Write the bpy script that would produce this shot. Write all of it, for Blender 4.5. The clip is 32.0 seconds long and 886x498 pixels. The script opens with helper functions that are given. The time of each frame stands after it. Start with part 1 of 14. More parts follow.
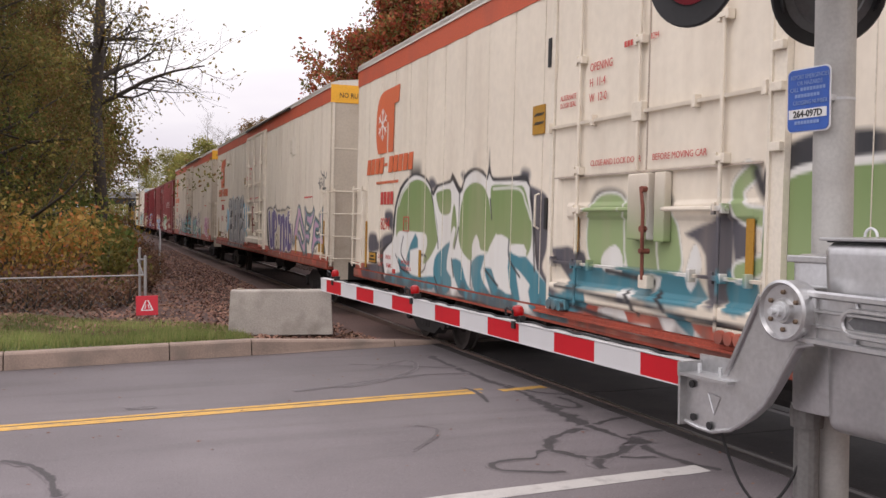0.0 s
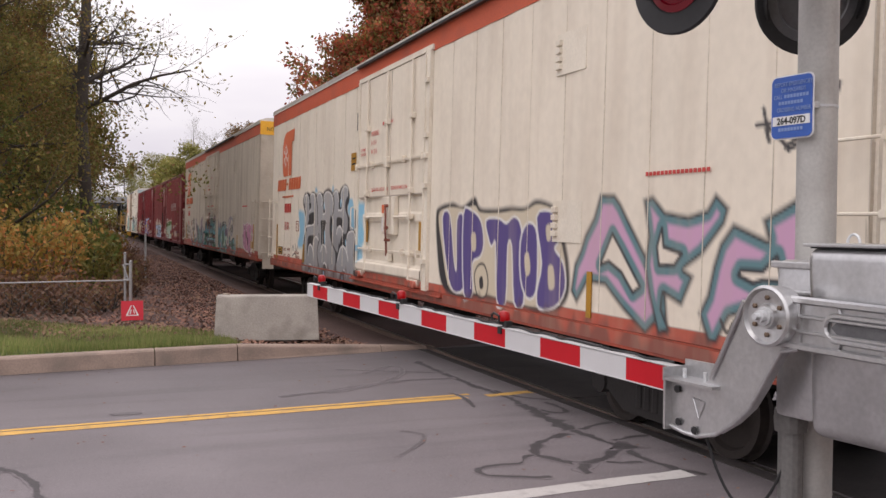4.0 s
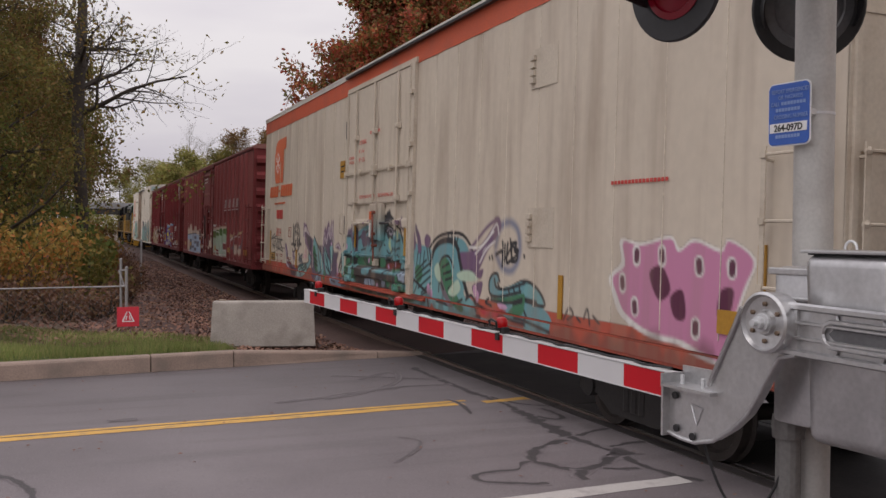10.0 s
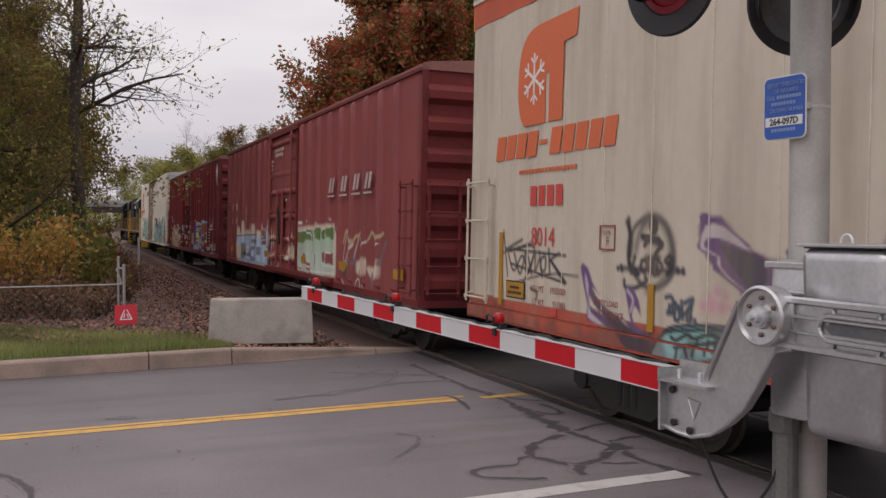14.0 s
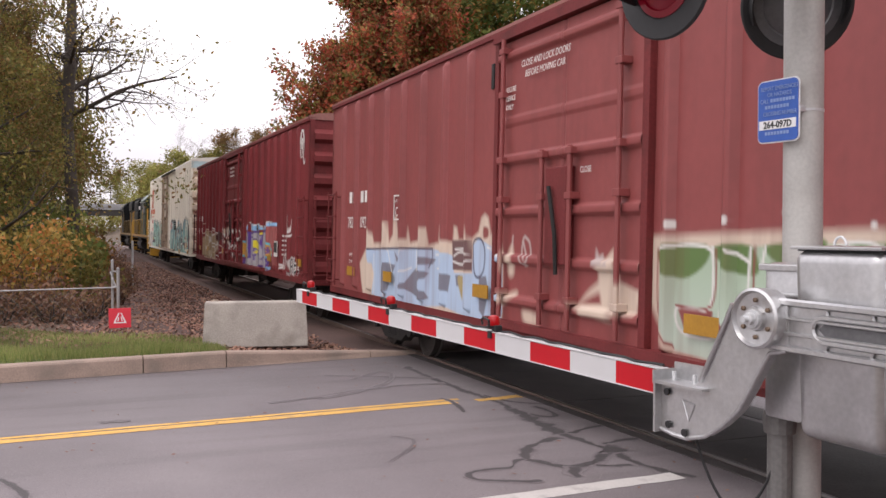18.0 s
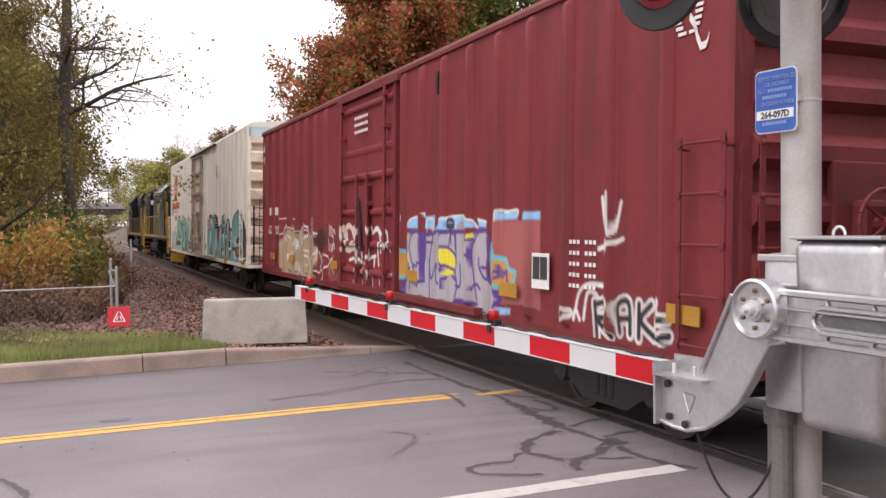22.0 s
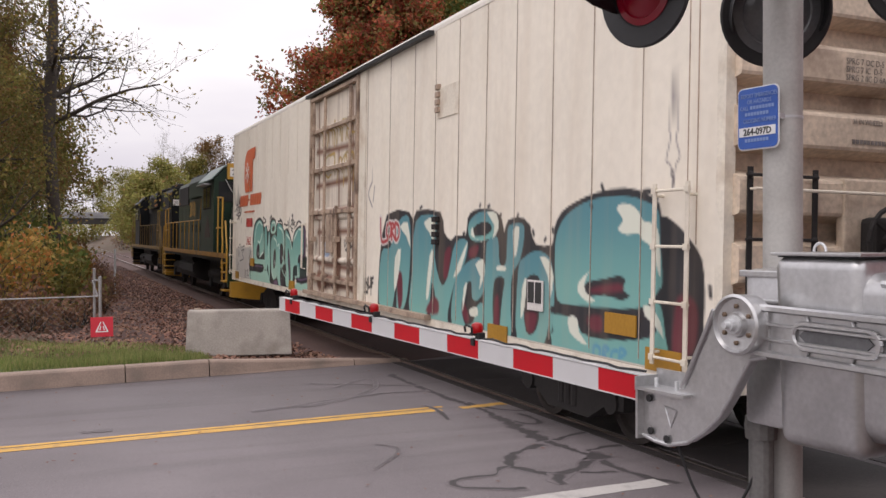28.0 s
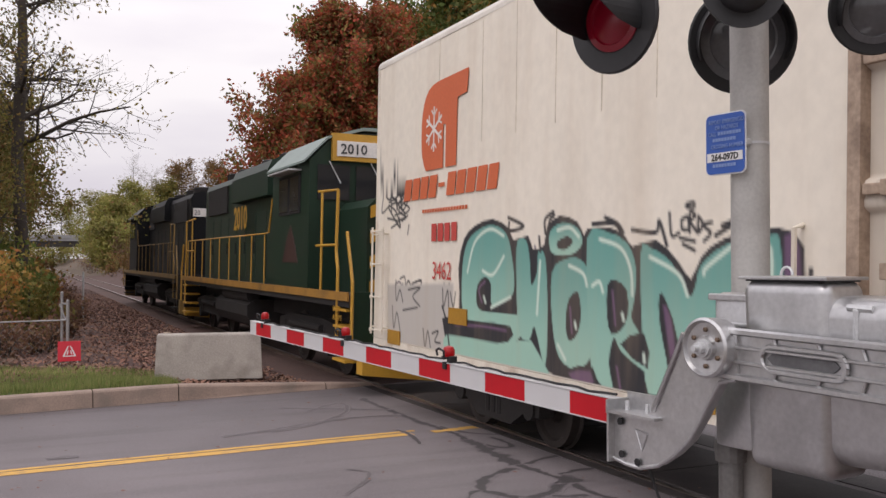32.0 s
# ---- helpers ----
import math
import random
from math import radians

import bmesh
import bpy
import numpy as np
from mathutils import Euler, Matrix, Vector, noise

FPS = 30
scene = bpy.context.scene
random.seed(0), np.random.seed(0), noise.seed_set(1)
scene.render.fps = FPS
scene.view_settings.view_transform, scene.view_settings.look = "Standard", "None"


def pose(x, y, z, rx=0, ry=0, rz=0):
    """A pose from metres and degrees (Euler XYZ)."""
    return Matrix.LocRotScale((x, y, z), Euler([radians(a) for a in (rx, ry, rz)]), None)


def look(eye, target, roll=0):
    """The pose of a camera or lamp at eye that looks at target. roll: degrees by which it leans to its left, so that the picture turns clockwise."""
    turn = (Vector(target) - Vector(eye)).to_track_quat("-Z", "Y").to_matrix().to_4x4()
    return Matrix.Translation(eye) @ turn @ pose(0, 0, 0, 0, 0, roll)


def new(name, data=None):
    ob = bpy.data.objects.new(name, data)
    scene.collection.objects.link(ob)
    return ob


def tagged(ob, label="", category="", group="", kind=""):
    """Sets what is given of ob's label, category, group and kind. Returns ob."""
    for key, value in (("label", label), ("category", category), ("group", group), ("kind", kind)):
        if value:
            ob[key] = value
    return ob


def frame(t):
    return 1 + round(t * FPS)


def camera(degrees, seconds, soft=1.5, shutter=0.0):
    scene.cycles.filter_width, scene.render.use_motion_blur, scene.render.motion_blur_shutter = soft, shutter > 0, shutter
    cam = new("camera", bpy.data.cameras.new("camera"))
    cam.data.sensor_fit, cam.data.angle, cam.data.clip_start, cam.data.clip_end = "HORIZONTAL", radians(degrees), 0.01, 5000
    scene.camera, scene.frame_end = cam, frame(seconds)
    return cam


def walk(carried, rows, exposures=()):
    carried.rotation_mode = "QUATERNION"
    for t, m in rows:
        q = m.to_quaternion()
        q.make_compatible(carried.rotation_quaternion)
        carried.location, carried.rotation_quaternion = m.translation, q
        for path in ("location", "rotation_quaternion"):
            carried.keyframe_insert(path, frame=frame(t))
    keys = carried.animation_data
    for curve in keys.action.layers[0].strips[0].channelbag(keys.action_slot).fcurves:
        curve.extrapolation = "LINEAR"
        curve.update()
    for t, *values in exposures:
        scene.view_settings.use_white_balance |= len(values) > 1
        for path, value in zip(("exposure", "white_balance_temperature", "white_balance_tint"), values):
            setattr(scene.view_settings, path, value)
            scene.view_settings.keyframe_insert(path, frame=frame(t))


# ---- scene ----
cam = camera(50.21, 32.0, soft=1.5)
# seconds, eye x y z, degrees to the right of the track, up, roll
PATH = [
    (0, 0.010, 0.014, 2.066, 20.104, -1.694, 0.285),
    (0.5, 0.011, 0.013, 2.068, 20.343, -1.554, 0.334),
    (1, 0.011, 0.013, 2.069, 20.780, -1.406, 0.356),
    (1.5, 0.009, 0.014, 2.072, 20.892, -1.340, 0.460),
    (2, 0.011, 0.014, 2.070, 20.903, -1.362, 0.363),
    (2.5, 0.013, 0.013, 2.072, 20.857, -1.421, 0.354),
    (3, 0.010, 0.007, 2.070, 20.851, -1.426, 0.444),
    (3.5, 0.008, 0.003, 2.067, 20.878, -1.366, 0.429),
    (5.5, 0.001, 0.003, 2.069, 21.034, -1.429, 0.142),
    (6, 0.008, 0.005, 2.068, 21.126, -1.408, 0.155),
    (6.5, 0.008, 0.008, 2.069, 21.253, -1.485, 0.163),
    (7, 0.008, 0.007, 2.066, 21.280, -1.556, 0.096),
    (7.5, 0.005, 0.005, 2.065, 21.286, -1.557, 0.116),
    (8, -0.001, 0.003, 2.068, 21.275, -1.470, 0.345),
    (8.5, -0.000, -0.003, 2.063, 21.259, -1.306, 0.404),
    (9, -0.000, -0.006, 2.069, 21.242, -1.178, 0.562),
    (9.5, -0.006, -0.004, 2.073, 21.197, -0.995, 0.605),
    (10, -0.007, 0.002, 2.068, 21.169, -1.000, 0.417),
    (10.5, -0.007, 0.012, 2.067, 21.131, -1.244, 0.306),
    (11, -0.004, 0.010, 2.068, 21.174, -1.496, 0.179),
    (11.5, -0.004, 0.004, 2.068, 21.247, -1.527, 0.198),
    (12, -0.004, -0.005, 2.067, 21.303, -1.454, 0.213),
    (12.5, -0.003, -0.006, 2.065, 21.337, -1.297, 0.127),
    (13, 0.001, -0.007, 2.066, 21.330, -1.196, 0.106),
    (13.5, 0.002, -0.003, 2.066, 21.353, -1.167, 0.042),
    (14, -0.000, -0.000, 2.066, 21.294, -1.229, 0.087),
    (14.5, -0.001, 0.002, 2.070, 21.288, -1.298, 0.217),
    (16.5, -0.003, 0.000, 2.064, 21.511, -0.980, -0.244),
    (17, -0.006, -0.004, 2.064, 21.647, -1.026, -0.179),
    (17.5, -0.009, -0.007, 2.066, 21.693, -1.040, -0.064),
    (18, -0.010, -0.008, 2.067, 21.648, -1.062, 0.019),
    (18.5, -0.010, -0.012, 2.064, 21.640, -1.019, 0.016),
    (19, -0.010, -0.012, 2.068, 21.529, -0.961, -0.031),
    (19.5, -0.008, -0.008, 2.067, 21.520, -0.960, -0.090),
    (20, -0.004, -0.003, 2.067, 21.537, -1.045, -0.185),
    (20.5, -0.002, 0.002, 2.073, 21.664, -1.157, -0.080),
    (21, -0.000, 0.004, 2.070, 21.722, -1.190, -0.246),
    (21.5, -0.004, 0.003, 2.069, 21.769, -1.249, -0.475),
    (22, -0.003, 0.002, 2.063, 21.727, -1.356, -0.642),
    (22.5, -0.003, 0.002, 2.061, 21.690, -1.542, -0.621),
    (23, -0.000, 0.005, 2.063, 21.719, -1.678, -0.508),
    (23.5, -0.003, 0.005, 2.065, 21.837, -1.661, -0.466),
    (24, -0.001, 0.007, 2.065, 21.921, -1.586, -0.373),
    (24.5, 0.001, 0.008, 2.062, 22.027, -1.563, -0.426),
    (25, 0.004, 0.010, 2.066, 22.055, -1.592, -0.373),
    (25.5, 0.006, 0.007, 2.064, 21.995, -1.457, -0.382),
    (27.5, 0.004, -0.006, 2.065, 22.400, -0.755, -0.345),
    (28, 0.003, -0.008, 2.067, 22.583, -0.617, -0.158),
    (28.5, 0.001, -0.012, 2.068, 22.794, -0.360, -0.100),
    (29, 0.001, -0.013, 2.071, 23.012, -0.150, -0.046),
    (29.5, 0.000, -0.009, 2.071, 23.152, -0.002, 0.016),
    (30, 0.001, -0.007, 2.068, 23.153, 0.083, -0.063),
    (30.5, 0.003, -0.007, 2.064, 23.240, 0.154, -0.251),
    (31, 0.005, -0.012, 2.064, 23.660, 0.296, -0.337),
    (31.5, 0.003, -0.017, 2.069, 24.131, 0.552, -0.145),
    (32, -0.001, -0.019, 2.070, 24.280, 0.781, -0.131),
]
# seconds, metres that the train has rolled
ROLLED = [
    (0, -0.348), (1, 3.549), (2, 7.429), (3, 11.285), (5.5, 20.771), (6, 22.634), (7, 26.347), (8, 30.050), (9, 33.748), (10, 37.447), (11, 41.128), (12, 44.779), (13, 48.397), (14, 51.996), (16.5, 60.909), (17, 62.672), (18, 66.187), (19, 69.682), (20, 73.155), (21, 76.604), (22, 80.073), (23, 83.577), (24, 87.085), (25, 90.579), (27.5, 99.279), (28, 101.011), (29, 104.481), (30, 107.954), (31, 111.416), (32, 114.879),
]


def aim(x, y, z, right, up, roll):
    a, b = radians(right), radians(up)
    way = Vector((math.sin(a) * math.cos(b), math.cos(a) * math.cos(b), math.sin(b)))
    eye = Vector((x, y, z))
    return look(eye, eye + way, roll)


EXPOSURES = [(0, -0.06, 6700, 14), (6, -0.17, 6700, 14), (9, -0.18, 6700, 14), (9.6, -0.45, 6700, 14), (10, -0.58, 6700, 14), (13, -0.59, 6700, 14), (14.5, -0.5, 6700, 14), (17, 0.0, 6700, 14), (19, 0.36, 6700, 14), (22, 0.44, 6700, 14), (25, 0.38, 6700, 14), (27.5, -0.08, 6700, 14), (29, -0.24, 6700, 14), (32, -0.27, 6700, 14)]
walk(cam, [(r[0], aim(*r[1:])) for r in PATH], EXPOSURES)

# ---- sky and sun: a bright overcast afternoon ----
SUN_EL, SUN_AZ = radians(48), radians(-110)
world = bpy.data.worlds.new("world")
scene.world = world
world.use_nodes = True
wn, wl = world.node_tree.nodes, world.node_tree.links
wn.clear()
sky = wn.new("ShaderNodeTexSky")
sky.sky_type, sky.sun_disc = "NISHITA", False
sky.sun_elevation, sky.sun_rotation, sky.dust_density = SUN_EL, SUN_AZ, 6.0
grey = wn.new("ShaderNodeHueSaturation")
grey.inputs["Saturation"].default_value = 0.12
wl.new(sky.outputs["Color"], grey.inputs["Color"])
coord = wn.new("ShaderNodeTexCoord")
stretch = wn.new("ShaderNodeMapping")
stretch.inputs["Scale"].default_value = (1.5, 1.5, 6.0)
wl.new(coord.outputs["Generated"], stretch.inputs["Vector"])
cloud = wn.new("ShaderNodeTexNoise")
cloud.inputs["Scale"].default_value, cloud.inputs["Detail"].default_value = 1.6, 5.0
wl.new(stretch.outputs["Vector"], cloud.inputs["Vector"])
cloud_ramp = wn.new("ShaderNodeValToRGB")
cloud_ramp.color_ramp.elements[0].position, cloud_ramp.color_ramp.elements[0].color = 0.36, (8.6, 8.4, 9.3, 1)
cloud_ramp.color_ramp.elements[1].position, cloud_ramp.color_ramp.elements[1].color = 0.60, (10.6, 10.5, 10.9, 1)
wl.new(cloud.outputs["Fac"], cloud_ramp.inputs["Fac"])
veil = wn.new("ShaderNodeMix")
veil.data_type = "RGBA"
veil.inputs["Factor"].default_value = 0.85
wl.new(grey.outputs["Color"], veil.inputs["A"])
wl.new(cloud_ramp.outputs["Color"], veil.inputs["B"])
back = wn.new("ShaderNodeBackground")
back.inputs["Strength"].default_value = 0.11
up = wn.new("ShaderNodeSeparateXYZ")
wl.new(coord.outputs["Generated"], up.inputs["Vector"])
lift = wn.new("ShaderNodeMapRange")   # an overcast sky is brighter overhead than at the horizon
lift.inputs["To Min"].default_value, lift.inputs["To Max"].default_value = 0.95, 1.88
wl.new(up.outputs["Z"], lift.inputs["Value"])
dome = wn.new("ShaderNodeMix")
dome.data_type, dome.blend_type = "RGBA", "MULTIPLY"
dome.inputs["Factor"].default_value = 1.0
wl.new(veil.outputs["Result"], dome.inputs["A"])
wl.new(lift.outputs["Result"], dome.inputs["B"])
wl.new(dome.outputs["Result"], back.inputs["Color"])
wout = wn.new("ShaderNodeOutputWorld")
wl.new(back.outputs["Background"], wout.inputs["Surface"])

sun_data = bpy.data.lights.new("sun", "SUN")
sun_data.energy, sun_data.angle, sun_data.color = 0.6, radians(30), (1.0, 0.96, 0.9)
sun = new("sun", sun_data)
sun.matrix_world = look((-30, -15, 70), (0, 8, 0))


# ---- materials ----
def mat(name, color, rough=0.7, metal=0.0, noise_scale=8.0, var=0.25, fine=60.0, bump=0.15, dirt=None, dirt_amount=0.3, dirt_scale=1.5, spec=0.5):
    """A surface with variation at two scales, grain relief and optional stains."""
    m = bpy.data.materials.new(name)
    m.use_nodes = True
    n, l = m.node_tree.nodes, m.node_tree.links
    b = n["Principled BSDF"]
    b.inputs["Roughness"].default_value, b.inputs["Metallic"].default_value = rough, metal
    b.inputs["Specular IOR Level"].default_value = spec
    tc = n.new("ShaderNodeTexCoord")
    big = n.new("ShaderNodeTexNoise")
    big.inputs["Scale"].default_value, big.inputs["Detail"].default_value = noise_scale, 4.0
    small = n.new("ShaderNodeTexNoise")
    small.inputs["Scale"].default_value, small.inputs["Detail"].default_value = fine, 3.0
    l.new(tc.outputs["Object"], big.inputs["Vector"])
    l.new(tc.outputs["Object"], small.inputs["Vector"])
    both = n.new("ShaderNodeMath")
    both.operation = "ADD"
    l.new(big.outputs["Fac"], both.inputs[0])
    l.new(small.outputs["Fac"], both.inputs[1])
    span = n.new("ShaderNodeMapRange")
    span.inputs["From Min"].default_value, span.inputs["From Max"].default_value = 0.7, 1.3
    span.inputs["To Min"].default_value, span.inputs["To Max"].default_value = 1 - var, 1 + var
    l.new(both.outputs[0], span.inputs["Value"])
    mul = n.new("ShaderNodeMix")
    mul.data_type, mul.blend_type = "RGBA", "MULTIPLY"
    mul.inputs["Factor"].default_value = 1.0
    mul.inputs["A"].default_value = (*color, 1)
    l.new(span.outputs["Result"], mul.inputs["B"])
    last = mul.outputs["Result"]
    if dirt:
        patch = n.new("ShaderNodeTexNoise")
        patch.inputs["Scale"].default_value, patch.inputs["Detail"].default_value = dirt_scale, 6.0
        l.new(tc.outputs["Object"], patch.inputs["Vector"])
        cut = n.new("ShaderNodeMapRange")
        cut.inputs["From Min"].default_value, cut.inputs["From Max"].default_value = 0.5, 0.72
        cut.inputs["To Max"].default_value = dirt_amount
        l.new(patch.outputs["Fac"], cut.inputs["Value"])
        mx = n.new("ShaderNodeMix")
        mx.data_type = "RGBA"
        mx.inputs["B"].default_value = (*dirt, 1)
        l.new(cut.outputs["Result"], mx.inputs["Factor"])
        l.new(last, mx.inputs["A"])
        last = mx.outputs["Result"]
    l.new(last, b.inputs["Base Color"])
    if bump:
        bp = n.new("ShaderNodeBump")
        bp.inputs["Strength"].default_value, bp.inputs["Distance"].default_value = bump, 0.01
        l.new(small.outputs["Fac"], bp.inputs["Height"])
        l.new(bp.outputs["Normal"], b.inputs["Normal"])
    return m


def streaked(name, color, streak, amount=0.35, rough=0.55, scale=2.2, var=0.08):
    """Painted sheet steel with run-down streaks and a painted layer from the colour attribute 'paint' where the mesh has one."""
    m = mat(name, color, rough, 0.0, 0.9, var * 0.7, 9.0, 0.02)
    n, l = m.node_tree.nodes, m.node_tree.links
    b = n["Principled BSDF"]
    base = b.inputs["Base Color"].links[0].from_socket
    tc = n.new("ShaderNodeTexCoord")
    mp = n.new("ShaderNodeMapping")
    mp.inputs["Scale"].default_value = (1.0, scale, 0.25)
    l.new(tc.outputs["Object"], mp.inputs["Vector"])
    st = n.new("ShaderNodeTexNoise")
    st.inputs["Scale"].default_value, st.inputs["Detail"].default_value = 1.6, 3.5
    l.new(mp.outputs["Vector"], st.inputs["Vector"])
    cut = n.new("ShaderNodeMapRange")
    cut.inputs["From Min"].default_value, cut.inputs["From Max"].default_value = 0.47, 0.75
    cut.inputs["To Max"].default_value = amount
    l.new(st.outputs["Fac"], cut.inputs["Value"])
    paint = n.new("ShaderNodeAttribute")
    paint.attribute_name = "paint"
    over = n.new("ShaderNodeMix")
    over.data_type = "RGBA"
    l.new(paint.outputs["Alpha"], over.inputs["Factor"])
    l.new(base, over.inputs["A"])
    l.new(paint.outputs["Color"], over.inputs["B"])
    mx = n.new("ShaderNodeMix")
    mx.data_type = "RGBA"
    mx.inputs["B"].default_value = (*streak, 1)
    l.new(cut.outputs["Result"], mx.inputs["Factor"])
    l.new(over.outputs["Result"], mx.inputs["A"])
    l.new(mx.outputs["Result"], b.inputs["Base Color"])
    return m


def glow(name, color, strength):
    m = mat(name, color, 0.3, 0, 5, 0.05, 40, 0)
    b = m.node_tree.nodes["Principled BSDF"]
    b.inputs["Emission Color"].default_value, b.inputs["Emission Strength"].default_value = (*color, 1), strength
    return m


def asphalt(name, color, light, tar=None):
    """Worn road surface: blotches, streaks along the traffic, aggregate specks; with tar, poured seams that fray at their edges."""
    m = mat(name, color, 0.64, 0, 0.6, 0.2, 110, 0.5, light, 0.55, 0.35)
    n, l = m.node_tree.nodes, m.node_tree.links
    b = n["Principled BSDF"]
    tc = n.new("ShaderNodeTexCoord")

    def layer(base, tint, scale, lo, hi, amount, stretch=None):
        tex = n.new("ShaderNodeTexNoise")
        tex.inputs["Scale"].default_value, tex.inputs["Detail"].default_value = scale, 3.0
        if stretch:
            mp = n.new("ShaderNodeMapping")
            mp.inputs["Scale"].default_value, mp.inputs["Rotation"].default_value = stretch, (0, 0, -0.075)
            l.new(tc.outputs["Object"], mp.inputs["Vector"])
            l.new(mp.outputs["Vector"], tex.inputs["Vector"])
        else:
            l.new(tc.outputs["Object"], tex.inputs["Vector"])
        cut = n.new("ShaderNodeMapRange")
        cut.inputs["From Min"].default_value, cut.inputs["From Max"].default_value, cut.inputs["To Max"].default_value = lo, hi, amount
        l.new(tex.outputs["Fac"], cut.inputs["Value"])
        mx = n.new("ShaderNodeMix")
        mx.data_type = "RGBA"
        mx.inputs["B"].default_value = (*tint, 1)
        l.new(cut.outputs["Result"], mx.inputs["Factor"])
        l.new(base, mx.inputs["A"])
        return mx.outputs["Result"]
    out = b.inputs["Base Color"].links[0].from_socket
    out = layer(out, [0.62 * v for v in color], 1.0, 0.52, 0.75, 0.6, (0.25, 2.2, 1.0))
    out = layer(out, (0.34, 0.31, 0.31), 55.0, 0.62, 0.70, 0.65)
    out = layer(out, (0.06, 0.052, 0.054), 42.0, 0.63, 0.70, 0.7)
    if tar:
        edge = n.new("ShaderNodeAttribute")
        edge.attribute_name = "pour"
        fray = n.new("ShaderNodeTexNoise")
        fray.inputs["Scale"].default_value, fray.inputs["Detail"].default_value = 9.0, 5.0
        l.new(tc.outputs["Object"], fray.inputs["Vector"])
        total = n.new("ShaderNodeMath")
        total.operation = "ADD"
        l.new(edge.outputs["Fac"], total.inputs[0])
        l.new(fray.outputs["Fac"], total.inputs[1])
        cut = n.new("ShaderNodeMapRange")
        cut.inputs["From Min"].default_value, cut.inputs["From Max"].default_value, cut.inputs["To Max"].default_value = 0.78, 1.08, tar[1]
        l.new(total.outputs[0], cut.inputs["Value"])
        mx = n.new("ShaderNodeMix")
        mx.data_type = "RGBA"
        mx.inputs["B"].default_value = (*tar[0], 1)
        l.new(cut.outputs["Result"], mx.inputs["Factor"])
        l.new(out, mx.inputs["A"])
        out = mx.outputs["Result"]
    l.new(out, b.inputs["Base Color"])
    return m


ROAD_GREY, ROAD_LIGHT = (0.172, 0.150, 0.157), (0.245, 0.217, 0.222)
ASPHALT = asphalt("asphalt", ROAD_GREY, ROAD_LIGHT)
TAR = asphalt("tar", ROAD_GREY, ROAD_LIGHT, ((0.048, 0.042, 0.044), 0.9))
TAR_FAINT = asphalt("worn_tar", ROAD_GREY, ROAD_LIGHT, ((0.072, 0.063, 0.066), 0.62))
YELLOW_LINE = mat("yellow_line_paint", (0.60, 0.35, 0.09), 0.8, 0, 3, 0.12, 60, 0.1, (0.2, 0.16, 0.12), 0.55, 6.0)
WHITE_LINE = mat("white_line_paint", (0.5, 0.475, 0.455), 0.8, 0, 3, 0.1, 60, 0.1, (0.2, 0.18, 0.18), 0.5, 6.0)
KERB = mat("kerb_concrete", (0.29, 0.215, 0.175), 0.9, 0, 1.6, 0.2, 50, 0.3, (0.16, 0.13, 0.11), 0.65, 2.2)
GRAVEL = mat("leaf_strewn_ballast", (0.075, 0.041, 0.034), 0.95, 0, 0.5, 0.35, 22, 0.8, (0.07, 0.043, 0.037), 0.7, 1.2)
GRASS = mat("grass_blades", (0.10, 0.135, 0.04), 0.8, 0, 0.8, 0.35, 30, 0.0, (0.2, 0.18, 0.07), 0.5, 1.3)
SOIL = mat("soil_and_leaf_litter", (0.095, 0.066, 0.045), 0.95, 0, 0.3, 0.3, 12, 0.6, (0.09, 0.1, 0.04), 0.6, 0.15)
RAIL = mat("rail_steel", (0.16, 0.11, 0.09), 0.6, 0.5, 2, 0.2, 30, 0.1)
RAIL_TOP = mat("polished_rail_head", (0.34, 0.31, 0.29), 0.42, 1.0, 2, 0.1, 30, 0.02)
TIE = mat("creosoted_tie", (0.07, 0.055, 0.045), 0.95, 0, 2, 0.3, 25, 0.4)
FENCE_STEEL = mat("weathered_fence_steel", (0.30, 0.29, 0.285), 0.6, 0.3, 5, 0.15, 60, 0.05)
GALV = mat("galvanised_steel", (0.56, 0.57, 0.58), 0.5, 0.35, 5, 0.12, 60, 0.05, (0.36, 0.36, 0.36), 0.4, 3.0)
CAST = mat("cast_aluminium", (0.52, 0.52, 0.525), 0.33, 0.82, 3, 0.12, 40, 0.012, (0.30, 0.295, 0.29), 0.5, 3.2)
MAST = mat("grey_mast_paint", (0.43, 0.42, 0.40), 0.55, 0.2, 6, 0.1, 60, 0.06, (0.3, 0.28, 0.26), 0.5, 5.0)
BLACK = mat("black_paint", (0.012, 0.012, 0.013), 0.5, 0, 3, 0.2, 40, 0.05)
RUBBER = mat("black_rubber", (0.02, 0.02, 0.021), 0.7, 0, 3, 0.2, 40, 0.05)
ARM_RED = mat("red_reflective_sheet", (0.46, 0.010, 0.018), 0.5, 0, 3, 0.08, 200, 0.03, spec=0.2)
ARM_WHITE = mat("white_reflective_sheet", (0.53, 0.525, 0.53), 0.45, 0, 3, 0.06, 200, 0.03)
SIGN_BLUE = mat("blue_sign_sheet", (0.025, 0.10, 0.42), 0.4, 0, 3, 0.06, 50, 0.02)
SIGN_WHITE = mat("white_sign_sheet", (0.75, 0.75, 0.75), 0.4, 0, 3, 0.04, 50, 0.02)
SIGN_RED = mat("red_sign_sheet", (0.62, 0.03, 0.05), 0.45, 0, 3, 0.06, 50, 0.02)
LAMP_ON = glow("lit_red_lamp", (0.26, 0.001, 0.003), 0.4)
LENS = mat("unlit_lens_glass", (0.10, 0.10, 0.105), 0.12, 0, 8, 0.1, 50, 0.02)

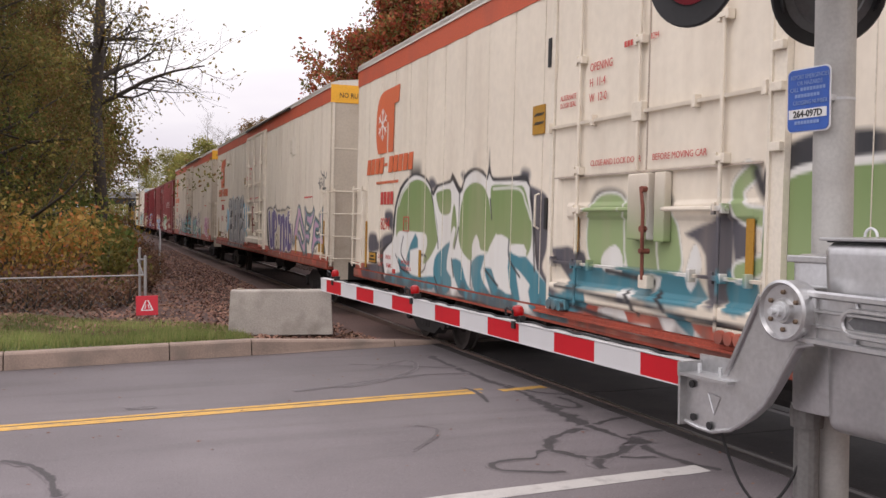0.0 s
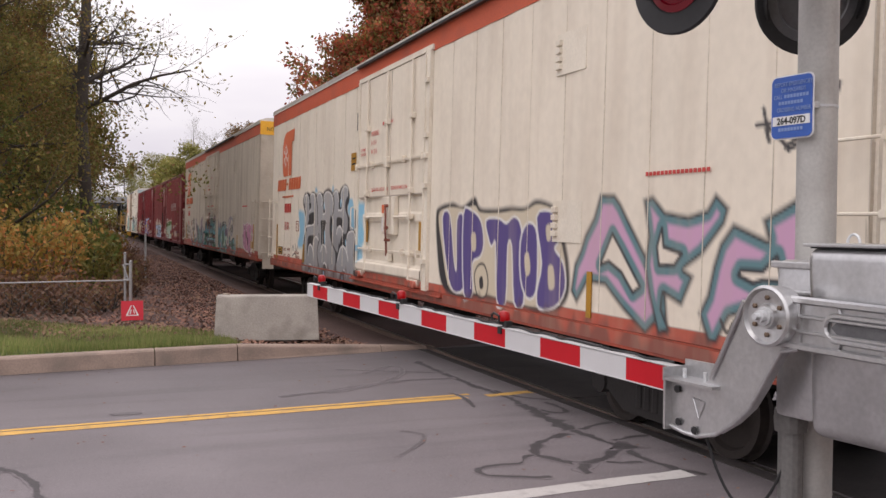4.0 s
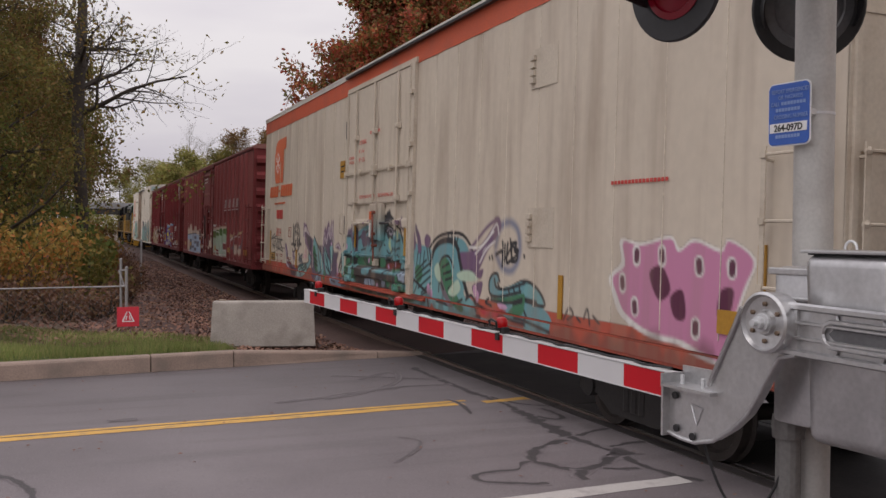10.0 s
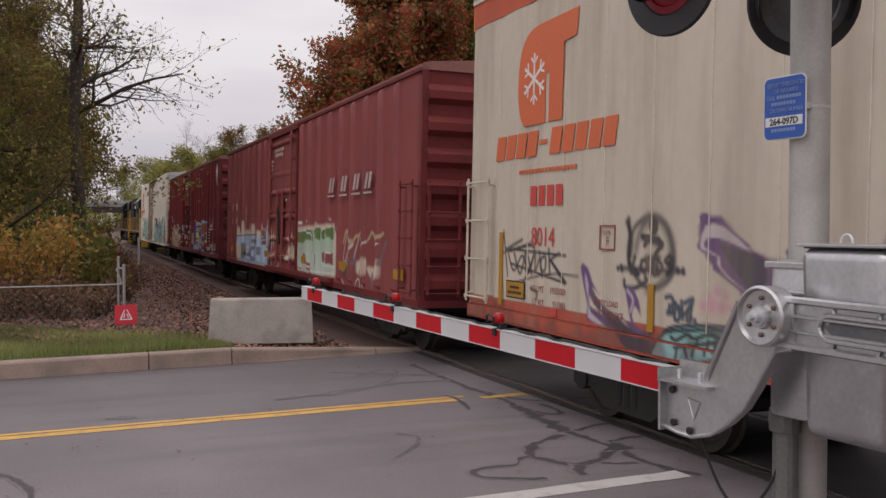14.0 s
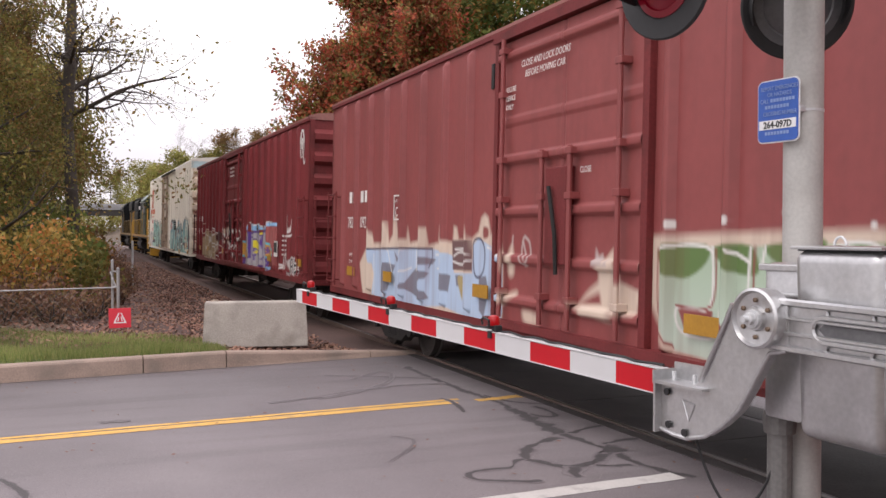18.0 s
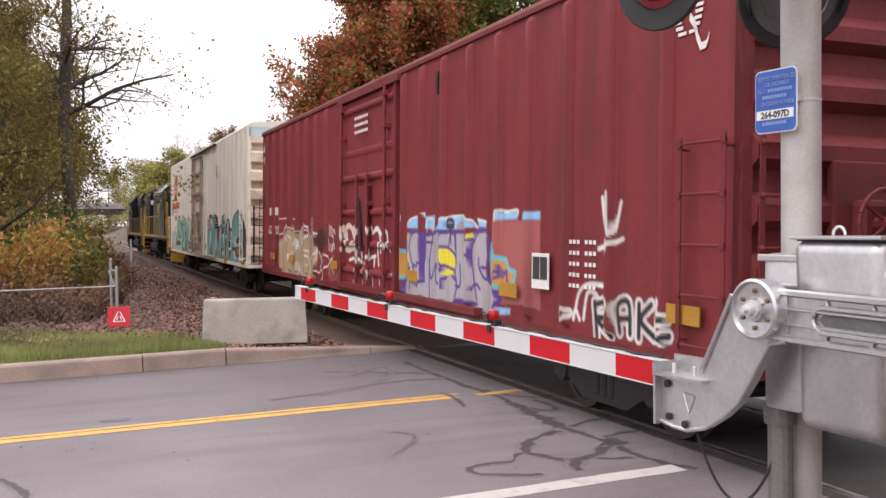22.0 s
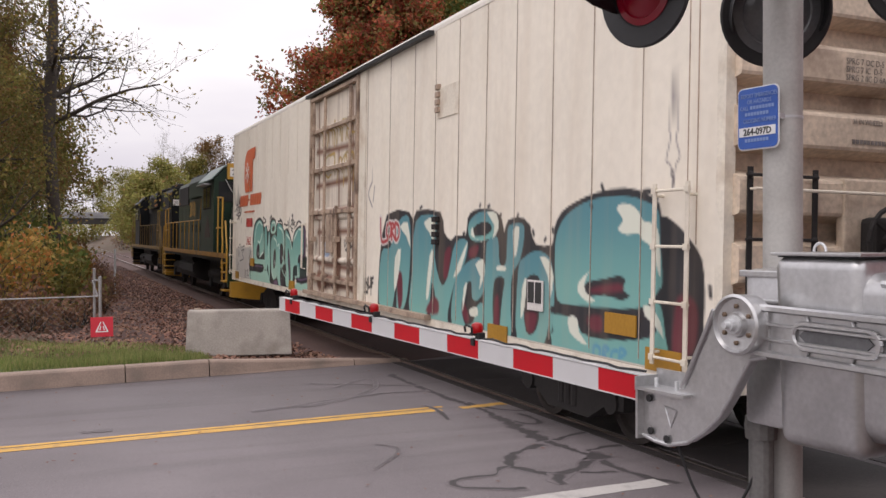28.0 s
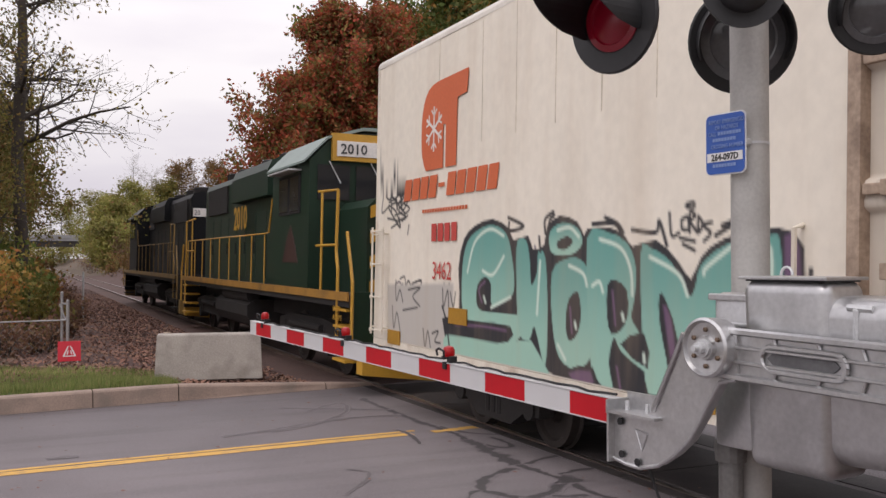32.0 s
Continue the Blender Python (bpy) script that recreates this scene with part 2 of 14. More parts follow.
CREAM = streaked("cream_car_paint", (0.70, 0.63, 0.525), (0.42, 0.33, 0.25), 0.26)
CREAM_ROOF = mat("cream_roof_paint", (0.66, 0.62, 0.56), 0.6, 0, 1, 0.1, 30, 0.05, (0.35, 0.3, 0.26), 0.5, 1.0)
CREAM_PLAIN = mat("cream_steel_paint", (0.69, 0.63, 0.53), 0.55, 0, 1.5, 0.08, 30, 0.05, (0.40, 0.29, 0.19), 0.30, 2.2)
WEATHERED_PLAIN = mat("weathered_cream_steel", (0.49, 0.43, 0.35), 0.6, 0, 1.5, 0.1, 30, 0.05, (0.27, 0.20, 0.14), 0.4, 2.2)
WHITE_PLAIN = mat("old_white_steel_paint", (0.72, 0.66, 0.56), 0.6, 0, 1.5, 0.1, 30, 0.05, (0.34, 0.22, 0.13), 0.5, 2.6)
SEAM_SOFT = mat("dusty_seam", (0.60, 0.54, 0.45), 0.8, 0, 2, 0.2, 30, 0.0)
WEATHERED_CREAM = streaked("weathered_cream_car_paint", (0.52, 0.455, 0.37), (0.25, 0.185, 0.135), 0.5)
GREY_TEXT = mat("faded_grey_stencil", (0.16, 0.14, 0.13), 0.7, 0, 4, 0.2, 30, 0.0)
SEAM = mat("grimy_seam", (0.40, 0.335, 0.28), 0.8, 0, 2, 0.2, 30, 0.0)
RUST = mat("rusty_lever", (0.20, 0.06, 0.04), 0.7, 0, 3, 0.2, 30, 0.1)
WHITE_CAR = streaked("old_white_car_paint", (0.78, 0.72, 0.62), (0.45, 0.33, 0.22), 0.20)
RUSTY_BAR = mat("rusty_white_bar", (0.40, 0.30, 0.225), 0.7, 0, 1.5, 0.25, 30, 0.1, (0.075, 0.04, 0.028), 0.9, 3.0)
DIRTY_END = mat("dirty_cream_end", (0.60, 0.49, 0.38), 0.7, 0, 0.8, 0.25, 20, 0.08, (0.14, 0.085, 0.06), 0.8, 1.6)
RUST_STEEL = mat("rust_streaked_steel", (0.40, 0.32, 0.25), 0.7, 0, 1.5, 0.15, 30, 0.1, (0.11, 0.06, 0.042), 0.95, 3.2)
ORANGE = mat("orange_band_paint", (0.49, 0.088, 0.036), 0.55, 0, 1.2, 0.12, 30, 0.04, (0.22, 0.06, 0.04), 0.5, 1.2)
GRIMY_ORANGE = mat("grimy_orange_paint", (0.30, 0.055, 0.03), 0.7, 0, 1.2, 0.25, 30, 0.06, (0.07, 0.03, 0.024), 0.85, 1.6)
LOGO_ORANGE = mat("orange_lettering_paint", (0.58, 0.13, 0.05), 0.55, 0, 1.2, 0.08, 30, 0.03)
RED_TEXT = mat("red_lettering_paint", (0.50, 0.06, 0.05), 0.55, 0, 2, 0.08, 30, 0.03)
AMBER = mat("amber_end_paint", (0.80, 0.40, 0.03), 0.55, 0, 1.2, 0.08, 30, 0.03)
YELLOW = mat("yellow_reflector", (0.37, 0.19, 0.02), 0.5, 0, 2, 0.12, 30, 0.03)
BROWN = streaked("boxcar_red_paint", (0.18, 0.028, 0.031), (0.085, 0.020, 0.020), 0.55, 0.6, 2.2, 0.14)
BROWN.node_tree.nodes["Principled BSDF"].inputs["Specular IOR Level"].default_value = 0.22
FADED_BROWN = streaked("faded_boxcar_red_paint", (0.235, 0.052, 0.050), (0.15, 0.036, 0.034), 0.5, 0.6, 2.2, 0.12)
BROWN_PLAIN = mat("boxcar_red_steel", (0.15, 0.027, 0.028), 0.62, 0, 1.5, 0.16, 30, 0.05, (0.075, 0.022, 0.02), 0.6, 2.0, spec=0.22)
BROWN_ROOF = mat("boxcar_roof_paint", (0.25, 0.10, 0.085), 0.6, 0, 1.5, 0.14, 30, 0.05, (0.1, 0.05, 0.04), 0.5, 1.2)
WHITE_TEXT = mat("white_lettering_paint", (0.66, 0.63, 0.60), 0.6, 0, 2, 0.12, 30, 0.03)
BLACK_TEXT = mat("black_lettering_paint", (0.03, 0.03, 0.03), 0.6, 0, 2, 0.12, 30, 0.03)
UNDER = mat("grimy_underframe", (0.015, 0.0125, 0.012), 0.85, 0, 2, 0.25, 30, 0.2)
WHEEL = mat("wheel_steel", (0.028, 0.021, 0.018), 0.75, 0.1, 3, 0.25, 30, 0.1)
BRAKE_RED = mat("grimy_red_brake_paint", (0.42, 0.075, 0.045), 0.6, 0, 4, 0.25, 40, 0.08, (0.10, 0.035, 0.025), 0.7, 7.0)
LOCO_GREEN = mat("locomotive_green", (0.012, 0.030, 0.018), 0.42, 0, 1, 0.12, 30, 0.03, (0.02, 0.025, 0.02), 0.5, 1.4, spec=0.3)
LOCO_BLACK = mat("locomotive_black", (0.007, 0.0075, 0.009), 0.5, 0, 1, 0.15, 30, 0.03, spec=0.18)
LOCO_YELLOW = mat("locomotive_yellow", (0.50, 0.27, 0.03), 0.5, 0, 2, 0.1, 30, 0.03, (0.22, 0.12, 0.03), 0.4, 1.5)
SILL_YELLOW = mat("worn_sill_yellow", (0.33, 0.165, 0.03), 0.6, 0, 2, 0.2, 30, 0.03, (0.08, 0.05, 0.02), 0.6, 1.5)
DULL_YELLOW = mat("dull_locomotive_yellow", (0.20, 0.12, 0.03), 0.6, 0, 2, 0.2, 30, 0.03, (0.05, 0.035, 0.02), 0.6, 1.5)
LOCO_ROOF = mat("locomotive_cab_roof", (0.20, 0.25, 0.23), 0.5, 0, 2, 0.12, 30, 0.04)
GLASS = mat("dark_window_glass", (0.02, 0.022, 0.025), 0.06, 0, 2, 0.05, 30, 0)
BARK = mat("bark", (0.125, 0.094, 0.072), 0.95, 0, 3, 0.3, 25, 0.7)
DARK_BARK = mat("dark_bark", (0.055, 0.044, 0.036), 0.95, 0, 3, 0.3, 25, 0.6)
# girder colour made dark to hold the shade under the deck
GIRDER_SHADE = mat("shaded_bridge_girder", (0.05, 0.045, 0.042), 0.8, 0, 0.5, 0.2, 10, 0.1)
BRIDGE = mat("weathered_bridge_concrete", (0.30, 0.30, 0.31), 0.9, 0, 0.5, 0.15, 10, 0.1)


# ---- mesh helpers ----
def box(bm, x0, x1, y0, y1, z0, z1, bevel=0.0, seg=2):
    r = bmesh.ops.create_cube(bm, size=1.0)
    for v in r["verts"]:
        v.co = ((x0 + x1) / 2 + v.co.x * (x1 - x0), (y0 + y1) / 2 + v.co.y * (y1 - y0), (z0 + z1) / 2 + v.co.z * (z1 - z0))
    if bevel:
        es = list({e for v in r["verts"] for e in v.link_edges})
        bmesh.ops.bevel(bm, geom=es, offset=bevel, segments=seg, affect="EDGES", profile=0.6 if seg == 2 else 0.5)


def rod(bm, p, q, r, r2=None, seg=8, caps=True):
    p, q = Vector(p), Vector(q)
    d = q - p
    m = Matrix.Translation((p + q) / 2) @ d.to_track_quat("Z", "Y").to_matrix().to_4x4()
    bmesh.ops.create_cone(bm, cap_ends=caps, segments=seg, radius1=r, radius2=r if r2 is None else r2, depth=d.length, matrix=m)


def bent(bm, pts, r, seg=6):
    """One round bar along a line of points, in one piece."""
    pts = [Vector(p) for p in pts]
    rings, ref = [], None
    for i, p in enumerate(pts):
        d = (pts[min(i + 1, len(pts) - 1)] - pts[max(i - 1, 0)]).normalized()
        if ref is None:
            ref = d.cross(Vector((0.31, 0.83, 0.47))).normalized()
        ref = (ref - d * ref.dot(d)).normalized()
        other = d.cross(ref)
        rings.append([bm.verts.new(p + (ref * math.cos(2 * math.pi * k / seg) + other * math.sin(2 * math.pi * k / seg)) * r) for k in range(seg)])
    faces = []
    for u, v in zip(rings, rings[1:]):
        for k in range(seg):
            faces.append(bm.faces.new((u[k], u[(k + 1) % seg], v[(k + 1) % seg], v[k])))
    faces += [bm.faces.new(rings[0]), bm.faces.new(rings[-1])]
    bmesh.ops.recalc_face_normals(bm, faces=faces)


def prism(bm, outline, lo, hi, axis="y"):
    """An outline of (a, b) swept from lo to hi along an axis: y takes (x, z), x takes (y, z), z takes (x, y)."""
    def at(a, b, c):
        return {"y": (a, c, b), "x": (c, a, b), "z": (a, b, c)}[axis]
    v0 = [bm.verts.new(at(a, b, lo)) for a, b in outline]
    v1 = [bm.verts.new(at(a, b, hi)) for a, b in outline]
    faces = [bm.faces.new(v0), bm.faces.new(v1)]
    k = len(outline)
    for i in range(k):
        faces.append(bm.faces.new((v0[i], v0[(i + 1) % k], v1[(i + 1) % k], v1[i])))
    bmesh.ops.recalc_face_normals(bm, faces=faces)


def lathe(bm, profile, m=None, seg=24):
    """Rings of (radius, height) about z, closed at both ends, under the matrix m."""
    m = m or Matrix.Identity(4)
    rings = []
    for r, h in profile:
        rings.append([bm.verts.new(m @ Vector((r * math.cos(2 * math.pi * i / seg), r * math.sin(2 * math.pi * i / seg), h))) for i in range(seg)])
    faces = []
    for a, b in zip(rings, rings[1:]):
        for i in range(seg):
            faces.append(bm.faces.new((a[i], a[(i + 1) % seg], b[(i + 1) % seg], b[i])))
    faces += [bm.faces.new(rings[0]), bm.faces.new(rings[-1])]
    bmesh.ops.recalc_face_normals(bm, faces=faces)


def mesh_of(name, bm, material, smooth=False):
    me = bpy.data.meshes.new(name)
    bm.to_mesh(me)
    bm.free()
    me.materials.append(material)
    if smooth:
        for p in me.polygons:
            p.use_smooth = True
        me.set_sharp_from_angle(angle=radians(40))
    return me


def part(name, bm, material, parent=None, label="", smooth=False):
    ob = new(name, mesh_of(name, bm, material, smooth))
    if parent is not None:
        ob.parent = parent
    if label:
        ob["label"] = label
    return ob


def boxed(name, material, parent, *dims, bevel=0.0, label=""):
    bm = bmesh.new()
    box(bm, *dims, bevel=bevel)
    return part(name, bm, material, parent, label)


def raw(name, verts, faces, material, parent=None, smooth=False):
    """A mesh from arrays of vertices and of equal-sized faces."""
    me = bpy.data.meshes.new(name)
    verts, faces = np.asarray(verts, np.float32), np.asarray(faces, np.int32)
    k = faces.shape[1]
    me.vertices.add(len(verts))
    me.vertices.foreach_set("co", verts.ravel())
    me.loops.add(faces.size)
    me.loops.foreach_set("vertex_index", faces.ravel())
    me.polygons.add(len(faces))
    me.polygons.foreach_set("loop_start", np.arange(0, faces.size, k, dtype=np.int32))
    me.polygons.foreach_set("loop_total", np.full(len(faces), k, np.int32))
    me.update(calc_edges=True)
    me.validate()
    me.materials.append(material)
    if smooth:
        me.polygons.foreach_set("use_smooth", np.ones(len(faces), bool))
    ob = new(name, me)
    if parent is not None:
        ob.parent = parent
    return ob


def words(text, size, material, parent, at, turn, name="lettering", squeeze=1.0, shear=0.0, bold=0.0):
    """Lettering of the given cap height as a thin mesh: at is its lower left corner, turn a rotation matrix."""
    cu = bpy.data.curves.new(name, "FONT")
    cu.body, cu.size, cu.extrude, cu.shear, cu.offset = text, size / 0.7, 0.0008, shear, bold
    cu.resolution_u = 2
    tmp = bpy.data.objects.new(name, cu)
    me = bpy.data.meshes.new_from_object(tmp)
    bpy.data.objects.remove(tmp)
    me.transform(Matrix.Translation(at) @ turn.to_4x4() @ Matrix.Diagonal((squeeze, 1, 1, 1)))
    me.materials.clear()
    me.materials.append(material)
    ob = new(name, me)
    ob.parent = parent
    return ob


FACING = Matrix(((0, 0, -1), (-1, 0, 0), (0, 1, 0)))  # text runs along -y, faces -x

# ---- the large structure: ground, road, track ----
TRACK_X, LEAN, GRADE = 6.23, 1.09, 0.264   # track centre; cross tilt and rise away, in degrees
RISE = math.tan(radians(GRADE))


def rail_z(y):
    return RISE * (y - 9.0)


def smooth(a, b, x):
    t = np.clip((x - a) / (b - a), 0, 1)
    return t * t * (3 - 2 * t)


def kerb_y(x):
    return 14.24 + 0.125 * x


def ground_z(x, y):
    """Height of the open ground: below the road, level with the kerb behind it, a low bed by the track."""
    x, y = np.asarray(x, float), np.asarray(y, float)
    behind = smooth(0.05, 0.35, y - kerb_y(x) - 0.1)
    rise = RISE * np.clip(y - 9, 0, 400)
    bumps = 0.05 * np.sin(1.3 * x + 0.7 * y) * np.sin(0.9 * y - 0.6 * x) + 0.03 * np.sin(3.1 * x + 2.3 * y)
    bed = 1 - smooth(0.5, 4.5, np.abs(x - TRACK_X) - 1.6)
    open_z = 0.14 + rise + bumps * (1 - bed) - 0.22 * bed
    open_z = open_z + 0.35 * smooth(-2, -12, x) * smooth(16, 30, y) + 1.7 * smooth(9.6, 15, x) * smooth(15, 19, y)
    open_z = open_z + 0.075 * (1 - smooth(0.3, 2.2, y - kerb_y(x))) * (x < 5.6)
    # unseen near bank past the track, added to block sky light under the train
    near = np.where(y < 3.2, -0.03 - 0.12 * bed, -0.06) + 1.7 * smooth(9.6, 15, x) * smooth(2.5, -1.0, y)
    return near * (1 - behind) + open_z * behind


def axis_steps(lo, hi, mid_lo, mid_hi, fine, growth=1.35):
    out, step, v = list(np.arange(mid_lo, mid_hi, fine)), fine, mid_hi
    while v < hi:
        out.append(v)
        step *= growth
        v += step
    out.append(hi)
    step, v = fine, mid_lo
    while v > lo:
        step *= growth
        v -= step
        out.insert(0, max(v, lo))
    return np.array(out)


gx, gy = axis_steps(-2500, 2500, -14, 14, 0.25), axis_steps(-2500, 2500, 2, 60, 0.25)
GX, GY = np.meshgrid(gx, gy)
GZ = ground_z(GX, GY)
k = len(gx)
ids = np.arange(GX.size).reshape(GX.shape)
quads = np.stack([ids[:-1, :-1], ids[:-1, 1:], ids[1:, 1:], ids[1:, :-1]], -1).reshape(-1, 4)
ground = raw("ground", np.stack([GX, GY, GZ], -1).reshape(-1, 3), quads, GRAVEL, smooth=True)
tagged(ground, "brown ballast and fallen leaves beside the railway", "ground", kind="structure")
ground.data.materials.append(SOIL)
ground.data.materials.append(GRASS)
where = np.empty(3 * len(ground.data.polygons))
ground.data.polygons.foreach_get("center", where)
where = where.reshape(-1, 3)
behind = where[:, 1] - kerb_y(where[:, 0])
soil = (np.abs(where[:, 0] - 5) > 7) | (where[:, 1] > 120) | (where[:, 0] < -0.5 + 0.02 * where[:, 1])
turf = (behind > 0.1) & (behind < 2.5 - 0.9 * smooth(-1, 2.3, where[:, 0])) & (where[:, 0] < 2.2)
ground.data.polygons.foreach_set("material_index", np.where(turf, 2, np.where(soil, 1, 0)).astype(np.int32))

# asphalt road: a slab with a skewed far edge that follows the kerb
xs = np.array([-300, -60, -20, -6, -2, 0, 2, 4, 5.4, 7, 9, 20, 60, 300.0])
far_edge = np.where(xs < 5.5, kerb_y(xs) + 0.02, 14.95 + 0.08 * xs)
verts = [(x, 2.2 + 0.06 * x, 0.0) for x in xs] + [(x, y, 0.0) for x, y in zip(xs, far_edge)]
verts += [(x, y, -0.3) for x, y, _ in verts]
n = len(xs)
faces = [(i, i + 1, n + i + 1, n + i) for i in range(n - 1)]
faces += [(n + i, n + i + 1, 3 * n + i + 1, 3 * n + i) for i in range(n - 1)] + [(i + 1, i, 2 * n + i, 2 * n + i + 1) for i in range(n - 1)]
road = tagged(raw("road", verts, faces, ASPHALT), "grey worn asphalt road over the level crossing", "road", kind="structure")


def ribbon(name, pts, width, z, material, wobble=0.0, label="", category="road marking", parent=None, subdiv=6):
    """A painted or poured strip along a smooth line through the points."""
    pts = [Vector((p[0], p[1], 0)) for p in pts]
    line = []
    for i in range(len(pts) - 1):
        a, b, c, d = pts[max(i - 1, 0)], pts[i], pts[i + 1], pts[min(i + 2, len(pts) - 1)]
        for j in range(subdiv):
            t = j / subdiv
            line.append(0.5 * ((2 * b) + (c - a) * t + (2 * a - 5 * b + 4 * c - d) * t * t + (3 * b - a - 3 * c + d) * t ** 3))
    line.append(pts[-1])
    bm = bmesh.new()
    rows = []
    for i, p in enumerate(line):
        d = (line[min(i + 1, len(line) - 1)] - line[max(i - 1, 0)]).normalized()
        side = Vector((-d.y, d.x, 0))
        w = width / 2 * (1 + wobble * (noise.noise(p * 2.3) + noise.noise(p * 7.0)))
        w2 = width / 2 * (1 + wobble * (noise.noise(p * 2.3 + Vector((9, 9, 9))) + noise.noise(p * 7.0 + Vector((5, 5, 5)))))
        rows.append([bm.verts.new(p + q + Vector((0, 0, z))) for q in (side * w, side * 0.0, side * -w2)])
    for (a, b, e), (c, d, f) in zip(rows, rows[1:]):
        bm.faces.new((a, b, d, c))
        bm.faces.new((b, e, f, d))
    bmesh.ops.recalc_face_normals(bm, faces=bm.faces)
    ob = part(name, bm, material, parent)
    pour = ob.data.attributes.new("pour", "FLOAT", "POINT")
    last = len(line) - 1
    pour.data.foreach_set("value", np.array([v for i in range(len(line)) for v in (0.0, 1.0 if 0 < i < last else 0.0, 0.0)], np.float32))
    return tagged(ob, label, category, kind="structure")


def yellow_y(x):
    return 10.22 + 0.075 * x


for off, end, wide, wob in ((0.165, 4.45, 0.085, 0.3), (0.0, 4.35, 0.17, 0.14)):
    ribbon("road_marking", [(x, yellow_y(x) + off) for x in (-60, -30, -10, -4, -1, 0.5, 2, 3.2, end)], wide, 0.004, YELLOW_LINE, wob, "worn yellow centre line painted on the asphalt")
ribbon("road_marking", [(4.62, 10.56), (4.95, 10.6), (5.25, 10.62)], 0.16, 0.0041, YELLOW_LINE, 0.5, "faded end of the yellow centre line")
ribbon("road_marking", [(x, 6.37 + 0.062 * x) for x in (-60, -20, -5, 0, 2, 3.4, 4.2, 4.78)], 0.215, 0.004, WHITE_LINE, 0.12, "worn white edge line painted on the asphalt")

CRACKS = [
    ([(4.79, 13.67), (4.74, 12.72), (4.76, 11.98), (4.75, 11.22), (4.82, 10.8), (4.81, 10.25), (4.73, 9.68), (4.7, 9.16), (4.67, 8.75), (4.69, 8.35), (4.71, 7.98), (4.75, 7.69), (4.69, 7.29), (4.72, 7.04), (4.8, 6.78), (4.9, 6.56)], 0.085),
    ([(4.75, 9.92), (4.76, 9.59), (4.7, 9.16), (4.67, 8.75), (4.7, 8.48)], 0.15),
    ([(4.85, 10.89), (4.97, 10.37), (5.19, 10.12), (5.51, 9.96), (5.86, 9.89)], 0.05),
    ([(4.84, 9.57), (4.91, 9.34), (5.06, 9.34), (5.13, 9.63), (5.11, 9.97)], 0.05),
    ([(4.75, 8.46), (5.09, 8.64), (5.56, 8.74), (5.88, 8.69)], 0.07),
    ([(4.81, 7.91), (5.1, 8.01), (5.53, 8.04)], 0.07),
    ([(4.57, 8.35), (4.26, 8.2), (4.05, 8.04), (3.86, 7.68), (3.92, 7.53), (3.97, 7.34), (4.17, 7.24), (4.46, 7.42), (4.7, 7.65)], 0.1),
    ([(4.3, 7.21), (4.44, 7.14), (4.63, 7.11)], 0.06),
    ([(4.12, 7.24), (4, 7.07), (3.99, 6.92)], 0.1),
    ([(3.84, 7.66), (3.72, 7.62), (3.59, 7.44), (3.42, 7.44), (3.24, 7.41), (3.14, 7.32), (3.14, 7.17), (3.37, 7.02), (3.65, 6.93)], 0.06),
    ([(4.71, 7.76), (4.76, 7.7), (4.76, 7.56)], 0.22),
    ([(4.25, 10.86), (4.31, 10.59), (4.18, 9.87)], 0.05),
    ([(3.0, 9.02), (3.16, 8.8), (3.02, 8.46), (2.66, 8.02)], 0.03),
    ([(3.65, 12.71), (4.33, 13.27), (4.15, 12.47), (3.52, 11.74), (2.83, 11.38)], 0.05),
    ([(3.4, 13.2), (3.9, 12.9), (4.78, 12.35)], 0.04),
    ([(-0.78, 8.82), (-0.64, 8.71), (-0.49, 8.49), (-0.35, 8.1), (-0.32, 7.85), (-0.28, 7.51)], 0.07),
    ([(4.75, 11.9), (4.2, 11.95), (3.69, 11.85), (3.27, 11.71), (2.76, 11.47), (2.23, 11.31)], 0.06),
    ([(0.30, 10.8), (0.46, 10.84), (0.62, 10.84)], 0.09),
]
for i, (pts, w) in enumerate(CRACKS):
    ribbon("tar_seam", pts, w * 1.75, 0.002 + 0.0002 * i, TAR if i < 12 or i == 15 else TAR_FAINT, 0.9, "dark poured tar over a crack in the asphalt", "tar seam")

# kerb in cast lengths, dropping to the road at the track
kerb = tagged(new("kerb"), "tan concrete kerb with open joints", "kerb", kind="structure")


def kerb_length(x0, x1, h0, h1):
    bm = bmesh.new()
    g = 0.008
    rows = []
    for x, h in ((x0 + g, h0), (x1 - g, h1)):
        y = kerb_y(x)
        rows.append([bm.verts.new((x, y + dy, z)) for dy, z in ((0, -0.1), (0.0, 0.004), (0.03, h - 0.03), (0.05, h - 0.006), (0.08, h), (0.24, h), (0.26, -0.1))])
    for i in range(7):
        j = (i + 1) % 7
        bm.faces.new((rows[0][i], rows[1][i], rows[1][j], rows[0][j]))
    bm.faces.new(rows[0])
    bm.faces.new(rows[1][::-1])
    bmesh.ops.recalc_face_normals(bm, faces=bm.faces)
    part("kerb_stone", bm, KERB, kerb)


joints = [-42 + 2.4 * i for i in range(18)] + [1.0, 2.22, 4.6]
for x0, x1 in zip(joints, joints[1:]):
    kerb_length(x0, x1, 0.235, 0.235 if x1 < 2.5 else 0.10)
kerb_length(4.6, 5.6, 0.10, 0.03)

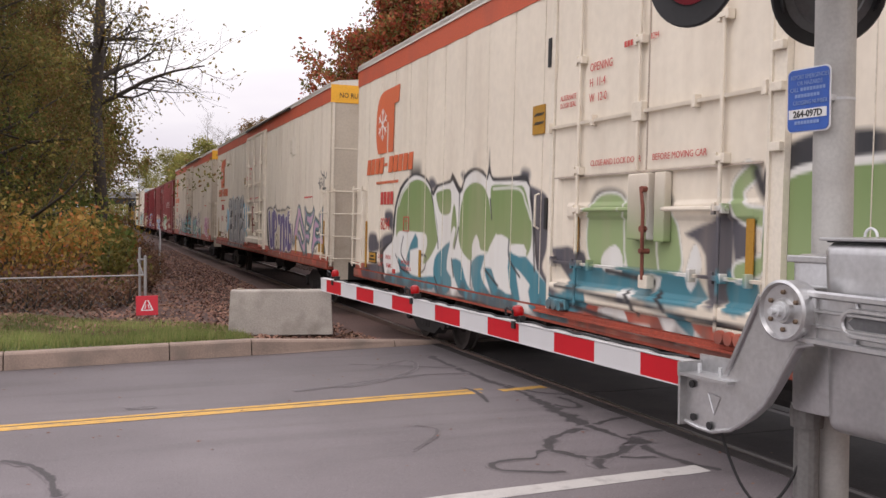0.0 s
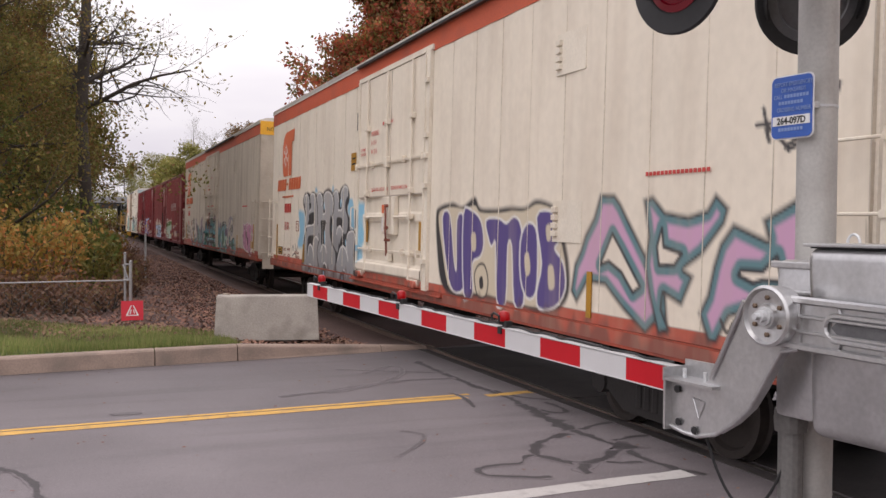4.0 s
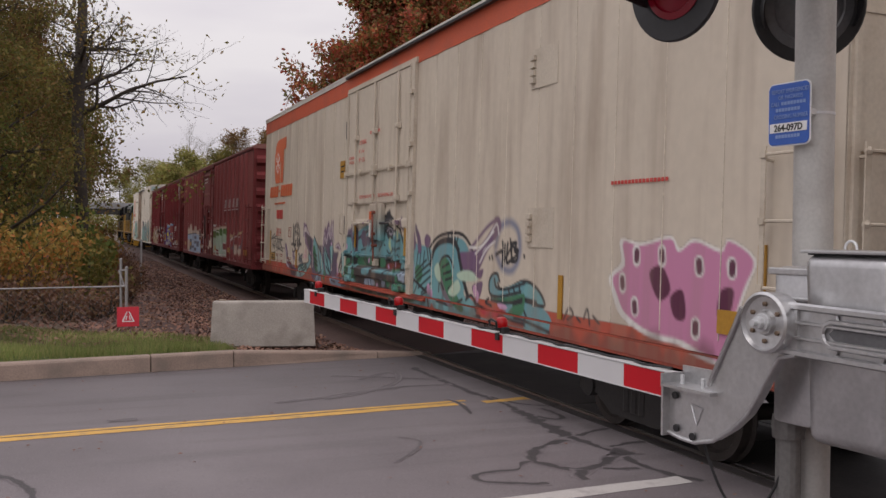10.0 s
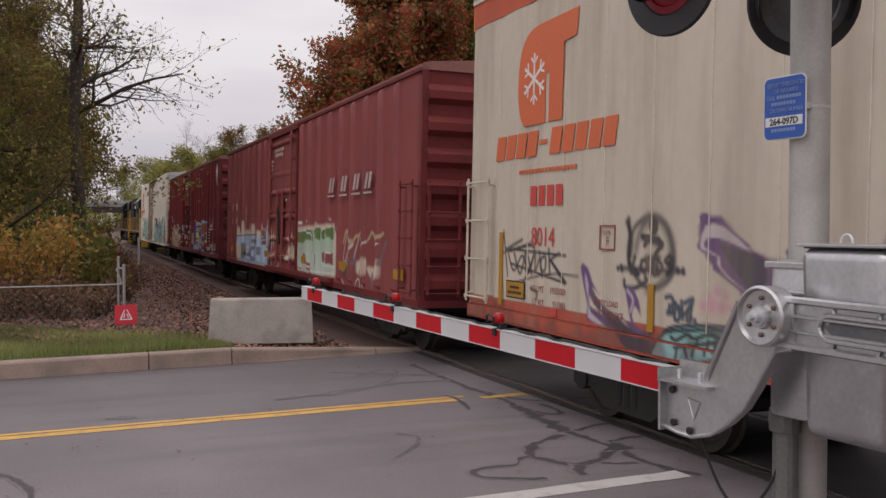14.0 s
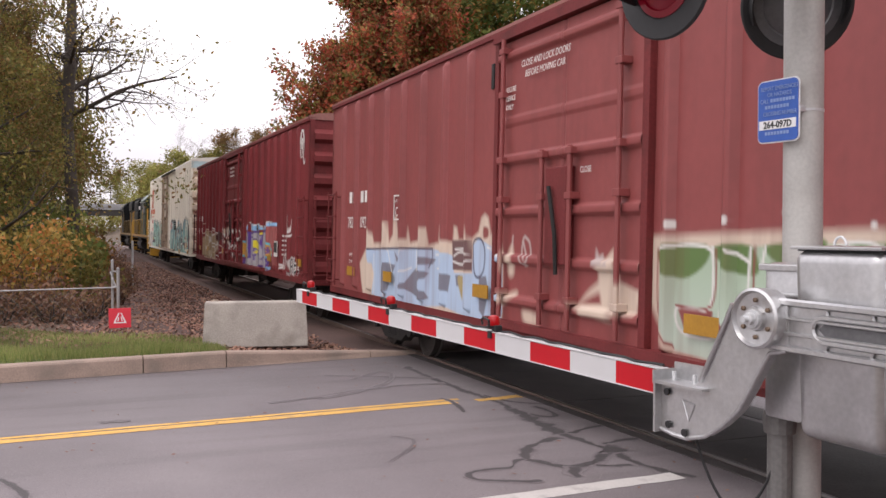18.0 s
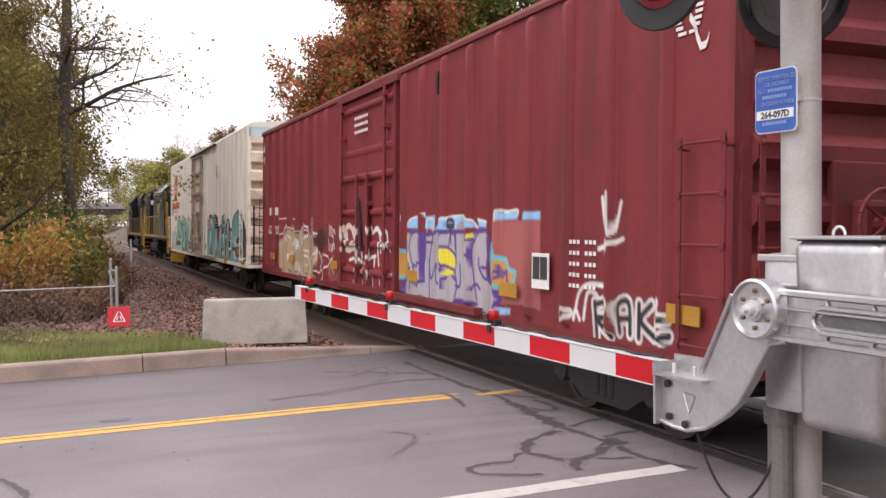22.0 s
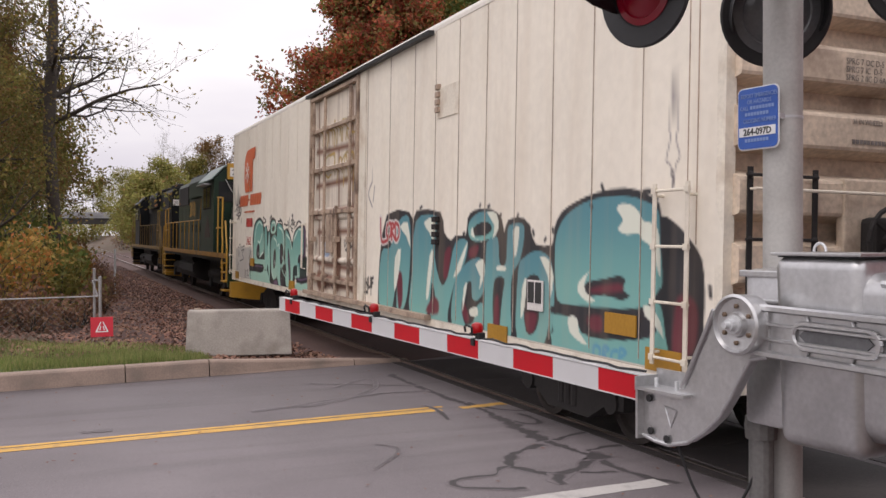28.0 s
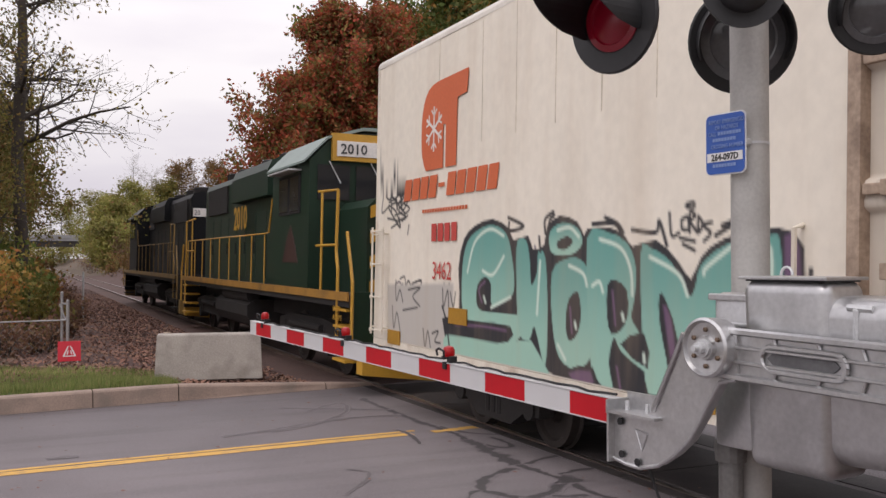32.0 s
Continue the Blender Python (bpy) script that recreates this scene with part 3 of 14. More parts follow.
# ---- the track: one thing, tilted and rising as the train runs ----
track = tagged(new("railway_track"), "single railway track on dark wooden ties", "railway track", kind="structure")
track.matrix_world = pose(TRACK_X, 9.0, 0, GRADE, LEAN, 0)
RAIL_SHAPE = [(-0.07, -0.17), (0.07, -0.17), (0.07, -0.155), (0.012, -0.13), (0.012, -0.045), (0.036, -0.035), (0.036, -0.004), (-0.036, -0.004), (-0.036, -0.035), (-0.012, -0.045), (-0.012, -0.13), (-0.07, -0.155)]
for sx in (-0.755, 0.755):
    bm = bmesh.new()
    prism(bm, [(sx + a, b) for a, b in RAIL_SHAPE], -60, 420)
    rail = part("rail", bm, RAIL, track)
    bm = bmesh.new()
    prism(bm, [(sx + a, b) for a, b in ((-0.034, -0.0045), (0.034, -0.0045), (0.026, 0.002), (-0.026, 0.002))], -60, 420)
    part("rail_head", bm, RAIL_TOP, rail, "polished running surface")
bm = bmesh.new()
box(bm, -1.3, 1.3, -0.11, 0.11, -0.33, -0.172, bevel=0.012)
tie_mesh = mesh_of("tie", bm, TIE)
for i in range(170):
    tie = new("tie", tie_mesh)
    tie.parent = track
    tie.location = (random.uniform(-0.04, 0.04), 7.2 + 0.55 * i, random.uniform(-0.01, 0.006))
    tie.rotation_euler = (0, 0, random.uniform(-0.02, 0.02))
# panels beside and between the rails, added dark to carry the train's shade
PANEL_SHADE = mat("shade_dark_panel", (0.045, 0.038, 0.037), 0.75, 0, 1.2, 0.3, 40, 0.4, (0.085, 0.072, 0.07), 0.6, 1.5)
panels = tagged(new("added_shade_panels"), "added dark panels between the rails that carry the train's shade", "crossing panel", kind="structure")
for x0, x1 in ((5.27, 5.42), (5.54, 6.92), (7.04, 7.5)):
    for i in range(5):
        boxed("panel", PANEL_SHADE, panels, x0, x1, 2.75 + 2.44 * i, 5.17 + 2.44 * i, -0.12, 0.006 + 0.002 * (i % 2), bevel=0.008)
# ballast stones: a loose bed on both sides of the rails
rng = np.random.default_rng(4)


def stones(name, count, xr, yr, size, z_of, material, flat=0.7):
    """Small irregular stones strewn over a stretch, in one mesh."""
    px, py = rng.uniform(*xr, count), rng.uniform(yr[0] ** 0.5, yr[1] ** 0.5, count) ** 2
    sz = rng.uniform(*size, count) * (1 + np.clip(py - 20, 0, 60) / 40)
    base = np.array([(1, 0, 0), (0, 1, 0), (-1, 0, 0), (0, -1, 0), (0, 0, flat), (0, 0, -flat)], float)
    tri = np.array([(0, 1, 4), (1, 2, 4), (2, 3, 4), (3, 0, 4), (1, 0, 5), (2, 1, 5), (3, 2, 5), (0, 3, 5)])
    jit = base[None] * rng.uniform(0.6, 1.3, (count, 6, 1))
    ang = rng.uniform(0, 6.28, count)
    c, s_ = np.cos(ang)[:, None], np.sin(ang)[:, None]
    x = jit[..., 0] * c - jit[..., 1] * s_
    y = jit[..., 0] * s_ + jit[..., 1] * c
    co = np.stack([x, y, jit[..., 2]], -1) * sz[:, None, None]
    co[..., 0] += px[:, None]
    co[..., 1] += py[:, None]
    co[..., 2] += (z_of(px, py) + sz * 0.15)[:, None]
    f = (tri[None] + 6 * np.arange(count)[:, None, None]).reshape(-1, 3)
    return raw(name, co.reshape(-1, 3), f, material)


def bed_z(x, y):
    return np.where(np.abs(x - TRACK_X) < 1.7, RISE * (y - 9) - 0.21, np.maximum(ground_z(x, y), RISE * (y - 9) - 0.21 - 0.28 * (np.abs(x - TRACK_X) - 1.7)))


STONE = mat("ballast_stone", (0.085, 0.050, 0.041), 0.95, 0, 0.7, 0.3, 14, 0.3, (0.07, 0.05, 0.043), 0.6, 0.9)
tagged(stones("ballast", 20000, (2.2, 9.6), (15.4, 70), (0.018, 0.05), bed_z, STONE), "brown grey crushed stone under the track", "ballast", kind="stuff")
LEAF_LITTER = mat("fallen_leaves", (0.21, 0.105, 0.075), 0.9, 0, 0.9, 0.4, 9, 0.0, (0.30, 0.20, 0.12), 0.6, 2.0)


def litter(name, count, xr, yr, size, material):
    px, py = rng.uniform(*xr, count), rng.uniform(yr[0] ** 0.5, yr[1] ** 0.5, count) ** 2
    keep = py > kerb_y(px) + 0.12
    px, py = px[keep], py[keep]
    m = len(px)
    sz = rng.uniform(*size, m)
    ang = rng.uniform(0, 6.28, m)
    q = np.array([(-1, -0.6), (1, -0.6), (1, 0.6), (-1, 0.6)])
    x = (q[None, :, 0] * np.cos(ang)[:, None] - q[None, :, 1] * np.sin(ang)[:, None]) * sz[:, None] + px[:, None]
    y = (q[None, :, 0] * np.sin(ang)[:, None] + q[None, :, 1] * np.cos(ang)[:, None]) * sz[:, None] + py[:, None]
    z = np.repeat(bed_z(px, py)[:, None] + 0.035, 4, 1) + rng.uniform(-0.02, 0.03, (m, 4))
    return raw(name, np.stack([x, y, z], -1).reshape(-1, 3), np.arange(4 * m).reshape(-1, 4), material)


tagged(litter("leaf_litter", 42000, (-4, 5.4), (15.0, 60), (0.014, 0.036), LEAF_LITTER), "brown fallen leaves on the stones", "leaf litter", kind="stuff")

# bits of leaf and grit on the asphalt
bits = rng.uniform((-3, 5.6), (6.0, 14.2), (420, 2))
bits = bits[rng.random(420) < 0.35 + 0.65 * smooth(1.2, 0.0, np.abs(bits[:, 1] - kerb_y(bits[:, 0]) + 0.3))]
bq = np.array([(-1, -0.5), (0.8, -0.7), (1, 0.5), (-0.6, 0.6)])
ba, bs = rng.uniform(0, 6.28, len(bits)), rng.uniform(0.008, 0.024, len(bits))
bxy = np.stack([bq[None, :, 0] * np.cos(ba)[:, None] - bq[None, :, 1] * np.sin(ba)[:, None], bq[None, :, 0] * np.sin(ba)[:, None] + bq[None, :, 1] * np.cos(ba)[:, None]], -1) * bs[:, None, None] + bits[:, None]
bco = np.concatenate([bxy, 0.006 + rng.uniform(0.003, 0.014, (len(bits), 4, 1))], -1)
tagged(raw("road_debris", bco.reshape(-1, 3), np.arange(4 * len(bits)).reshape(-1, 4), LEAF_LITTER), "scattered leaves and grit on the asphalt", "debris", kind="stuff")

# ---- the crossing gate and its mast; a runs along the arm from its tip, off away from the road side, z up ----
GATE = Matrix.Translation((2.114, 9.068, 0)) @ Matrix(((math.sin(0.107), math.cos(0.107), 0, 0), (-math.cos(0.107), math.sin(0.107), 0, 0), (0, 0, 1, 0), (0, 0, 0, 1)))


def arm_top(a):
    return 1.486 - 0.0183 * a


gate = tagged(new("crossing_gate"), "lowered crossing gate with red and white striped arm", "crossing gate")
gate.matrix_world = GATE
edges = [-0.17, 0.0] + [0.4064 * i for i in range(1, 13)] + [5.245]
arm = None
for i, (a0, a1) in enumerate(zip(edges, edges[1:])):
    bm = bmesh.new()
    v = []
    for a in (a0, a1):
        t = arm_top(a)
        v.append([bm.verts.new((a, o, z)) for o, z in ((0, t), (0.05, t), (0.05, t - 0.115), (0, t - 0.115))])
    for j in range(4):
        bm.faces.new((v[0][j], v[0][(j + 1) % 4], v[1][(j + 1) % 4], v[1][j]))
    bm.faces.new(v[0])
    bm.faces.new(v[1][::-1])
    bmesh.ops.recalc_face_normals(bm, faces=bm.faces)
    red = i % 2 == 1
    part("stripe", bm, ARM_RED if red else ARM_WHITE, gate, "red reflective stripe" if red else "white reflective stripe")
bm = bmesh.new()
for z0 in (0.003, -0.121):
    vs = [bm.verts.new((a, o, arm_top(a) + z0 + dz)) for a in (-0.17, 5.24) for o, dz in ((-0.004, 0), (0.054, 0), (0.054, 0.006), (-0.004, 0.006))]
    for j in range(4):
        bm.faces.new((vs[j], vs[(j + 1) % 4], vs[4 + (j + 1) % 4], vs[4 + j]))
bmesh.ops.recalc_face_normals(bm, faces=bm.faces)
part("arm_edge", bm, ARM_WHITE, gate)
for a, material, size, lab in ((0.18, LAMP_ON, 0.9, "small lit red arm lamp"), (2.02, LAMP_ON, 0.95, "small lit red arm lamp"), (3.60, LAMP_ON, 1.0, "small lit red arm lamp")):
    bm = bmesh.new()
    t = arm_top(a)
    lathe(bm, [(0.012, t), (0.012, t + 0.03), (0.045, t + 0.03), (0.05, t + 0.045)], Matrix.Translation((a, 0.025, 0)), 14)
    box(bm, a - 0.02, a + 0.02, -0.012, 0.06, t - 0.035, t + 0.01)
    bent(bm, [(a - 0.04, -0.035, t + 0.05), (a - 0.045, -0.04, t + 0.085), (a, -0.05, t + 0.10), (a + 0.045, -0.04, t + 0.085), (a + 0.04, -0.035, t + 0.05)], 0.008, 5)
    box(bm, a + 0.035, a + 0.065, 0.0, 0.05, t + 0.004, t + 0.05, bevel=0.006)
    lamp = part("arm_lamp", bm, BLACK, gate, lab)
    bm = bmesh.new()
    lathe(bm, [(0.034, t + 0.045), (0.040, t + 0.055), (0.040, t + 0.085), (0.030, t + 0.105), (0.010, t + 0.112)], Matrix.Translation((a, 0.025, 0)) @ Matrix.Diagonal((size, size, 1, 1)), 16)
    part("lens", bm, material, lamp, smooth=True)
for a0, a1 in ((0.22, 1.95), (2.08, 3.52), (3.66, 5.2)):
    bm = bmesh.new()
    pts = []
    for i in range(17):
        a = a0 + (a1 - a0) * i / 16
        pts.append((a, 0.03 + 0.012 * math.sin(i * 1.7), arm_top(a) + 0.012 + 0.01 * abs(math.sin(i * 1.1))))
    bent(bm, pts, 0.007, 5)
    part("lamp_cable", bm, RUBBER, gate, "black cable along the arm")
# cast bracket with its curved throat
bm = bmesh.new()
throat = [(5.245, 1.35), (5.245, 1.115), (5.34, 1.10), (5.43, 1.098), (5.55, 1.13), (5.66, 1.20), (5.75, 1.28), (5.82, 1.38), (5.88, 1.48), (5.93, 1.555), (6.02, 1.575), (6.02, 1.77), (5.90, 1.80), (5.80, 1.80), (5.72, 1.75), (5.68, 1.67), (5.62, 1.56), (5.56, 1.45), (5.52, 1.38), (5.46, 1.35)]
prism(bm, throat, -0.015, 0.035)
bracket = part("bracket", bm, CAST, gate, "curved cast aluminium arm bracket")
bm = bmesh.new()
bent(bm, [(p[0], -0.018, p[1]) for p in throat[1:11]], 0.010, 8)
part("bracket_rim", bm, CAST, bracket)
bm = bmesh.new()
bent(bm, [(p[0], -0.02, p[1]) for p in throat[14:19]], 0.012, 8)
part("bracket_rim", bm, CAST, bracket)
bm = bmesh.new()
box(bm, 5.235, 5.57, -0.06, 0.09, 1.338, 1.352)
box(bm, 5.235, 5.57, 0.078, 0.09, 1.34, 1.43)
box(bm, 5.235, 5.247, -0.06, 0.09, 1.335, 1.40)
box(bm, 5.235, 5.25, -0.055, 0.09, 1.10, 1.345)
part("bracket_tray", bm, CAST, bracket, "cast tray that clamps the arm")
for a, z in ((5.30, 1.30), (5.31, 1.145), (5.42, 1.125), (5.30, 1.36), (5.44, 1.36)):
    bm = bmesh.new()
    if z < 1.33:
        # raised black discs hold the shade of the holes in their colour
        lathe(bm, [(0.018, 0.0), (0.018, 0.008), (0.010, 0.009)], Matrix.Translation((a, -0.022, z)) @ Matrix.Rotation(radians(90), 4, "X"), 10)
        part("bolt_hole", bm, BLACK, bracket)
    else:
        rod(bm, (a, 0.02, z - 0.01), (a, 0.02, z + 0.035), 0.011, seg=6)
        part("bolt", bm, GALV, bracket)
bm = bmesh.new()
tri = [(5.40, 1.275), (5.48, 1.265), (5.44, 1.18)]
for p, q in zip(tri, tri[1:] + tri[:1]):
    rod(bm, (p[0], -0.017, p[1]), (q[0], -0.017, q[1]), 0.004, seg=5)
part("cast_mark", bm, CAST, bracket)
HUB = Matrix.Translation((5.885, -0.02, 1.70)) @ Matrix.Rotation(radians(90), 4, "X")
bm = bmesh.new()
lathe(bm, [(0.125, -0.05), (0.130, 0.045), (0.118, 0.052), (0.108, 0.035), (0.055, 0.03), (0.05, 0.05)], HUB, 36)
hub = part("hub", bm, CAST, gate, "round cast hub", smooth=True)
for i in range(6):
    a = radians(30 + 60 * i)
    bm = bmesh.new()
    lathe(bm, [(0.011, 0.028), (0.011, 0.042), (0.005, 0.044)], HUB @ Matrix.Translation((0.078 * math.cos(a), 0.078 * math.sin(a), 0)), 6)
    part("hub_bolt", bm, mat("brass_bolt", (0.17, 0.12, 0.085), 0.4, 0.7, 5, 0.2, 40, 0.0) if i == 0 else bpy.data.materials["brass_bolt"], hub)
bm = bmesh.new()
lathe(bm, [(0.04, 0.045), (0.04, 0.06), (0.026, 0.06), (0.026, 0.085), (0.014, 0.086), (0.014, 0.11)], HUB, 12)
part("hub_nut", bm, GALV, hub)
# counterweight arm: channel with rims, webs and a slot
bm = bmesh.new()


def cw(a, f):
    return 1.585 - 0.02 * (a - 6.0) + f * 0.19


prism(bm, [(5.92, cw(5.92, 0.02)), (6.25, cw(6.25, 0.0)), (7.35, cw(7.35, 0.0)), (7.35, cw(7.35, 1.0)), (6.25, cw(6.25, 1.0)), (5.92, cw(5.92, 0.98))], 0.0, 0.03)
weight_arm = part("counterweight_arm", bm, CAST, gate, "ribbed cast counterweight arm")
bm = bmesh.new()
for f in (0.0, 0.33, 0.66, 1.0):
    w = 0.016 if f in (0.0, 1.0) else 0.008
    rod(bm, (5.93, -0.012, cw(5.93, f)), (7.35, -0.012, cw(7.35, f)), w, seg=6)
for a in (6.22, 6.43, 6.62, 6.9, 7.14):
    rod(bm, (a - 0.02, -0.008, cw(a, 0)), (a, -0.008, cw(a, 0.3)), 0.008, seg=5)
    rod(bm, (a - 0.02, -0.008, cw(a, 1)), (a, -0.008, cw(a, 0.7)), 0.008, seg=5)
part("rim", bm, CAST, weight_arm)
bm = bmesh.new()
ring = [(6.20 + 0.055 * math.cos(t), cw(6.2, 0.5) + 0.05 * math.sin(t)) for t in [math.pi / 2 + math.pi * i / 8 for i in range(9)]]
ring += [(6.49 + 0.055 * math.cos(t), cw(6.49, 0.5) + 0.05 * math.sin(t)) for t in [-math.pi / 2 + math.pi * i / 8 for i in range(9)]]
for p, q in zip(ring, ring[1:] + ring[:1]):
    rod(bm, (p[0], -0.014, p[1]), (q[0], -0.014, q[1]), 0.011, seg=6)
part("slot_rim", bm, CAST, weight_arm)
# dark plate over the arm, with the slot's shade put into its colour
bm = bmesh.new()
prism(bm, [(6.20, cw(6.20, 0.36)), (6.48, cw(6.48, 0.36)), (6.51, cw(6.51, 0.5)), (6.48, cw(6.48, 0.64)), (6.20, cw(6.20, 0.64)), (6.17, cw(6.17, 0.5))], -0.006, 0.001)
part("slot", bm, mat("shaded_slot", (0.12, 0.12, 0.125), 0.6, 0.3, 5, 0.2, 60, 0.1), weight_arm)

signal = tagged(new("crossing_signal"), "grey steel signal mast with black flasher lamps", "crossing signal")
signal.matrix_world = GATE
MA, MO = 5.71, 0.42   # mast axis
bm = bmesh.new()
rod(bm, (MA, MO, -0.02), (MA, MO, 4.6), 0.088, seg=28, caps=True)
part("mast", bm, MAST, signal, "grey painted steel mast", smooth=True)
bm = bmesh.new()
lathe(bm, [(0.20, -0.03), (0.20, 0.03), (0.12, 0.06), (0.10, 0.25)], Matrix.Translation((MA, MO, 0)), 24)
part("mast_base", bm, CAST, signal)
# mechanism housing
bm = bmesh.new()
box(bm, 5.93, 6.37, 0.10, 0.36, 1.19, 1.99, bevel=0.055, seg=5)
for v in bm.verts:   # cast draft towards the foot
    v.co.y += 0.03 * (1.99 - v.co.z)
    v.co.x += 0.02 * (1.99 - v.co.z) * (1 if v.co.x < 6.1 else 0)
lower = bmesh.new()
box(lower, 6.22, 7.3, 0.125, 0.46, 1.25, 1.93, bevel=0.09, seg=5)
for v in lower.verts:
    v.co.z += 0.06 * max(0.0, v.co.x - 6.4) if v.co.z < 1.5 else 0.0
    v.co.y += 0.03 * (1.93 - v.co.z)
spare = bpy.data.meshes.new("spare")
lower.to_mesh(spare)
lower.free()
bm.from_mesh(spare)
bpy.data.meshes.remove(spare)
house = part("mechanism_housing", bm, CAST, signal, "cast aluminium gate mechanism housing", smooth=True)
bm = bmesh.new()
box(bm, 5.735, 5.95, 0.15, 0.31, 1.24, 1.93, bevel=0.03)
part("housing_side", bm, CAST, house, smooth=True)
bm = bmesh.new()
box(bm, 5.72, 5.96, 0.13, 0.16, 1.78, 1.80, bevel=0.006)
box(bm, 5.72, 5.96, 0.13, 0.16, 1.895, 1.925, bevel=0.006)
part("housing_rib", bm, CAST, house)
bm = bmesh.new()
box(bm, 5.95, 6.35, 0.12, 0.34, 1.985, 1.994)
part("lid_gasket", bm, RUBBER, house, "black lid gasket")
bm = bmesh.new()
box(bm, 5.927, 6.373, 0.098, 0.362, 1.992, 2.006, bevel=0.004)
part("lid", bm, CAST, house)
bm = bmesh.new()
bent(bm, [(6.48, 0.145, 1.89), (6.48, 0.13, 1.88), (6.48, 0.13, 1.72)], 0.012)
bent(bm, [(6.44, 0.14, 1.89), (6.55, 0.14, 1.885)], 0.016)
box(bm, 6.42, 6.53, 0.12, 0.17, 1.705, 1.72, bevel=0.005)
part("latch", bm, GALV, house)
bm = bmesh.new()
ring = [(6.10 + 0.03 * math.cos(t), 0.2, 2.01 + 0.035 * math.sin(t)) for t in [math.pi * i / 8 for i in range(9)]]
bent(bm, ring, 0.006, 6)
part("lifting_eye", bm, GALV, house)
bm = bmesh.new()
for i in range(14):
    box(bm, 6.40 + 0.015 * i, 6.41 + 0.015 * i, 0.158, 0.166, 1.46, 1.485 + 0.008 * (i % 3 == 0))
part("cast_lettering", bm, CAST, house)
DARK_PIPE = mat("dark_conduit_paint", (0.16, 0.155, 0.15), 0.6, 0.2, 5, 0.2, 50, 0.08)
bm = bmesh.new()
rod(bm, (5.74, 0.25, -0.02), (5.74, 0.25, 1.24), 0.055, seg=14)
lathe(bm, [(0.07, 1.16), (0.075, 1.22), (0.07, 1.26)], Matrix.Translation((5.74, 0.25, 0)), 14)
part("conduit", bm, DARK_PIPE, signal, "grey cable conduit")
bm = bmesh.new()
pts = [(5.40 + 0.36 * t, 0.06 + 0.15 * t, 1.10 - 1.9 * t * (1 - t) * 0.62 - 0.05 * t) for t in [i / 16 for i in range(17)]]
bent(bm, pts, 0.007, 6)
part("hanging_cable", bm, RUBBER, signal, "loose black cable")
bm = bmesh.new()
box(bm, 5.6, 5.95, 0.32, 0.52, 1.72, 1.80, bevel=0.01)
part("mast_clamp", bm, CAST, signal)
bm = bmesh.new()
box(bm, 5.6, 5.95, 0.32, 0.52, 1.30, 1.38, bevel=0.01)
part("mast_clamp", bm, CAST, signal)
# blue notice plate banded to the mast


def rounded(x0, x1, z0, z1, r):
    out = []
    for cx, cz, a0 in ((x1 - r, z1 - r, 0), (x0 + r, z1 - r, 90), (x0 + r, z0 + r, 180), (x1 - r, z0 + r, 270)):
        out += [(cx + r * math.cos(radians(a0 + 18 * k)), cz + r * math.sin(radians(a0 + 18 * k))) for k in range(6)]
    return out


bm = bmesh.new()
prism(bm, rounded(5.55, 5.795, 2.475, 2.765, 0.03), 0.30, 0.304)
notice = part("notice_plate", bm, SIGN_WHITE, signal, "blue notice plate with white border")
bm = bmesh.new()
prism(bm, rounded(5.556, 5.789, 2.481, 2.759, 0.026), 0.2955, 0.2995)
part("notice_field", bm, SIGN_BLUE, notice)
bm = bmesh.new()
box(bm, 5.565, 5.78, 0.2925, 0.2950, 2.538, 2.580)
part("notice_panel", bm, SIGN_WHITE, notice)
PALE_BLUE = mat("pale_blue_lettering", (0.22, 0.32, 0.58), 0.5, 0, 3, 0.05, 40, 0.0)
SIGN_FACE = Matrix(((1, 0, 0), (0, 0, -1), (0, 1, 0)))
for text, z, size, squeeze in (("REPORT EMERGENCIES", 2.716, 0.019, 0.78), ("OR HAZARDS", 2.688, 0.019, 0.85), ("CALL", 2.660, 0.019, 0.8), ("CROSSING NUMBER", 2.600, 0.019, 0.8)):
    wide = len(text) * size * 0.72 * squeeze
    words(text, size, PALE_BLUE, notice, (5.672 - wide / 2 if text != "CALL" else 5.572, 0.2918, z), SIGN_FACE, "notice_word", squeeze)
for z, first, count in ((2.662, 5.632, 8), (2.633, 5.60, 8), (2.512, 5.60, 8)):
    bm = bmesh.new()
    for i in range(count):
        box(bm, first + i * 0.018, first + i * 0.018 + 0.013, 0.2925, 0.2945, z, z + 0.015)
    part("notice_line", bm, PALE_BLUE, notice)
words("264-097D", 0.030, BLACK_TEXT, notice, (5.592, 0.2918, 2.544), SIGN_FACE, "notice_code", 0.95, bold=0.0012)
bm = bmesh.new()
for z in (2.62,):
    rod(bm, (MA, MO, z - 0.006), (MA, MO, z + 0.006), 0.0905, seg=24)
    box(bm, MA + 0.03, MA + 0.075, MO - 0.105, MO - 0.07, z - 0.014, z + 0.014, bevel=0.004)
part("mast_band", bm, GALV, signal, "steel mounting band")


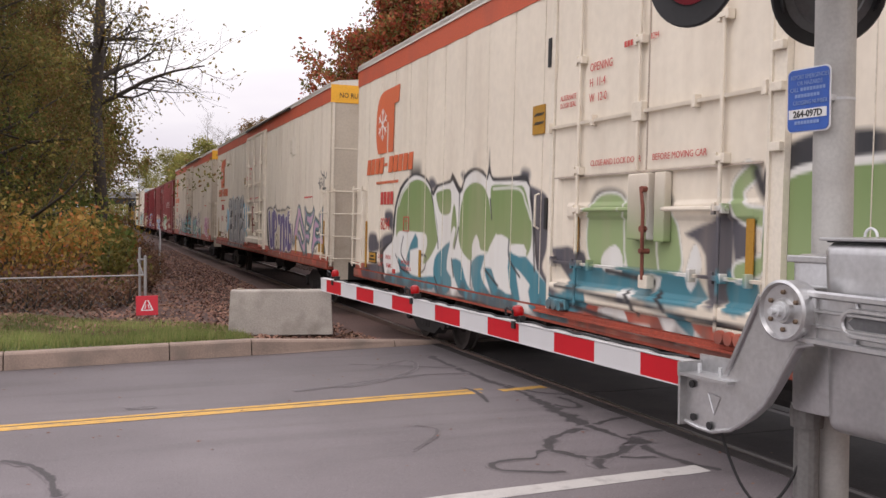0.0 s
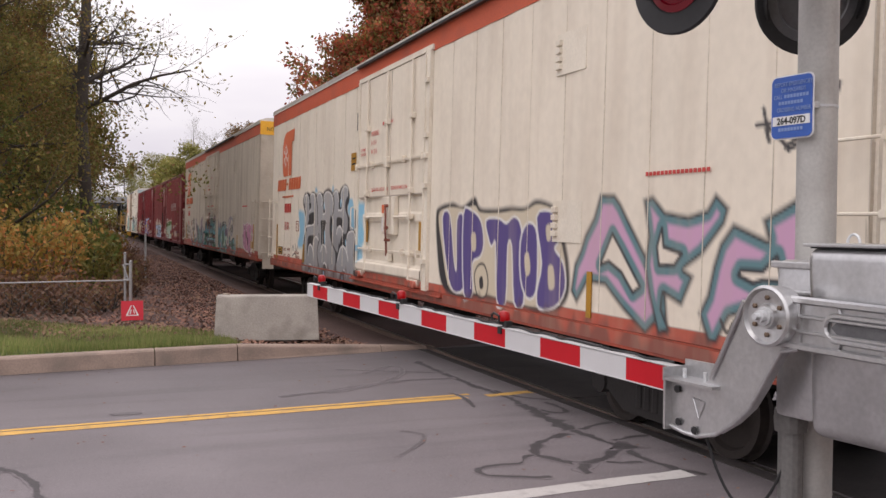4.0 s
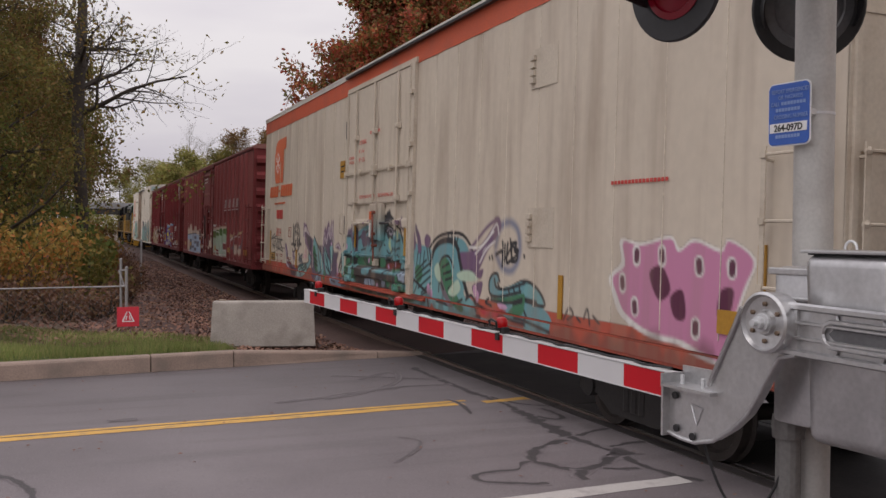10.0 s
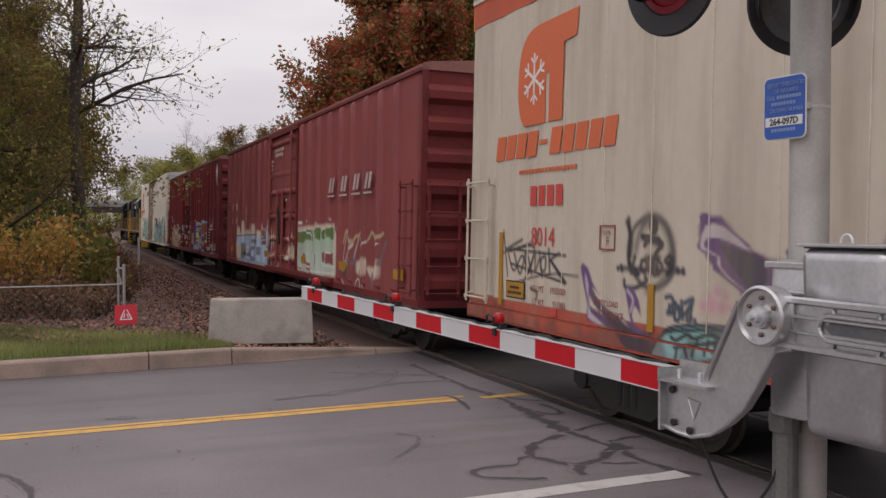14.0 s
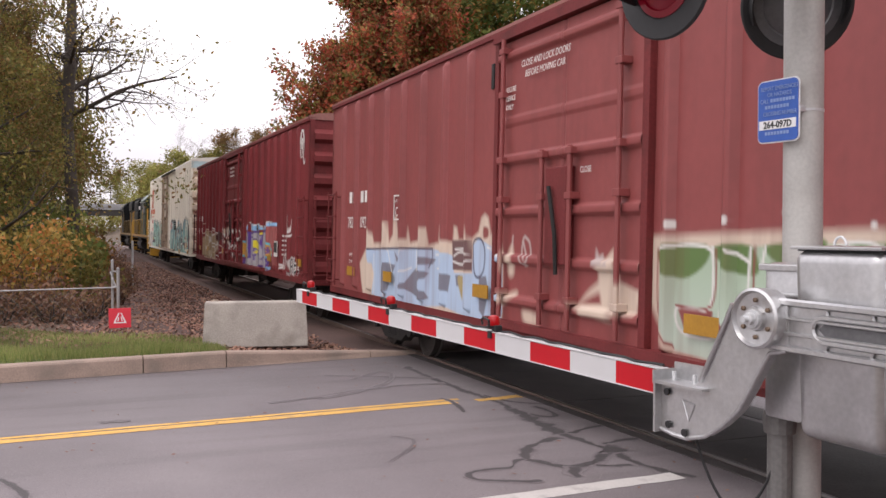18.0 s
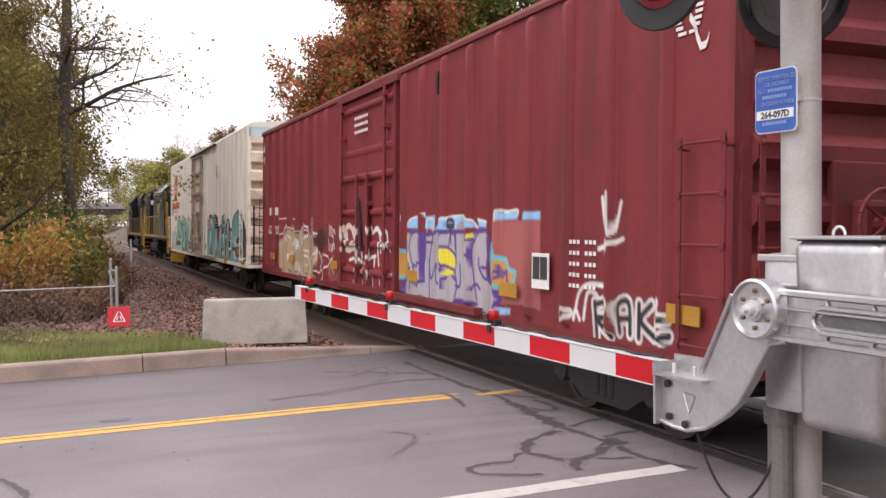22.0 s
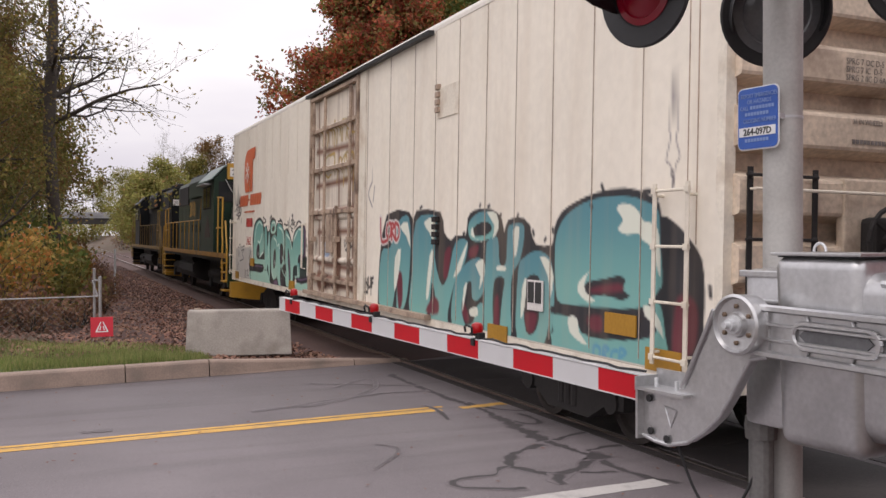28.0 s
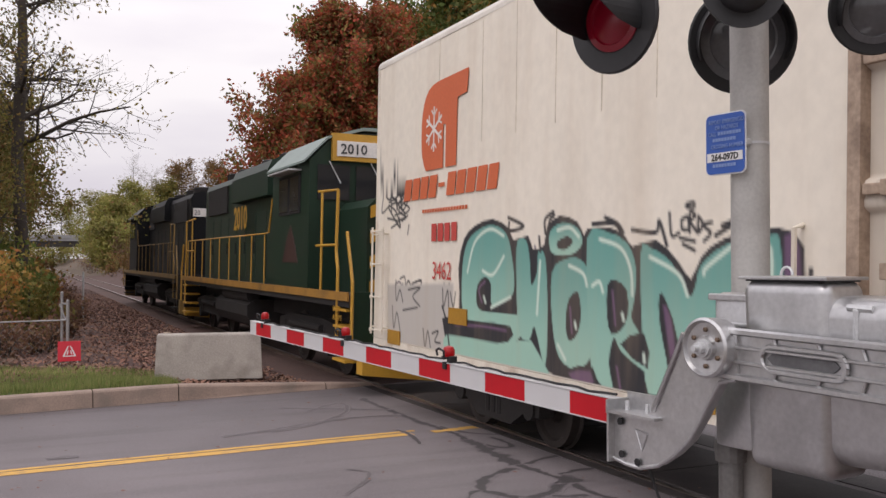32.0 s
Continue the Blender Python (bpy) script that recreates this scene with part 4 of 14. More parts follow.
def flasher(place, aim_at, size, lens, label, face=0.62, hood=0.24, shell=BLACK):
    """A crossing lamp: black background disc, visor, lens."""
    m = GATE.inverted() @ look(place, aim_at)
    bm = bmesh.new()
    lathe(bm, [(size, -0.004), (size, 0.006), (size * 0.97, 0.014), (size * (face + 0.02), 0.012)], m @ Matrix.Rotation(radians(180), 4, "X"), 40)
    lathe(bm, [(size * 0.66, -0.012), (size * 0.6, 0.09), (size * 0.3, 0.16)], m, 24)
    unit = part("flasher", bm, shell, signal, label, smooth=True)
    bm = bmesh.new()
    n = 26
    rings = []
    for i in range(n + 1):
        a = radians(-25 + 230 * i / n)
        depth = hood * math.sin(radians(180 * i / n)) ** 0.6 + 0.05
        r = size * (face + 0.06)
        rings.append([bm.verts.new(m @ Vector((k * math.cos(a), k * math.sin(a), -z))) for k, z in ((r, 0.0), (r, depth), (r - 0.006, depth), (r - 0.006, 0.0))])
    for p, q in zip(rings, rings[1:]):
        for j in range(3):
            bm.faces.new((p[j], q[j], q[j + 1], p[j + 1]))
    bmesh.ops.recalc_face_normals(bm, faces=bm.faces)
    part("visor", bm, shell, unit)
    bm = bmesh.new()
    lathe(bm, [(size * face, -0.02), (size * face * 0.97, 0.016), (size * face * 0.78, 0.022), (size * face * 0.74, 0.014), (size * face * 0.5, 0.036), (size * 0.1, 0.045)], m @ Matrix.Rotation(radians(180), 4, "X"), 32)
    part("lens", bm, lens, unit, smooth=True)


RED_DIM = glow("lit_red_flasher", (0.16, 0.003, 0.012), 0.18)
SHELL = mat("faded_black_paint", (0.022, 0.022, 0.024), 0.55, 0, 3, 0.15, 40, 0.05)
flasher((2.46, 3.55, 3.165), (1.44, 3.24, 3.12), 0.245, RED_DIM, "black flasher lamp with red lens", 0.62, 0.42, SHELL)
flasher((3.375, 3.74, 3.20), (0.7, -1.2, 2.0), 0.274, LENS, "black flasher lamp with unlit grey lens", 0.80, 0.10)
flasher((2.80, 3.09, 3.235), (6.0, 9.0, 3.2), 0.178, RED_DIM, "black flasher lamp seen from behind", 0.62, 0.24, SHELL)
flasher((3.52, 3.05, 3.205), (1.0, -1.5, 2.2), 0.205, LENS, "black flasher lamp with unlit grey lens", 0.78, 0.10)
bm = bmesh.new()
bent(bm, [tuple(GATE.inverted() @ Vector(p)) for p in ((2.5, 3.6, 3.45), (2.95, 3.35, 3.5), (3.55, 3.1, 3.5))], 0.03)
part("lamp_crossarm", bm, MAST, signal)

# ---- things behind the kerb ----
barrier = tagged(new("concrete_barrier"), "short grey concrete barrier block with chipped base", "barrier")
barrier.matrix_world = pose(3.065, 16.66, 0.06, 0, 0, -12.0)
bm = bmesh.new()
prism(bm, [(-0.27, 0), (-0.265, 0.06), (-0.17, 0.76), (-0.15, 0.78), (0.15, 0.78), (0.17, 0.76), (0.265, 0.06), (0.27, 0)], -0.90, 0.90, "x")
for v in bm.verts:
    if v.co.z > 0.3:
        v.co.x *= 0.965
bmesh.ops.bevel(bm, geom=[e for e in bm.edges], offset=0.012, segments=1, affect="EDGES")
part("block", bm, mat("stained_concrete", (0.36, 0.325, 0.29), 0.9, 0, 1.6, 0.18, 45, 0.25, (0.17, 0.145, 0.12), 0.6, 2.4), barrier)
bm = bmesh.new()
bent(bm, [(-0.76, 0, 0.77), (-0.76, 0, 0.80), (-0.66, 0, 0.80), (-0.66, 0, 0.77)], 0.012)
part("lifting_loop", bm, RUST_STEEL, barrier)

fence = tagged(new("chain_link_fence"), "galvanised chain link fence with a top rail", "fence")
for name, p, q, r in (("end_post", (0.90, 19.5, 0.1), (0.90, 19.5, 1.30), 0.03), ("end_post", (0.80, 19.62, 0.1), (0.80, 19.62, 1.46), 0.025), ("post", (-2.1, 19.7, 0.1), (-2.1, 19.7, 0.95), 0.025), ("post", (-5.1, 19.9, 0.1), (-5.1, 19.9, 0.95), 0.025)):
    bm = bmesh.new()
    rod(bm, p, q, r, seg=12)
    bmesh.ops.create_uvsphere(bm, u_segments=10, v_segments=6, radius=r * 1.15, matrix=Matrix.Translation(q))
    part(name, bm, FENCE_STEEL, fence)
bm = bmesh.new()
bent(bm, [(0.86, 19.5, 0.94), (-2.1, 19.7, 0.90), (-5.1, 19.9, 0.86), (-9, 20.1, 0.84)], 0.017)
part("top_rail", bm, FENCE_STEEL, fence)
bm = bmesh.new()
for zz in (0.95, 1.25):
    rod(bm, (0.90, 19.5, zz), (0.80, 19.62, zz), 0.018, seg=6)
rod(bm, (0.86, 19.5, 0.94), (0.76, 19.62, 1.25), 0.015, seg=6)
part("gate_brace", bm, FENCE_STEEL, fence)
bm = bmesh.new()
for i in range(64):
    x0 = 0.85 - 0.14 * i
    for sg in (-1, 1):
        rod(bm, (x0, 19.55 + 0.01 * sg - 0.05 * x0, 0.14), (x0 + sg * 0.72, 19.55 + 0.01 * sg - 0.05 * (x0 + sg * 0.72), 0.88), 0.0011, seg=3, caps=False)
part("mesh_wire", bm, FENCE_STEEL, fence)
fence.location.z = 0.03

board = tagged(new("notice_board"), "small square red notice board with a white mark", "sign")
board.matrix_world = pose(0.92, 19.28, 0.16, -4, 0, 3)
bm = bmesh.new()
box(bm, -0.205, 0.205, -0.012, 0.012, 0.04, 0.42, bevel=0.006)
part("panel", bm, SIGN_RED, board)
bm = bmesh.new()
for sx in (-1, 1):
    prism(bm, [(sx * 0.008, 0.33), (sx * 0.028, 0.33), (sx * 0.115, 0.15), (sx * 0.085, 0.15)], -0.018, -0.014)
    prism(bm, [(sx * 0.012, 0.25), (sx * 0.03, 0.25), (sx * 0.05, 0.17), (sx * 0.03, 0.17)], -0.018, -0.014)
prism(bm, [(-0.115, 0.13), (0.115, 0.13), (0.115, 0.15), (-0.115, 0.15)], -0.0185, -0.0145)
part("white_mark", bm, SIGN_WHITE, board)
bm = bmesh.new()
rod(bm, (0.15, 0.02, -0.12), (0.15, 0.02, 0.2), 0.012, seg=6)
part("stake", bm, GALV, board)
bm = bmesh.new()
rod(bm, (-0.15, 0.02, -0.12), (-0.15, 0.02, 0.2), 0.012, seg=6)
part("stake", bm, GALV, board)

marker = tagged(new("marker_post"), "thin pale marker post beside the track", "post")
bm = bmesh.new()
rod(bm, (2.05, 34.0, 0.0), (2.05, 34.0, 1.75), 0.035, seg=10)
part("post", bm, GALV, marker)

bridge = tagged(new("road_bridge"), "grey concrete overpass across the railway", "bridge")
for name, dims in (("deck", (-90, 90, 258, 268, 7.6, 8.3)), ("girder", (-90, 90, 258.5, 259.3, 6.2, 7.6)), ("girder", (-90, 90, 266.5, 267.3, 6.2, 7.6)), ("parapet", (-90, 90, 257.8, 258.2, 8.3, 9.1)), ("abutment", (-16, -9, 258, 268, 0.5, 7.6)), ("abutment", (19, 26, 258, 268, 0.5, 7.6))):
    boxed(name, GIRDER_SHADE if name == "girder" else BRIDGE, bridge, *dims)



# ---- sprayed paint: a colour layer worked out over a car's side, u along it and z up ----
class Canvas:
    def __init__(self, length, lo, hi, step=0.02):
        self.lo, self.step = lo, step
        self.u = np.arange(0, length + step, step)
        self.z = np.arange(lo, hi + step, step)
        self.rgba = np.zeros((len(self.z), len(self.u), 4), np.float32)

    def window(self, pts, pad):
        p = np.asarray(pts)
        i0 = max(int((p[:, 0].min() - pad) / self.step), 0)
        i1 = min(int((p[:, 0].max() + pad) / self.step) + 2, len(self.u))
        j0 = max(int((p[:, 1].min() - pad - self.lo) / self.step), 0)
        j1 = min(int((p[:, 1].max() + pad - self.lo) / self.step) + 2, len(self.z))
        if i1 <= i0 or j1 <= j0:
            return None
        U, Z = np.meshgrid(self.u[i0:i1], self.z[j0:j1])
        return slice(j0, j1), slice(i0, i1), U, Z

    @staticmethod
    def curve(pts, closed, n=6):
        p = np.asarray(pts, float)
        k = len(p)
        out = []
        for i in range(k if closed else k - 1):
            if closed:
                a, b, c, d = p[(i - 1) % k], p[i], p[(i + 1) % k], p[(i + 2) % k]
            else:
                a, b, c, d = p[max(i - 1, 0)], p[i], p[i + 1], p[min(i + 2, k - 1)]
            for t in np.arange(n) / n:
                out.append(0.5 * (2 * b + (c - a) * t + (2 * a - 5 * b + 4 * c - d) * t * t + (3 * b - a - 3 * c + d) * t ** 3))
        if not closed:
            out.append(p[-1])
        return np.array(out)

    @staticmethod
    def distance(line, U, Z, closed):
        best = np.full(U.shape, 1e9, np.float32)
        ends = np.roll(line, -1, 0) if closed else line[1:]
        for (ax, ay), (bx, by) in zip(line, ends):
            dx, dy = bx - ax, by - ay
            t = np.clip(((U - ax) * dx + (Z - ay) * dy) / (dx * dx + dy * dy + 1e-9), 0, 1)
            best = np.minimum(best, (U - ax - t * dx) ** 2 + (Z - ay - t * dy) ** 2)
        return np.sqrt(best)

    def lay(self, where, alpha, color):
        old = self.rgba[where[0], where[1]]
        a = np.clip(alpha, 0, 1)[..., None]
        keep = old[..., 3:] * (1 - a)
        total = a + keep
        old[..., :3] = (color * a + old[..., :3] * keep) / np.maximum(total, 1e-6)
        old[..., 3:] = total

    def stroke(self, pts, width, color, soft=0.02):
        w = self.window(pts, width + soft * 2)
        if w is None:
            return
        d = self.distance(self.curve(pts, False, 5), w[2], w[3], False)
        self.lay(w, (width / 2 - d) / soft + 0.5, np.array(color))

    def blob(self, pts, color, color2=None, soft=0.02, inset=0.0, curl=4):
        """A filled outline, rounded unless curl is 1; with color2 the paint fades from color above to color2 below."""
        w = self.window(pts, soft * 2 + 0.05 + max(0.0, -inset))
        if w is None:
            return
        _, _, U, Z = w
        line = self.curve(pts, True, curl)
        d = self.distance(line, U, Z, True)
        inside = np.zeros(U.shape, bool)
        for (ax, ay), (bx, by) in zip(line, np.roll(line, -1, 0)):
            if ay != by:
                inside ^= ((ay > Z) != (by > Z)) & (U < (bx - ax) * (Z - ay) / (by - ay) + ax)
        d = np.where(inside, -d, d)
        col = np.array(color)
        if color2 is not None:
            t = smooth(line[:, 1].min(), line[:, 1].max(), Z)[..., None]
            col = np.array(color) * t + np.array(color2) * (1 - t)
        self.lay(w, -(d + inset) / soft + 0.5, col)

    def at(self, u, z):
        i = np.clip(np.round(u / self.step).astype(int), 0, len(self.u) - 1)
        j = np.round((z - self.lo) / self.step).astype(int)
        ok = (j >= 0) & (j < len(self.z))
        out = self.rgba[np.clip(j, 0, len(self.z) - 1), i].copy()
        out[~ok] = 0
        return out


INK, WHITE, GREY, GREEN, GREEN2 = (0.025, 0.025, 0.03), (0.66, 0.65, 0.62), (0.085, 0.08, 0.095), (0.17, 0.25, 0.09), (0.26, 0.34, 0.16)
TEAL, SKY, SILVER, SILVER2, CREAMY = (0.05, 0.19, 0.24), (0.22, 0.45, 0.60), (0.33, 0.33, 0.335), (0.22, 0.22, 0.225), (0.55, 0.48, 0.36)
PURPLE, TEALGREY, PINK, PINK2, PINK3 = (0.085, 0.06, 0.20), (0.10, 0.20, 0.22), (0.52, 0.30, 0.44), (0.44, 0.27, 0.42), (0.50, 0.20, 0.33)
MAROON, VIOLET, GREYBLUE, AQUA, AQUA2 = (0.09, 0.015, 0.045), (0.15, 0.085, 0.155), (0.20, 0.21, 0.27), (0.125, 0.29, 0.32), (0.15, 0.34, 0.35)
FOREST, VIOLET2, SKYP, REDP, BONE = (0.045, 0.17, 0.09), (0.115, 0.085, 0.125), (0.25, 0.38, 0.50), (0.40, 0.04, 0.05), (0.58, 0.47, 0.38)
PALEBLUE, GREYV, STEEL, RUSTY, MINT = (0.38, 0.48, 0.62), (0.16, 0.13, 0.15), (0.06, 0.045, 0.05), (0.18, 0.08, 0.05), (0.40, 0.52, 0.40)
MINT2, DGREEN, REDB, BROWNP, SALMON = (0.44, 0.52, 0.44), (0.10, 0.17, 0.05), (0.24, 0.06, 0.055), (0.16, 0.05, 0.045), (0.33, 0.10, 0.095)
PALEB, SKYB, ORANGEP, CYAN, PURPLED = (0.45, 0.55, 0.66), (0.25, 0.47, 0.70), (0.50, 0.26, 0.06), (0.10, 0.42, 0.50), (0.10, 0.05, 0.22)
SILVERB, YELLOWP, KHAKI, STEELB, FTEAL = (0.40, 0.37, 0.42), (0.66, 0.56, 0.05), (0.34, 0.25, 0.16), (0.08, 0.035, 0.03), (0.09, 0.25, 0.30)
FBLUE, MAROON2, STEAL, STEAL2, TANP = (0.17, 0.43, 0.40), (0.14, 0.025, 0.04), (0.15, 0.40, 0.33), (0.36, 0.57, 0.49), (0.36, 0.28, 0.13)


def paint_first(c):
    for shape in ([(4.27, 2.64), (4.47, 2.66), (4.63, 2.54), (4.38, 2.48)],
                  [(5.62, 2.67), (5.74, 2.69), (5.75, 2.57)],
                  [(7.63, 2.65), (7.84, 2.62), (7.82, 2.5), (7.6, 2.54)],
                  [(0.97, 1.74), (1.41, 1.77), (1.57, 1.64), (1.97, 1.76), (2.5, 1.85), (2.41, 2.15), (2.01, 2.17), (2.02, 2), (2.43, 1.81), (2.64, 1.67), (1.72, 1.48), (1, 1.42)],
                  [(0.55, 1.11), (1.74, 1.25), (2.31, 0.89), (1.04, 0.84)],):
        c.blob(shape, GREY, None, 0.09, 0, 4)
    c.blob([(7.79, 2.45), (8, 2.42), (8.24, 2.35), (8.35, 2.24), (8.37, 1.99), (8.33, 1.72), (8.23, 1.51), (8.47, 1.35), (8.89, 1.26), (8.58, 1.19), (8.12, 1.4), (8.02, 1.6), (7.97, 1.99), (7.86, 2.32)], GREY, None, 0.04, 0, 4)
    c.blob([(2.46, 1.93), (2.53, 2.23), (2.82, 2.56), (3.28, 2.74), (3.67, 2.78), (4.06, 2.71), (4.32, 2.58), (4.48, 2.46), (4.62, 2.56), (5.19, 2.61), (5.28, 2.71), (5.45, 2.6), (5.63, 2.48), (5.75, 2.66), (5.99, 2.73), (6.19, 2.74), (6.42, 2.69), (6.55, 2.62), (6.61, 2.81), (6.7, 2.62), (6.9, 2.58), (7.44, 2.58), (7.75, 2.58), (7.85, 2.48), (7.95, 2.27), (8.02, 1.99), (8.11, 1.61), (8.12, 1.45), (8.41, 1.32), (8.44, 0.93), (7.01, 0.94), (4.59, 0.92), (2.31, 0.85), (1.81, 1.17), (1.69, 1.48), (2.38, 1.66)], INK, None, 0.03, 0, 2)
    c.blob([(2.57, 1.93), (2.63, 2.21), (2.92, 2.52), (3.34, 2.7), (3.68, 2.73), (4.06, 2.66), (4.33, 2.52), (4.49, 2.38), (4.68, 2.52), (5.22, 2.56), (5.32, 2.59), (5.55, 2.41), (5.68, 2.45), (5.79, 2.6), (6.03, 2.68), (6.23, 2.69), (6.46, 2.61), (6.56, 2.56), (6.62, 2.64), (6.73, 2.55), (6.94, 2.53), (7.76, 2.5), (7.86, 2.32), (7.96, 1.99), (8.01, 1.81), (8.09, 1.48), (8.36, 1.32), (8.33, 0.93), (7.41, 1.01), (4.59, 0.95), (2.44, 0.88), (2.03, 1.11), (1.93, 1.45), (2.45, 1.66)], WHITE, None, 0.02, 0, 2)
    c.blob([(2.64, 1.93), (2.72, 2.26), (3.06, 2.55), (3.57, 2.66), (3.96, 2.63), (4.28, 2.5), (4.49, 2.31), (4.64, 1.98), (4.71, 1.72), (4.36, 1.44), (4.05, 1.36), (4.24, 1.64), (4.17, 1.81), (3.8, 1.84), (2.87, 1.84), (2.69, 1.74)], GREEN, (0.23, 0.28, 0.13), 0.02, 0, 3)
    c.blob([(4.61, 2.41), (4.78, 2.46), (5.15, 2.48), (5.26, 2.41), (5.24, 2.15), (4.94, 2.11), (4.75, 2.18)], GREEN, (0.23, 0.28, 0.13), 0.02, 0, 3)
    c.blob([(5.56, 1.96), (5.67, 2.3), (5.84, 2.48), (6.16, 2.54), (6.43, 2.48), (6.62, 2.31), (6.72, 2.09), (6.68, 2.4), (6.8, 2.49), (7.45, 2.46), (7.7, 2.43), (7.87, 2.17), (7.94, 1.98), (7.93, 1.75), (7.81, 1.62), (7.74, 1.75), (7.36, 1.74), (7.29, 1.81), (6.95, 1.86), (6.68, 1.63), (6.38, 1.65), (6.25, 1.85), (6.1, 1.7), (6.07, 1.49), (5.65, 1.65)], GREEN, (0.23, 0.28, 0.13), 0.02, 0, 3)
    c.blob([(5.29, 1.99), (5.39, 2.27), (5.5, 1.96), (5.43, 1.68), (5.3, 1.61)], GREEN, (0.23, 0.28, 0.13), 0.02, 0, 3)
    for shape in ([(2.78, 1.41), (2.92, 1.16), (2.29, 1.1), (2.18, 0.92), (4.59, 0.99), (4.62, 1.19), (4.06, 1.15), (3.4, 1.17), (3.21, 1.39), (3.69, 1.82), (3.82, 1.59), (3.43, 1.54), (3.39, 1.26)],
                  [(4.58, 1.15), (4.61, 1.45), (4.84, 1.59), (5.25, 1.73), (5.17, 1.54), (5.14, 1.32), (5.33, 1.23), (5.34, 1.04), (5.07, 0.94), (4.79, 0.94)],
                  [(5.33, 1.48), (5.66, 1.47), (5.84, 1.26), (6.1, 1.1), (6.71, 1.09), (6.75, 1.01), (5.95, 0.97), (5.6, 1.09), (5.41, 1.3)],
                  [(6.09, 1.28), (6.11, 1.49), (6.38, 1.59), (6.53, 1.57), (6.4, 1.36), (6.56, 1.19), (7.01, 0.97), (6.79, 0.95), (6.26, 1.05)],
                  [(7.3, 1.65), (7.81, 1.62), (8.18, 1.41), (8.9, 1.12), (8.91, 1), (8.38, 0.95), (7.9, 1.29), (7.51, 1.47), (7.66, 1.11), (7.54, 1.02), (7.33, 1.25)],
                  [(6.51, 1.42), (6.8, 1.42), (6.99, 1.19), (7.53, 1.15), (7.63, 1.03), (7.01, 0.94), (6.71, 1.17)],):
        c.blob(shape, TEAL, None, 0.03, 0, 2)
    for shape in ([(6.91, 1.88), (7.14, 1.51), (7.4, 1.14), (6.99, 1.22), (6.76, 1.43), (6.5, 1.45)],
                  [(6.21, 1.83), (6.33, 1.76), (6.38, 1.65), (6.64, 1.63), (6.23, 1.58)],
                  [(5.37, 1.94), (5.46, 1.9), (5.38, 1.71), (5.35, 1.48), (5.25, 1.73)],
                  [(7.33, 1.8), (7.36, 1.75), (7.74, 1.76), (7.8, 1.62), (7.4, 1.64)],
                  [(7.51, 1.45), (7.77, 1.38), (8.26, 1.09), (8.33, 0.93), (8.04, 0.94), (7.71, 1.27)],):
        c.blob(shape, WHITE, None, 0.02, 0, 2)
    for line in ([(4.38, 2.47), (4.67, 1.95), (4.74, 1.62)],
                 [(5.58, 2.42), (5.56, 1.96), (5.43, 1.64)],
                 [(6.67, 2.31), (6.74, 2.06)],
                 [(2.65, 1.44), (2.98, 1.23), (3.4, 1.17)],
                 [(4.62, 1.19), (4.88, 0.94)],
                 [(5.33, 1.48), (5.42, 1.24)],
                 [(7.97, 1.97), (8.03, 1.47)],
                 [(3.06, 1.75), (2.96, 1.49), (3.21, 1.32)],
                 [(3.93, 1.49), (4.2, 1.47), (4.16, 1.3), (4.01, 1.22)],
                 [(6.07, 1.49), (6.06, 1.16)],
                 [(7.29, 1.8), (7.31, 1.57), (7.64, 1.37)],
                 [(6.51, 1.41), (6.99, 1.22)],
                 [(1.88, 1.18), (2.31, 0.89), (3.19, 0.9)],):
        c.stroke(line, 0.035, INK, 0.02)
    for line in ([(2.78, 2.26), (3, 2.48), (3.29, 2.6)],
                 [(6.77, 2.44), (7.55, 2.42), (7.77, 2.24), (7.91, 2.06)],
                 [(5.8, 2.48), (6, 2.55)],
                 [(4.49, 2.38), (4.61, 2.05), (4.79, 1.66)],
                 [(5.57, 1.96), (5.61, 2.24)],
                 [(2.16, 1.15), (2.78, 1.37)],):
        c.stroke(line, 0.03, WHITE, 0.03)
    c.blob([(9.28, 2.21), (9.39, 2.34), (9.68, 2.37), (9.92, 2.31), (9.93, 2.21), (9.58, 2.27)], INK, None, 0.07, 0, 4)
    for color, inset, soft in ((WHITE, -0.025, 0.02), (GREEN2, 0, 0.03)):
        c.blob([(9.23, 1.76), (9.23, 2.06), (9.39, 2.27), (9.68, 2.32), (9.93, 2.24), (9.98, 1.93), (9.9, 1.57), (9.4, 1.58)], color, None, soft, inset, 3)
    for color, inset, soft in ((WHITE, -0.025, 0.02), (GREEN2, 0, 0.03)):
        c.blob([(9.96, 2.21), (10.19, 2.34), (10.47, 2.27), (10.54, 2), (10.53, 1.61), (10.03, 1.58)], color, None, soft, inset, 3)
    for color, inset, soft in ((WHITE, -0.025, 0.02), (GREEN2, 0, 0.03)):
        c.blob([(10.53, 2.17), (10.77, 2.07), (10.86, 1.88), (10.88, 1.63), (10.56, 1.61)], color, None, soft, inset, 3)
    for shape in ([(10.94, 1.95), (11.32, 2.06), (11.56, 2.13), (11.6, 1.78), (11.57, 1.4), (11.31, 1.38), (11.24, 1.77), (11.08, 1.9)],
                  [(8.48, 1.74), (9.16, 1.72), (9.26, 1.39), (8.94, 1.36)],
                  [(11.57, 2.31), (11.84, 1.96), (11.85, 1.74), (11.63, 1.7)],):
        c.blob(shape, GREY, None, 0.04, 0, 2)
    c.blob([(9.09, 1.58), (10.88, 1.61), (11.2, 1.52), (11.26, 1.34), (10.49, 1.31), (10.11, 1.38), (8.94, 1.36)], TEAL, None, 0.03, 0, 2)
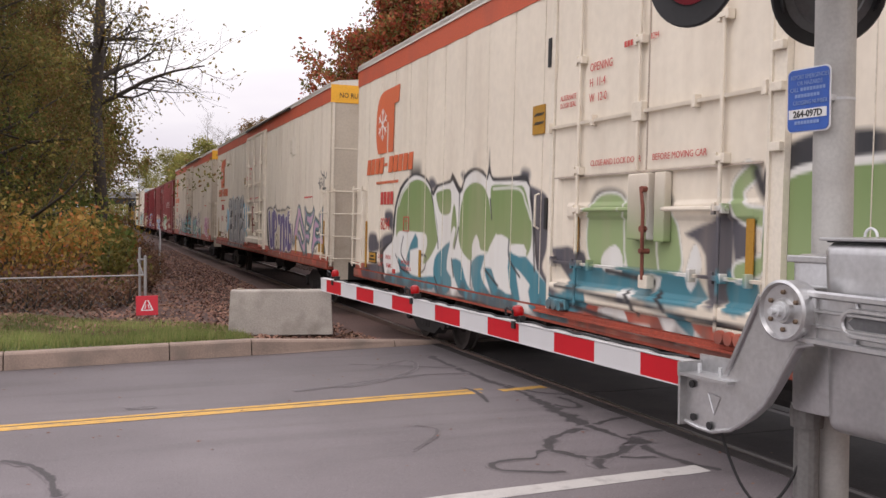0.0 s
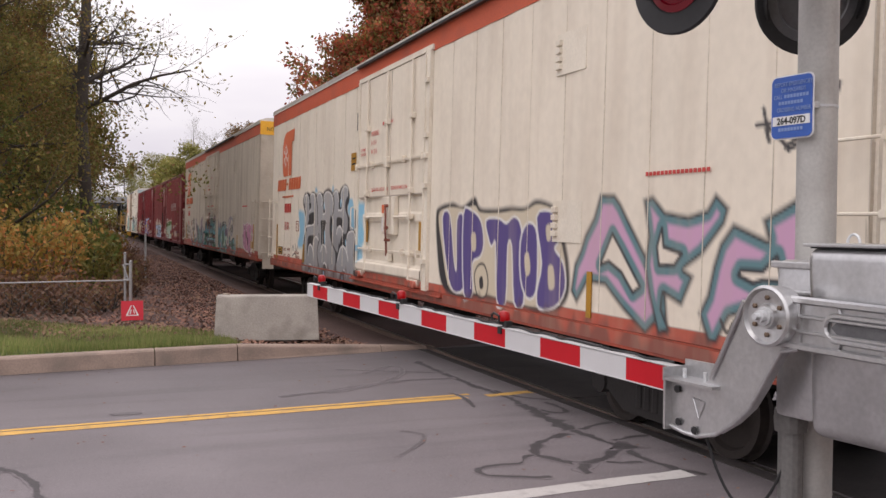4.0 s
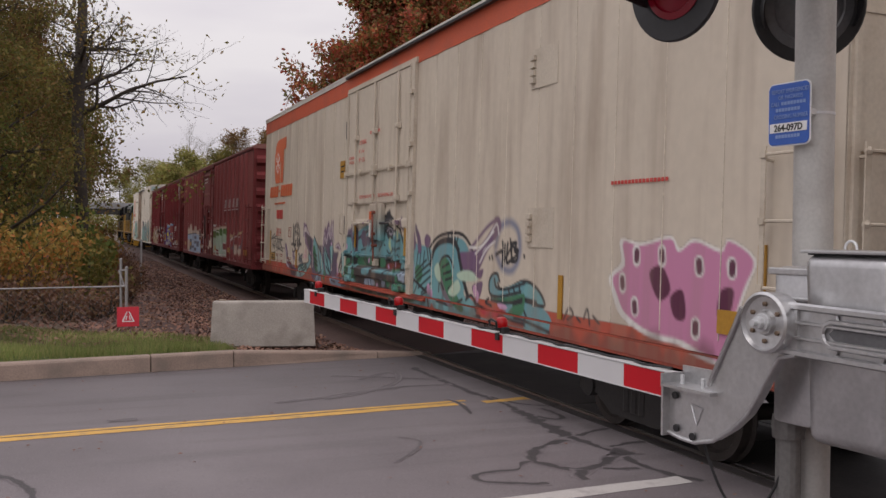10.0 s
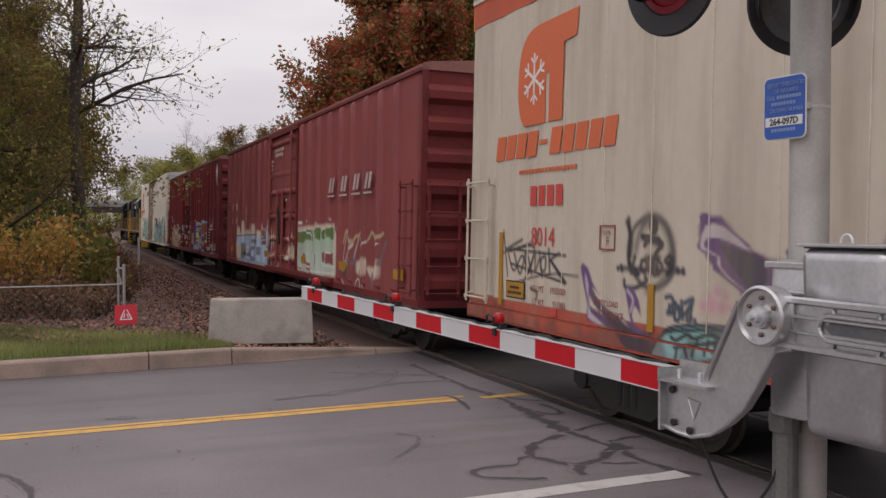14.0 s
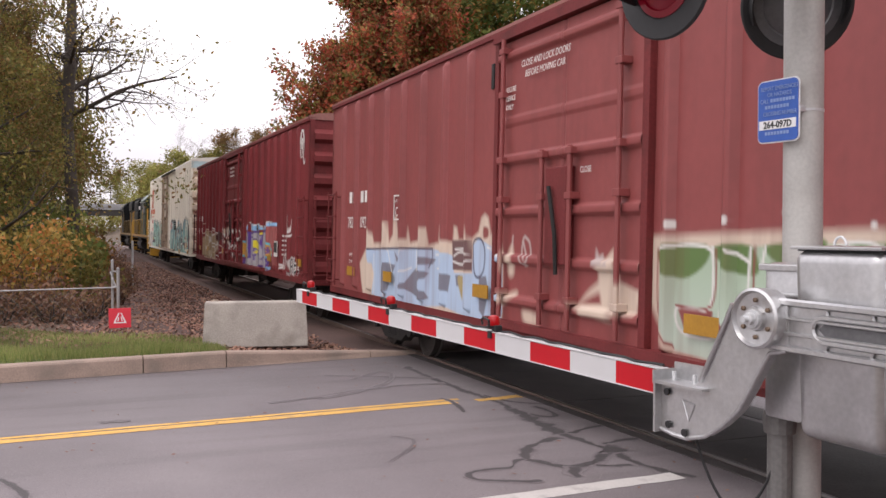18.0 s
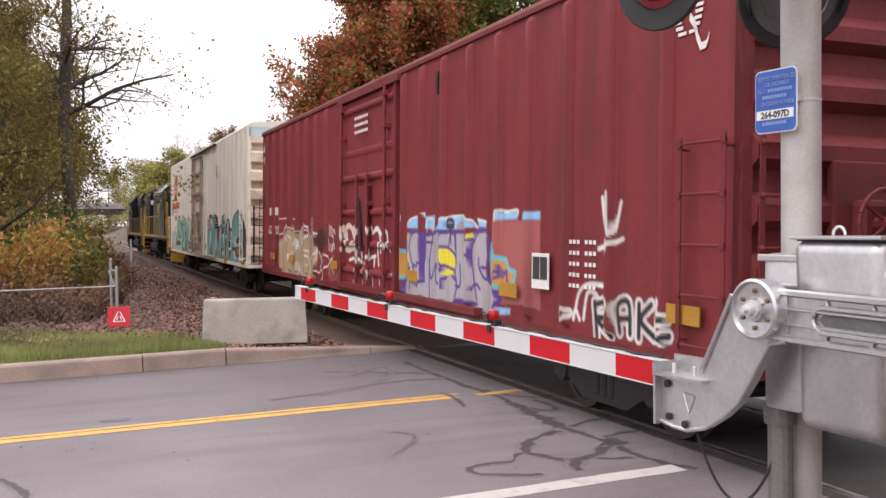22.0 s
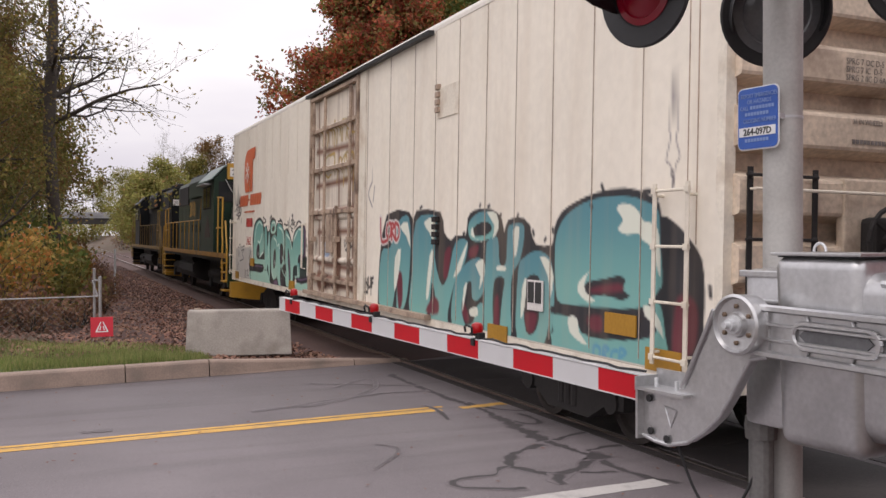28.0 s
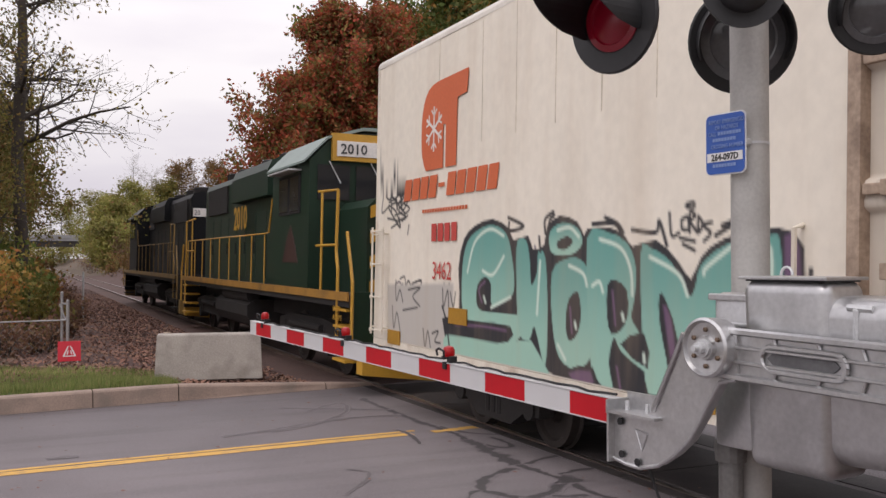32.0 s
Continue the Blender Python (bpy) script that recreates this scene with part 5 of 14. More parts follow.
    for shape in ([(9.51, 1.62), (9.57, 1.74), (9.78, 1.82), (9.92, 1.71), (9.9, 1.54), (9.62, 1.54)],
                  [(10.96, 1.57), (11.03, 1.79), (11.11, 1.87), (11.19, 1.71), (11.17, 1.61), (11.05, 1.45)],
                  [(9.57, 1.19), (10.05, 1.2), (10.13, 1.1), (10.5, 1.11), (10.45, 1), (9.65, 1.05)],
                  [(10.61, 1.22), (10.9, 1.21), (11.33, 1.08), (10.91, 0.99)],
                  [(10.29, 1.56), (10.49, 1.4), (10.6, 1.55)],
                  [(9.98, 1.4), (10.24, 1.39), (10.18, 1.28), (10.02, 1.3)],):
        c.blob(shape, WHITE, None, 0.02, 0, 2)
    for shape in ([(8.94, 1.32), (9.34, 1.32), (9.27, 1.12), (8.79, 1.08), (8.52, 1.17)],
                  [(10.78, 1.27), (11.17, 1.06), (11.11, 1.24)],
                  [(11.54, 1.66), (11.9, 1.68), (11.89, 1.35), (11.6, 1.35)],
                  [(7.95, 1.34), (8.53, 1.05), (8.96, 0.98), (8.54, 0.89), (7.96, 1.04)],):
        c.blob(shape, TEAL, None, 0.03, 0, 2)
    for line in ([(8.68, 1.35), (10.31, 1.29), (11.27, 1.25), (11.88, 1.23)],
                 [(8.87, 1.16), (9.99, 1.09), (10.91, 1.02)],
                 [(9.62, 1.56), (10.48, 1.5)],
                 [(10.11, 1.38), (10.31, 1.19)],
                 [(10.6, 1.41), (10.78, 1.27)],):
        c.stroke(line, 0.05, INK, 0.03)
    for line in ([(11.81, 2.44), (11.64, 2.31), (11.72, 2.13), (12, 2.08), (12.21, 2.05), (12.25, 1.92), (12.02, 1.75), (11.68, 1.66)],):
        c.stroke(line, 0.19, WHITE, 0.02)
    for line in ([(11.81, 2.44), (11.64, 2.31), (11.72, 2.13), (12, 2.08), (12.21, 2.05), (12.25, 1.92), (12.02, 1.75), (11.68, 1.66)],):
        c.stroke(line, 0.13, GREEN2, 0.02)
    for line in ([(11.86, 2.44), (11.99, 2.27), (12.22, 2.51), (12.48, 2.62)],
                 [(10.55, 2.4), (10.7, 2.23)],):
        c.stroke(line, 0.1, INK, 0.07)
    c.blob([(11.91, 2.31), (12.09, 2.52), (12.39, 2.67), (13.15, 2.65), (13.17, 2.32), (12.29, 2.31)], INK, None, 0.05)
    c.blob([(12, 1.76), (12.05, 2.14), (12.22, 2.35), (12.51, 2.46), (13.16, 2.43), (13.2, 1.64), (12.32, 1.57)], GREEN, GREEN2, 0.02)
    c.stroke([(11.96, 1.93), (12.08, 2.23), (12.34, 2.43), (13.16, 2.48)], 0.06, WHITE, 0.02)


def paint_second(c):
    c.blob([(3.3, 2.29), (3.69, 2.31), (3.93, 2.22), (3.95, 1.84), (3.9, 1.52), (3.41, 1.46), (3.28, 1.58), (3.5, 1.83)], SKY, None, 0.1)
    c.blob([(7.75, 2.47), (7.86, 2.51), (8.01, 2.49), (8.1, 2.32), (8.13, 2.13), (8.17, 1.92), (7.96, 1.94), (7.93, 2.11), (7.73, 2.26)], SKY, None, 0.05)
    c.blob([(8.31, 2.48), (8.41, 2.54), (8.53, 2.49), (8.53, 2.34), (8.35, 2.33)], (0.20, 0.48, 0.44), None, 0.06)
    c.blob([(8.46, 2.39), (8.73, 2.41), (8.87, 2.28), (8.79, 2.18), (8.52, 2.16)], SKY, None, 0.1)
    c.blob([(8.18, 2.13), (8.61, 2.21), (8.71, 1.96), (8.97, 1.96), (9.02, 1.74), (8.68, 1.67), (8.67, 1.39), (8.42, 1.35), (8.41, 1.56), (8.49, 1.77), (8.29, 1.92)], SKY, None, 0.1)
    c.blob([(4.9, 2.72), (5.03, 2.82), (5.21, 2.71)], SKY, None, 0.06)
    c.blob([(6.43, 2.68), (6.47, 2.82), (6.57, 2.77), (6.55, 2.69)], SKY, None, 0.04)
    c.blob([(3.94, 0.86), (3.78, 1.13), (3.83, 1.44), (3.94, 1.72), (4.08, 1.88), (4, 1.99), (4.01, 2.19), (3.79, 2.46), (3.78, 2.58), (3.93, 2.71), (4.23, 2.73), (4.53, 2.68), (4.67, 2.73), (4.94, 2.7), (5.12, 2.66), (5.38, 2.7), (5.66, 2.67), (5.78, 2.71), (6.16, 2.76), (6.45, 2.68), (6.55, 2.69), (6.78, 2.72), (7.01, 2.65), (7.13, 2.73), (7.4, 2.8), (7.68, 2.73), (7.81, 2.58), (7.78, 2.44), (7.67, 2.36), (7.74, 2.22), (7.9, 2.13), (7.97, 2.02), (7.89, 1.93), (8.12, 1.93), (8.3, 1.87), (8.49, 1.74), (8.48, 1.61), (8.39, 1.5), (8.44, 1.38), (8.59, 1.23), (8.67, 1.04), (3.91, 0.47)], INK, None, 0.05)
    c.blob([(4.11, 0.88), (3.92, 1.06), (3.92, 1.45), (4.04, 1.74), (4.18, 1.9), (4.02, 1.99), (3.98, 2.15), (4.07, 2.28), (3.87, 2.52), (3.93, 2.65), (4.19, 2.68), (4.34, 2.56), (4.46, 2.31), (4.59, 2.4), (4.53, 2.59), (4.62, 2.69), (4.9, 2.67), (5.04, 2.54), (5.18, 2.39), (5.24, 2.21), (5.25, 2), (5.32, 1.85), (5.43, 1.69), (5.36, 1.55), (5.26, 1.41), (5.38, 1.24), (5.49, 1.07), (5.48, 0.83), (4.88, 0.73), (4.1, 0.69)], SILVER, SILVER2, 0.02)
    c.blob([(5.24, 2.39), (5.09, 2.53), (5.17, 2.64), (5.42, 2.67), (5.63, 2.58), (5.68, 2.38), (5.77, 2.24), (5.88, 2.26), (5.84, 2.41), (5.76, 2.58), (5.86, 2.66), (6.16, 2.69), (6.42, 2.6), (6.56, 2.48), (6.57, 2.36), (6.47, 2.2), (6.45, 2.01), (6.42, 1.82), (6.49, 1.66), (6.71, 1.55), (6.85, 1.37), (6.83, 1.16), (6.81, 0.94), (5.53, 0.8), (5.51, 1.08), (5.29, 1.3), (5.32, 1.51), (5.45, 1.69), (5.31, 2), (5.24, 2.21)], SILVER, SILVER2, 0.02)
    c.blob([(6.55, 2.61), (6.72, 2.68), (6.88, 2.66), (6.99, 2.5), (7.03, 2.32), (7.18, 2.3), (7.24, 2.46), (7.15, 2.63), (7.34, 2.75), (7.57, 2.73), (7.68, 2.6), (7.5, 2.45), (7.51, 2.31), (7.71, 2.14), (7.73, 1.97), (7.62, 1.85), (7.39, 1.85), (7.33, 1.93), (7.28, 2.13), (6.88, 2.14), (6.92, 1.89), (7.06, 1.78), (7.06, 1.63), (7.01, 1.47), (6.85, 1.5), (6.5, 1.67), (6.56, 1.92), (6.49, 2.2), (6.59, 2.36)], SILVER, SILVER2, 0.02)
    c.blob([(7.04, 1.42), (7.22, 1.55), (7.4, 1.6), (7.57, 1.58), (7.65, 1.68), (7.73, 1.81), (7.94, 1.89), (8.17, 1.87), (8.25, 1.76), (8.18, 1.62), (8.12, 1.46), (8.25, 1.28), (8.32, 0.97), (6.88, 0.79), (6.86, 1.16), (6.98, 1.32)], SILVER, SILVER2, 0.02)
    c.blob([(6.9, 1.86), (7.01, 1.96), (7.17, 1.97), (7.31, 1.9), (7.3, 1.73), (7.19, 1.63), (7.06, 1.66), (6.97, 1.77)], SILVER, SILVER2, 0.02)
    c.blob([(4.39, 2.22), (4.88, 2.27), (4.91, 2.04), (4.71, 1.97), (4.28, 1.99), (4.4, 2.11)], INK, None, 0.02)
    c.blob([(4.3, 1.64), (4.44, 1.75), (4.82, 1.77), (5.22, 1.75), (4.91, 1.69), (4.76, 1.52), (4.64, 1.54), (4.45, 1.51), (4.32, 1.35)], INK, None, 0.02)
    c.blob([(5.54, 2.09), (6.05, 2.07), (5.94, 1.91), (5.96, 1.58), (5.6, 1.6), (5.57, 1.9)], INK, None, 0.02)
    c.blob([(6.4, 2.2), (6.3, 2.04), (6.32, 1.82), (6.47, 1.66), (6.56, 1.89)], INK, None, 0.02)
    c.blob([(7.14, 1.62), (7.32, 1.81), (7.7, 1.8), (7.64, 1.61), (7.4, 1.61)], INK, None, 0.02)
    c.blob([(4.53, 1.09), (4.71, 1.14), (4.86, 1.06), (4.9, 0.9), (4.64, 0.89)], INK, None, 0.02)
    c.blob([(5.83, 1.17), (5.98, 1.21), (6.13, 1.13), (6.18, 0.9), (5.8, 0.93)], INK, None, 0.02)
    c.blob([(7.28, 0.99), (7.45, 1.14), (7.63, 1.11), (7.71, 0.89), (7.29, 0.84)], INK, None, 0.02)
    c.blob([(5.83, 1.86), (5.91, 1.86), (5.93, 1.61), (5.86, 1.64)], SKY, None, 0.02)
    c.blob([(7.57, 1.72), (7.63, 1.72), (7.63, 1.62), (7.57, 1.63)], SKY, None, 0.02)
    c.blob([(6.48, 2.01), (6.52, 2.01), (6.53, 1.86), (6.49, 1.87)], SKY, None, 0.02)
    c.blob([(7.11, 2.49), (7.18, 2.52), (7.19, 2.37), (7.13, 2.36)], SKY, None, 0.02)
    c.blob([(5.76, 2.48), (5.84, 2.46), (5.83, 2.33), (5.76, 2.34)], SKY, None, 0.02)
    c.blob([(4.58, 0.98), (4.72, 1.01), (4.76, 0.9), (4.61, 0.89)], SKY, None, 0.02)
    c.blob([(5.91, 1.01), (6.01, 1.03), (6.04, 0.89), (5.93, 0.88)], SKY, None, 0.02)
    c.blob([(7.43, 1.01), (7.5, 1.03), (7.53, 0.87), (7.45, 0.86)], SKY, None, 0.02)
    for line in ([(3.84, 2.5), (3.93, 2.65), (4.17, 2.67), (4.31, 2.6), (4.36, 2.5)],
                 [(4.49, 2.5), (4.5, 2.63), (4.69, 2.69), (4.9, 2.63), (5.04, 2.51)],
                 [(4.46, 2.29), (4.58, 2.35)],
                 [(3.98, 2.38), (4.09, 2.24), (4.02, 2.11), (4.11, 1.97)],
                 [(4.88, 2.27), (4.92, 2.11), (4.8, 2), (4.13, 1.95), (3.92, 1.72), (3.85, 1.44), (3.87, 1.13), (3.99, 0.91)],
                 [(5.08, 2.57), (5.25, 2.66), (5.46, 2.67), (5.61, 2.55), (5.57, 2.42)],
                 [(5.69, 2.23), (5.85, 2.24), (5.92, 2.32), (5.78, 2.51), (5.82, 2.64), (6.09, 2.69), (6.38, 2.62), (6.55, 2.44)],
                 [(6.48, 2.61), (6.72, 2.69), (6.9, 2.65), (6.99, 2.48)],
                 [(7, 2.3), (7.2, 2.3), (7.25, 2.4), (7.15, 2.61), (7.31, 2.74), (7.51, 2.75), (7.66, 2.69), (7.68, 2.56)],
                 [(6.47, 2.2), (6.58, 2.04), (6.53, 1.7)],
                 [(6.89, 1.83), (6.95, 1.94), (7.14, 1.98), (7.31, 1.9), (7.33, 1.81)],
                 [(7.33, 2.12), (7.32, 1.99), (7.38, 1.89)],
                 [(7.72, 1.49), (7.67, 1.68), (7.75, 1.84), (7.94, 1.89), (8.15, 1.88), (8.26, 1.76)],
                 [(7.02, 1.32), (7.16, 1.53), (7.37, 1.6), (7.6, 1.54), (7.75, 1.42), (7.8, 1.33)],
                 [(4.42, 1.32), (4.45, 1.51), (4.62, 1.56), (4.79, 1.49), (4.91, 1.32)],
                 [(4.84, 1.44), (4.87, 1.66), (5.13, 1.75), (5.38, 1.67)],
                 [(5.57, 1.44), (5.65, 1.55), (5.78, 1.59), (6, 1.53), (6.07, 1.43)],
                 [(6.04, 2.09), (5.94, 1.88), (6, 1.55), (6.06, 1.45)],
                 [(4.53, 1.12), (4.76, 1.1), (4.89, 0.91)],
                 [(5.83, 1.19), (5.98, 1.21), (6.16, 1.1), (6.2, 0.91)],
                 [(7.45, 1.14), (7.63, 1.1), (7.71, 0.89)],
                 [(5.29, 2), (5.34, 1.83)]):
        c.stroke(line, 0.032, WHITE, 0.012)
    for line in ([(4.95, 2.65), (5.18, 2.43), (5.26, 2)],
                 [(5.43, 1.69), (5.28, 1.48), (5.3, 1.3), (5.49, 1.07)],
                 [(6.55, 2.61), (6.61, 2.39), (6.49, 2.2)],
                 [(6.47, 1.63), (6.78, 1.49), (6.86, 1.28), (6.81, 0.94)]):
        c.stroke(line, 0.05, INK, 0.02)
    c.stroke([(2.66, 1.36), (2.78, 1.49), (2.91, 1.37)], 0.03, INK, 0.02)
    c.stroke([(3.02, 1.53), (3.1, 1.37), (3.25, 1.49)], 0.03, INK, 0.02)
    c.stroke([(2.72, 1.24), (2.96, 1.31), (3.15, 1.26)], 0.03, INK, 0.02)
    c.stroke([(1.19, 0.92), (1.33, 1.06), (1.49, 0.89), (1.68, 1.06), (1.86, 0.89), (2.04, 1.02), (2.23, 0.91)], 0.03, INK, 0.02)
    c.blob([(12.53, 2.14), (12.63, 2.29), (13.15, 2.35), (13.51, 2.29), (13.91, 2.41), (14.11, 2.27), (14.61, 2.25), (15.02, 2.27), (15.41, 2.26), (15.71, 2.34), (16.12, 2.27), (16.31, 2.14), (16.38, 1.92), (16.49, 1.66), (16.51, 1.36), (16.29, 1.16), (15.8, 1.09), (15.16, 1.12), (14.2, 1.13), (13.25, 1.07), (12.79, 1.23), (12.6, 1.71)], INK, None, 0.06, 0, 4)
    c.blob([(12.64, 2.17), (12.93, 2.28), (13.3, 2.28), (13.58, 2.26), (13.92, 2.3), (14.12, 2.21), (14.68, 2.2), (15.08, 2.22), (15.41, 2.22), (15.72, 2.29), (16.07, 2.24), (16.24, 2.12), (16.31, 1.88), (16.42, 1.62), (16.42, 1.36), (16.19, 1.17), (15.7, 1.14), (15.1, 1.15), (14.2, 1.18), (13.39, 1.12), (13.02, 1.24), (12.8, 1.71)], CREAMY, None, 0.03, 0, 4)
    for color, inset, soft in ((WHITE, -0.03, 0.02), (PURPLE, 0, 0.02)):
        c.blob([(12.79, 2.14), (13.05, 2.17), (13.25, 1.54), (13.37, 1.45), (13.34, 2.1), (13.56, 2.14), (13.67, 1.55), (13.6, 1.21), (13.25, 1.16), (13, 1.43)], color, None, soft, inset, 3)
    for color, inset, soft in ((WHITE, -0.03, 0.02), (PURPLE, 0, 0.02)):
        c.blob([(13.56, 2.17), (13.79, 2.23), (14.13, 2.1), (14.25, 1.84), (14.16, 1.66), (13.88, 1.56), (13.91, 1.16), (13.64, 1.15)], color, None, soft, inset, 3)
    for color, inset, soft in ((WHITE, -0.03, 0.02), (PURPLE, 0, 0.02)):
        c.blob([(14.32, 2.1), (14.68, 2.12), (14.92, 2.06), (15.14, 2.14), (15.32, 2.02), (15.4, 1.54), (15.43, 1.16), (15.21, 1.16), (15.11, 1.81), (14.97, 1.81), (14.96, 1.14), (14.7, 1.15), (14.62, 1.84), (14.5, 1.8), (14.42, 1.88)], color, None, soft, inset, 3)
    for color, inset, soft in ((WHITE, -0.03, 0.02), (PURPLE, 0, 0.02)):
        c.blob([(15.33, 1.86), (15.47, 2.06), (15.69, 2.02), (15.76, 1.75), (15.74, 1.32), (15.53, 1.24), (15.36, 1.45)], color, None, soft, inset, 3)
    for color, inset, soft in ((WHITE, -0.03, 0.02), (PURPLE, 0, 0.02)):
        c.blob([(15.73, 2.14), (16.02, 2.2), (16.22, 2.1), (16.24, 1.91), (16.15, 1.8), (16.35, 1.65), (16.41, 1.39), (16.19, 1.19), (15.85, 1.15), (15.79, 1.32), (15.89, 1.64)], color, None, soft, inset, 3)
    c.blob([(13.99, 1.39), (14.11, 1.52), (14.3, 1.53), (14.41, 1.36), (14.35, 1.17), (14.1, 1.17)], INK, None, 0.02, -0.03, 4)
    c.blob([(13.99, 1.39), (14.11, 1.52), (14.3, 1.53), (14.41, 1.36), (14.35, 1.17), (14.1, 1.17)], CREAMY, None, 0.02, 0, 4)
    c.blob([(14.15, 1.36), (14.25, 1.4), (14.29, 1.27), (14.19, 1.24)], INK, None, 0.02, 0, 4)
    c.blob([(13.83, 1.92), (13.97, 1.94), (14, 1.74), (13.87, 1.72)], CREAMY, None, 0.02, 0, 4)
    c.blob([(15.43, 1.7), (15.53, 1.74), (15.59, 1.54), (15.48, 1.48)], CREAMY, None, 0.02, 0, 4)
    c.blob([(15.96, 2.04), (16.05, 2.06), (16.07, 1.91), (15.99, 1.89)], CREAMY, None, 0.02, 0, 4)
    c.blob([(16.03, 1.6), (16.14, 1.61), (16.18, 1.4), (16.06, 1.37)], CREAMY, None, 0.02, 0, 4)
    for color, inset, soft in ((INK, 0, 0.05), (TEALGREY, 0.035, 0.02), (PINK, 0.1, 0.04)):
        c.blob([(16.55, 1.38), (16.69, 1.26), (16.89, 1.49), (17.23, 1.48), (17.55, 1.29), (17.94, 1.08), (18.1, 1.2), (18.31, 1.12), (18.26, 1.47), (17.97, 1.75), (17.49, 2.27), (17.37, 2.36), (17.09, 2.37), (16.98, 2.14), (16.82, 1.96), (16.74, 1.81), (16.62, 1.66)], color, None, soft, inset, 1)
    for color, inset, soft in ((INK, 0, 0.05), (TEALGREY, 0.035, 0.02), (PINK, 0.1, 0.04)):
        c.blob([(17.86, 2.3), (18.01, 2.33), (18.21, 2.19), (18.54, 2.15), (18.79, 2.2), (18.9, 2.33), (19.08, 2.21), (19.03, 2.08), (18.75, 1.83), (18.51, 1.7), (18.64, 1.65), (18.49, 1.39), (18.22, 1.47), (18.2, 1.34), (18.34, 1.16), (18.15, 1.1), (17.98, 1.45), (17.9, 1.71), (17.95, 1.97)], color, None, soft, inset, 1)
    for color, inset, soft in ((INK, 0, 0.05), (TEALGREY, 0.035, 0.02), (PINK, 0.1, 0.04)):
        c.blob([(18.72, 1.35), (18.83, 1.51), (18.9, 1.75), (18.98, 1.93), (19.14, 2.09), (19.53, 1.97), (19.47, 2.12), (19.95, 2.32), (19.95, 2), (19.94, 1.73), (20.19, 1.35), (20.22, 1.25), (20.06, 1.24), (19.76, 1.4), (19.4, 1.43), (19.13, 1.35), (18.97, 1.13), (18.85, 1.12)], color, None, soft, inset, 1)
    for color, inset, soft in ((TEALGREY, -0.09, 0.03), (INK, -0.02, 0.02), ((0.70, 0.63, 0.53), 0.015, 0.02)):
        c.blob([(17.13, 1.68), (17.35, 1.98), (17.52, 1.83), (17.84, 1.51), (17.73, 1.45), (17.53, 1.63), (17.29, 1.72)], color, None, soft, inset, 1)
    for color, inset, soft in ((TEALGREY, -0.09, 0.03), (INK, -0.02, 0.02), ((0.70, 0.63, 0.53), 0.015, 0.02)):
        c.blob([(18.17, 2.04), (18.2, 1.88), (18.47, 1.83), (18.37, 1.73), (18.14, 1.72), (18.1, 1.88)], color, None, soft, inset, 1)
    for color, inset, soft in ((TEALGREY, -0.09, 0.03), (INK, -0.02, 0.02), ((0.70, 0.63, 0.53), 0.015, 0.02)):
        c.blob([(19.25, 1.73), (19.49, 1.73), (19.64, 1.85), (19.7, 1.67), (19.49, 1.67), (19.39, 1.64), (19.22, 1.69)], color, None, soft, inset, 1)
    for line in ([(19.37, 2.83), (19.61, 2.83)],
                 [(19.44, 2.95), (19.51, 2.7), (19.48, 2.81), (19.69, 2.66)],
                 [(19.68, 2.93), (19.55, 2.89), (19.61, 2.74), (19.73, 2.82), (19.66, 2.84)],
                 [(19.74, 2.93), (19.83, 2.76), (19.9, 2.91), (19.82, 3)],
                 [(19.87, 3.02), (19.98, 2.69), (20.02, 2.95), (19.96, 3.07)],
                 [(19.72, 2.62), (19.89, 2.67), (20.14, 2.65)],
                 [(19.69, 2.64), (19.84, 2.7), (20.16, 2.7)],
                 [(19.62, 3.1), (19.72, 3.02), (19.92, 2.99), (20.13, 2.92), (20.2, 3.04)],
                 [(19.02, 1.32), (19.11, 1.23), (19.19, 1.32), (19.28, 1.24), (19.35, 1.35)]):
        c.stroke(line, 0.035, INK, 0.015)


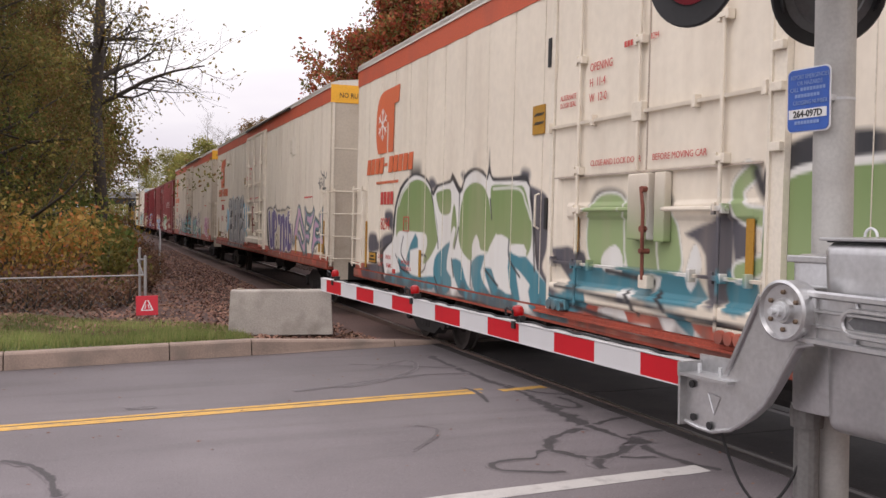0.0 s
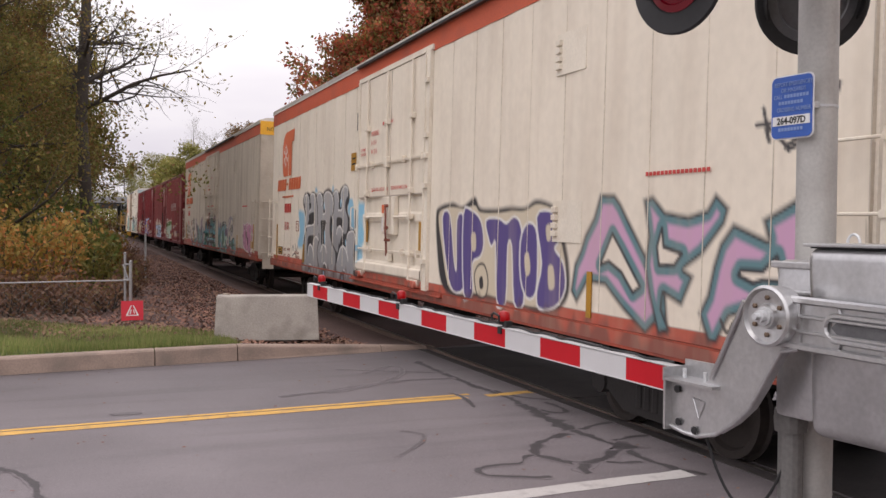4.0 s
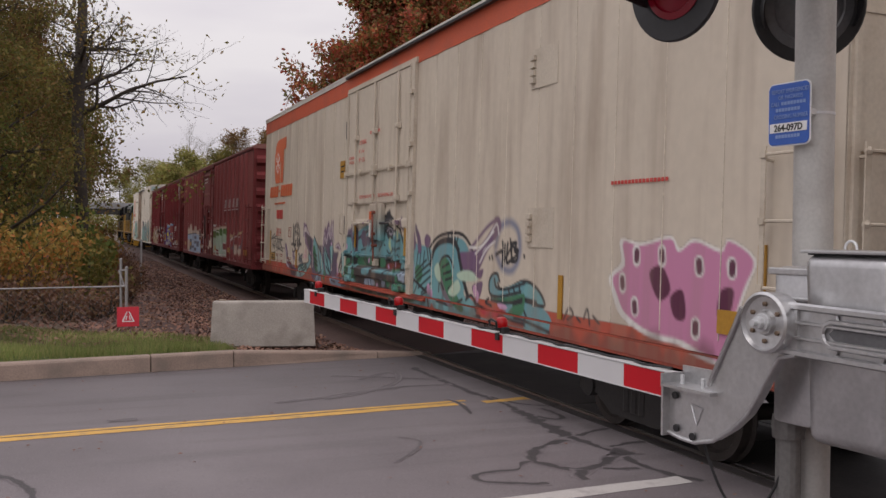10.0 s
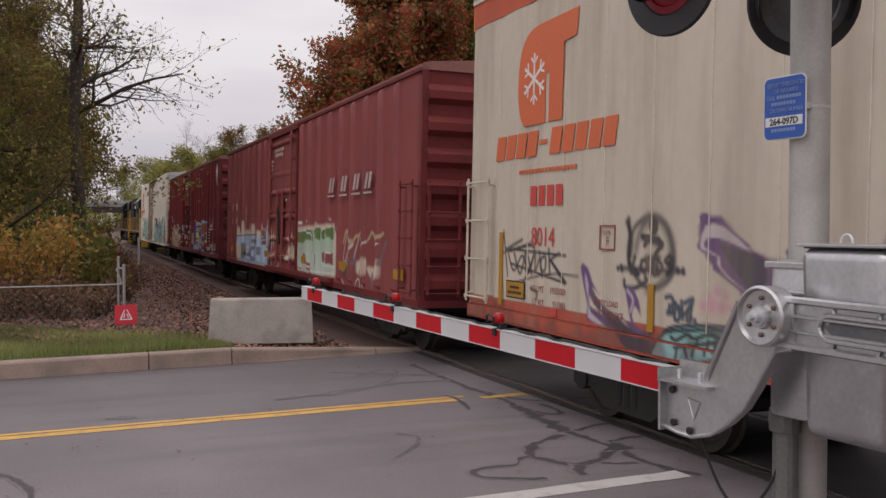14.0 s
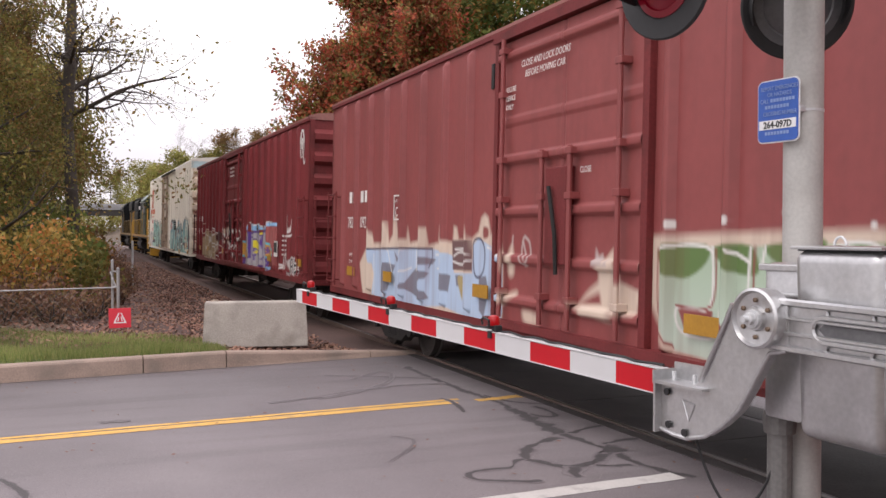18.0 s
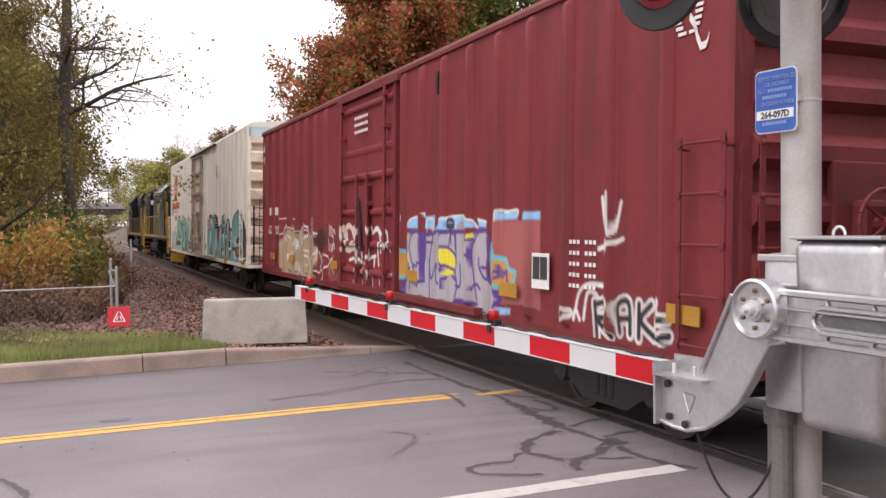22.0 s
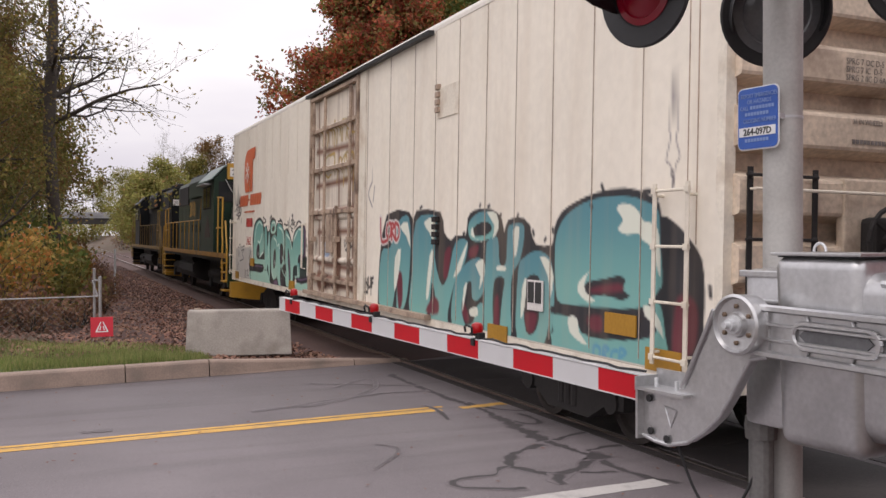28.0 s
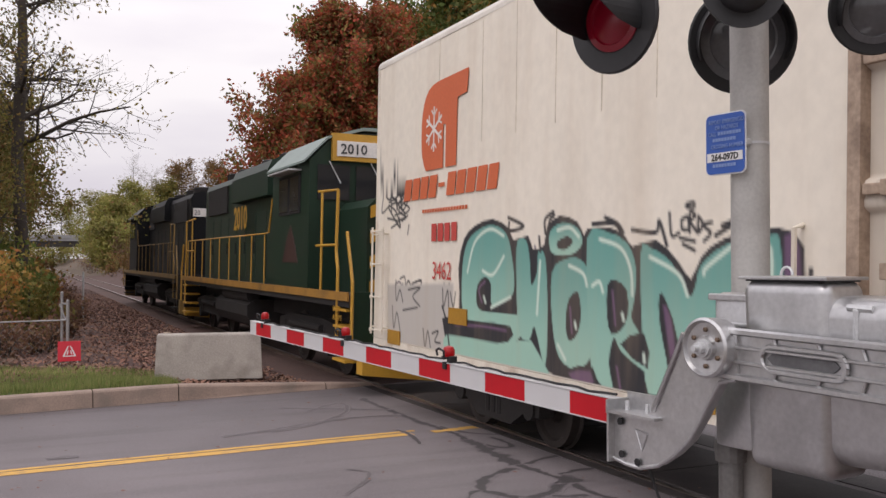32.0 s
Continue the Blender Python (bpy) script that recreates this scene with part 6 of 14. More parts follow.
def paint_third(c):
    for line in ([(2.91, 1.65), (3.23, 1.29), (4, 1.09), (4.2, 0.99)],):
        c.stroke(line, 0.09, VIOLET2, 0.02)
    for shape in ([(5.25, 1.71), (5.72, 1.83), (6.17, 1.71), (6.64, 1.73), (6.82, 1.86), (7.06, 1.93), (7.4, 1.87), (7.52, 1.61), (7.88, 1.6), (7.78, 1.42), (7.7, 1.12), (6.79, 1.09), (6.06, 1.02), (5.76, 1.02)],):
        c.blob(shape, VIOLET2, None, 0.06, 0, 4)
    for shape in ([(4.76, 2), (4.8, 2.14), (5.06, 2.14), (5.24, 2.01), (5.45, 1.88), (5.65, 1.8), (5.9, 1.35), (5.59, 1.47), (5.26, 1.67), (4.91, 1.78), (4.81, 1.91)],
                  [(6.57, 1.72), (6.69, 2.02), (6.81, 2.1), (6.87, 2.02), (7.04, 2.21), (7.13, 2.11), (7.17, 1.99), (7.27, 2.21), (7.43, 2.21), (7.45, 1.94), (7.54, 1.79), (7.4, 1.87), (7.06, 1.87), (6.82, 1.8)],
                  [(7.62, 1.7), (7.87, 1.79), (8.02, 1.69), (8.04, 1.64), (7.82, 1.66)],):
        c.blob(shape, VIOLET, None, 0.05, 0, 2)
    for line in ([(4.85, 2), (5.07, 1.99), (5.25, 1.79), (5.51, 1.5)],
                 [(4.9, 1.91), (5.34, 1.6)],
                 [(6.59, 1.72), (6.72, 1.97), (6.88, 1.8), (7.08, 2.08), (7.17, 1.91), (7.33, 2.14), (7.48, 1.79)],
                 [(6.64, 1.69), (6.76, 1.87), (6.92, 1.75), (7.08, 1.98), (7.2, 1.85), (7.34, 2.04)],
                 [(7.67, 1.7), (7.87, 1.74), (8, 1.64)],
                 [(3.33, 1.39), (3.79, 1.12)],):
        c.stroke(line, 0.03, (0.50, 0.44, 0.45), 0.02)
    for shape in ([(5.74, 1.52), (5.8, 1.87), (6.02, 1.77), (6.38, 1.55), (6.65, 1.34), (6.67, 1.11), (6.34, 1.11), (6.05, 1.29)],
                  [(6.7, 1.66), (6.89, 1.64), (7.14, 1.44), (7.26, 1.17), (6.97, 1.14), (6.78, 1.35)],
                  [(7.18, 1.68), (7.4, 1.72), (7.46, 1.61), (7.37, 1.3), (7.22, 1.44)],
                  [(8.07, 1.58), (8.25, 1.62), (8.35, 1.52), (8.27, 1.24), (8.14, 1.12), (8.08, 1.33)],
                  [(8.25, 1.73), (8.42, 1.87), (8.63, 1.92), (8.79, 1.88), (8.84, 1.68), (8.72, 1.57), (8.52, 1.58), (8.3, 1.65)],):
        c.blob(shape, AQUA2, None, 0.02, 0, 2)
    for shape in ([(6.06, 1.05), (6.47, 1.16), (6.61, 0.97), (6.35, 0.88), (5.99, 0.91)],
                  [(7.32, 1.08), (8.14, 1.12), (8.54, 1.06), (8.54, 0.99), (7.65, 0.9)],):
        c.blob(shape, SKYP, None, 0.02, 0, 4)
    for shape in ([(5.73, 1.66), (5.92, 1.66), (6.15, 1.3), (6.13, 1.13), (5.91, 1.21), (5.78, 1.45)],
                  [(6.72, 1.21), (6.91, 1.13), (6.86, 1), (6.73, 1.05)],):
        c.blob(shape, FOREST, None, 0.02, 0, 4)
    for line in ([(4.3, 1), (4.39, 1.13), (4.85, 1.2), (5.28, 1.23), (5.48, 1.36), (5.39, 1.44)],):
        c.stroke(line, 0.17, INK, 0.02)
    for line in ([(4.3, 1), (4.39, 1.13), (4.85, 1.2), (5.28, 1.23), (5.48, 1.36), (5.39, 1.44)],):
        c.stroke(line, 0.11, AQUA2, 0.02)
    for line in ([(4.58, 1.2), (4.63, 1.12)],
                 [(4.85, 1.23), (4.9, 1.16)],
                 [(5.11, 1.25), (5.13, 1.18)],):
        c.stroke(line, 0.03, INK, 0.02)
    for line in ([(5.8, 1.89), (6.38, 1.58), (6.65, 1.34)],
                 [(5.74, 1.52), (6.05, 1.15)],
                 [(5.85, 1.52), (6.11, 1.47)],
                 [(5.89, 1.42), (6.15, 1.35)],
                 [(5.94, 1.32), (6.18, 1.27)],
                 [(6.7, 1.66), (6.96, 1.39), (7.26, 1.14)],
                 [(6.83, 1.64), (7.14, 1.44)],
                 [(6.91, 1.29), (7.21, 1.16)],
                 [(7.43, 1.73), (7.37, 1.27)],
                 [(7.18, 1.65), (7.25, 1.38)],
                 [(7.87, 1.2), (8.08, 1.44)],
                 [(7.94, 1.15), (8.1, 1.34)],
                 [(7.91, 1.29), (8.05, 1.5)],
                 [(8.07, 1.56), (8.18, 1.12)],
                 [(8.25, 1.62), (8.31, 1.35)],
                 [(5.99, 0.91), (6.13, 1.06), (6.47, 1.16)],
                 [(6.47, 1.09), (6.35, 0.88)],
                 [(7.44, 1.04), (7.75, 1.01)],
                 [(7.95, 1.1), (8.54, 1.06)],
                 [(8.39, 1.47), (8.31, 1.25)],
                 [(8.2, 1.73), (8.46, 1.89), (8.63, 1.93)],
                 [(8.3, 1.65), (8.52, 1.56), (8.72, 1.57)],
                 [(6.17, 1.67), (6.29, 1.41), (6.47, 1.19)],
                 [(6.95, 1.58), (7.02, 1.36)],):
        c.stroke(line, 0.04, INK, 0.02)
    for line in ([(3.74, 1.91), (3.84, 2.08), (4.09, 2.16), (4.34, 2.04), (4.44, 1.72), (4.27, 1.56), (3.97, 1.54), (3.75, 1.74), (3.74, 1.91)],
                 [(3.95, 1.96), (4.25, 1.9)],
                 [(4.01, 1.79), (4.21, 1.8)],
                 [(3.6, 1.68), (4.55, 1.69)],
                 [(4.09, 2.1), (4.1, 2.02)],):
        c.stroke(line, 0.05, (0.09, 0.08, 0.085), 0.04)
    for line in ([(1.14, 1.77), (1.3, 1.55), (1.51, 1.73), (1.67, 1.54), (1.8, 1.74)],
                 [(1.06, 1.8), (2.53, 1.76)],
                 [(1.94, 1.79), (2.02, 1.51)],
                 [(2.21, 1.7), (2.55, 1.48)],
                 [(4.38, 1.4), (4.43, 1.33), (4.47, 1.43), (4.57, 1.32), (4.7, 1.44), (4.67, 1.28)],
                 [(1.22, 1.63), (2.49, 1.48)],):
        c.stroke(line, 0.03, INK, 0.02)
    c.blob([(7.78, 1.38), (7.84, 1.38), (7.84, 1.33), (7.78, 1.32)], PINK2, None, 0.02, 0, 4)
    c.blob([(7.79, 1.29), (7.84, 1.3), (7.85, 1.24), (7.79, 1.24)], PINK2, None, 0.02, 0, 4)
    c.blob([(7.81, 1.22), (7.87, 1.23), (7.88, 1.17), (7.82, 1.17)], PINK2, None, 0.02, 0, 4)
    c.blob([(7.77, 1.16), (7.83, 1.17), (7.83, 1.11), (7.77, 1.1)], PINK2, None, 0.02, 0, 4)
    c.blob([(7.26, 1.78), (7.32, 1.78), (7.33, 1.72), (7.26, 1.72)], PINK2, None, 0.02, 0, 4)
    c.blob([(17.89, 1.64), (18.1, 1.78), (18.08, 2), (18.43, 1.97), (18.87, 2.04), (19.02, 1.93), (19.22, 2.02), (19.56, 1.94), (19.66, 2.02), (19.99, 1.87), (19.89, 1.63), (19.76, 1.29), (19.82, 1.02), (19.4, 1.04), (19.05, 1.11), (18.61, 1.13), (18.13, 1.27), (17.97, 1.45)], WHITE, None, 0.02)
    c.blob([(17.96, 1.63), (18.17, 1.75), (18.13, 1.97), (18.43, 1.94), (18.87, 2.01), (19, 1.9), (19.23, 1.99), (19.56, 1.91), (19.66, 2), (19.96, 1.86), (19.85, 1.62), (19.72, 1.29), (19.76, 1.05), (19.42, 1.08), (19.07, 1.16), (18.61, 1.18), (18.2, 1.31), (18.05, 1.46)], PINK3, None, 0.02)
    c.blob([(18.57, 1.7), (18.76, 1.77), (18.9, 1.57), (18.72, 1.47)], MAROON, None, 0.02)
    c.blob([(18.9, 1.51), (19.08, 1.58), (19.13, 1.35), (18.97, 1.34)], MAROON, None, 0.02)
    c.blob([(19.58, 1.61), (19.74, 1.62), (19.68, 1.4), (19.54, 1.41)], MAROON, None, 0.02)
    c.stroke([(18.13, 1.63), (18.14, 1.55)], 0.12, WHITE, 0.02)
    c.stroke([(18.13, 1.62), (18.14, 1.56)], 0.08, MAROON, 0.02)
    c.stroke([(18.35, 1.42), (18.36, 1.35)], 0.12, WHITE, 0.02)
    c.stroke([(18.35, 1.41), (18.36, 1.35)], 0.08, MAROON, 0.02)
    c.stroke([(18.36, 1.89), (18.37, 1.81)], 0.12, WHITE, 0.02)
    c.stroke([(18.37, 1.88), (18.37, 1.82)], 0.08, MAROON, 0.02)
    c.stroke([(18.75, 1.9), (18.76, 1.82)], 0.12, WHITE, 0.02)
    c.stroke([(18.75, 1.89), (18.76, 1.83)], 0.08, MAROON, 0.02)
    c.stroke([(19.29, 1.82), (19.3, 1.76)], 0.12, WHITE, 0.02)
    c.stroke([(19.29, 1.82), (19.3, 1.76)], 0.08, MAROON, 0.02)
    c.stroke([(19.7, 1.82), (19.71, 1.76)], 0.12, WHITE, 0.02)
    c.stroke([(19.71, 1.82), (19.71, 1.76)], 0.08, MAROON, 0.02)
    c.stroke([(19.27, 1.31), (19.27, 1.24)], 0.12, WHITE, 0.02)
    c.stroke([(19.27, 1.31), (19.27, 1.25)], 0.08, MAROON, 0.02)
    c.blob([(14.07, 1.74), (14.76, 1.83), (15.19, 2.13), (15.31, 2.22), (15.37, 2.05), (15.02, 1.8), (14.65, 1.48), (14.23, 1.46)], VIOLET, None, 0.03)
    c.stroke([(14.64, 1.7), (15.14, 1.96), (15.31, 2.13)], 0.025, WHITE, 0.02)
    c.stroke([(14.15, 1.58), (14.64, 1.67), (14.96, 1.86)], 0.025, WHITE, 0.02)
    c.stroke([(15.26, 1.87), (15.37, 2.1), (15.65, 2.16), (15.88, 2.05), (15.92, 1.78), (15.74, 1.6), (15.45, 1.62), (15.27, 1.78)], 0.09, GREYBLUE, 0.07)
    c.stroke([(15.44, 1.93), (15.51, 1.73), (15.67, 1.85)], 0.04, INK, 0.02)
    c.stroke([(15.66, 1.96), (15.73, 1.74), (15.89, 1.83), (15.72, 1.88)], 0.04, INK, 0.02)
    c.blob([(15.18, 1.22), (15.16, 1.48), (15.28, 1.52), (15.39, 1.3), (15.75, 1.3), (16.17, 1.28), (16.37, 1.27), (16.08, 1.03), (15.65, 1.04), (15.42, 1.18)], AQUA, None, 0.02)
    c.blob([(16.13, 1.14), (16.47, 1.23), (16.75, 1.11), (16.67, 0.94), (16.19, 0.93)], AQUA, None, 0.02)
    c.blob([(15.64, 1.32), (16.06, 1.49), (16.36, 1.43), (16.56, 1.26), (16.27, 1.24), (15.86, 1.31)], AQUA2, None, 0.02)
    c.stroke([(15.18, 1.22), (15.19, 1.49), (15.31, 1.52), (15.41, 1.36), (15.86, 1.31), (16.37, 1.27)], 0.04, INK, 0.02)
    c.stroke([(15.64, 1.37), (16.06, 1.49), (16.41, 1.41), (16.56, 1.24), (15.86, 1.29)], 0.04, INK, 0.02)
    c.stroke([(15.87, 1.06), (16.18, 1.04), (16.75, 0.98)], 0.04, INK, 0.02)
    c.stroke([(16.02, 1.21), (16.18, 1.04)], 0.04, INK, 0.02)
    c.stroke([(17.01, 1.14), (17.12, 1.27), (17.21, 1.21), (17.09, 1.15)], 0.03, INK, 0.02)
    c.stroke([(17.29, 1.19), (17.37, 1.15)], 0.03, INK, 0.02)
    c.stroke([(17.44, 1.19), (17.51, 1.29), (17.56, 1.14)], 0.03, INK, 0.02)
    c.stroke([(17.62, 1.23), (17.73, 1.17)], 0.03, INK, 0.02)
    c.blob([(13.35, 0.89), (12.99, 1.6), (13.4, 1.92), (14.2, 1.94), (14.47, 1.65), (14.27, 1.13), (14.89, 0.97), (16.73, 0.95), (15.13, 0.83)], AQUA, AQUA2, 0.03)
    c.blob([(11.44, 0.79), (11.71, 1.65), (12.35, 1.86), (13, 1.51), (13.05, 0.91)], AQUA, AQUA2, 0.03)
    c.blob([(8.73, 1.22), (8.88, 1.91), (10.16, 2.14), (11.68, 1.95), (12.06, 1.47), (11.44, 0.74), (8.98, 1)], AQUA, AQUA2, 0.03)
    c.blob([(8.99, 0.94), (12.09, 1.13), (12.43, 1.01), (11.43, 0.84), (9.45, 0.8)], FOREST, None, 0.03)
    c.blob([(13.29, 1.52), (13.68, 1.8), (13.96, 1.72), (13.86, 1.28), (13.46, 1.26)], FOREST, None, 0.03)
    c.stroke([(13.06, 0.87), (12.84, 1.59), (13.25, 1.95), (14.19, 2), (14.59, 1.65), (14.12, 1.3)], 0.05, INK, 0.02)
    c.stroke([(13.46, 1.26), (13.68, 1.8)], 0.05, INK, 0.02)
    c.stroke([(11.44, 0.79), (11.7, 1.7), (12.35, 1.86)], 0.05, INK, 0.02)
    c.stroke([(8.75, 0.99), (8.67, 1.68), (9.76, 2.03)], 0.05, INK, 0.02)
    c.stroke([(9.88, 0.83), (10.16, 2.14)], 0.05, INK, 0.02)
    c.stroke([(11.92, 1.17), (11.69, 1.85), (11.3, 2.19), (10.54, 2.3)], 0.05, INK, 0.02)
    c.stroke([(13.33, 1.07), (14.89, 0.97)], 0.05, INK, 0.02)
    c.blob([(8.63, 1.76), (8.61, 2.04), (8.92, 2.17), (9.12, 2.09), (9.13, 1.73)], VIOLET2, None, 0.05)
    c.stroke([(8.55, 1.04), (8.64, 1.54), (8.89, 1.72)], 0.045, INK, 0.02)
    c.stroke([(1.01, 2.01), (1.14, 1.48)], 0.03, INK, 0.02)
    c.stroke([(1.19, 1.77), (1.81, 1.83), (1.53, 1.4)], 0.03, INK, 0.02)
    c.blob([(9.18, 1.63), (9.31, 1.84), (9.75, 1.9), (10.07, 1.91), (10.19, 1.63), (9.33, 1.53)], AQUA, AQUA2, 0.02)
    c.blob([(9.83, 1.85), (9.99, 1.98), (10.21, 2), (10.18, 1.82)], INK, None, 0.05)
    c.blob([(10.64, 1.88), (10.57, 2.1), (10.82, 2.31), (11.01, 2.35), (11.03, 1.77), (10.78, 1.71)], INK, None, 0.05)
    c.blob([(10.65, 1.75), (10.64, 1.97), (10.89, 2.14), (11.02, 2.02), (11.03, 1.68)], AQUA2, None, 0.02)
    c.blob([(9.31, 1.89), (9.44, 2.04), (9.62, 2), (9.58, 1.85)], VIOLET2, None, 0.03)
    c.blob([(9.62, 1.85), (9.74, 1.95), (9.87, 1.86)], VIOLET2, None, 0.03)
    c.blob([(9.42, 1.54), (11.03, 1.64), (11.04, 1.44), (9.93, 1.38)], FOREST, None, 0.03)
    c.blob([(9.05, 1.36), (9.43, 1.29), (9.94, 1.19), (9.34, 1.13)], FOREST, None, 0.03)
    c.blob([(9.61, 1.2), (10.25, 1.22), (10.18, 1.06), (9.52, 1.07)], AQUA, None, 0.02)
    c.blob([(9.92, 1.57), (10.02, 1.58), (9.99, 1.43)], PINK3, None, 0.02)
    c.blob([(10.23, 1.59), (10.3, 1.59), (10.27, 1.48)], PINK3, None, 0.02)
    c.blob([(10.39, 1.38), (10.49, 1.39), (10.43, 1.27)], PINK3, None, 0.02)
    c.stroke([(9.18, 1.57), (9.84, 1.57), (10.65, 1.6)], 0.04, INK, 0.02)
    c.stroke([(9.51, 1.39), (10.31, 1.37), (10.92, 1.38)], 0.04, INK, 0.02)
    c.stroke([(9.41, 1.69), (9.59, 1.6), (9.84, 1.71)], 0.04, INK, 0.02)
    c.stroke([(9.93, 1.33), (9.98, 1.15)], 0.04, INK, 0.02)
    c.stroke([(9.05, 1.25), (9.78, 1.13)], 0.04, INK, 0.02)
    c.stroke([(8.62, 1.82), (8.59, 1.43)], 0.025, INK, 0.02)
    c.stroke([(8.73, 1.77), (8.84, 1.55)], 0.025, INK, 0.02)
    c.stroke([(8.7, 1.33), (8.49, 1.12)], 0.025, INK, 0.02)
    c.stroke([(8.65, 1.71), (8.66, 1.49)], 0.03, AQUA2, 0.02)
    c.stroke([(8.46, 1.81), (8.52, 1.7)], 0.03, AQUA2, 0.02)
    c.stroke([(9.5, 1.74), (9.59, 1.65), (9.75, 1.75)], 0.035, INK, 0.02)
    c.stroke([(9.91, 1.86), (9.84, 1.71), (10, 1.62)], 0.035, INK, 0.02)
    c.stroke([(10.03, 1.88), (10.11, 1.72)], 0.035, INK, 0.02)
    c.stroke([(9.32, 1.74), (9.28, 1.58)], 0.035, INK, 0.02)
    c.stroke([(10.77, 2.01), (10.84, 1.84), (10.96, 1.97)], 0.035, INK, 0.02)
    c.stroke([(10.71, 1.8), (10.91, 1.76)], 0.035, INK, 0.02)
    c.stroke([(9.77, 1.42), (9.93, 1.5), (10.16, 1.45)], 0.035, INK, 0.02)
    c.stroke([(10.38, 1.56), (10.52, 1.46), (10.72, 1.54)], 0.035, INK, 0.02)
    c.stroke([(9.69, 1.14), (10.17, 1.12)], 0.035, INK, 0.02)
    c.stroke([(9.1, 1.31), (9.34, 1.2), (9.61, 1.2)], 0.035, INK, 0.02)
    c.stroke([(9.45, 1.79), (9.63, 1.7)], 0.05, AQUA2, 0.02)
    c.stroke([(9.96, 1.76), (10.08, 1.67)], 0.05, AQUA2, 0.02)
    c.stroke([(10.81, 1.93), (10.93, 1.85)], 0.05, AQUA2, 0.02)
    c.stroke([(13.41, 1.75), (13.84, 1.54), (13.59, 1.26)], 0.035, INK, 0.02)
    c.stroke([(14.08, 1.81), (13.98, 1.46)], 0.035, INK, 0.02)
    c.stroke([(11.73, 1.45), (12.09, 1.18)], 0.035, INK, 0.02)
    c.stroke([(11.94, 0.97), (12.4, 1.39)], 0.035, INK, 0.02)
    c.stroke([(9.37, 1.58), (9.84, 1.27)], 0.035, INK, 0.02)
    c.stroke([(10.59, 1.83), (10.44, 1.4)], 0.035, INK, 0.02)
    c.stroke([(11.14, 1.94), (11.37, 1.54)], 0.035, INK, 0.02)
    c.stroke([(14.51, 1.15), (15.33, 1.05), (16.16, 1)], 0.035, INK, 0.02)
    c.stroke([(9.74, 2.14), (9.94, 2.3)], 0.05, VIOLET, 0.04)
    c.stroke([(11.67, 2.05), (11.58, 2.24)], 0.05, VIOLET, 0.04)
    c.stroke([(14.46, 1.82), (14.92, 2.07), (15.24, 2.19)], 0.05, VIOLET, 0.04)
    c.stroke([(8.61, 1.13), (8.61, 1.09)], 0.11, INK, 0.02)
    c.stroke([(8.61, 1.13), (8.61, 1.09)], 0.08, PINK, 0.02)
    c.blob([(8.47, 1.46), (8.62, 1.57), (8.8, 1.5), (8.81, 1.23), (8.61, 1.16), (8.49, 1.28)], FOREST, None, 0.02)
    c.stroke([(8.54, 1.66), (8.68, 1.64), (8.8, 1.67)], 0.045, INK, 0.02)
    c.stroke([(8.84, 1.85), (8.93, 1.68), (8.78, 1.62)], 0.045, INK, 0.02)
    c.stroke([(8.63, 1.93), (8.72, 1.67)], 0.045, INK, 0.02)
    c.stroke([(8.47, 1.44), (8.59, 1.55), (8.69, 1.47), (8.6, 1.34)], 0.045, INK, 0.02)
    c.stroke([(8.65, 1.4), (8.83, 1.43)], 0.045, INK, 0.02)
    c.stroke([(8.55, 1.24), (8.81, 1.3)], 0.045, INK, 0.02)
    c.stroke([(8.78, 1.8), (8.88, 1.79)], 0.045, INK, 0.02)
    c.stroke([(8.54, 1.81), (8.49, 1.81), (8.5, 1.77), (8.54, 1.77), (8.53, 1.72), (8.49, 1.72)], 0.032, REDP, 0.02)
    c.stroke([(8.57, 1.81), (8.58, 1.72)], 0.032, REDP, 0.02)
    c.stroke([(8.63, 1.81), (8.58, 1.77), (8.64, 1.73)], 0.032, REDP, 0.02)
    c.stroke([(0.92, 1.96), (1.05, 1.14)], 0.022, INK, 0.02)
    c.stroke([(1.3, 1.41), (2.15, 1.55), (2.81, 1.56)], 0.022, INK, 0.02)
    c.stroke([(1.01, 1.75), (1.77, 1.89)], 0.022, INK, 0.02)
    c.blob([(14.07, 1.76), (14.62, 1.81), (15.14, 2.07), (15.22, 2.22), (15.35, 2.21), (15.38, 2.07), (15.15, 1.92), (14.9, 1.82), (14.72, 1.61), (14.34, 1.52), (14.13, 1.62)], VIOLET, None, 0.03)
    c.stroke([(14.62, 1.76), (15.02, 1.95), (15.26, 2.14), (15.33, 2.02)], 0.028, WHITE, 0.02)
    c.stroke([(14.43, 1.84), (14.8, 1.86), (15.19, 2.05)], 0.028, WHITE, 0.02)
    c.stroke([(14.77, 1.65), (14.98, 1.82), (15.23, 1.93)], 0.028, WHITE, 0.02)
    c.blob([(12.29, 1.14), (12.33, 1.73), (12.68, 1.83), (13.15, 1.7), (13.17, 1.22), (12.86, 1.05), (12.44, 1.05)], AQUA, AQUA2, 0.025)
    c.blob([(13.08, 1.75), (13.33, 1.88), (13.68, 1.9), (13.96, 1.84), (14.08, 1.62), (14.25, 1.36), (14.32, 1.2), (14.55, 1.17), (14.75, 0.98), (14.06, 0.95), (13.84, 1.01), (13.88, 1.25), (13.7, 1.6), (13.46, 1.65), (13.22, 1.57)], AQUA, AQUA2, 0.025)
    c.blob([(13.41, 1.41), (13.71, 1.24), (13.97, 1.05), (13.78, 1.03), (13.48, 1.2)], GREYV, None, 0.02)
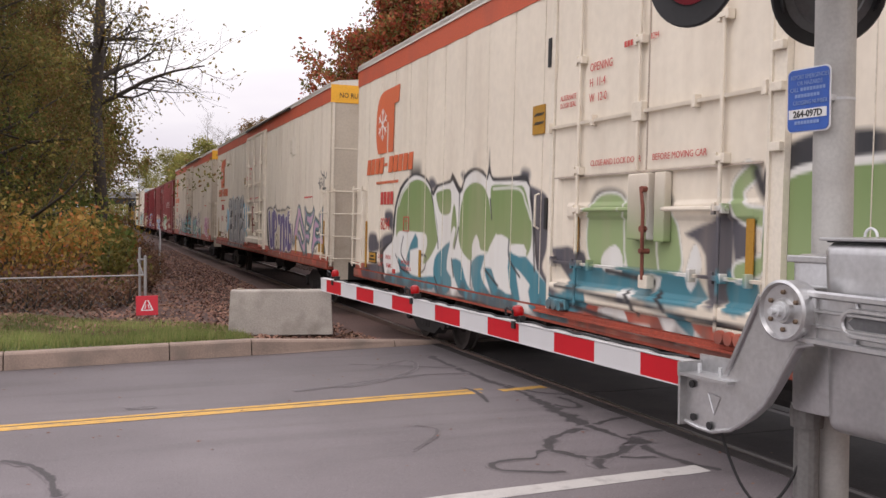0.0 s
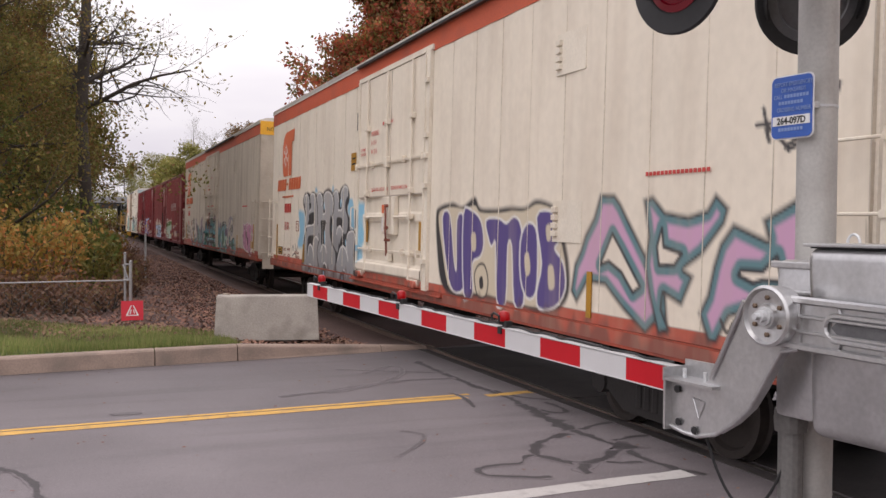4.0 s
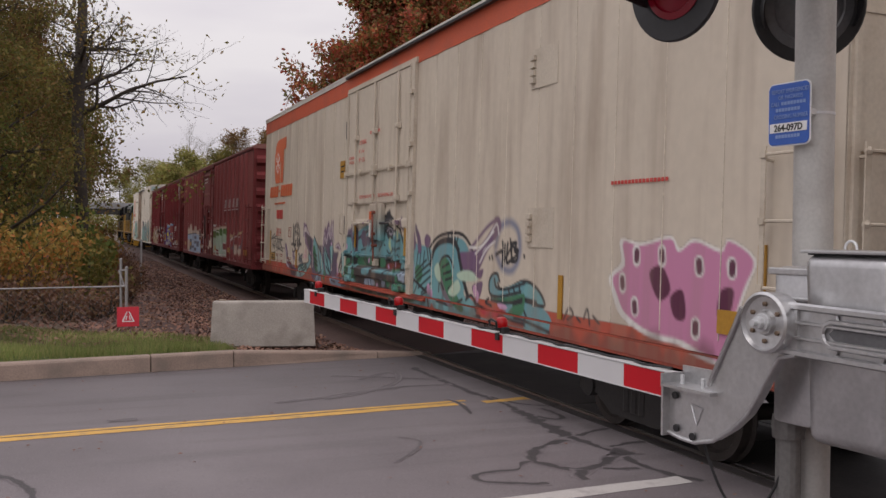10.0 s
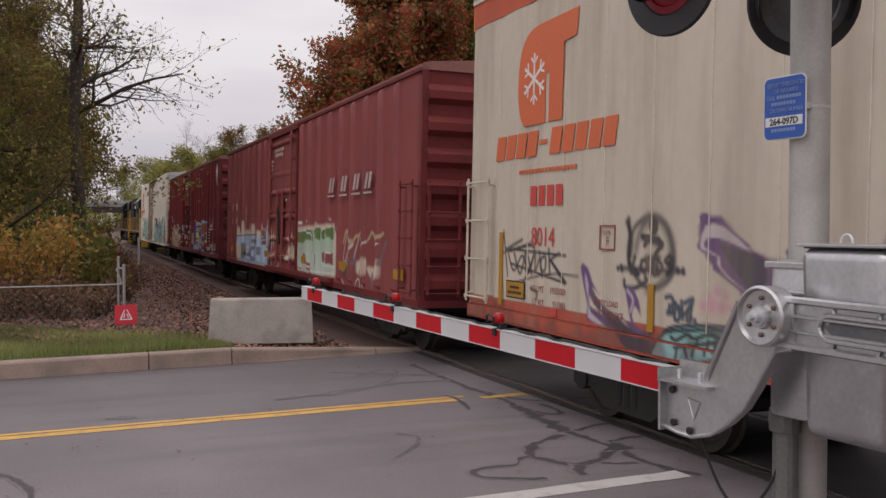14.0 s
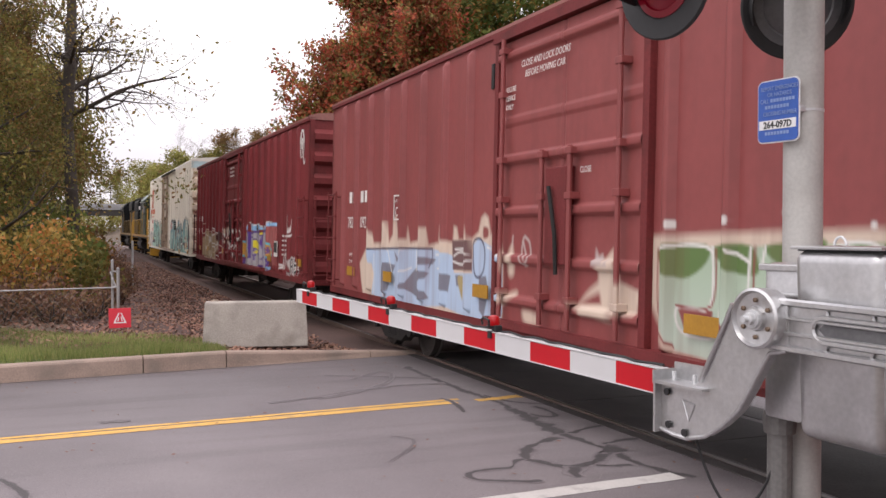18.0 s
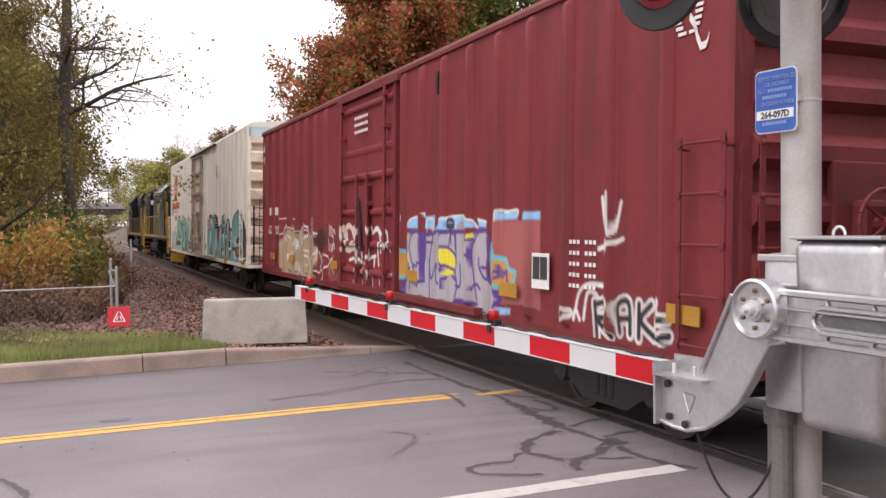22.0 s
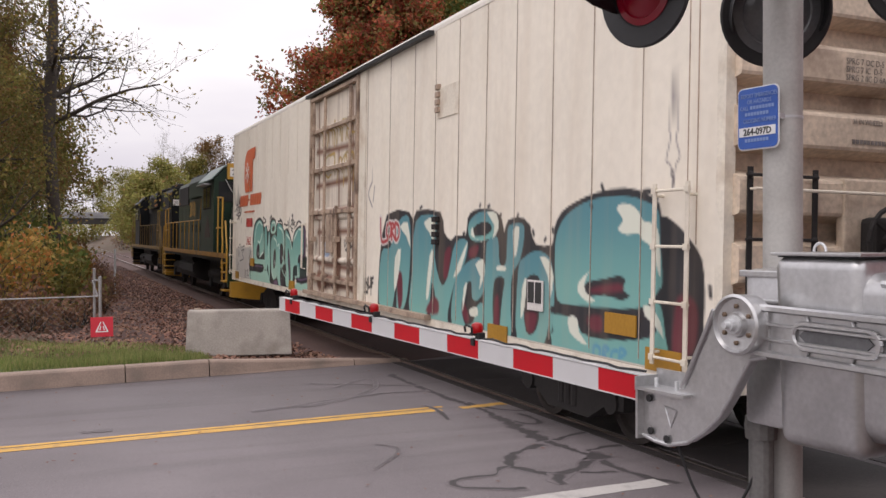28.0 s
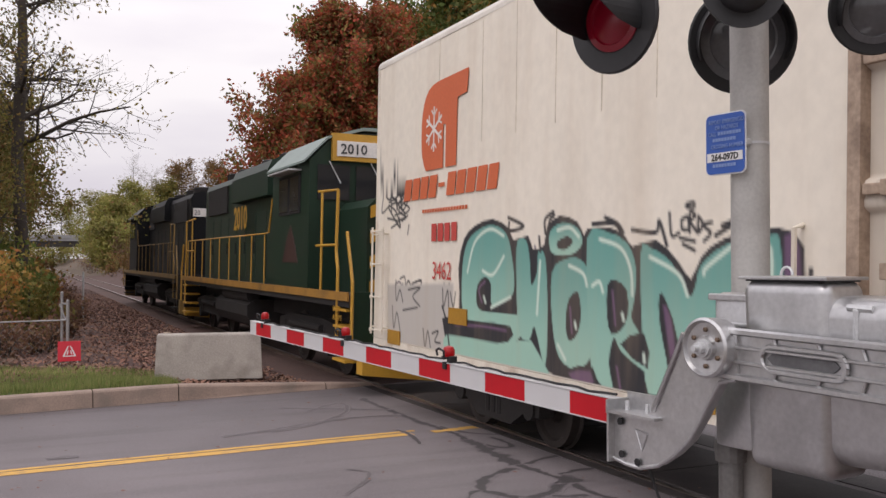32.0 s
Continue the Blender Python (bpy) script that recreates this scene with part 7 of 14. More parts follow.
    c.blob([(13.46, 1.62), (13.58, 1.68), (13.75, 1.61), (13.87, 1.39), (14.05, 1.18), (14.32, 1.05), (14.27, 0.98), (13.95, 1.05), (13.72, 1.15), (13.5, 1.36)], FOREST, None, 0.02)
    c.blob([(12.34, 1.47), (12.48, 1.54), (12.67, 1.49), (12.65, 1.32), (12.45, 1.27)], FOREST, None, 0.02)
    c.stroke([(12.99, 1.57), (13.13, 1.78), (13.39, 1.89), (13.74, 1.92), (13.99, 1.84), (14.12, 1.65), (14.26, 1.42), (14.42, 1.21)], 0.09, INK, 0.03)
    c.stroke([(13.68, 2.01), (13.65, 1.92)], 0.04, INK, 0.02)
    c.stroke([(13.77, 2.03), (13.83, 1.9)], 0.04, INK, 0.02)
    c.stroke([(13.9, 1.96), (13.96, 1.88), (14.02, 1.96)], 0.04, INK, 0.02)
    c.stroke([(13.49, 1.54), (13.7, 1.6)], 0.04, INK, 0.02)
    c.stroke([(13.53, 1.45), (13.79, 1.5)], 0.04, INK, 0.02)
    c.stroke([(13.61, 1.37), (13.86, 1.42)], 0.04, INK, 0.02)
    c.stroke([(13.71, 1.26), (13.95, 1.34)], 0.04, INK, 0.02)
    c.stroke([(13.83, 1.16), (14.07, 1.25)], 0.04, INK, 0.02)
    c.stroke([(14, 1.07), (14.24, 1.15)], 0.04, INK, 0.02)
    c.stroke([(13.35, 1.46), (13.44, 1.65), (13.69, 1.7), (13.88, 1.56)], 0.04, INK, 0.02)
    c.stroke([(13.54, 1.24), (13.39, 1.35), (13.36, 1.2)], 0.04, INK, 0.02)
    c.stroke([(14.36, 1.15), (14.55, 1.22), (14.76, 1.04)], 0.04, INK, 0.02)
    c.stroke([(14.7, 1.16), (14.8, 1.09)], 0.04, INK, 0.02)
    c.stroke([(12.35, 1.41), (12.83, 1.62)], 0.035, INK, 0.02)
    c.stroke([(12.35, 1.34), (12.94, 1.57)], 0.035, INK, 0.02)
    c.stroke([(12.4, 1.28), (12.97, 1.48)], 0.035, INK, 0.02)
    c.stroke([(12.5, 1.19), (13, 1.39)], 0.035, INK, 0.02)
    c.stroke([(12.65, 1.13), (13.04, 1.3)], 0.035, INK, 0.02)
    c.stroke([(12.75, 1.74), (12.7, 1.49)], 0.035, INK, 0.02)
    c.stroke([(12.61, 1.77), (12.56, 1.55)], 0.035, INK, 0.02)
    c.stroke([(12.47, 1.73), (12.41, 1.54)], 0.035, INK, 0.02)
    c.stroke([(12.84, 1.81), (12.91, 1.62)], 0.035, INK, 0.02)
    c.stroke([(13.02, 1.63), (12.92, 1.81)], 0.035, INK, 0.02)
    c.stroke([(12.32, 1.11), (12.43, 1.22)], 0.035, INK, 0.02)
    c.stroke([(12.58, 1.06), (12.85, 1.16)], 0.035, INK, 0.02)
    c.blob([(13.16, 1.52), (13.34, 1.59), (13.43, 1.34), (13.23, 1.39)], MINT, None, 0.03)
    c.blob([(14.03, 1.48), (14.44, 1.54), (14.74, 1.45), (14.54, 1.4), (14.14, 1.4)], MINT, None, 0.03)
    c.blob([(13.71, 1.22), (14.04, 1.4), (14.16, 1.27), (13.89, 1.16)], MINT, None, 0.03)
    c.blob([(14.55, 1.34), (14.88, 1.42), (14.84, 1.25), (14.7, 1.18)], VIOLET, None, 0.025)
    c.blob([(14.63, 1.5), (14.9, 1.58), (14.83, 1.45)], VIOLET, None, 0.025)
    c.blob([(12.74, 1.92), (12.83, 2), (12.98, 1.93), (12.92, 1.81), (12.78, 1.82)], VIOLET, None, 0.025)
    c.blob([(11.94, 1.91), (12.24, 2.06), (12.34, 1.78), (12.03, 1.74)], VIOLET, None, 0.025)
    c.blob([(12.39, 2.06), (12.55, 1.96), (12.63, 1.76), (12.48, 1.72)], VIOLET, None, 0.025)
    c.stroke([(14.64, 1.31), (14.65, 1.27)], 0.11, PINK, 0.02)
    c.stroke([(14.72, 1.24), (14.72, 1.2)], 0.11, PINK, 0.02)
    c.stroke([(12.93, 1.23), (12.93, 1.18)], 0.11, PINK, 0.02)
    c.stroke([(13.04, 1.16), (13.04, 1.11)], 0.11, PINK, 0.02)
    c.blob([(9.04, 1.61), (9.49, 1.87), (9.94, 1.72), (10.2, 1.65), (11.28, 1.9), (11.66, 1.84), (11.75, 1.56), (10.57, 1.43), (9.17, 1.35)], AQUA, AQUA2, 0.02)
    c.blob([(9.06, 1.24), (9.75, 1.3), (9.76, 1.15), (9.19, 1.11)], FOREST, None, 0.02)
    c.blob([(10.73, 1.3), (11.17, 1.33), (11.18, 1.18)], FOREST, None, 0.02)
    c.blob([(10.59, 1.11), (11.27, 1.13), (11.19, 1)], FOREST, None, 0.02)
    c.blob([(11.57, 1.36), (11.97, 1.35), (11.9, 1.18), (11.53, 1.18)], FOREST, None, 0.02)
    c.blob([(9.38, 1.83), (9.53, 1.97), (9.76, 1.83), (9.62, 1.67)], VIOLET2, None, 0.02)
    c.blob([(9.98, 1.8), (10.14, 1.9), (10.31, 1.79)], VIOLET2, None, 0.02)
    c.blob([(9.07, 1.07), (9.42, 1.08), (9.36, 0.97)], VIOLET2, None, 0.02)
    c.stroke([(9, 1.34), (10.17, 1.37), (11.76, 1.42)], 0.05, INK, 0.02)
    c.stroke([(10.17, 1.41), (10.19, 1.02)], 0.05, INK, 0.02)
    c.stroke([(9.5, 1.77), (9.63, 1.46)], 0.05, INK, 0.02)
    c.stroke([(11.29, 1.76), (11.12, 1.53)], 0.05, INK, 0.02)
    c.stroke([(10.73, 2.05), (11.14, 1.9), (11.02, 1.74)], 0.05, INK, 0.02)
    c.stroke([(9.18, 1.19), (9.97, 1.16), (11.14, 1.17)], 0.05, INK, 0.02)
    c.stroke([(9.31, 0.95), (11.15, 1), (11.99, 1.01)], 0.05, INK, 0.02)
    c.stroke([(10.48, 1.27), (11.14, 1.28)], 0.05, INK, 0.02)
    c.stroke([(11.46, 1.77), (11.5, 1.06)], 0.05, INK, 0.02)
    c.stroke([(10.9, 2.22), (11.18, 2.15), (11.3, 2.22)], 0.05, INK, 0.02)
    c.stroke([(9.84, 1.64), (10.06, 1.49)], 0.05, INK, 0.02)
    c.stroke([(10.45, 1.74), (10.76, 1.53)], 0.05, INK, 0.02)
    c.stroke([(11.65, 1.36), (12.2, 1.32), (12.85, 1.16)], 0.05, INK, 0.02)
    c.stroke([(8.95, 1.02), (10.19, 1.04), (11.67, 1.05)], 0.05, INK, 0.02)
    c.stroke([(15.31, 1.5), (15.17, 1.44), (15.22, 1.32), (15.38, 1.3), (15.65, 1.34), (16.01, 1.42)], 0.13, AQUA, 0.02)
    c.blob([(15.18, 1.28), (15.42, 1.25), (15.94, 1.33), (16.08, 1.33), (16.03, 1.1), (15.66, 1.08), (15.77, 1.2), (15.35, 1.18)], FOREST, None, 0.02)
    c.stroke([(15.39, 1.45), (15.31, 1.54), (15.17, 1.51), (15.1, 1.41), (15.15, 1.28), (15.42, 1.27), (15.98, 1.36)], 0.04, INK, 0.02)
    c.stroke([(15.25, 1.47), (15.3, 1.38), (15.46, 1.36), (15.72, 1.39), (16.08, 1.47)], 0.04, INK, 0.02)
    c.stroke([(15.18, 1.21), (15.66, 1.21), (16.02, 1.28)], 0.04, INK, 0.02)
    c.stroke([(15.8, 1.21), (16.02, 1.25)], 0.04, INK, 0.02)
    c.stroke([(15.65, 1.37), (15.67, 1.33)], 0.04, INK, 0.02)
    c.stroke([(15.79, 1.4), (15.82, 1.34)], 0.04, INK, 0.02)
    c.stroke([(15.94, 1.43), (15.96, 1.37)], 0.04, INK, 0.02)
    c.stroke([(15.1, 1.22), (15.01, 1.17), (15.18, 1.14)], 0.04, INK, 0.02)
    c.stroke([(15.09, 1.73), (15.1, 1.71)], 0.04, INK, 0.02)
    c.stroke([(15.16, 1.75), (15.18, 1.71)], 0.04, INK, 0.02)
    c.stroke([(16.04, 1.78), (16.05, 1.76)], 0.04, INK, 0.02)
    c.blob([(15.35, 1.18), (15.55, 1.18), (15.63, 1.14), (15.43, 1.12)], PINK, None, 0.02)
    c.blob([(14.91, 1.08), (15.59, 1.11), (15.35, 1.01), (15.02, 1.01)], REDP, None, 0.02)
    c.stroke([(15.28, 1.77), (15.44, 1.81), (15.45, 1.64)], 0.05, INK, 0.02)
    c.stroke([(15.51, 1.89), (15.5, 1.69)], 0.05, INK, 0.02)
    c.stroke([(15.59, 1.91), (15.57, 1.69), (15.68, 1.71)], 0.05, INK, 0.02)
    c.stroke([(15.7, 1.91), (15.71, 1.71)], 0.05, INK, 0.02)
    c.stroke([(15.7, 1.9), (15.83, 1.92), (15.79, 1.83), (15.87, 1.81), (15.85, 1.72), (15.72, 1.7)], 0.05, INK, 0.02)
    for shape in ([(9.2, 1.7), (10.29, 1.79), (10.7, 1.71), (10.71, 1.62), (9.21, 1.57)],
                  [(10.82, 1.9), (11.26, 1.88), (11.56, 1.95), (11.57, 1.64), (11.28, 1.65), (10.84, 1.6)],
                  [(11.7, 1.98), (11.82, 1.88), (11.82, 1.65), (11.71, 1.65)],
                  [(8.31, 1.84), (8.64, 1.9), (8.96, 1.72), (8.97, 1.61), (8.46, 1.61)],):
        c.blob(shape, AQUA, None, 0.03, 0, 2)
    for shape in ([(9.21, 1.55), (11.57, 1.63), (11.6, 1.1), (9.24, 0.95)],):
        c.blob(shape, (0.045, 0.035, 0.035), None, 0.06, 0, 1)
    for shape in ([(8.67, 1.85), (8.88, 2.04), (9.09, 2.1), (9.14, 1.62), (8.96, 1.64), (8.83, 1.82)],
                  [(9.47, 1.94), (9.55, 2), (9.64, 1.89), (9.61, 1.78), (9.5, 1.81)],
                  [(9.77, 1.87), (9.84, 1.91), (9.87, 1.8), (9.8, 1.75)],
                  [(11.95, 2), (12.06, 1.96), (12.19, 1.91), (12.19, 1.69), (12.01, 1.66), (11.96, 1.76)],
                  [(12.3, 2.14), (12.38, 2.12), (12.47, 1.93), (12.52, 1.82), (12.4, 1.93), (12.31, 2.04)],):
        c.blob(shape, VIOLET2, None, 0.04, 0, 2)
    for shape in ([(9.98, 1.78), (10.14, 1.92), (10.31, 1.96), (10.31, 1.86), (10.1, 1.81)],
                  [(10.68, 2.05), (10.76, 2.24), (10.84, 2.35), (11.01, 2.32), (11.21, 2.19), (10.93, 2.21), (10.77, 2.1), (10.73, 1.94)],
                  [(10.81, 2.1), (11.01, 2.14), (11.22, 2.08), (11.18, 1.95), (10.95, 1.9), (10.82, 1.99)],
                  [(8.69, 1.58), (9.12, 1.59), (9.13, 1.43), (8.73, 1.4)],
                  [(11.73, 1.32), (12.13, 1.31), (12.13, 1.24), (11.73, 1.24)],):
        c.blob(shape, INK, None, 0.03, 0, 3)
    for shape in ([(9.21, 1.54), (10.06, 1.57), (10.09, 1.45), (9.21, 1.41)],
                  [(11.36, 1.43), (11.57, 1.43), (11.55, 1.32), (11.37, 1.33)],
                  [(10.98, 1.23), (11.22, 1.23), (11.19, 1.11), (11.01, 1.12)],
                  [(10.49, 1.57), (10.79, 1.57), (10.8, 1.44), (10.49, 1.43)],
                  [(9.35, 0.97), (9.58, 0.98), (9.58, 0.91), (9.36, 0.91)],):
        c.blob(shape, FOREST, None, 0.02, 0, 2)
    for shape in ([(10.93, 1.49), (11.54, 1.53), (11.55, 1.45), (10.93, 1.41)],):
        c.blob(shape, (0.22, 0.045, 0.035), None, 0.03, 0, 4)
    for shape in ([(9.71, 1.37), (10.12, 1.39), (10.12, 1.3), (9.72, 1.28)],
                  [(10.8, 1.39), (11.58, 1.39), (11.59, 1.34), (10.81, 1.32)],
                  [(11.3, 1.17), (11.6, 1.18), (11.56, 1.07), (11.38, 1.07)],
                  [(10.36, 1.38), (10.8, 1.39), (10.81, 1.35), (10.36, 1.33)],):
        c.blob(shape, AQUA, None, 0.02, 0, 2)
    for shape in ([(9.78, 1.19), (10.32, 1.21), (10.33, 1.08), (9.84, 1.05)],
                  [(10.77, 1.22), (10.94, 1.22), (10.92, 1.11), (10.78, 1.09)],
                  [(11.73, 1.4), (12.12, 1.39), (12.21, 1.58), (12.33, 1.49), (12.22, 1.25), (11.77, 1.28)],
                  [(10.51, 1.06), (10.82, 1.06), (10.82, 1.01), (10.52, 1)],):
        c.blob(shape, (0.28, 0.34, 0.42), None, 0.02, 0, 2)
    for shape in ([(11.03, 1.93), (11.07, 1.79), (11.14, 1.68), (11.04, 1.72), (10.95, 1.81)],
                  [(11.39, 2.08), (11.43, 1.97), (11.4, 1.87), (11.35, 1.97)],):
        c.blob(shape, (0.40, 0.46, 0.24), None, 0.05, 0, 4)
    for line in ([(10.86, 2.03), (11.02, 2.08), (11.14, 2.03), (11.1, 1.98), (10.98, 1.99), (11, 2.03)],):
        c.stroke(line, 0.03, (0.35, 0.32, 0.36), 0.02)
    for line in ([(9.54, 1.53), (9.76, 1.43)],
                 [(9.65, 1.55), (9.87, 1.43)],
                 [(10.06, 1.56), (10.17, 1.44)],
                 [(10.26, 1.54), (10.36, 1.41)],
                 [(11.16, 1.57), (11.35, 1.73), (11.53, 1.76)],
                 [(11.21, 1.51), (11.43, 1.65)],
                 [(10.89, 1.33), (11.05, 1.39), (11.25, 1.38)],
                 [(11.33, 1.24), (11.56, 1.09)],
                 [(10.98, 1.2), (11.07, 1.1), (11.22, 1.14)],
                 [(9.37, 1.68), (9.64, 1.71)],
                 [(9.91, 1.67), (10.05, 1.75)],
                 [(10.87, 1.71), (11.04, 1.66), (11.23, 1.8)],
                 [(11.83, 1.33), (11.92, 1.48)],
                 [(8.46, 1.7), (8.41, 1.41), (8.55, 1.19)],
                 [(8.73, 1.37), (8.68, 1.09)],
                 [(9.98, 1.16), (10.04, 1.07)],
                 [(10.13, 1.18), (10.19, 1.08)],
                 [(11.34, 1.86), (11.52, 1.89)],
                 [(10.44, 1.7), (10.52, 1.77)],
                 [(12.08, 1.55), (12.21, 1.44)],):
        c.stroke(line, 0.035, INK, 0.02)
    c.blob([(12.09, 1.72), (12.15, 1.73), (12.15, 1.67), (12.1, 1.67)], PINK2, None, 0.02, 0, 4)
    c.blob([(11.83, 1.52), (11.89, 1.52), (11.89, 1.47), (11.83, 1.46)], PINK2, None, 0.02, 0, 4)
    c.blob([(10.95, 1.48), (11.02, 1.48), (11.03, 1.42), (10.95, 1.42)], PINK2, None, 0.02, 0, 4)
    c.blob([(11.29, 1.52), (11.35, 1.53), (11.36, 1.47), (11.29, 1.46)], PINK2, None, 0.02, 0, 4)
    c.blob([(8.46, 1.77), (8.58, 1.77), (8.58, 1.69), (8.46, 1.69)], PINK2, None, 0.02, 0, 4)
    c.blob([(9.82, 1.54), (9.91, 1.55), (9.91, 1.48), (9.82, 1.47)], PINK2, None, 0.02, 0, 4)
    c.blob([(10.47, 1.14), (10.55, 1.15), (10.55, 1.08), (10.47, 1.07)], PINK2, None, 0.02, 0, 4)
    for line in ([(3.72, 2.14), (3.74, 1.99), (3.73, 1.8), (3.78, 1.65)],
                 [(3.69, 2.11), (3.77, 1.97), (3.76, 1.8)],):
        c.stroke(line, 0.05, INK, 0.04)
    c.blob([(3.96, 2.16), (4.14, 2.18), (4.3, 2.11), (4.42, 1.98), (4.46, 1.82), (4.43, 1.69), (4.32, 1.59), (4.17, 1.51), (4.01, 1.48), (4.17, 1.56), (4.32, 1.68), (4.36, 1.82), (4.31, 1.98), (4.18, 2.1), (4.02, 2.08), (3.91, 1.97), (3.87, 1.85), (3.83, 1.8), (3.84, 1.95)], (0.10, 0.095, 0.09), None, 0.09, 0, 3)
    for line in ([(4.08, 2.13), (4.15, 2.11), (4.15, 2.03), (4.09, 2.02), (4.06, 2.08), (4.08, 2.13)],
                 [(4.11, 2.11), (4.12, 2.04)],):
        c.stroke(line, 0.05, INK, 0.02)
    for line in ([(3.94, 1.98), (4.07, 1.97), (4.19, 1.96)],
                 [(3.98, 1.9), (4.05, 1.95), (4.19, 1.94), (4.25, 1.91), (4.16, 1.84), (4.13, 1.78)],):
        c.stroke(line, 0.055, INK, 0.02)
    for line in ([(3.83, 1.79), (3.8, 1.66), (3.9, 1.64), (3.74, 1.73)],
                 [(3.94, 1.76), (4.01, 1.76), (4.01, 1.67), (3.93, 1.68), (3.94, 1.76)],
                 [(4.06, 1.78), (4.08, 1.65), (4.06, 1.76), (4.14, 1.73), (4.07, 1.7), (4.15, 1.64)],
                 [(4.18, 1.78), (4.19, 1.65), (4.26, 1.72), (4.18, 1.78)],
                 [(4.37, 1.82), (4.3, 1.77), (4.4, 1.73), (4.34, 1.66), (4.41, 1.7), (4.41, 1.8), (4.35, 1.74)],
                 [(3.55, 1.68), (3.56, 1.67)],
                 [(3.61, 1.7), (3.63, 1.66)],
                 [(4.49, 1.71), (4.5, 1.69)],
                 [(4.57, 1.71), (4.58, 1.68)],
                 [(3.67, 1.57), (3.69, 1.51), (3.84, 1.51), (3.98, 1.56), (4.02, 1.59)],
                 [(4, 1.62), (4.02, 1.59)],):
        c.stroke(line, 0.045, INK, 0.03)
    for line in ([(4.33, 1.46), (4.41, 1.47), (4.44, 1.42), (4.36, 1.33), (4.46, 1.34)],
                 [(4.48, 1.38), (4.53, 1.39), (4.53, 1.29), (4.47, 1.29), (4.48, 1.38)],
                 [(4.56, 1.44), (4.58, 1.3)],
                 [(4.6, 1.43), (4.71, 1.47), (4.65, 1.36), (4.64, 1.29)],
                 [(4.69, 1.32), (4.69, 1.3)],
                 [(4.74, 1.3), (4.75, 1.28)],):
        c.stroke(line, 0.045, (0.055, 0.075, 0.10), 0.025)
    c.blob([(2.87, 1.67), (3, 1.66), (3.09, 1.52), (3.22, 1.4), (3.09, 1.47), (3.04, 1.29), (3.35, 1.21), (3.77, 1.15), (4.11, 1.1), (4.16, 0.92), (3.82, 0.91), (3.55, 1.08), (3.33, 1.11), (3, 1.14), (3.01, 1.28), (2.92, 1.49)], (0.13, 0.065, 0.17), None, 0.025, 0, 2)
    c.blob([(2.95, 1.61), (3.02, 1.49), (3.02, 1.39), (3.07, 1.22), (3.36, 1.11), (3.21, 1.12), (3.02, 1.17), (3.03, 1.31), (2.97, 1.46)], (0.45, 0.40, 0.42), None, 0.02, 0, 2)
    c.blob([(3.33, 1.21), (3.77, 1.13), (4.11, 1.07), (4.15, 0.93), (3.82, 0.92), (3.57, 1.08)], (0.055, 0.05, 0.075), None, 0.03, 0, 2)
    c.blob([(3.69, 1.5), (3.79, 1.52), (3.91, 1.4), (3.94, 1.27), (3.85, 1.35), (3.81, 1.25), (3.89, 1.11), (3.79, 1.2), (3.74, 1.34)], (0.13, 0.065, 0.17), None, 0.02, 0, 2)
    for line in ([(3.73, 1.48), (3.82, 1.4), (3.78, 1.29)],):
        c.stroke(line, 0.03, (0.45, 0.40, 0.42), 0.02)
    c.blob([(4.76, 2.16), (4.86, 2.18), (4.91, 2.14), (5.05, 2.15), (5.14, 2.06), (5.42, 1.92), (5.3, 1.91), (5.57, 1.84), (5.57, 1.59), (5.41, 1.57), (5.16, 1.68), (4.96, 1.74), (4.97, 1.83), (4.79, 1.87), (4.74, 1.92), (4.81, 2.01)], (0.13, 0.065, 0.17), None, 0.02, 0, 2)
    c.blob([(4.85, 2.08), (5.08, 2.07), (5.41, 1.89), (5.24, 1.93), (5.02, 1.98), (4.86, 1.97), (4.84, 1.9), (5.04, 1.83), (5.06, 1.75), (5.29, 1.6), (5.09, 1.71), (5, 1.78), (5.01, 1.83), (4.82, 1.88), (4.78, 1.92)], (0.50, 0.44, 0.45), None, 0.02, 0, 2)
    c.blob([(5.04, 1.93), (5.3, 1.89), (5.57, 1.83), (5.57, 1.58), (5.41, 1.58), (5.31, 1.67), (5.15, 1.8)], (0.055, 0.05, 0.075), None, 0.03, 0, 2)
    for line in ([(4.96, 1.74), (5.35, 1.57)],
                 [(4.93, 1.8), (5.03, 1.72)],):
        c.stroke(line, 0.025, (0.13, 0.065, 0.17), 0.02)
    for shape in ([(4.8, 1.45), (4.87, 1.47), (4.88, 1.39), (4.81, 1.39)],
                  [(4.91, 1.48), (5, 1.49), (5, 1.38), (4.92, 1.38)],
                  [(5.02, 1.46), (5.12, 1.47), (5.12, 1.4), (5.04, 1.39)],
                  [(5.14, 1.46), (5.21, 1.46), (5.22, 1.41), (5.15, 1.41)],
                  [(4.89, 1.53), (4.95, 1.55), (4.95, 1.5), (4.89, 1.49)],
                  [(4.98, 1.58), (5.06, 1.59), (5.06, 1.53), (5, 1.52)],
                  [(5.1, 1.55), (5.16, 1.55), (5.17, 1.5), (5.11, 1.5)],):
        c.blob(shape, (0.55, 0.30, 0.34), None, 0.06, 0, 3)
    c.blob([(4.16, 0.92), (4.19, 1.04), (4.3, 1.17), (4.64, 1.22), (5.16, 1.26), (5.18, 1.05), (4.58, 0.93)], INK, None, 0.02, 0, 2)
    c.blob([(4.19, 0.92), (4.23, 1.03), (4.33, 1.14), (4.64, 1.19), (5.13, 1.23), (5.15, 1.06), (4.58, 0.94)], (0.20, 0.40, 0.36), (0.28, 0.46, 0.48), 0.02, 0, 2)
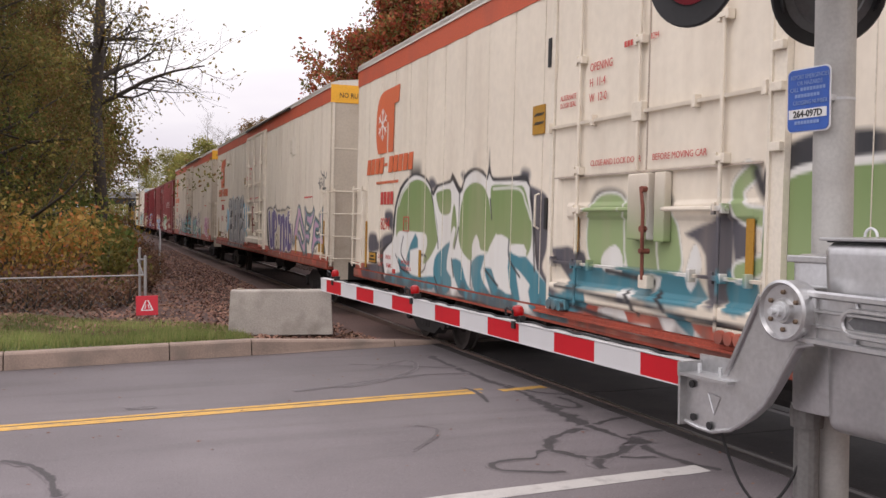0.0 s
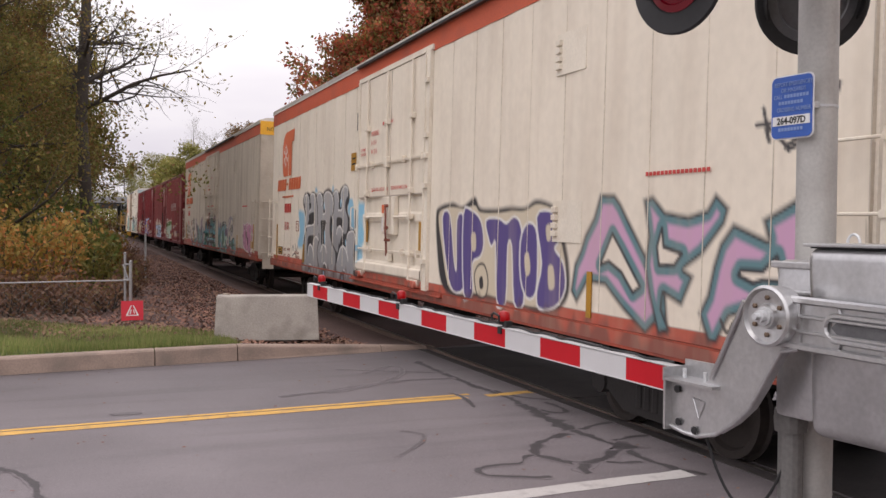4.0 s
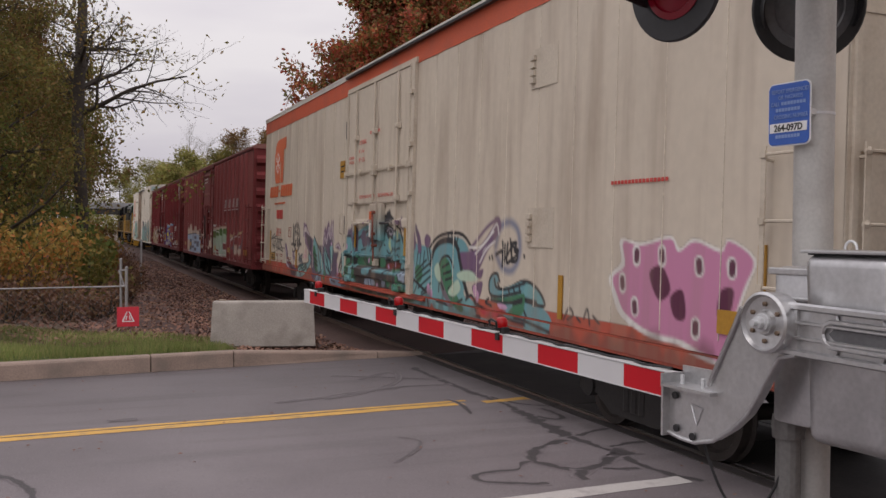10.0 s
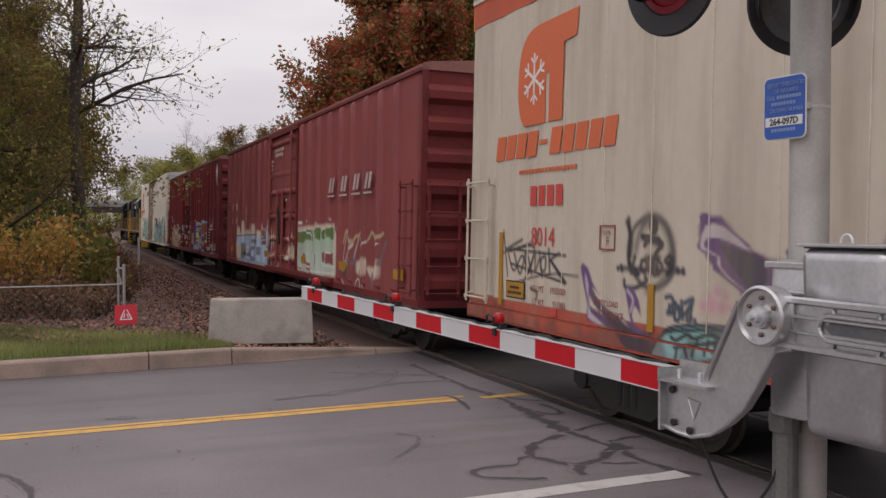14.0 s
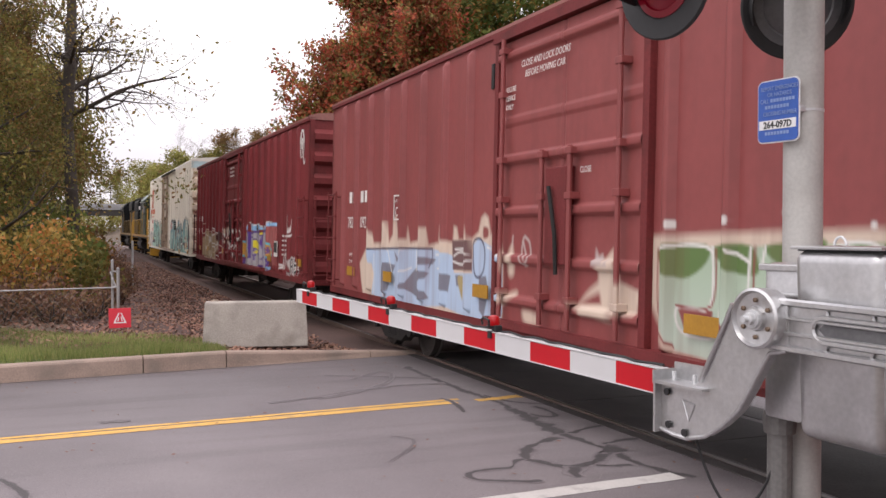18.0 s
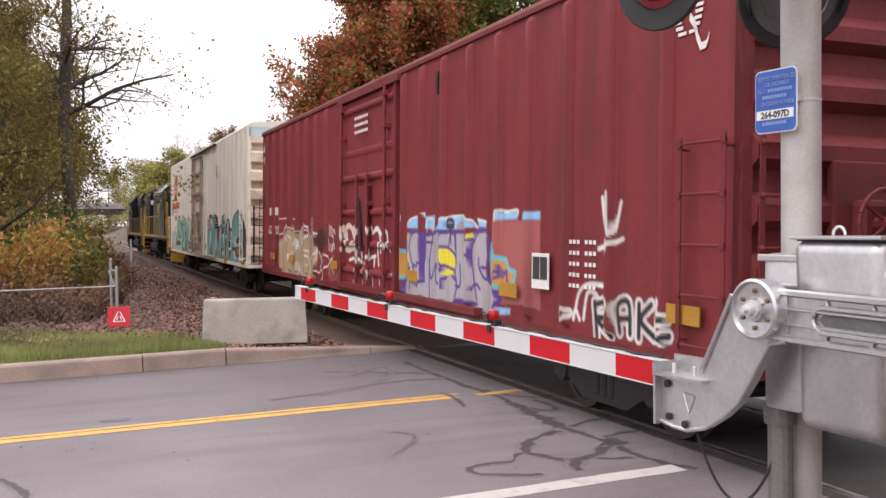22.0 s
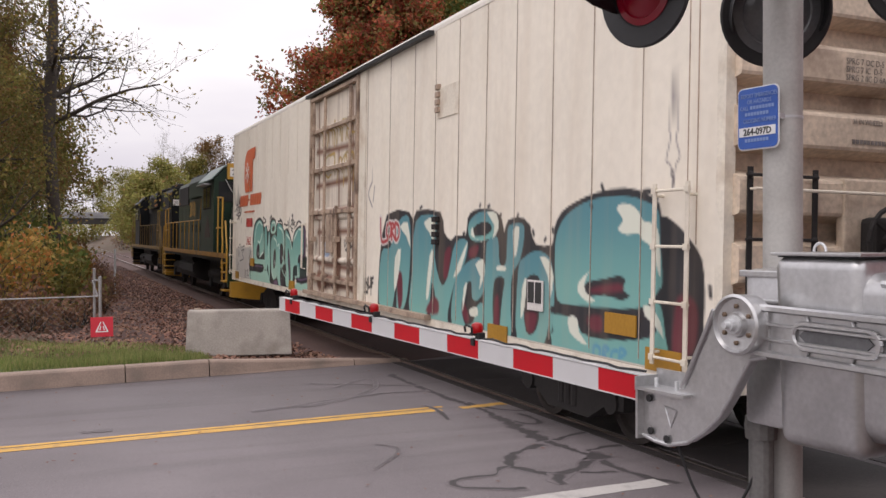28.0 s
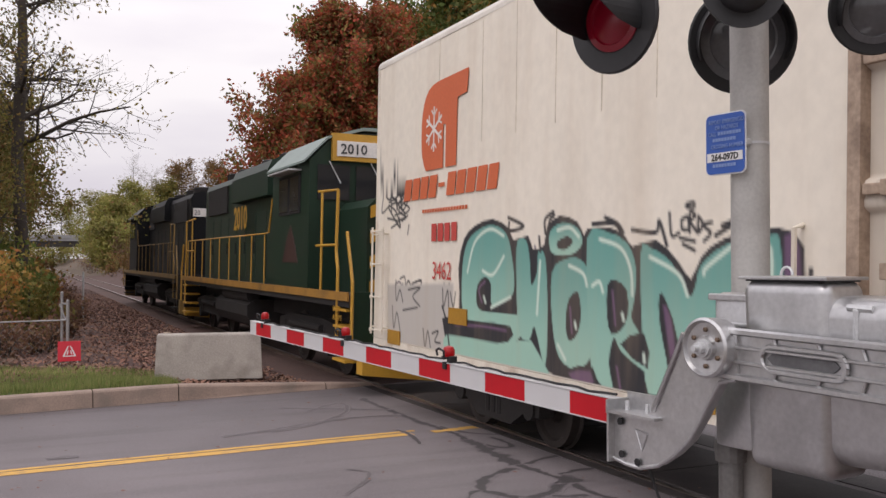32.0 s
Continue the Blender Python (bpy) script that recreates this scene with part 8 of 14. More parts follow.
    for line in ([(4.42, 1.13), (4.5, 1.11), (4.64, 1.17), (4.75, 1.15), (4.92, 1.2), (5.13, 1.19)],
                 [(4.54, 1.03), (4.52, 0.95)],
                 [(4.64, 1.07), (4.68, 0.99)],
                 [(4.78, 1.12), (4.75, 1.01)],
                 [(4.92, 1.15), (4.91, 1.04)],
                 [(5.02, 1.16), (5.01, 1.07)],
                 [(4.5, 1.05), (4.71, 1.09), (4.92, 1.13), (5.13, 1.17)],):
        c.stroke(line, 0.035, INK, 0.02)
    for line in ([(1.31, 1.75), (1.46, 1.52), (1.58, 1.76)],
                 [(1.61, 1.78), (1.6, 1.56)],
                 [(1.65, 1.73), (1.75, 1.53)],
                 [(1.84, 1.78), (1.84, 1.57), (1.94, 1.7)],
                 [(2, 1.72), (2.09, 1.73), (2.08, 1.59), (1.98, 1.6), (2, 1.72)],
                 [(2.16, 1.82), (2.19, 1.57)],
                 [(2.21, 1.71), (2.38, 1.78)],
                 [(2.2, 1.7), (2.52, 1.47)],
                 [(1.16, 1.81), (1.5, 1.91)],
                 [(1.73, 1.37), (1.89, 1.34), (1.88, 1.26)],):
        c.stroke(line, 0.035, INK, 0.03)


def paint_fourth(c):
    c.blob([(9.98, 1.69), (10.26, 1.9), (10.38, 1.59), (10.71, 1.52), (10.66, 1.3), (9.7, 1.22), (9.7, 1.32), (10.05, 1.36)], BONE, None, 0.06, 0, 1)
    c.blob([(10.74, 1.86), (10.84, 2.01), (12.44, 2.06), (13.98, 2.09), (14.02, 1.97), (14.26, 1.83), (14.4, 1.61), (14.39, 1.16), (14.05, 1.04), (11.14, 1.03), (10.82, 1.42)], BONE, None, 0.08, 0, 1)
    c.blob([(10.95, 1.9), (13.98, 2.01), (14, 1.56), (14.03, 1.07), (12.4, 0.99), (11.19, 1.05), (10.97, 1.35)], (0.34, 0.44, 0.32), MINT2, 0.02, 0, 1)
    for shape in ([(10.95, 1.92), (11.58, 1.95), (11.59, 1.8), (11.31, 1.66), (11.01, 1.72)],
                  [(11.67, 1.93), (12.11, 1.95), (12.21, 1.75), (11.99, 1.73), (11.72, 1.84)],
                  [(12.28, 1.95), (12.57, 1.97), (12.61, 1.89), (12.45, 1.82), (12.3, 1.89)],
                  [(12.69, 1.99), (12.88, 1.99), (12.85, 1.73), (12.71, 1.83)],
                  [(12.92, 1.94), (13.39, 1.98), (13.39, 1.84), (13.11, 1.77), (12.96, 1.83)],
                  [(13.59, 1.99), (13.95, 2.01), (13.96, 1.82), (13.8, 1.77), (13.63, 1.84)],):
        c.blob(shape, DGREEN, None, 0.03, 0, 4)
    for shape in ([(11.22, 1.42), (11.69, 1.42), (11.66, 1.21), (11.33, 1.22)],
                  [(11.78, 1.43), (11.97, 1.23), (12.15, 1), (11.98, 1.02)],
                  [(12.47, 1.46), (12.74, 1.5), (12.75, 1.28), (12.57, 1), (12.4, 1.09)],
                  [(13.58, 1.51), (13.9, 1.56), (13.91, 1.27), (13.58, 1.3)],
                  [(12.86, 1.51), (12.98, 1.29), (12.9, 1.45)],
                  [(13.01, 1.5), (13.23, 1.51), (13.24, 1.31), (13.05, 1.3)],):
        c.blob(shape, REDB, None, 0.02, 0, 1)
    for line in ([(11.67, 1.93), (11.65, 1.45), (11.22, 1.42), (11.28, 1.22), (11.7, 1.21), (11.78, 1.44)],
                 [(12.12, 1.93), (12.09, 1.51)],
                 [(12.28, 1.94), (12.25, 1.82)],
                 [(12.61, 1.97), (12.59, 1.5), (12.74, 1.49)],
                 [(12.92, 1.83), (12.96, 1.94), (13.14, 1.99), (13.32, 1.96), (13.22, 1.84)],
                 [(13.35, 1.96), (13.37, 1.52)],
                 [(13.56, 1.99), (13.61, 1.53), (13.96, 1.56)],
                 [(13.95, 2.01), (14, 1.53), (14.03, 1.07)],
                 [(10.95, 1.9), (11.3, 1.94), (11.58, 1.93), (11.68, 1.88)],
                 [(11.9, 1.91), (12.12, 1.82)],
                 [(12.97, 1.5), (13.02, 1.26), (13.24, 1.25), (13.3, 1.5)],
                 [(13.58, 1.51), (13.58, 1.27), (13.98, 1.24)],
                 [(12.22, 1.45), (12.39, 1.26), (12.55, 1.46)],
                 [(11.88, 1.22), (12.15, 1)],
                 [(11.98, 1.07), (12.48, 1.08), (13.03, 1.09), (14.03, 1.11)],):
        c.stroke(line, 0.028, WHITE, 0.015)
    for line in ([(10.93, 1.9), (10.95, 1.35), (11.18, 1.07)],
                 [(12.17, 1.94), (12.15, 1.49)],
                 [(12.66, 1.97), (12.64, 1.5)],
                 [(13.4, 1.96), (13.42, 1.52)],
                 [(11.2, 1.43), (11.67, 1.46), (11.71, 1.91)],):
        c.stroke(line, 0.022, REDB, 0.015)
    c.blob([(11.11, 2.14), (11.17, 2.14), (11.17, 2.08), (11.11, 2.08)], WHITE, None, 0.03, 0, 4)
    c.blob([(11.86, 2.17), (11.92, 2.17), (11.92, 2.11), (11.86, 2.11)], WHITE, None, 0.03, 0, 4)
    c.blob([(12.45, 2.21), (12.5, 2.21), (12.51, 2.16), (12.46, 2.16)], WHITE, None, 0.03, 0, 4)
    c.blob([(12.7, 2.13), (12.74, 2.13), (12.75, 2.08), (12.7, 2.08)], WHITE, None, 0.03, 0, 4)
    c.blob([(13.26, 2.12), (13.3, 2.12), (13.3, 2.08), (13.26, 2.08)], WHITE, None, 0.03, 0, 4)
    c.blob([(13.66, 2.2), (13.7, 2.2), (13.71, 2.15), (13.67, 2.15)], WHITE, None, 0.03, 0, 4)
    c.blob([(14.12, 2.02), (14.15, 2.02), (14.15, 1.97), (14.12, 1.97)], WHITE, None, 0.03, 0, 4)
    c.blob([(14.36, 1.77), (14.4, 1.77), (14.4, 1.73), (14.36, 1.72)], WHITE, None, 0.03, 0, 4)
    for line in ([(14.67, 1.73), (14.82, 1.92), (14.97, 1.96), (15.11, 1.87), (15.14, 1.8)],
                 [(15.13, 1.9), (15.26, 1.82), (15.34, 1.72)],
                 [(15.36, 1.78), (15.57, 1.88), (15.7, 1.84)],
                 [(15.7, 1.86), (15.89, 1.97), (16.02, 1.87), (16.07, 1.81)],
                 [(16.19, 1.78), (16.36, 1.85), (16.49, 1.94), (16.62, 1.9), (16.77, 1.79)],
                 [(16.83, 1.67), (16.86, 1.8), (17.07, 1.91), (17.16, 1.93)],):
        c.stroke(line, 0.06, (0.46, 0.36, 0.21), 0.04)
    for shape in ([(15.54, 1.38), (15.85, 1.45), (16.14, 1.5), (16.2, 1.36), (16.11, 1.17), (15.59, 1.21)],
                  [(16.3, 1.35), (16.85, 1.35), (16.98, 1.49), (16.99, 1.19), (16.57, 1.15), (16.31, 1.25)],
                  [(14.57, 1.2), (14.89, 1.44), (15.2, 1.36), (15.11, 1.22)],):
        c.blob(shape, BONE, None, 0.07, 0, 4)
    for line in ([(14.99, 1.74), (15.07, 1.64), (14.92, 1.47), (15, 1.4), (15.25, 1.44)],
                 [(15.62, 1.73), (15.48, 1.53), (15.52, 1.26)],
                 [(16.05, 1.68), (15.97, 1.72), (15.87, 1.53)],
                 [(17.29, 1.77), (17.11, 1.58), (17.02, 1.43)],
                 [(14.85, 1.2), (15.01, 1.08)],
                 [(15.81, 1.23), (16.01, 0.92)],
                 [(15.44, 1.48), (15.35, 1.37)],
                 [(16.57, 1.21), (16.54, 1.03)],):
        c.stroke(line, 0.09, GREYV, 0.04)
    for line in ([(14.63, 1.26), (14.78, 1.68), (14.95, 1.92)],
                 [(14.89, 1.44), (15.09, 1.69)],
                 [(15.34, 1.72), (15.15, 1.35)],
                 [(15.7, 1.81), (15.39, 1.47)],
                 [(16.17, 1.78), (15.91, 1.55)],
                 [(15.51, 0.85), (15.55, 1.03), (15.73, 1.1), (15.82, 0.99), (15.69, 0.88)],
                 [(15.86, 1.19), (15.99, 0.92)],
                 [(14.58, 1.04), (14.86, 0.9)],
                 [(16.84, 1.67), (16.98, 1.76)],):
        c.stroke(line, 0.028, WHITE, 0.02)
    c.blob([(2.04, 1.16), (1.94, 1.46), (2.31, 1.72), (2.37, 1.94), (2.58, 2.06), (2.74, 1.82), (3.22, 1.83), (3.33, 2.17), (3.46, 2.17), (3.54, 1.84), (3.72, 1.97), (3.74, 2.26), (3.89, 2.26), (3.97, 1.89), (4.37, 1.91), (4.42, 2.1), (4.54, 1.85), (5.02, 1.9), (5.06, 2.08), (5.19, 2.08), (5.32, 1.83), (5.7, 1.87), (5.73, 2.1), (5.85, 2.1), (5.92, 1.91), (6.22, 1.88), (6.25, 2.1), (6.36, 2.08), (6.43, 1.92), (6.59, 1.92), (6.62, 2.08), (6.77, 2.1), (6.84, 1.93), (7.07, 2.03), (7.14, 2.2), (7.24, 2.25), (7.35, 2.2), (7.43, 2), (7.65, 2.05), (7.75, 2.04), (7.86, 1.78), (7.86, 1.09), (7.86, 0.9), (2.21, 0.83)], BONE, None, 0.07, 0, 1)
    c.blob([(7.21, 2.08), (7.35, 2.07), (7.36, 1.97), (7.22, 1.95)], REDB, None, 0.04, 0, 4)
    c.blob([(2.46, 1.7), (5.47, 1.78), (6.06, 1.73), (6.23, 1.7), (6.28, 1.48), (6.88, 1.5), (6.9, 1.86), (7.08, 1.95), (7.26, 1.9), (7.57, 1.82), (7.83, 1.77), (7.86, 1.09), (7.74, 0.92), (6.98, 0.9), (5.92, 1.01), (4.65, 0.9), (3.2, 0.91), (2.65, 0.96), (2.77, 1.3)], PALEBLUE, None, 0.02, 0, 1)
    for shape in ([(3.43, 1.52), (3.87, 1.49), (3.33, 0.92), (3.25, 1.19)],
                  [(3.8, 1.71), (4.04, 1.58), (3.93, 1.54)],
                  [(4.13, 1.16), (4.83, 1.49), (5.34, 1.43), (4.95, 1.25), (5.36, 1.08), (5.06, 1.02), (4.64, 1.11)],
                  [(4.93, 1.66), (5.62, 1.64), (5.48, 1.56), (5.04, 1.54)],
                  [(5.9, 1.46), (6.16, 1.44), (6.08, 1.21), (5.91, 1.24)],
                  [(6.33, 1.45), (6.49, 1.46), (6.58, 1.32), (6.37, 1.31)],
                  [(7.1, 1.46), (7.31, 1.49), (7.39, 1.31), (7.26, 0.97), (7.12, 1.05)],
                  [(7.53, 1.12), (7.69, 1.17), (7.7, 1.01), (7.57, 0.98)],):
        c.blob(shape, (0.17, 0.17, 0.21), None, 0.02, 0, 1)
    c.blob([(6.2, 1.91), (6.86, 1.92), (6.88, 1.53), (6.24, 1.52)], (0.14, 0.075, 0.075), None, 0.02, 0, 1)
    for line in ([(6.27, 1.7), (6.48, 1.76), (6.83, 1.74)],
                 [(6.24, 1.63), (6.56, 1.6), (6.85, 1.66)],
                 [(6.31, 1.79), (6.71, 1.81)],
                 [(3.48, 1.72), (3.83, 1.18)],
                 [(4.27, 1.74), (4.05, 1.41), (4.62, 1.48)],
                 [(4.82, 1.74), (4.83, 1.45)],
                 [(5.61, 1.7), (5.89, 1.69), (5.89, 1.54), (5.67, 1.51)],
                 [(7.33, 1.84), (7.83, 1.75)],
                 [(2.75, 1.63), (2.79, 0.97)],
                 [(3.17, 1.55), (3.27, 0.96)],):
        c.stroke(line, 0.025, WHITE, 0.02)
    for line in ([(6.9, 1.86), (6.97, 1.93), (7.15, 1.93), (7.26, 1.8), (7.24, 1.57), (7.1, 1.46), (6.95, 1.52), (6.9, 1.86)],
                 [(2.46, 1.71), (4.15, 1.76), (5.47, 1.78)],
                 [(5.47, 1.78), (5.47, 1.64), (5.34, 1.51)],):
        c.stroke(line, 0.03, (0.05, 0.05, 0.09), 0.02)
    c.blob([(6.41, 1.42), (6.61, 1.45), (6.73, 1.33), (6.71, 1.08), (6.54, 1.18)], TANP, None, 0.04, 0, 4)
    for line in ([(8.41, 1.99), (8.53, 1.92), (8.56, 1.75), (8.45, 1.67), (8.35, 1.77), (8.36, 1.93), (8.41, 1.99)],
                 [(8.38, 1.92), (8.47, 1.74)],
                 [(8.07, 1.76), (8.11, 1.99)],):
        c.stroke(line, 0.035, (0.42, 0.34, 0.32), 0.03)
    c.blob([(9.92, 1.72), (9.94, 1.9), (10, 1.82), (10.07, 1.85), (10.12, 1.73), (10.19, 1.81), (10.2, 1.72)], (0.42, 0.34, 0.32), None, 0.04, 0, 1)
    for shape in ([(9.63, 1.32), (9.85, 1.49), (10.2, 1.64), (10.21, 1.47), (10.05, 1.48), (9.73, 1.38)],
                  [(9.63, 1.32), (10.21, 1.32), (10.22, 1.21), (9.7, 1.27)],
                  [(8.39, 1.17), (8.71, 1.15), (8.77, 1.04), (8.45, 1.03)],
                  [(7.98, 1.76), (8.1, 1.88), (8.15, 1.58), (8.02, 1.54)],
                  [(7.85, 1.28), (8.21, 1.37), (8.21, 1.31), (7.85, 1.19)],):
        c.blob(shape, BONE, None, 0.09, 0, 4)


def paint_fifth(c):
    c.blob([(14.24, 2.1), (15.17, 2.09), (15.49, 2.09), (15.52, 1.11), (15.2, 1.15), (14.27, 1.09)], SALMON, None, 0.02, 0, 1)
    for shape in ([(11.19, 2), (11.29, 2.12), (11.58, 2.16), (11.83, 2.15), (11.88, 2)],
                  [(11.97, 2), (12.01, 2.16), (12.36, 2.18), (12.35, 1.97)],
                  [(12.35, 1.97), (12.49, 2.08), (12.75, 2.14), (13.09, 2.16), (13.45, 2.16), (13.66, 2.08), (13.81, 2.01)],
                  [(13.82, 2.12), (14.08, 2.09), (14.08, 2.01), (13.87, 2.01)],
                  [(14.44, 2.1), (14.47, 2.19), (14.94, 2.19), (14.93, 2.11)],
                  [(15.05, 2.1), (15.07, 2.18), (15.49, 2.19), (15.49, 2.1)],
                  [(14.45, 1.07), (14.77, 1.08), (14.76, 1.01), (14.28, 0.96)],):
        c.blob(shape, SKYB, None, 0.03, 0, 1)
    c.blob([(13.14, 2), (13.27, 2.09), (13.45, 2.08), (13.58, 2)], (0.33, 0.29, 0.27), None, 0.03, 0, 4)
    for line in ([(11.21, 2.05), (11.32, 2.12), (11.58, 2.16), (11.79, 2.16), (11.85, 2)],
                 [(12.05, 1.96), (12.06, 2.12), (12.29, 2.12), (12.28, 1.96)],
                 [(12.49, 2.09), (12.8, 2.14), (13.09, 2.16), (13.45, 2.16), (13.66, 2.1), (13.83, 2.01)],
                 [(13.84, 2.11), (14.08, 2.08)],
                 [(14.46, 2.1), (14.49, 2.21), (14.72, 2.19)],
                 [(14.59, 2.19), (14.93, 2.21), (14.94, 2.15)],
                 [(11.96, 2.21), (11.98, 2.16)],
                 [(11.11, 2.18), (11.11, 2.11)],):
        c.stroke(line, 0.03, WHITE, 0.02)
    for color, inset, soft in ((CYAN, 0, 0.02), (ORANGEP, 0.055, 0.03)):
        c.blob([(10.65, 1.42), (10.87, 1.52), (11, 1.67), (11.14, 1.69), (11.27, 1.57), (11.28, 1.25), (10.87, 1.25), (10.7, 1.27)], color, None, soft, inset, 4)
    for color, inset, soft in ((CYAN, 0, 0.02), (ORANGEP, 0.055, 0.03)):
        c.blob([(14.21, 1.81), (14.34, 1.82), (14.43, 1.76), (14.5, 1.68), (14.67, 1.66), (14.74, 1.56), (14.89, 1.53), (14.92, 1.48), (14.84, 1.35), (14.51, 1.28), (14.37, 1.33), (14.23, 1.41)], color, None, soft, inset, 4)
    for line in ([(14.49, 1.5), (14.44, 1.48), (14.41, 1.44), (14.44, 1.41), (14.5, 1.44), (14.5, 1.56)],
                 [(14.54, 1.42), (14.54, 1.52)],
                 [(14.57, 1.43), (14.58, 1.49), (14.62, 1.47), (14.64, 1.51), (14.66, 1.43)],
                 [(14.68, 1.5), (14.67, 1.4), (14.7, 1.39)],):
        c.stroke(line, 0.035, PURPLED, 0.02)
    for color, inset, soft in ((PURPLED, 0, 0.03), ((0.36, 0.34, 0.36), 0.045, 0.02)):
        c.blob([(11.12, 0.98), (11.15, 1.21), (11.25, 1.33), (11.24, 1.48), (11.17, 1.68), (11.2, 1.88), (11.33, 1.95), (11.58, 1.98), (11.88, 1.96), (11.94, 1.94), (12.34, 1.95), (12.44, 1.98), (13.09, 1.97), (13.52, 1.97), (13.56, 1.91), (13.71, 1.96), (13.87, 2.01), (14.06, 2), (14.2, 1.86), (14.18, 1.7), (14.13, 1.59), (14.15, 1.4), (14.37, 1.31), (14.53, 1.2), (14.49, 1.09), (14.31, 0.94), (14.13, 0.9), (13.31, 0.89), (11.97, 0.84), (11.23, 0.87)], color, None, soft, inset, 2)
    for line in ([(11.3, 1.71), (11.39, 1.88), (11.58, 1.95), (11.83, 1.9), (11.89, 1.7), (11.81, 1.53), (11.63, 1.45), (11.44, 1.49), (11.3, 1.71)],
                 [(11.63, 1.5), (11.96, 1.5)],
                 [(11.93, 1.94), (11.96, 1.24)],
                 [(11.28, 1.39), (11.47, 1.43), (11.5, 1.35), (11.35, 1.23), (11.32, 1.08)],
                 [(11.64, 1.15), (11.74, 1.23), (11.96, 1.24), (11.64, 1.15)],
                 [(12.31, 1.95), (12.16, 1.52), (12.17, 1.02)],
                 [(12.15, 1.55), (12.22, 1.29), (12.4, 1.51)],
                 [(12.43, 1.5), (12.41, 1.27), (12.62, 1.21)],
                 [(12.63, 1.92), (12.61, 1.75), (12.56, 1.67)],
                 [(12.58, 1.66), (12.66, 1.74), (12.83, 1.74), (13.08, 1.66), (13.13, 1.57), (13.1, 1.4), (13.13, 1.35), (13.16, 1.23), (13.09, 1.1)],
                 [(12.58, 1.66), (12.64, 1.52), (12.74, 1.42), (12.77, 1.5), (13.01, 1.48)],
                 [(12.75, 1.2), (12.76, 1.31), (12.92, 1.39), (13.11, 1.32)],
                 [(12.66, 1.75), (12.68, 1.9), (12.83, 1.95), (12.93, 1.93), (12.86, 1.75)],
                 [(12.95, 1.93), (13.07, 1.91), (13.1, 1.74)],
                 [(13.11, 1.95), (13.13, 1.57)],
                 [(13.5, 1.93), (13.5, 1.68), (13.65, 1.67)],
                 [(13.52, 1.85), (13.67, 1.86)],
                 [(13.26, 1.53), (13.29, 1.36), (13.25, 1.24), (13.11, 1.25)],
                 [(13.48, 1.68), (13.47, 1.42)],
                 [(13.69, 1.86), (13.65, 1.68), (13.7, 1.44), (13.81, 1.11)],
                 [(13.71, 1.82), (13.83, 1.94), (14.02, 1.97)],
                 [(13.86, 1.63), (13.88, 1.51), (14.04, 1.39), (14.17, 1.4)],
                 [(14.14, 1.83), (14.17, 1.62), (14.07, 1.52), (13.94, 1.52)],
                 [(13.66, 1.23), (13.7, 1.28), (13.81, 1.3), (13.91, 1.25)],
                 [(11.94, 1.9), (12.28, 1.91)],
                 [(11.95, 1.8), (12.28, 1.8)],
                 [(14.15, 1.4), (14.37, 1.31), (14.52, 1.22), (14.5, 1.13), (14.31, 0.96)],):
        c.stroke(line, 0.042, PURPLED, 0.015)
    for shape in ([(11.22, 0.96), (11.55, 0.96), (11.97, 1), (11.73, 0.92), (11.36, 0.88)],
                  [(13.12, 1.08), (13.81, 1.08), (13.75, 1.02), (13.21, 0.98), (13.28, 0.91), (13.12, 0.94), (12.98, 0.92), (13, 0.97)],
                  [(11.94, 1.89), (12.01, 1.92), (12.02, 1.6), (11.95, 1.54)],
                  [(14.08, 1.9), (14.18, 1.83), (14.16, 1.64), (14.12, 1.62)],):
        c.blob(shape, PURPLED, None, 0.02, 0, 4)
    for shape in ([(12.66, 1.7), (12.83, 1.72), (13.05, 1.65), (13.1, 1.59), (13.08, 1.46), (12.79, 1.49), (12.69, 1.57)],
                  [(12.79, 1.44), (13.03, 1.47), (13.01, 1.39), (12.79, 1.36)],):
        c.blob(shape, YELLOWP, None, 0.02, 0, 4)
    for line in ([(12.66, 1.57), (12.76, 1.5), (13.08, 1.45)],):
        c.stroke(line, 0.04, PURPLED, 0.02)
    for color, inset, soft in ((INK, 0, 0.03), ((0.30, 0.29, 0.30), 0.055, 0.02)):
        c.blob([(12.78, 2.05), (12.82, 2.13), (12.97, 2.14), (13.06, 2.09), (13.05, 2), (12.92, 1.98), (12.8, 2)], color, None, soft, inset, 4)
    for line in ([(12.85, 2.05), (12.99, 2.05)],
                 [(12.93, 1.97), (12.95, 1.78)],):
        c.stroke(line, 0.03, INK, 0.02)
    for line in ([(11.23, 1.84), (11.26, 1.91)],
                 [(11.24, 1.62), (11.27, 1.51)],
                 [(11.39, 1.43), (11.41, 1.33)],
                 [(13.67, 1.92), (13.62, 1.89)],):
        c.stroke(line, 0.05, YELLOWP, 0.02)
    c.stroke([(16.76, 2.3), (16.84, 1.95), (16.91, 1.9)], 0.05, WHITE, 0.02)
    c.stroke([(16.93, 2.34), (16.97, 1.95), (17.09, 2.25)], 0.05, WHITE, 0.02)
    c.stroke([(16.7, 1.81), (16.94, 1.86), (17.13, 1.91)], 0.05, WHITE, 0.02)
    c.stroke([(16.84, 1.64), (16.94, 1.86)], 0.05, WHITE, 0.02)
    c.stroke([(16.27, 1.19), (16.35, 1.38), (16.53, 1.46), (16.81, 1.46)], 0.05, WHITE, 0.02)
    c.stroke([(16.43, 1.11), (16.5, 1.37), (16.68, 1.36), (16.65, 1.13)], 0.05, WHITE, 0.02)
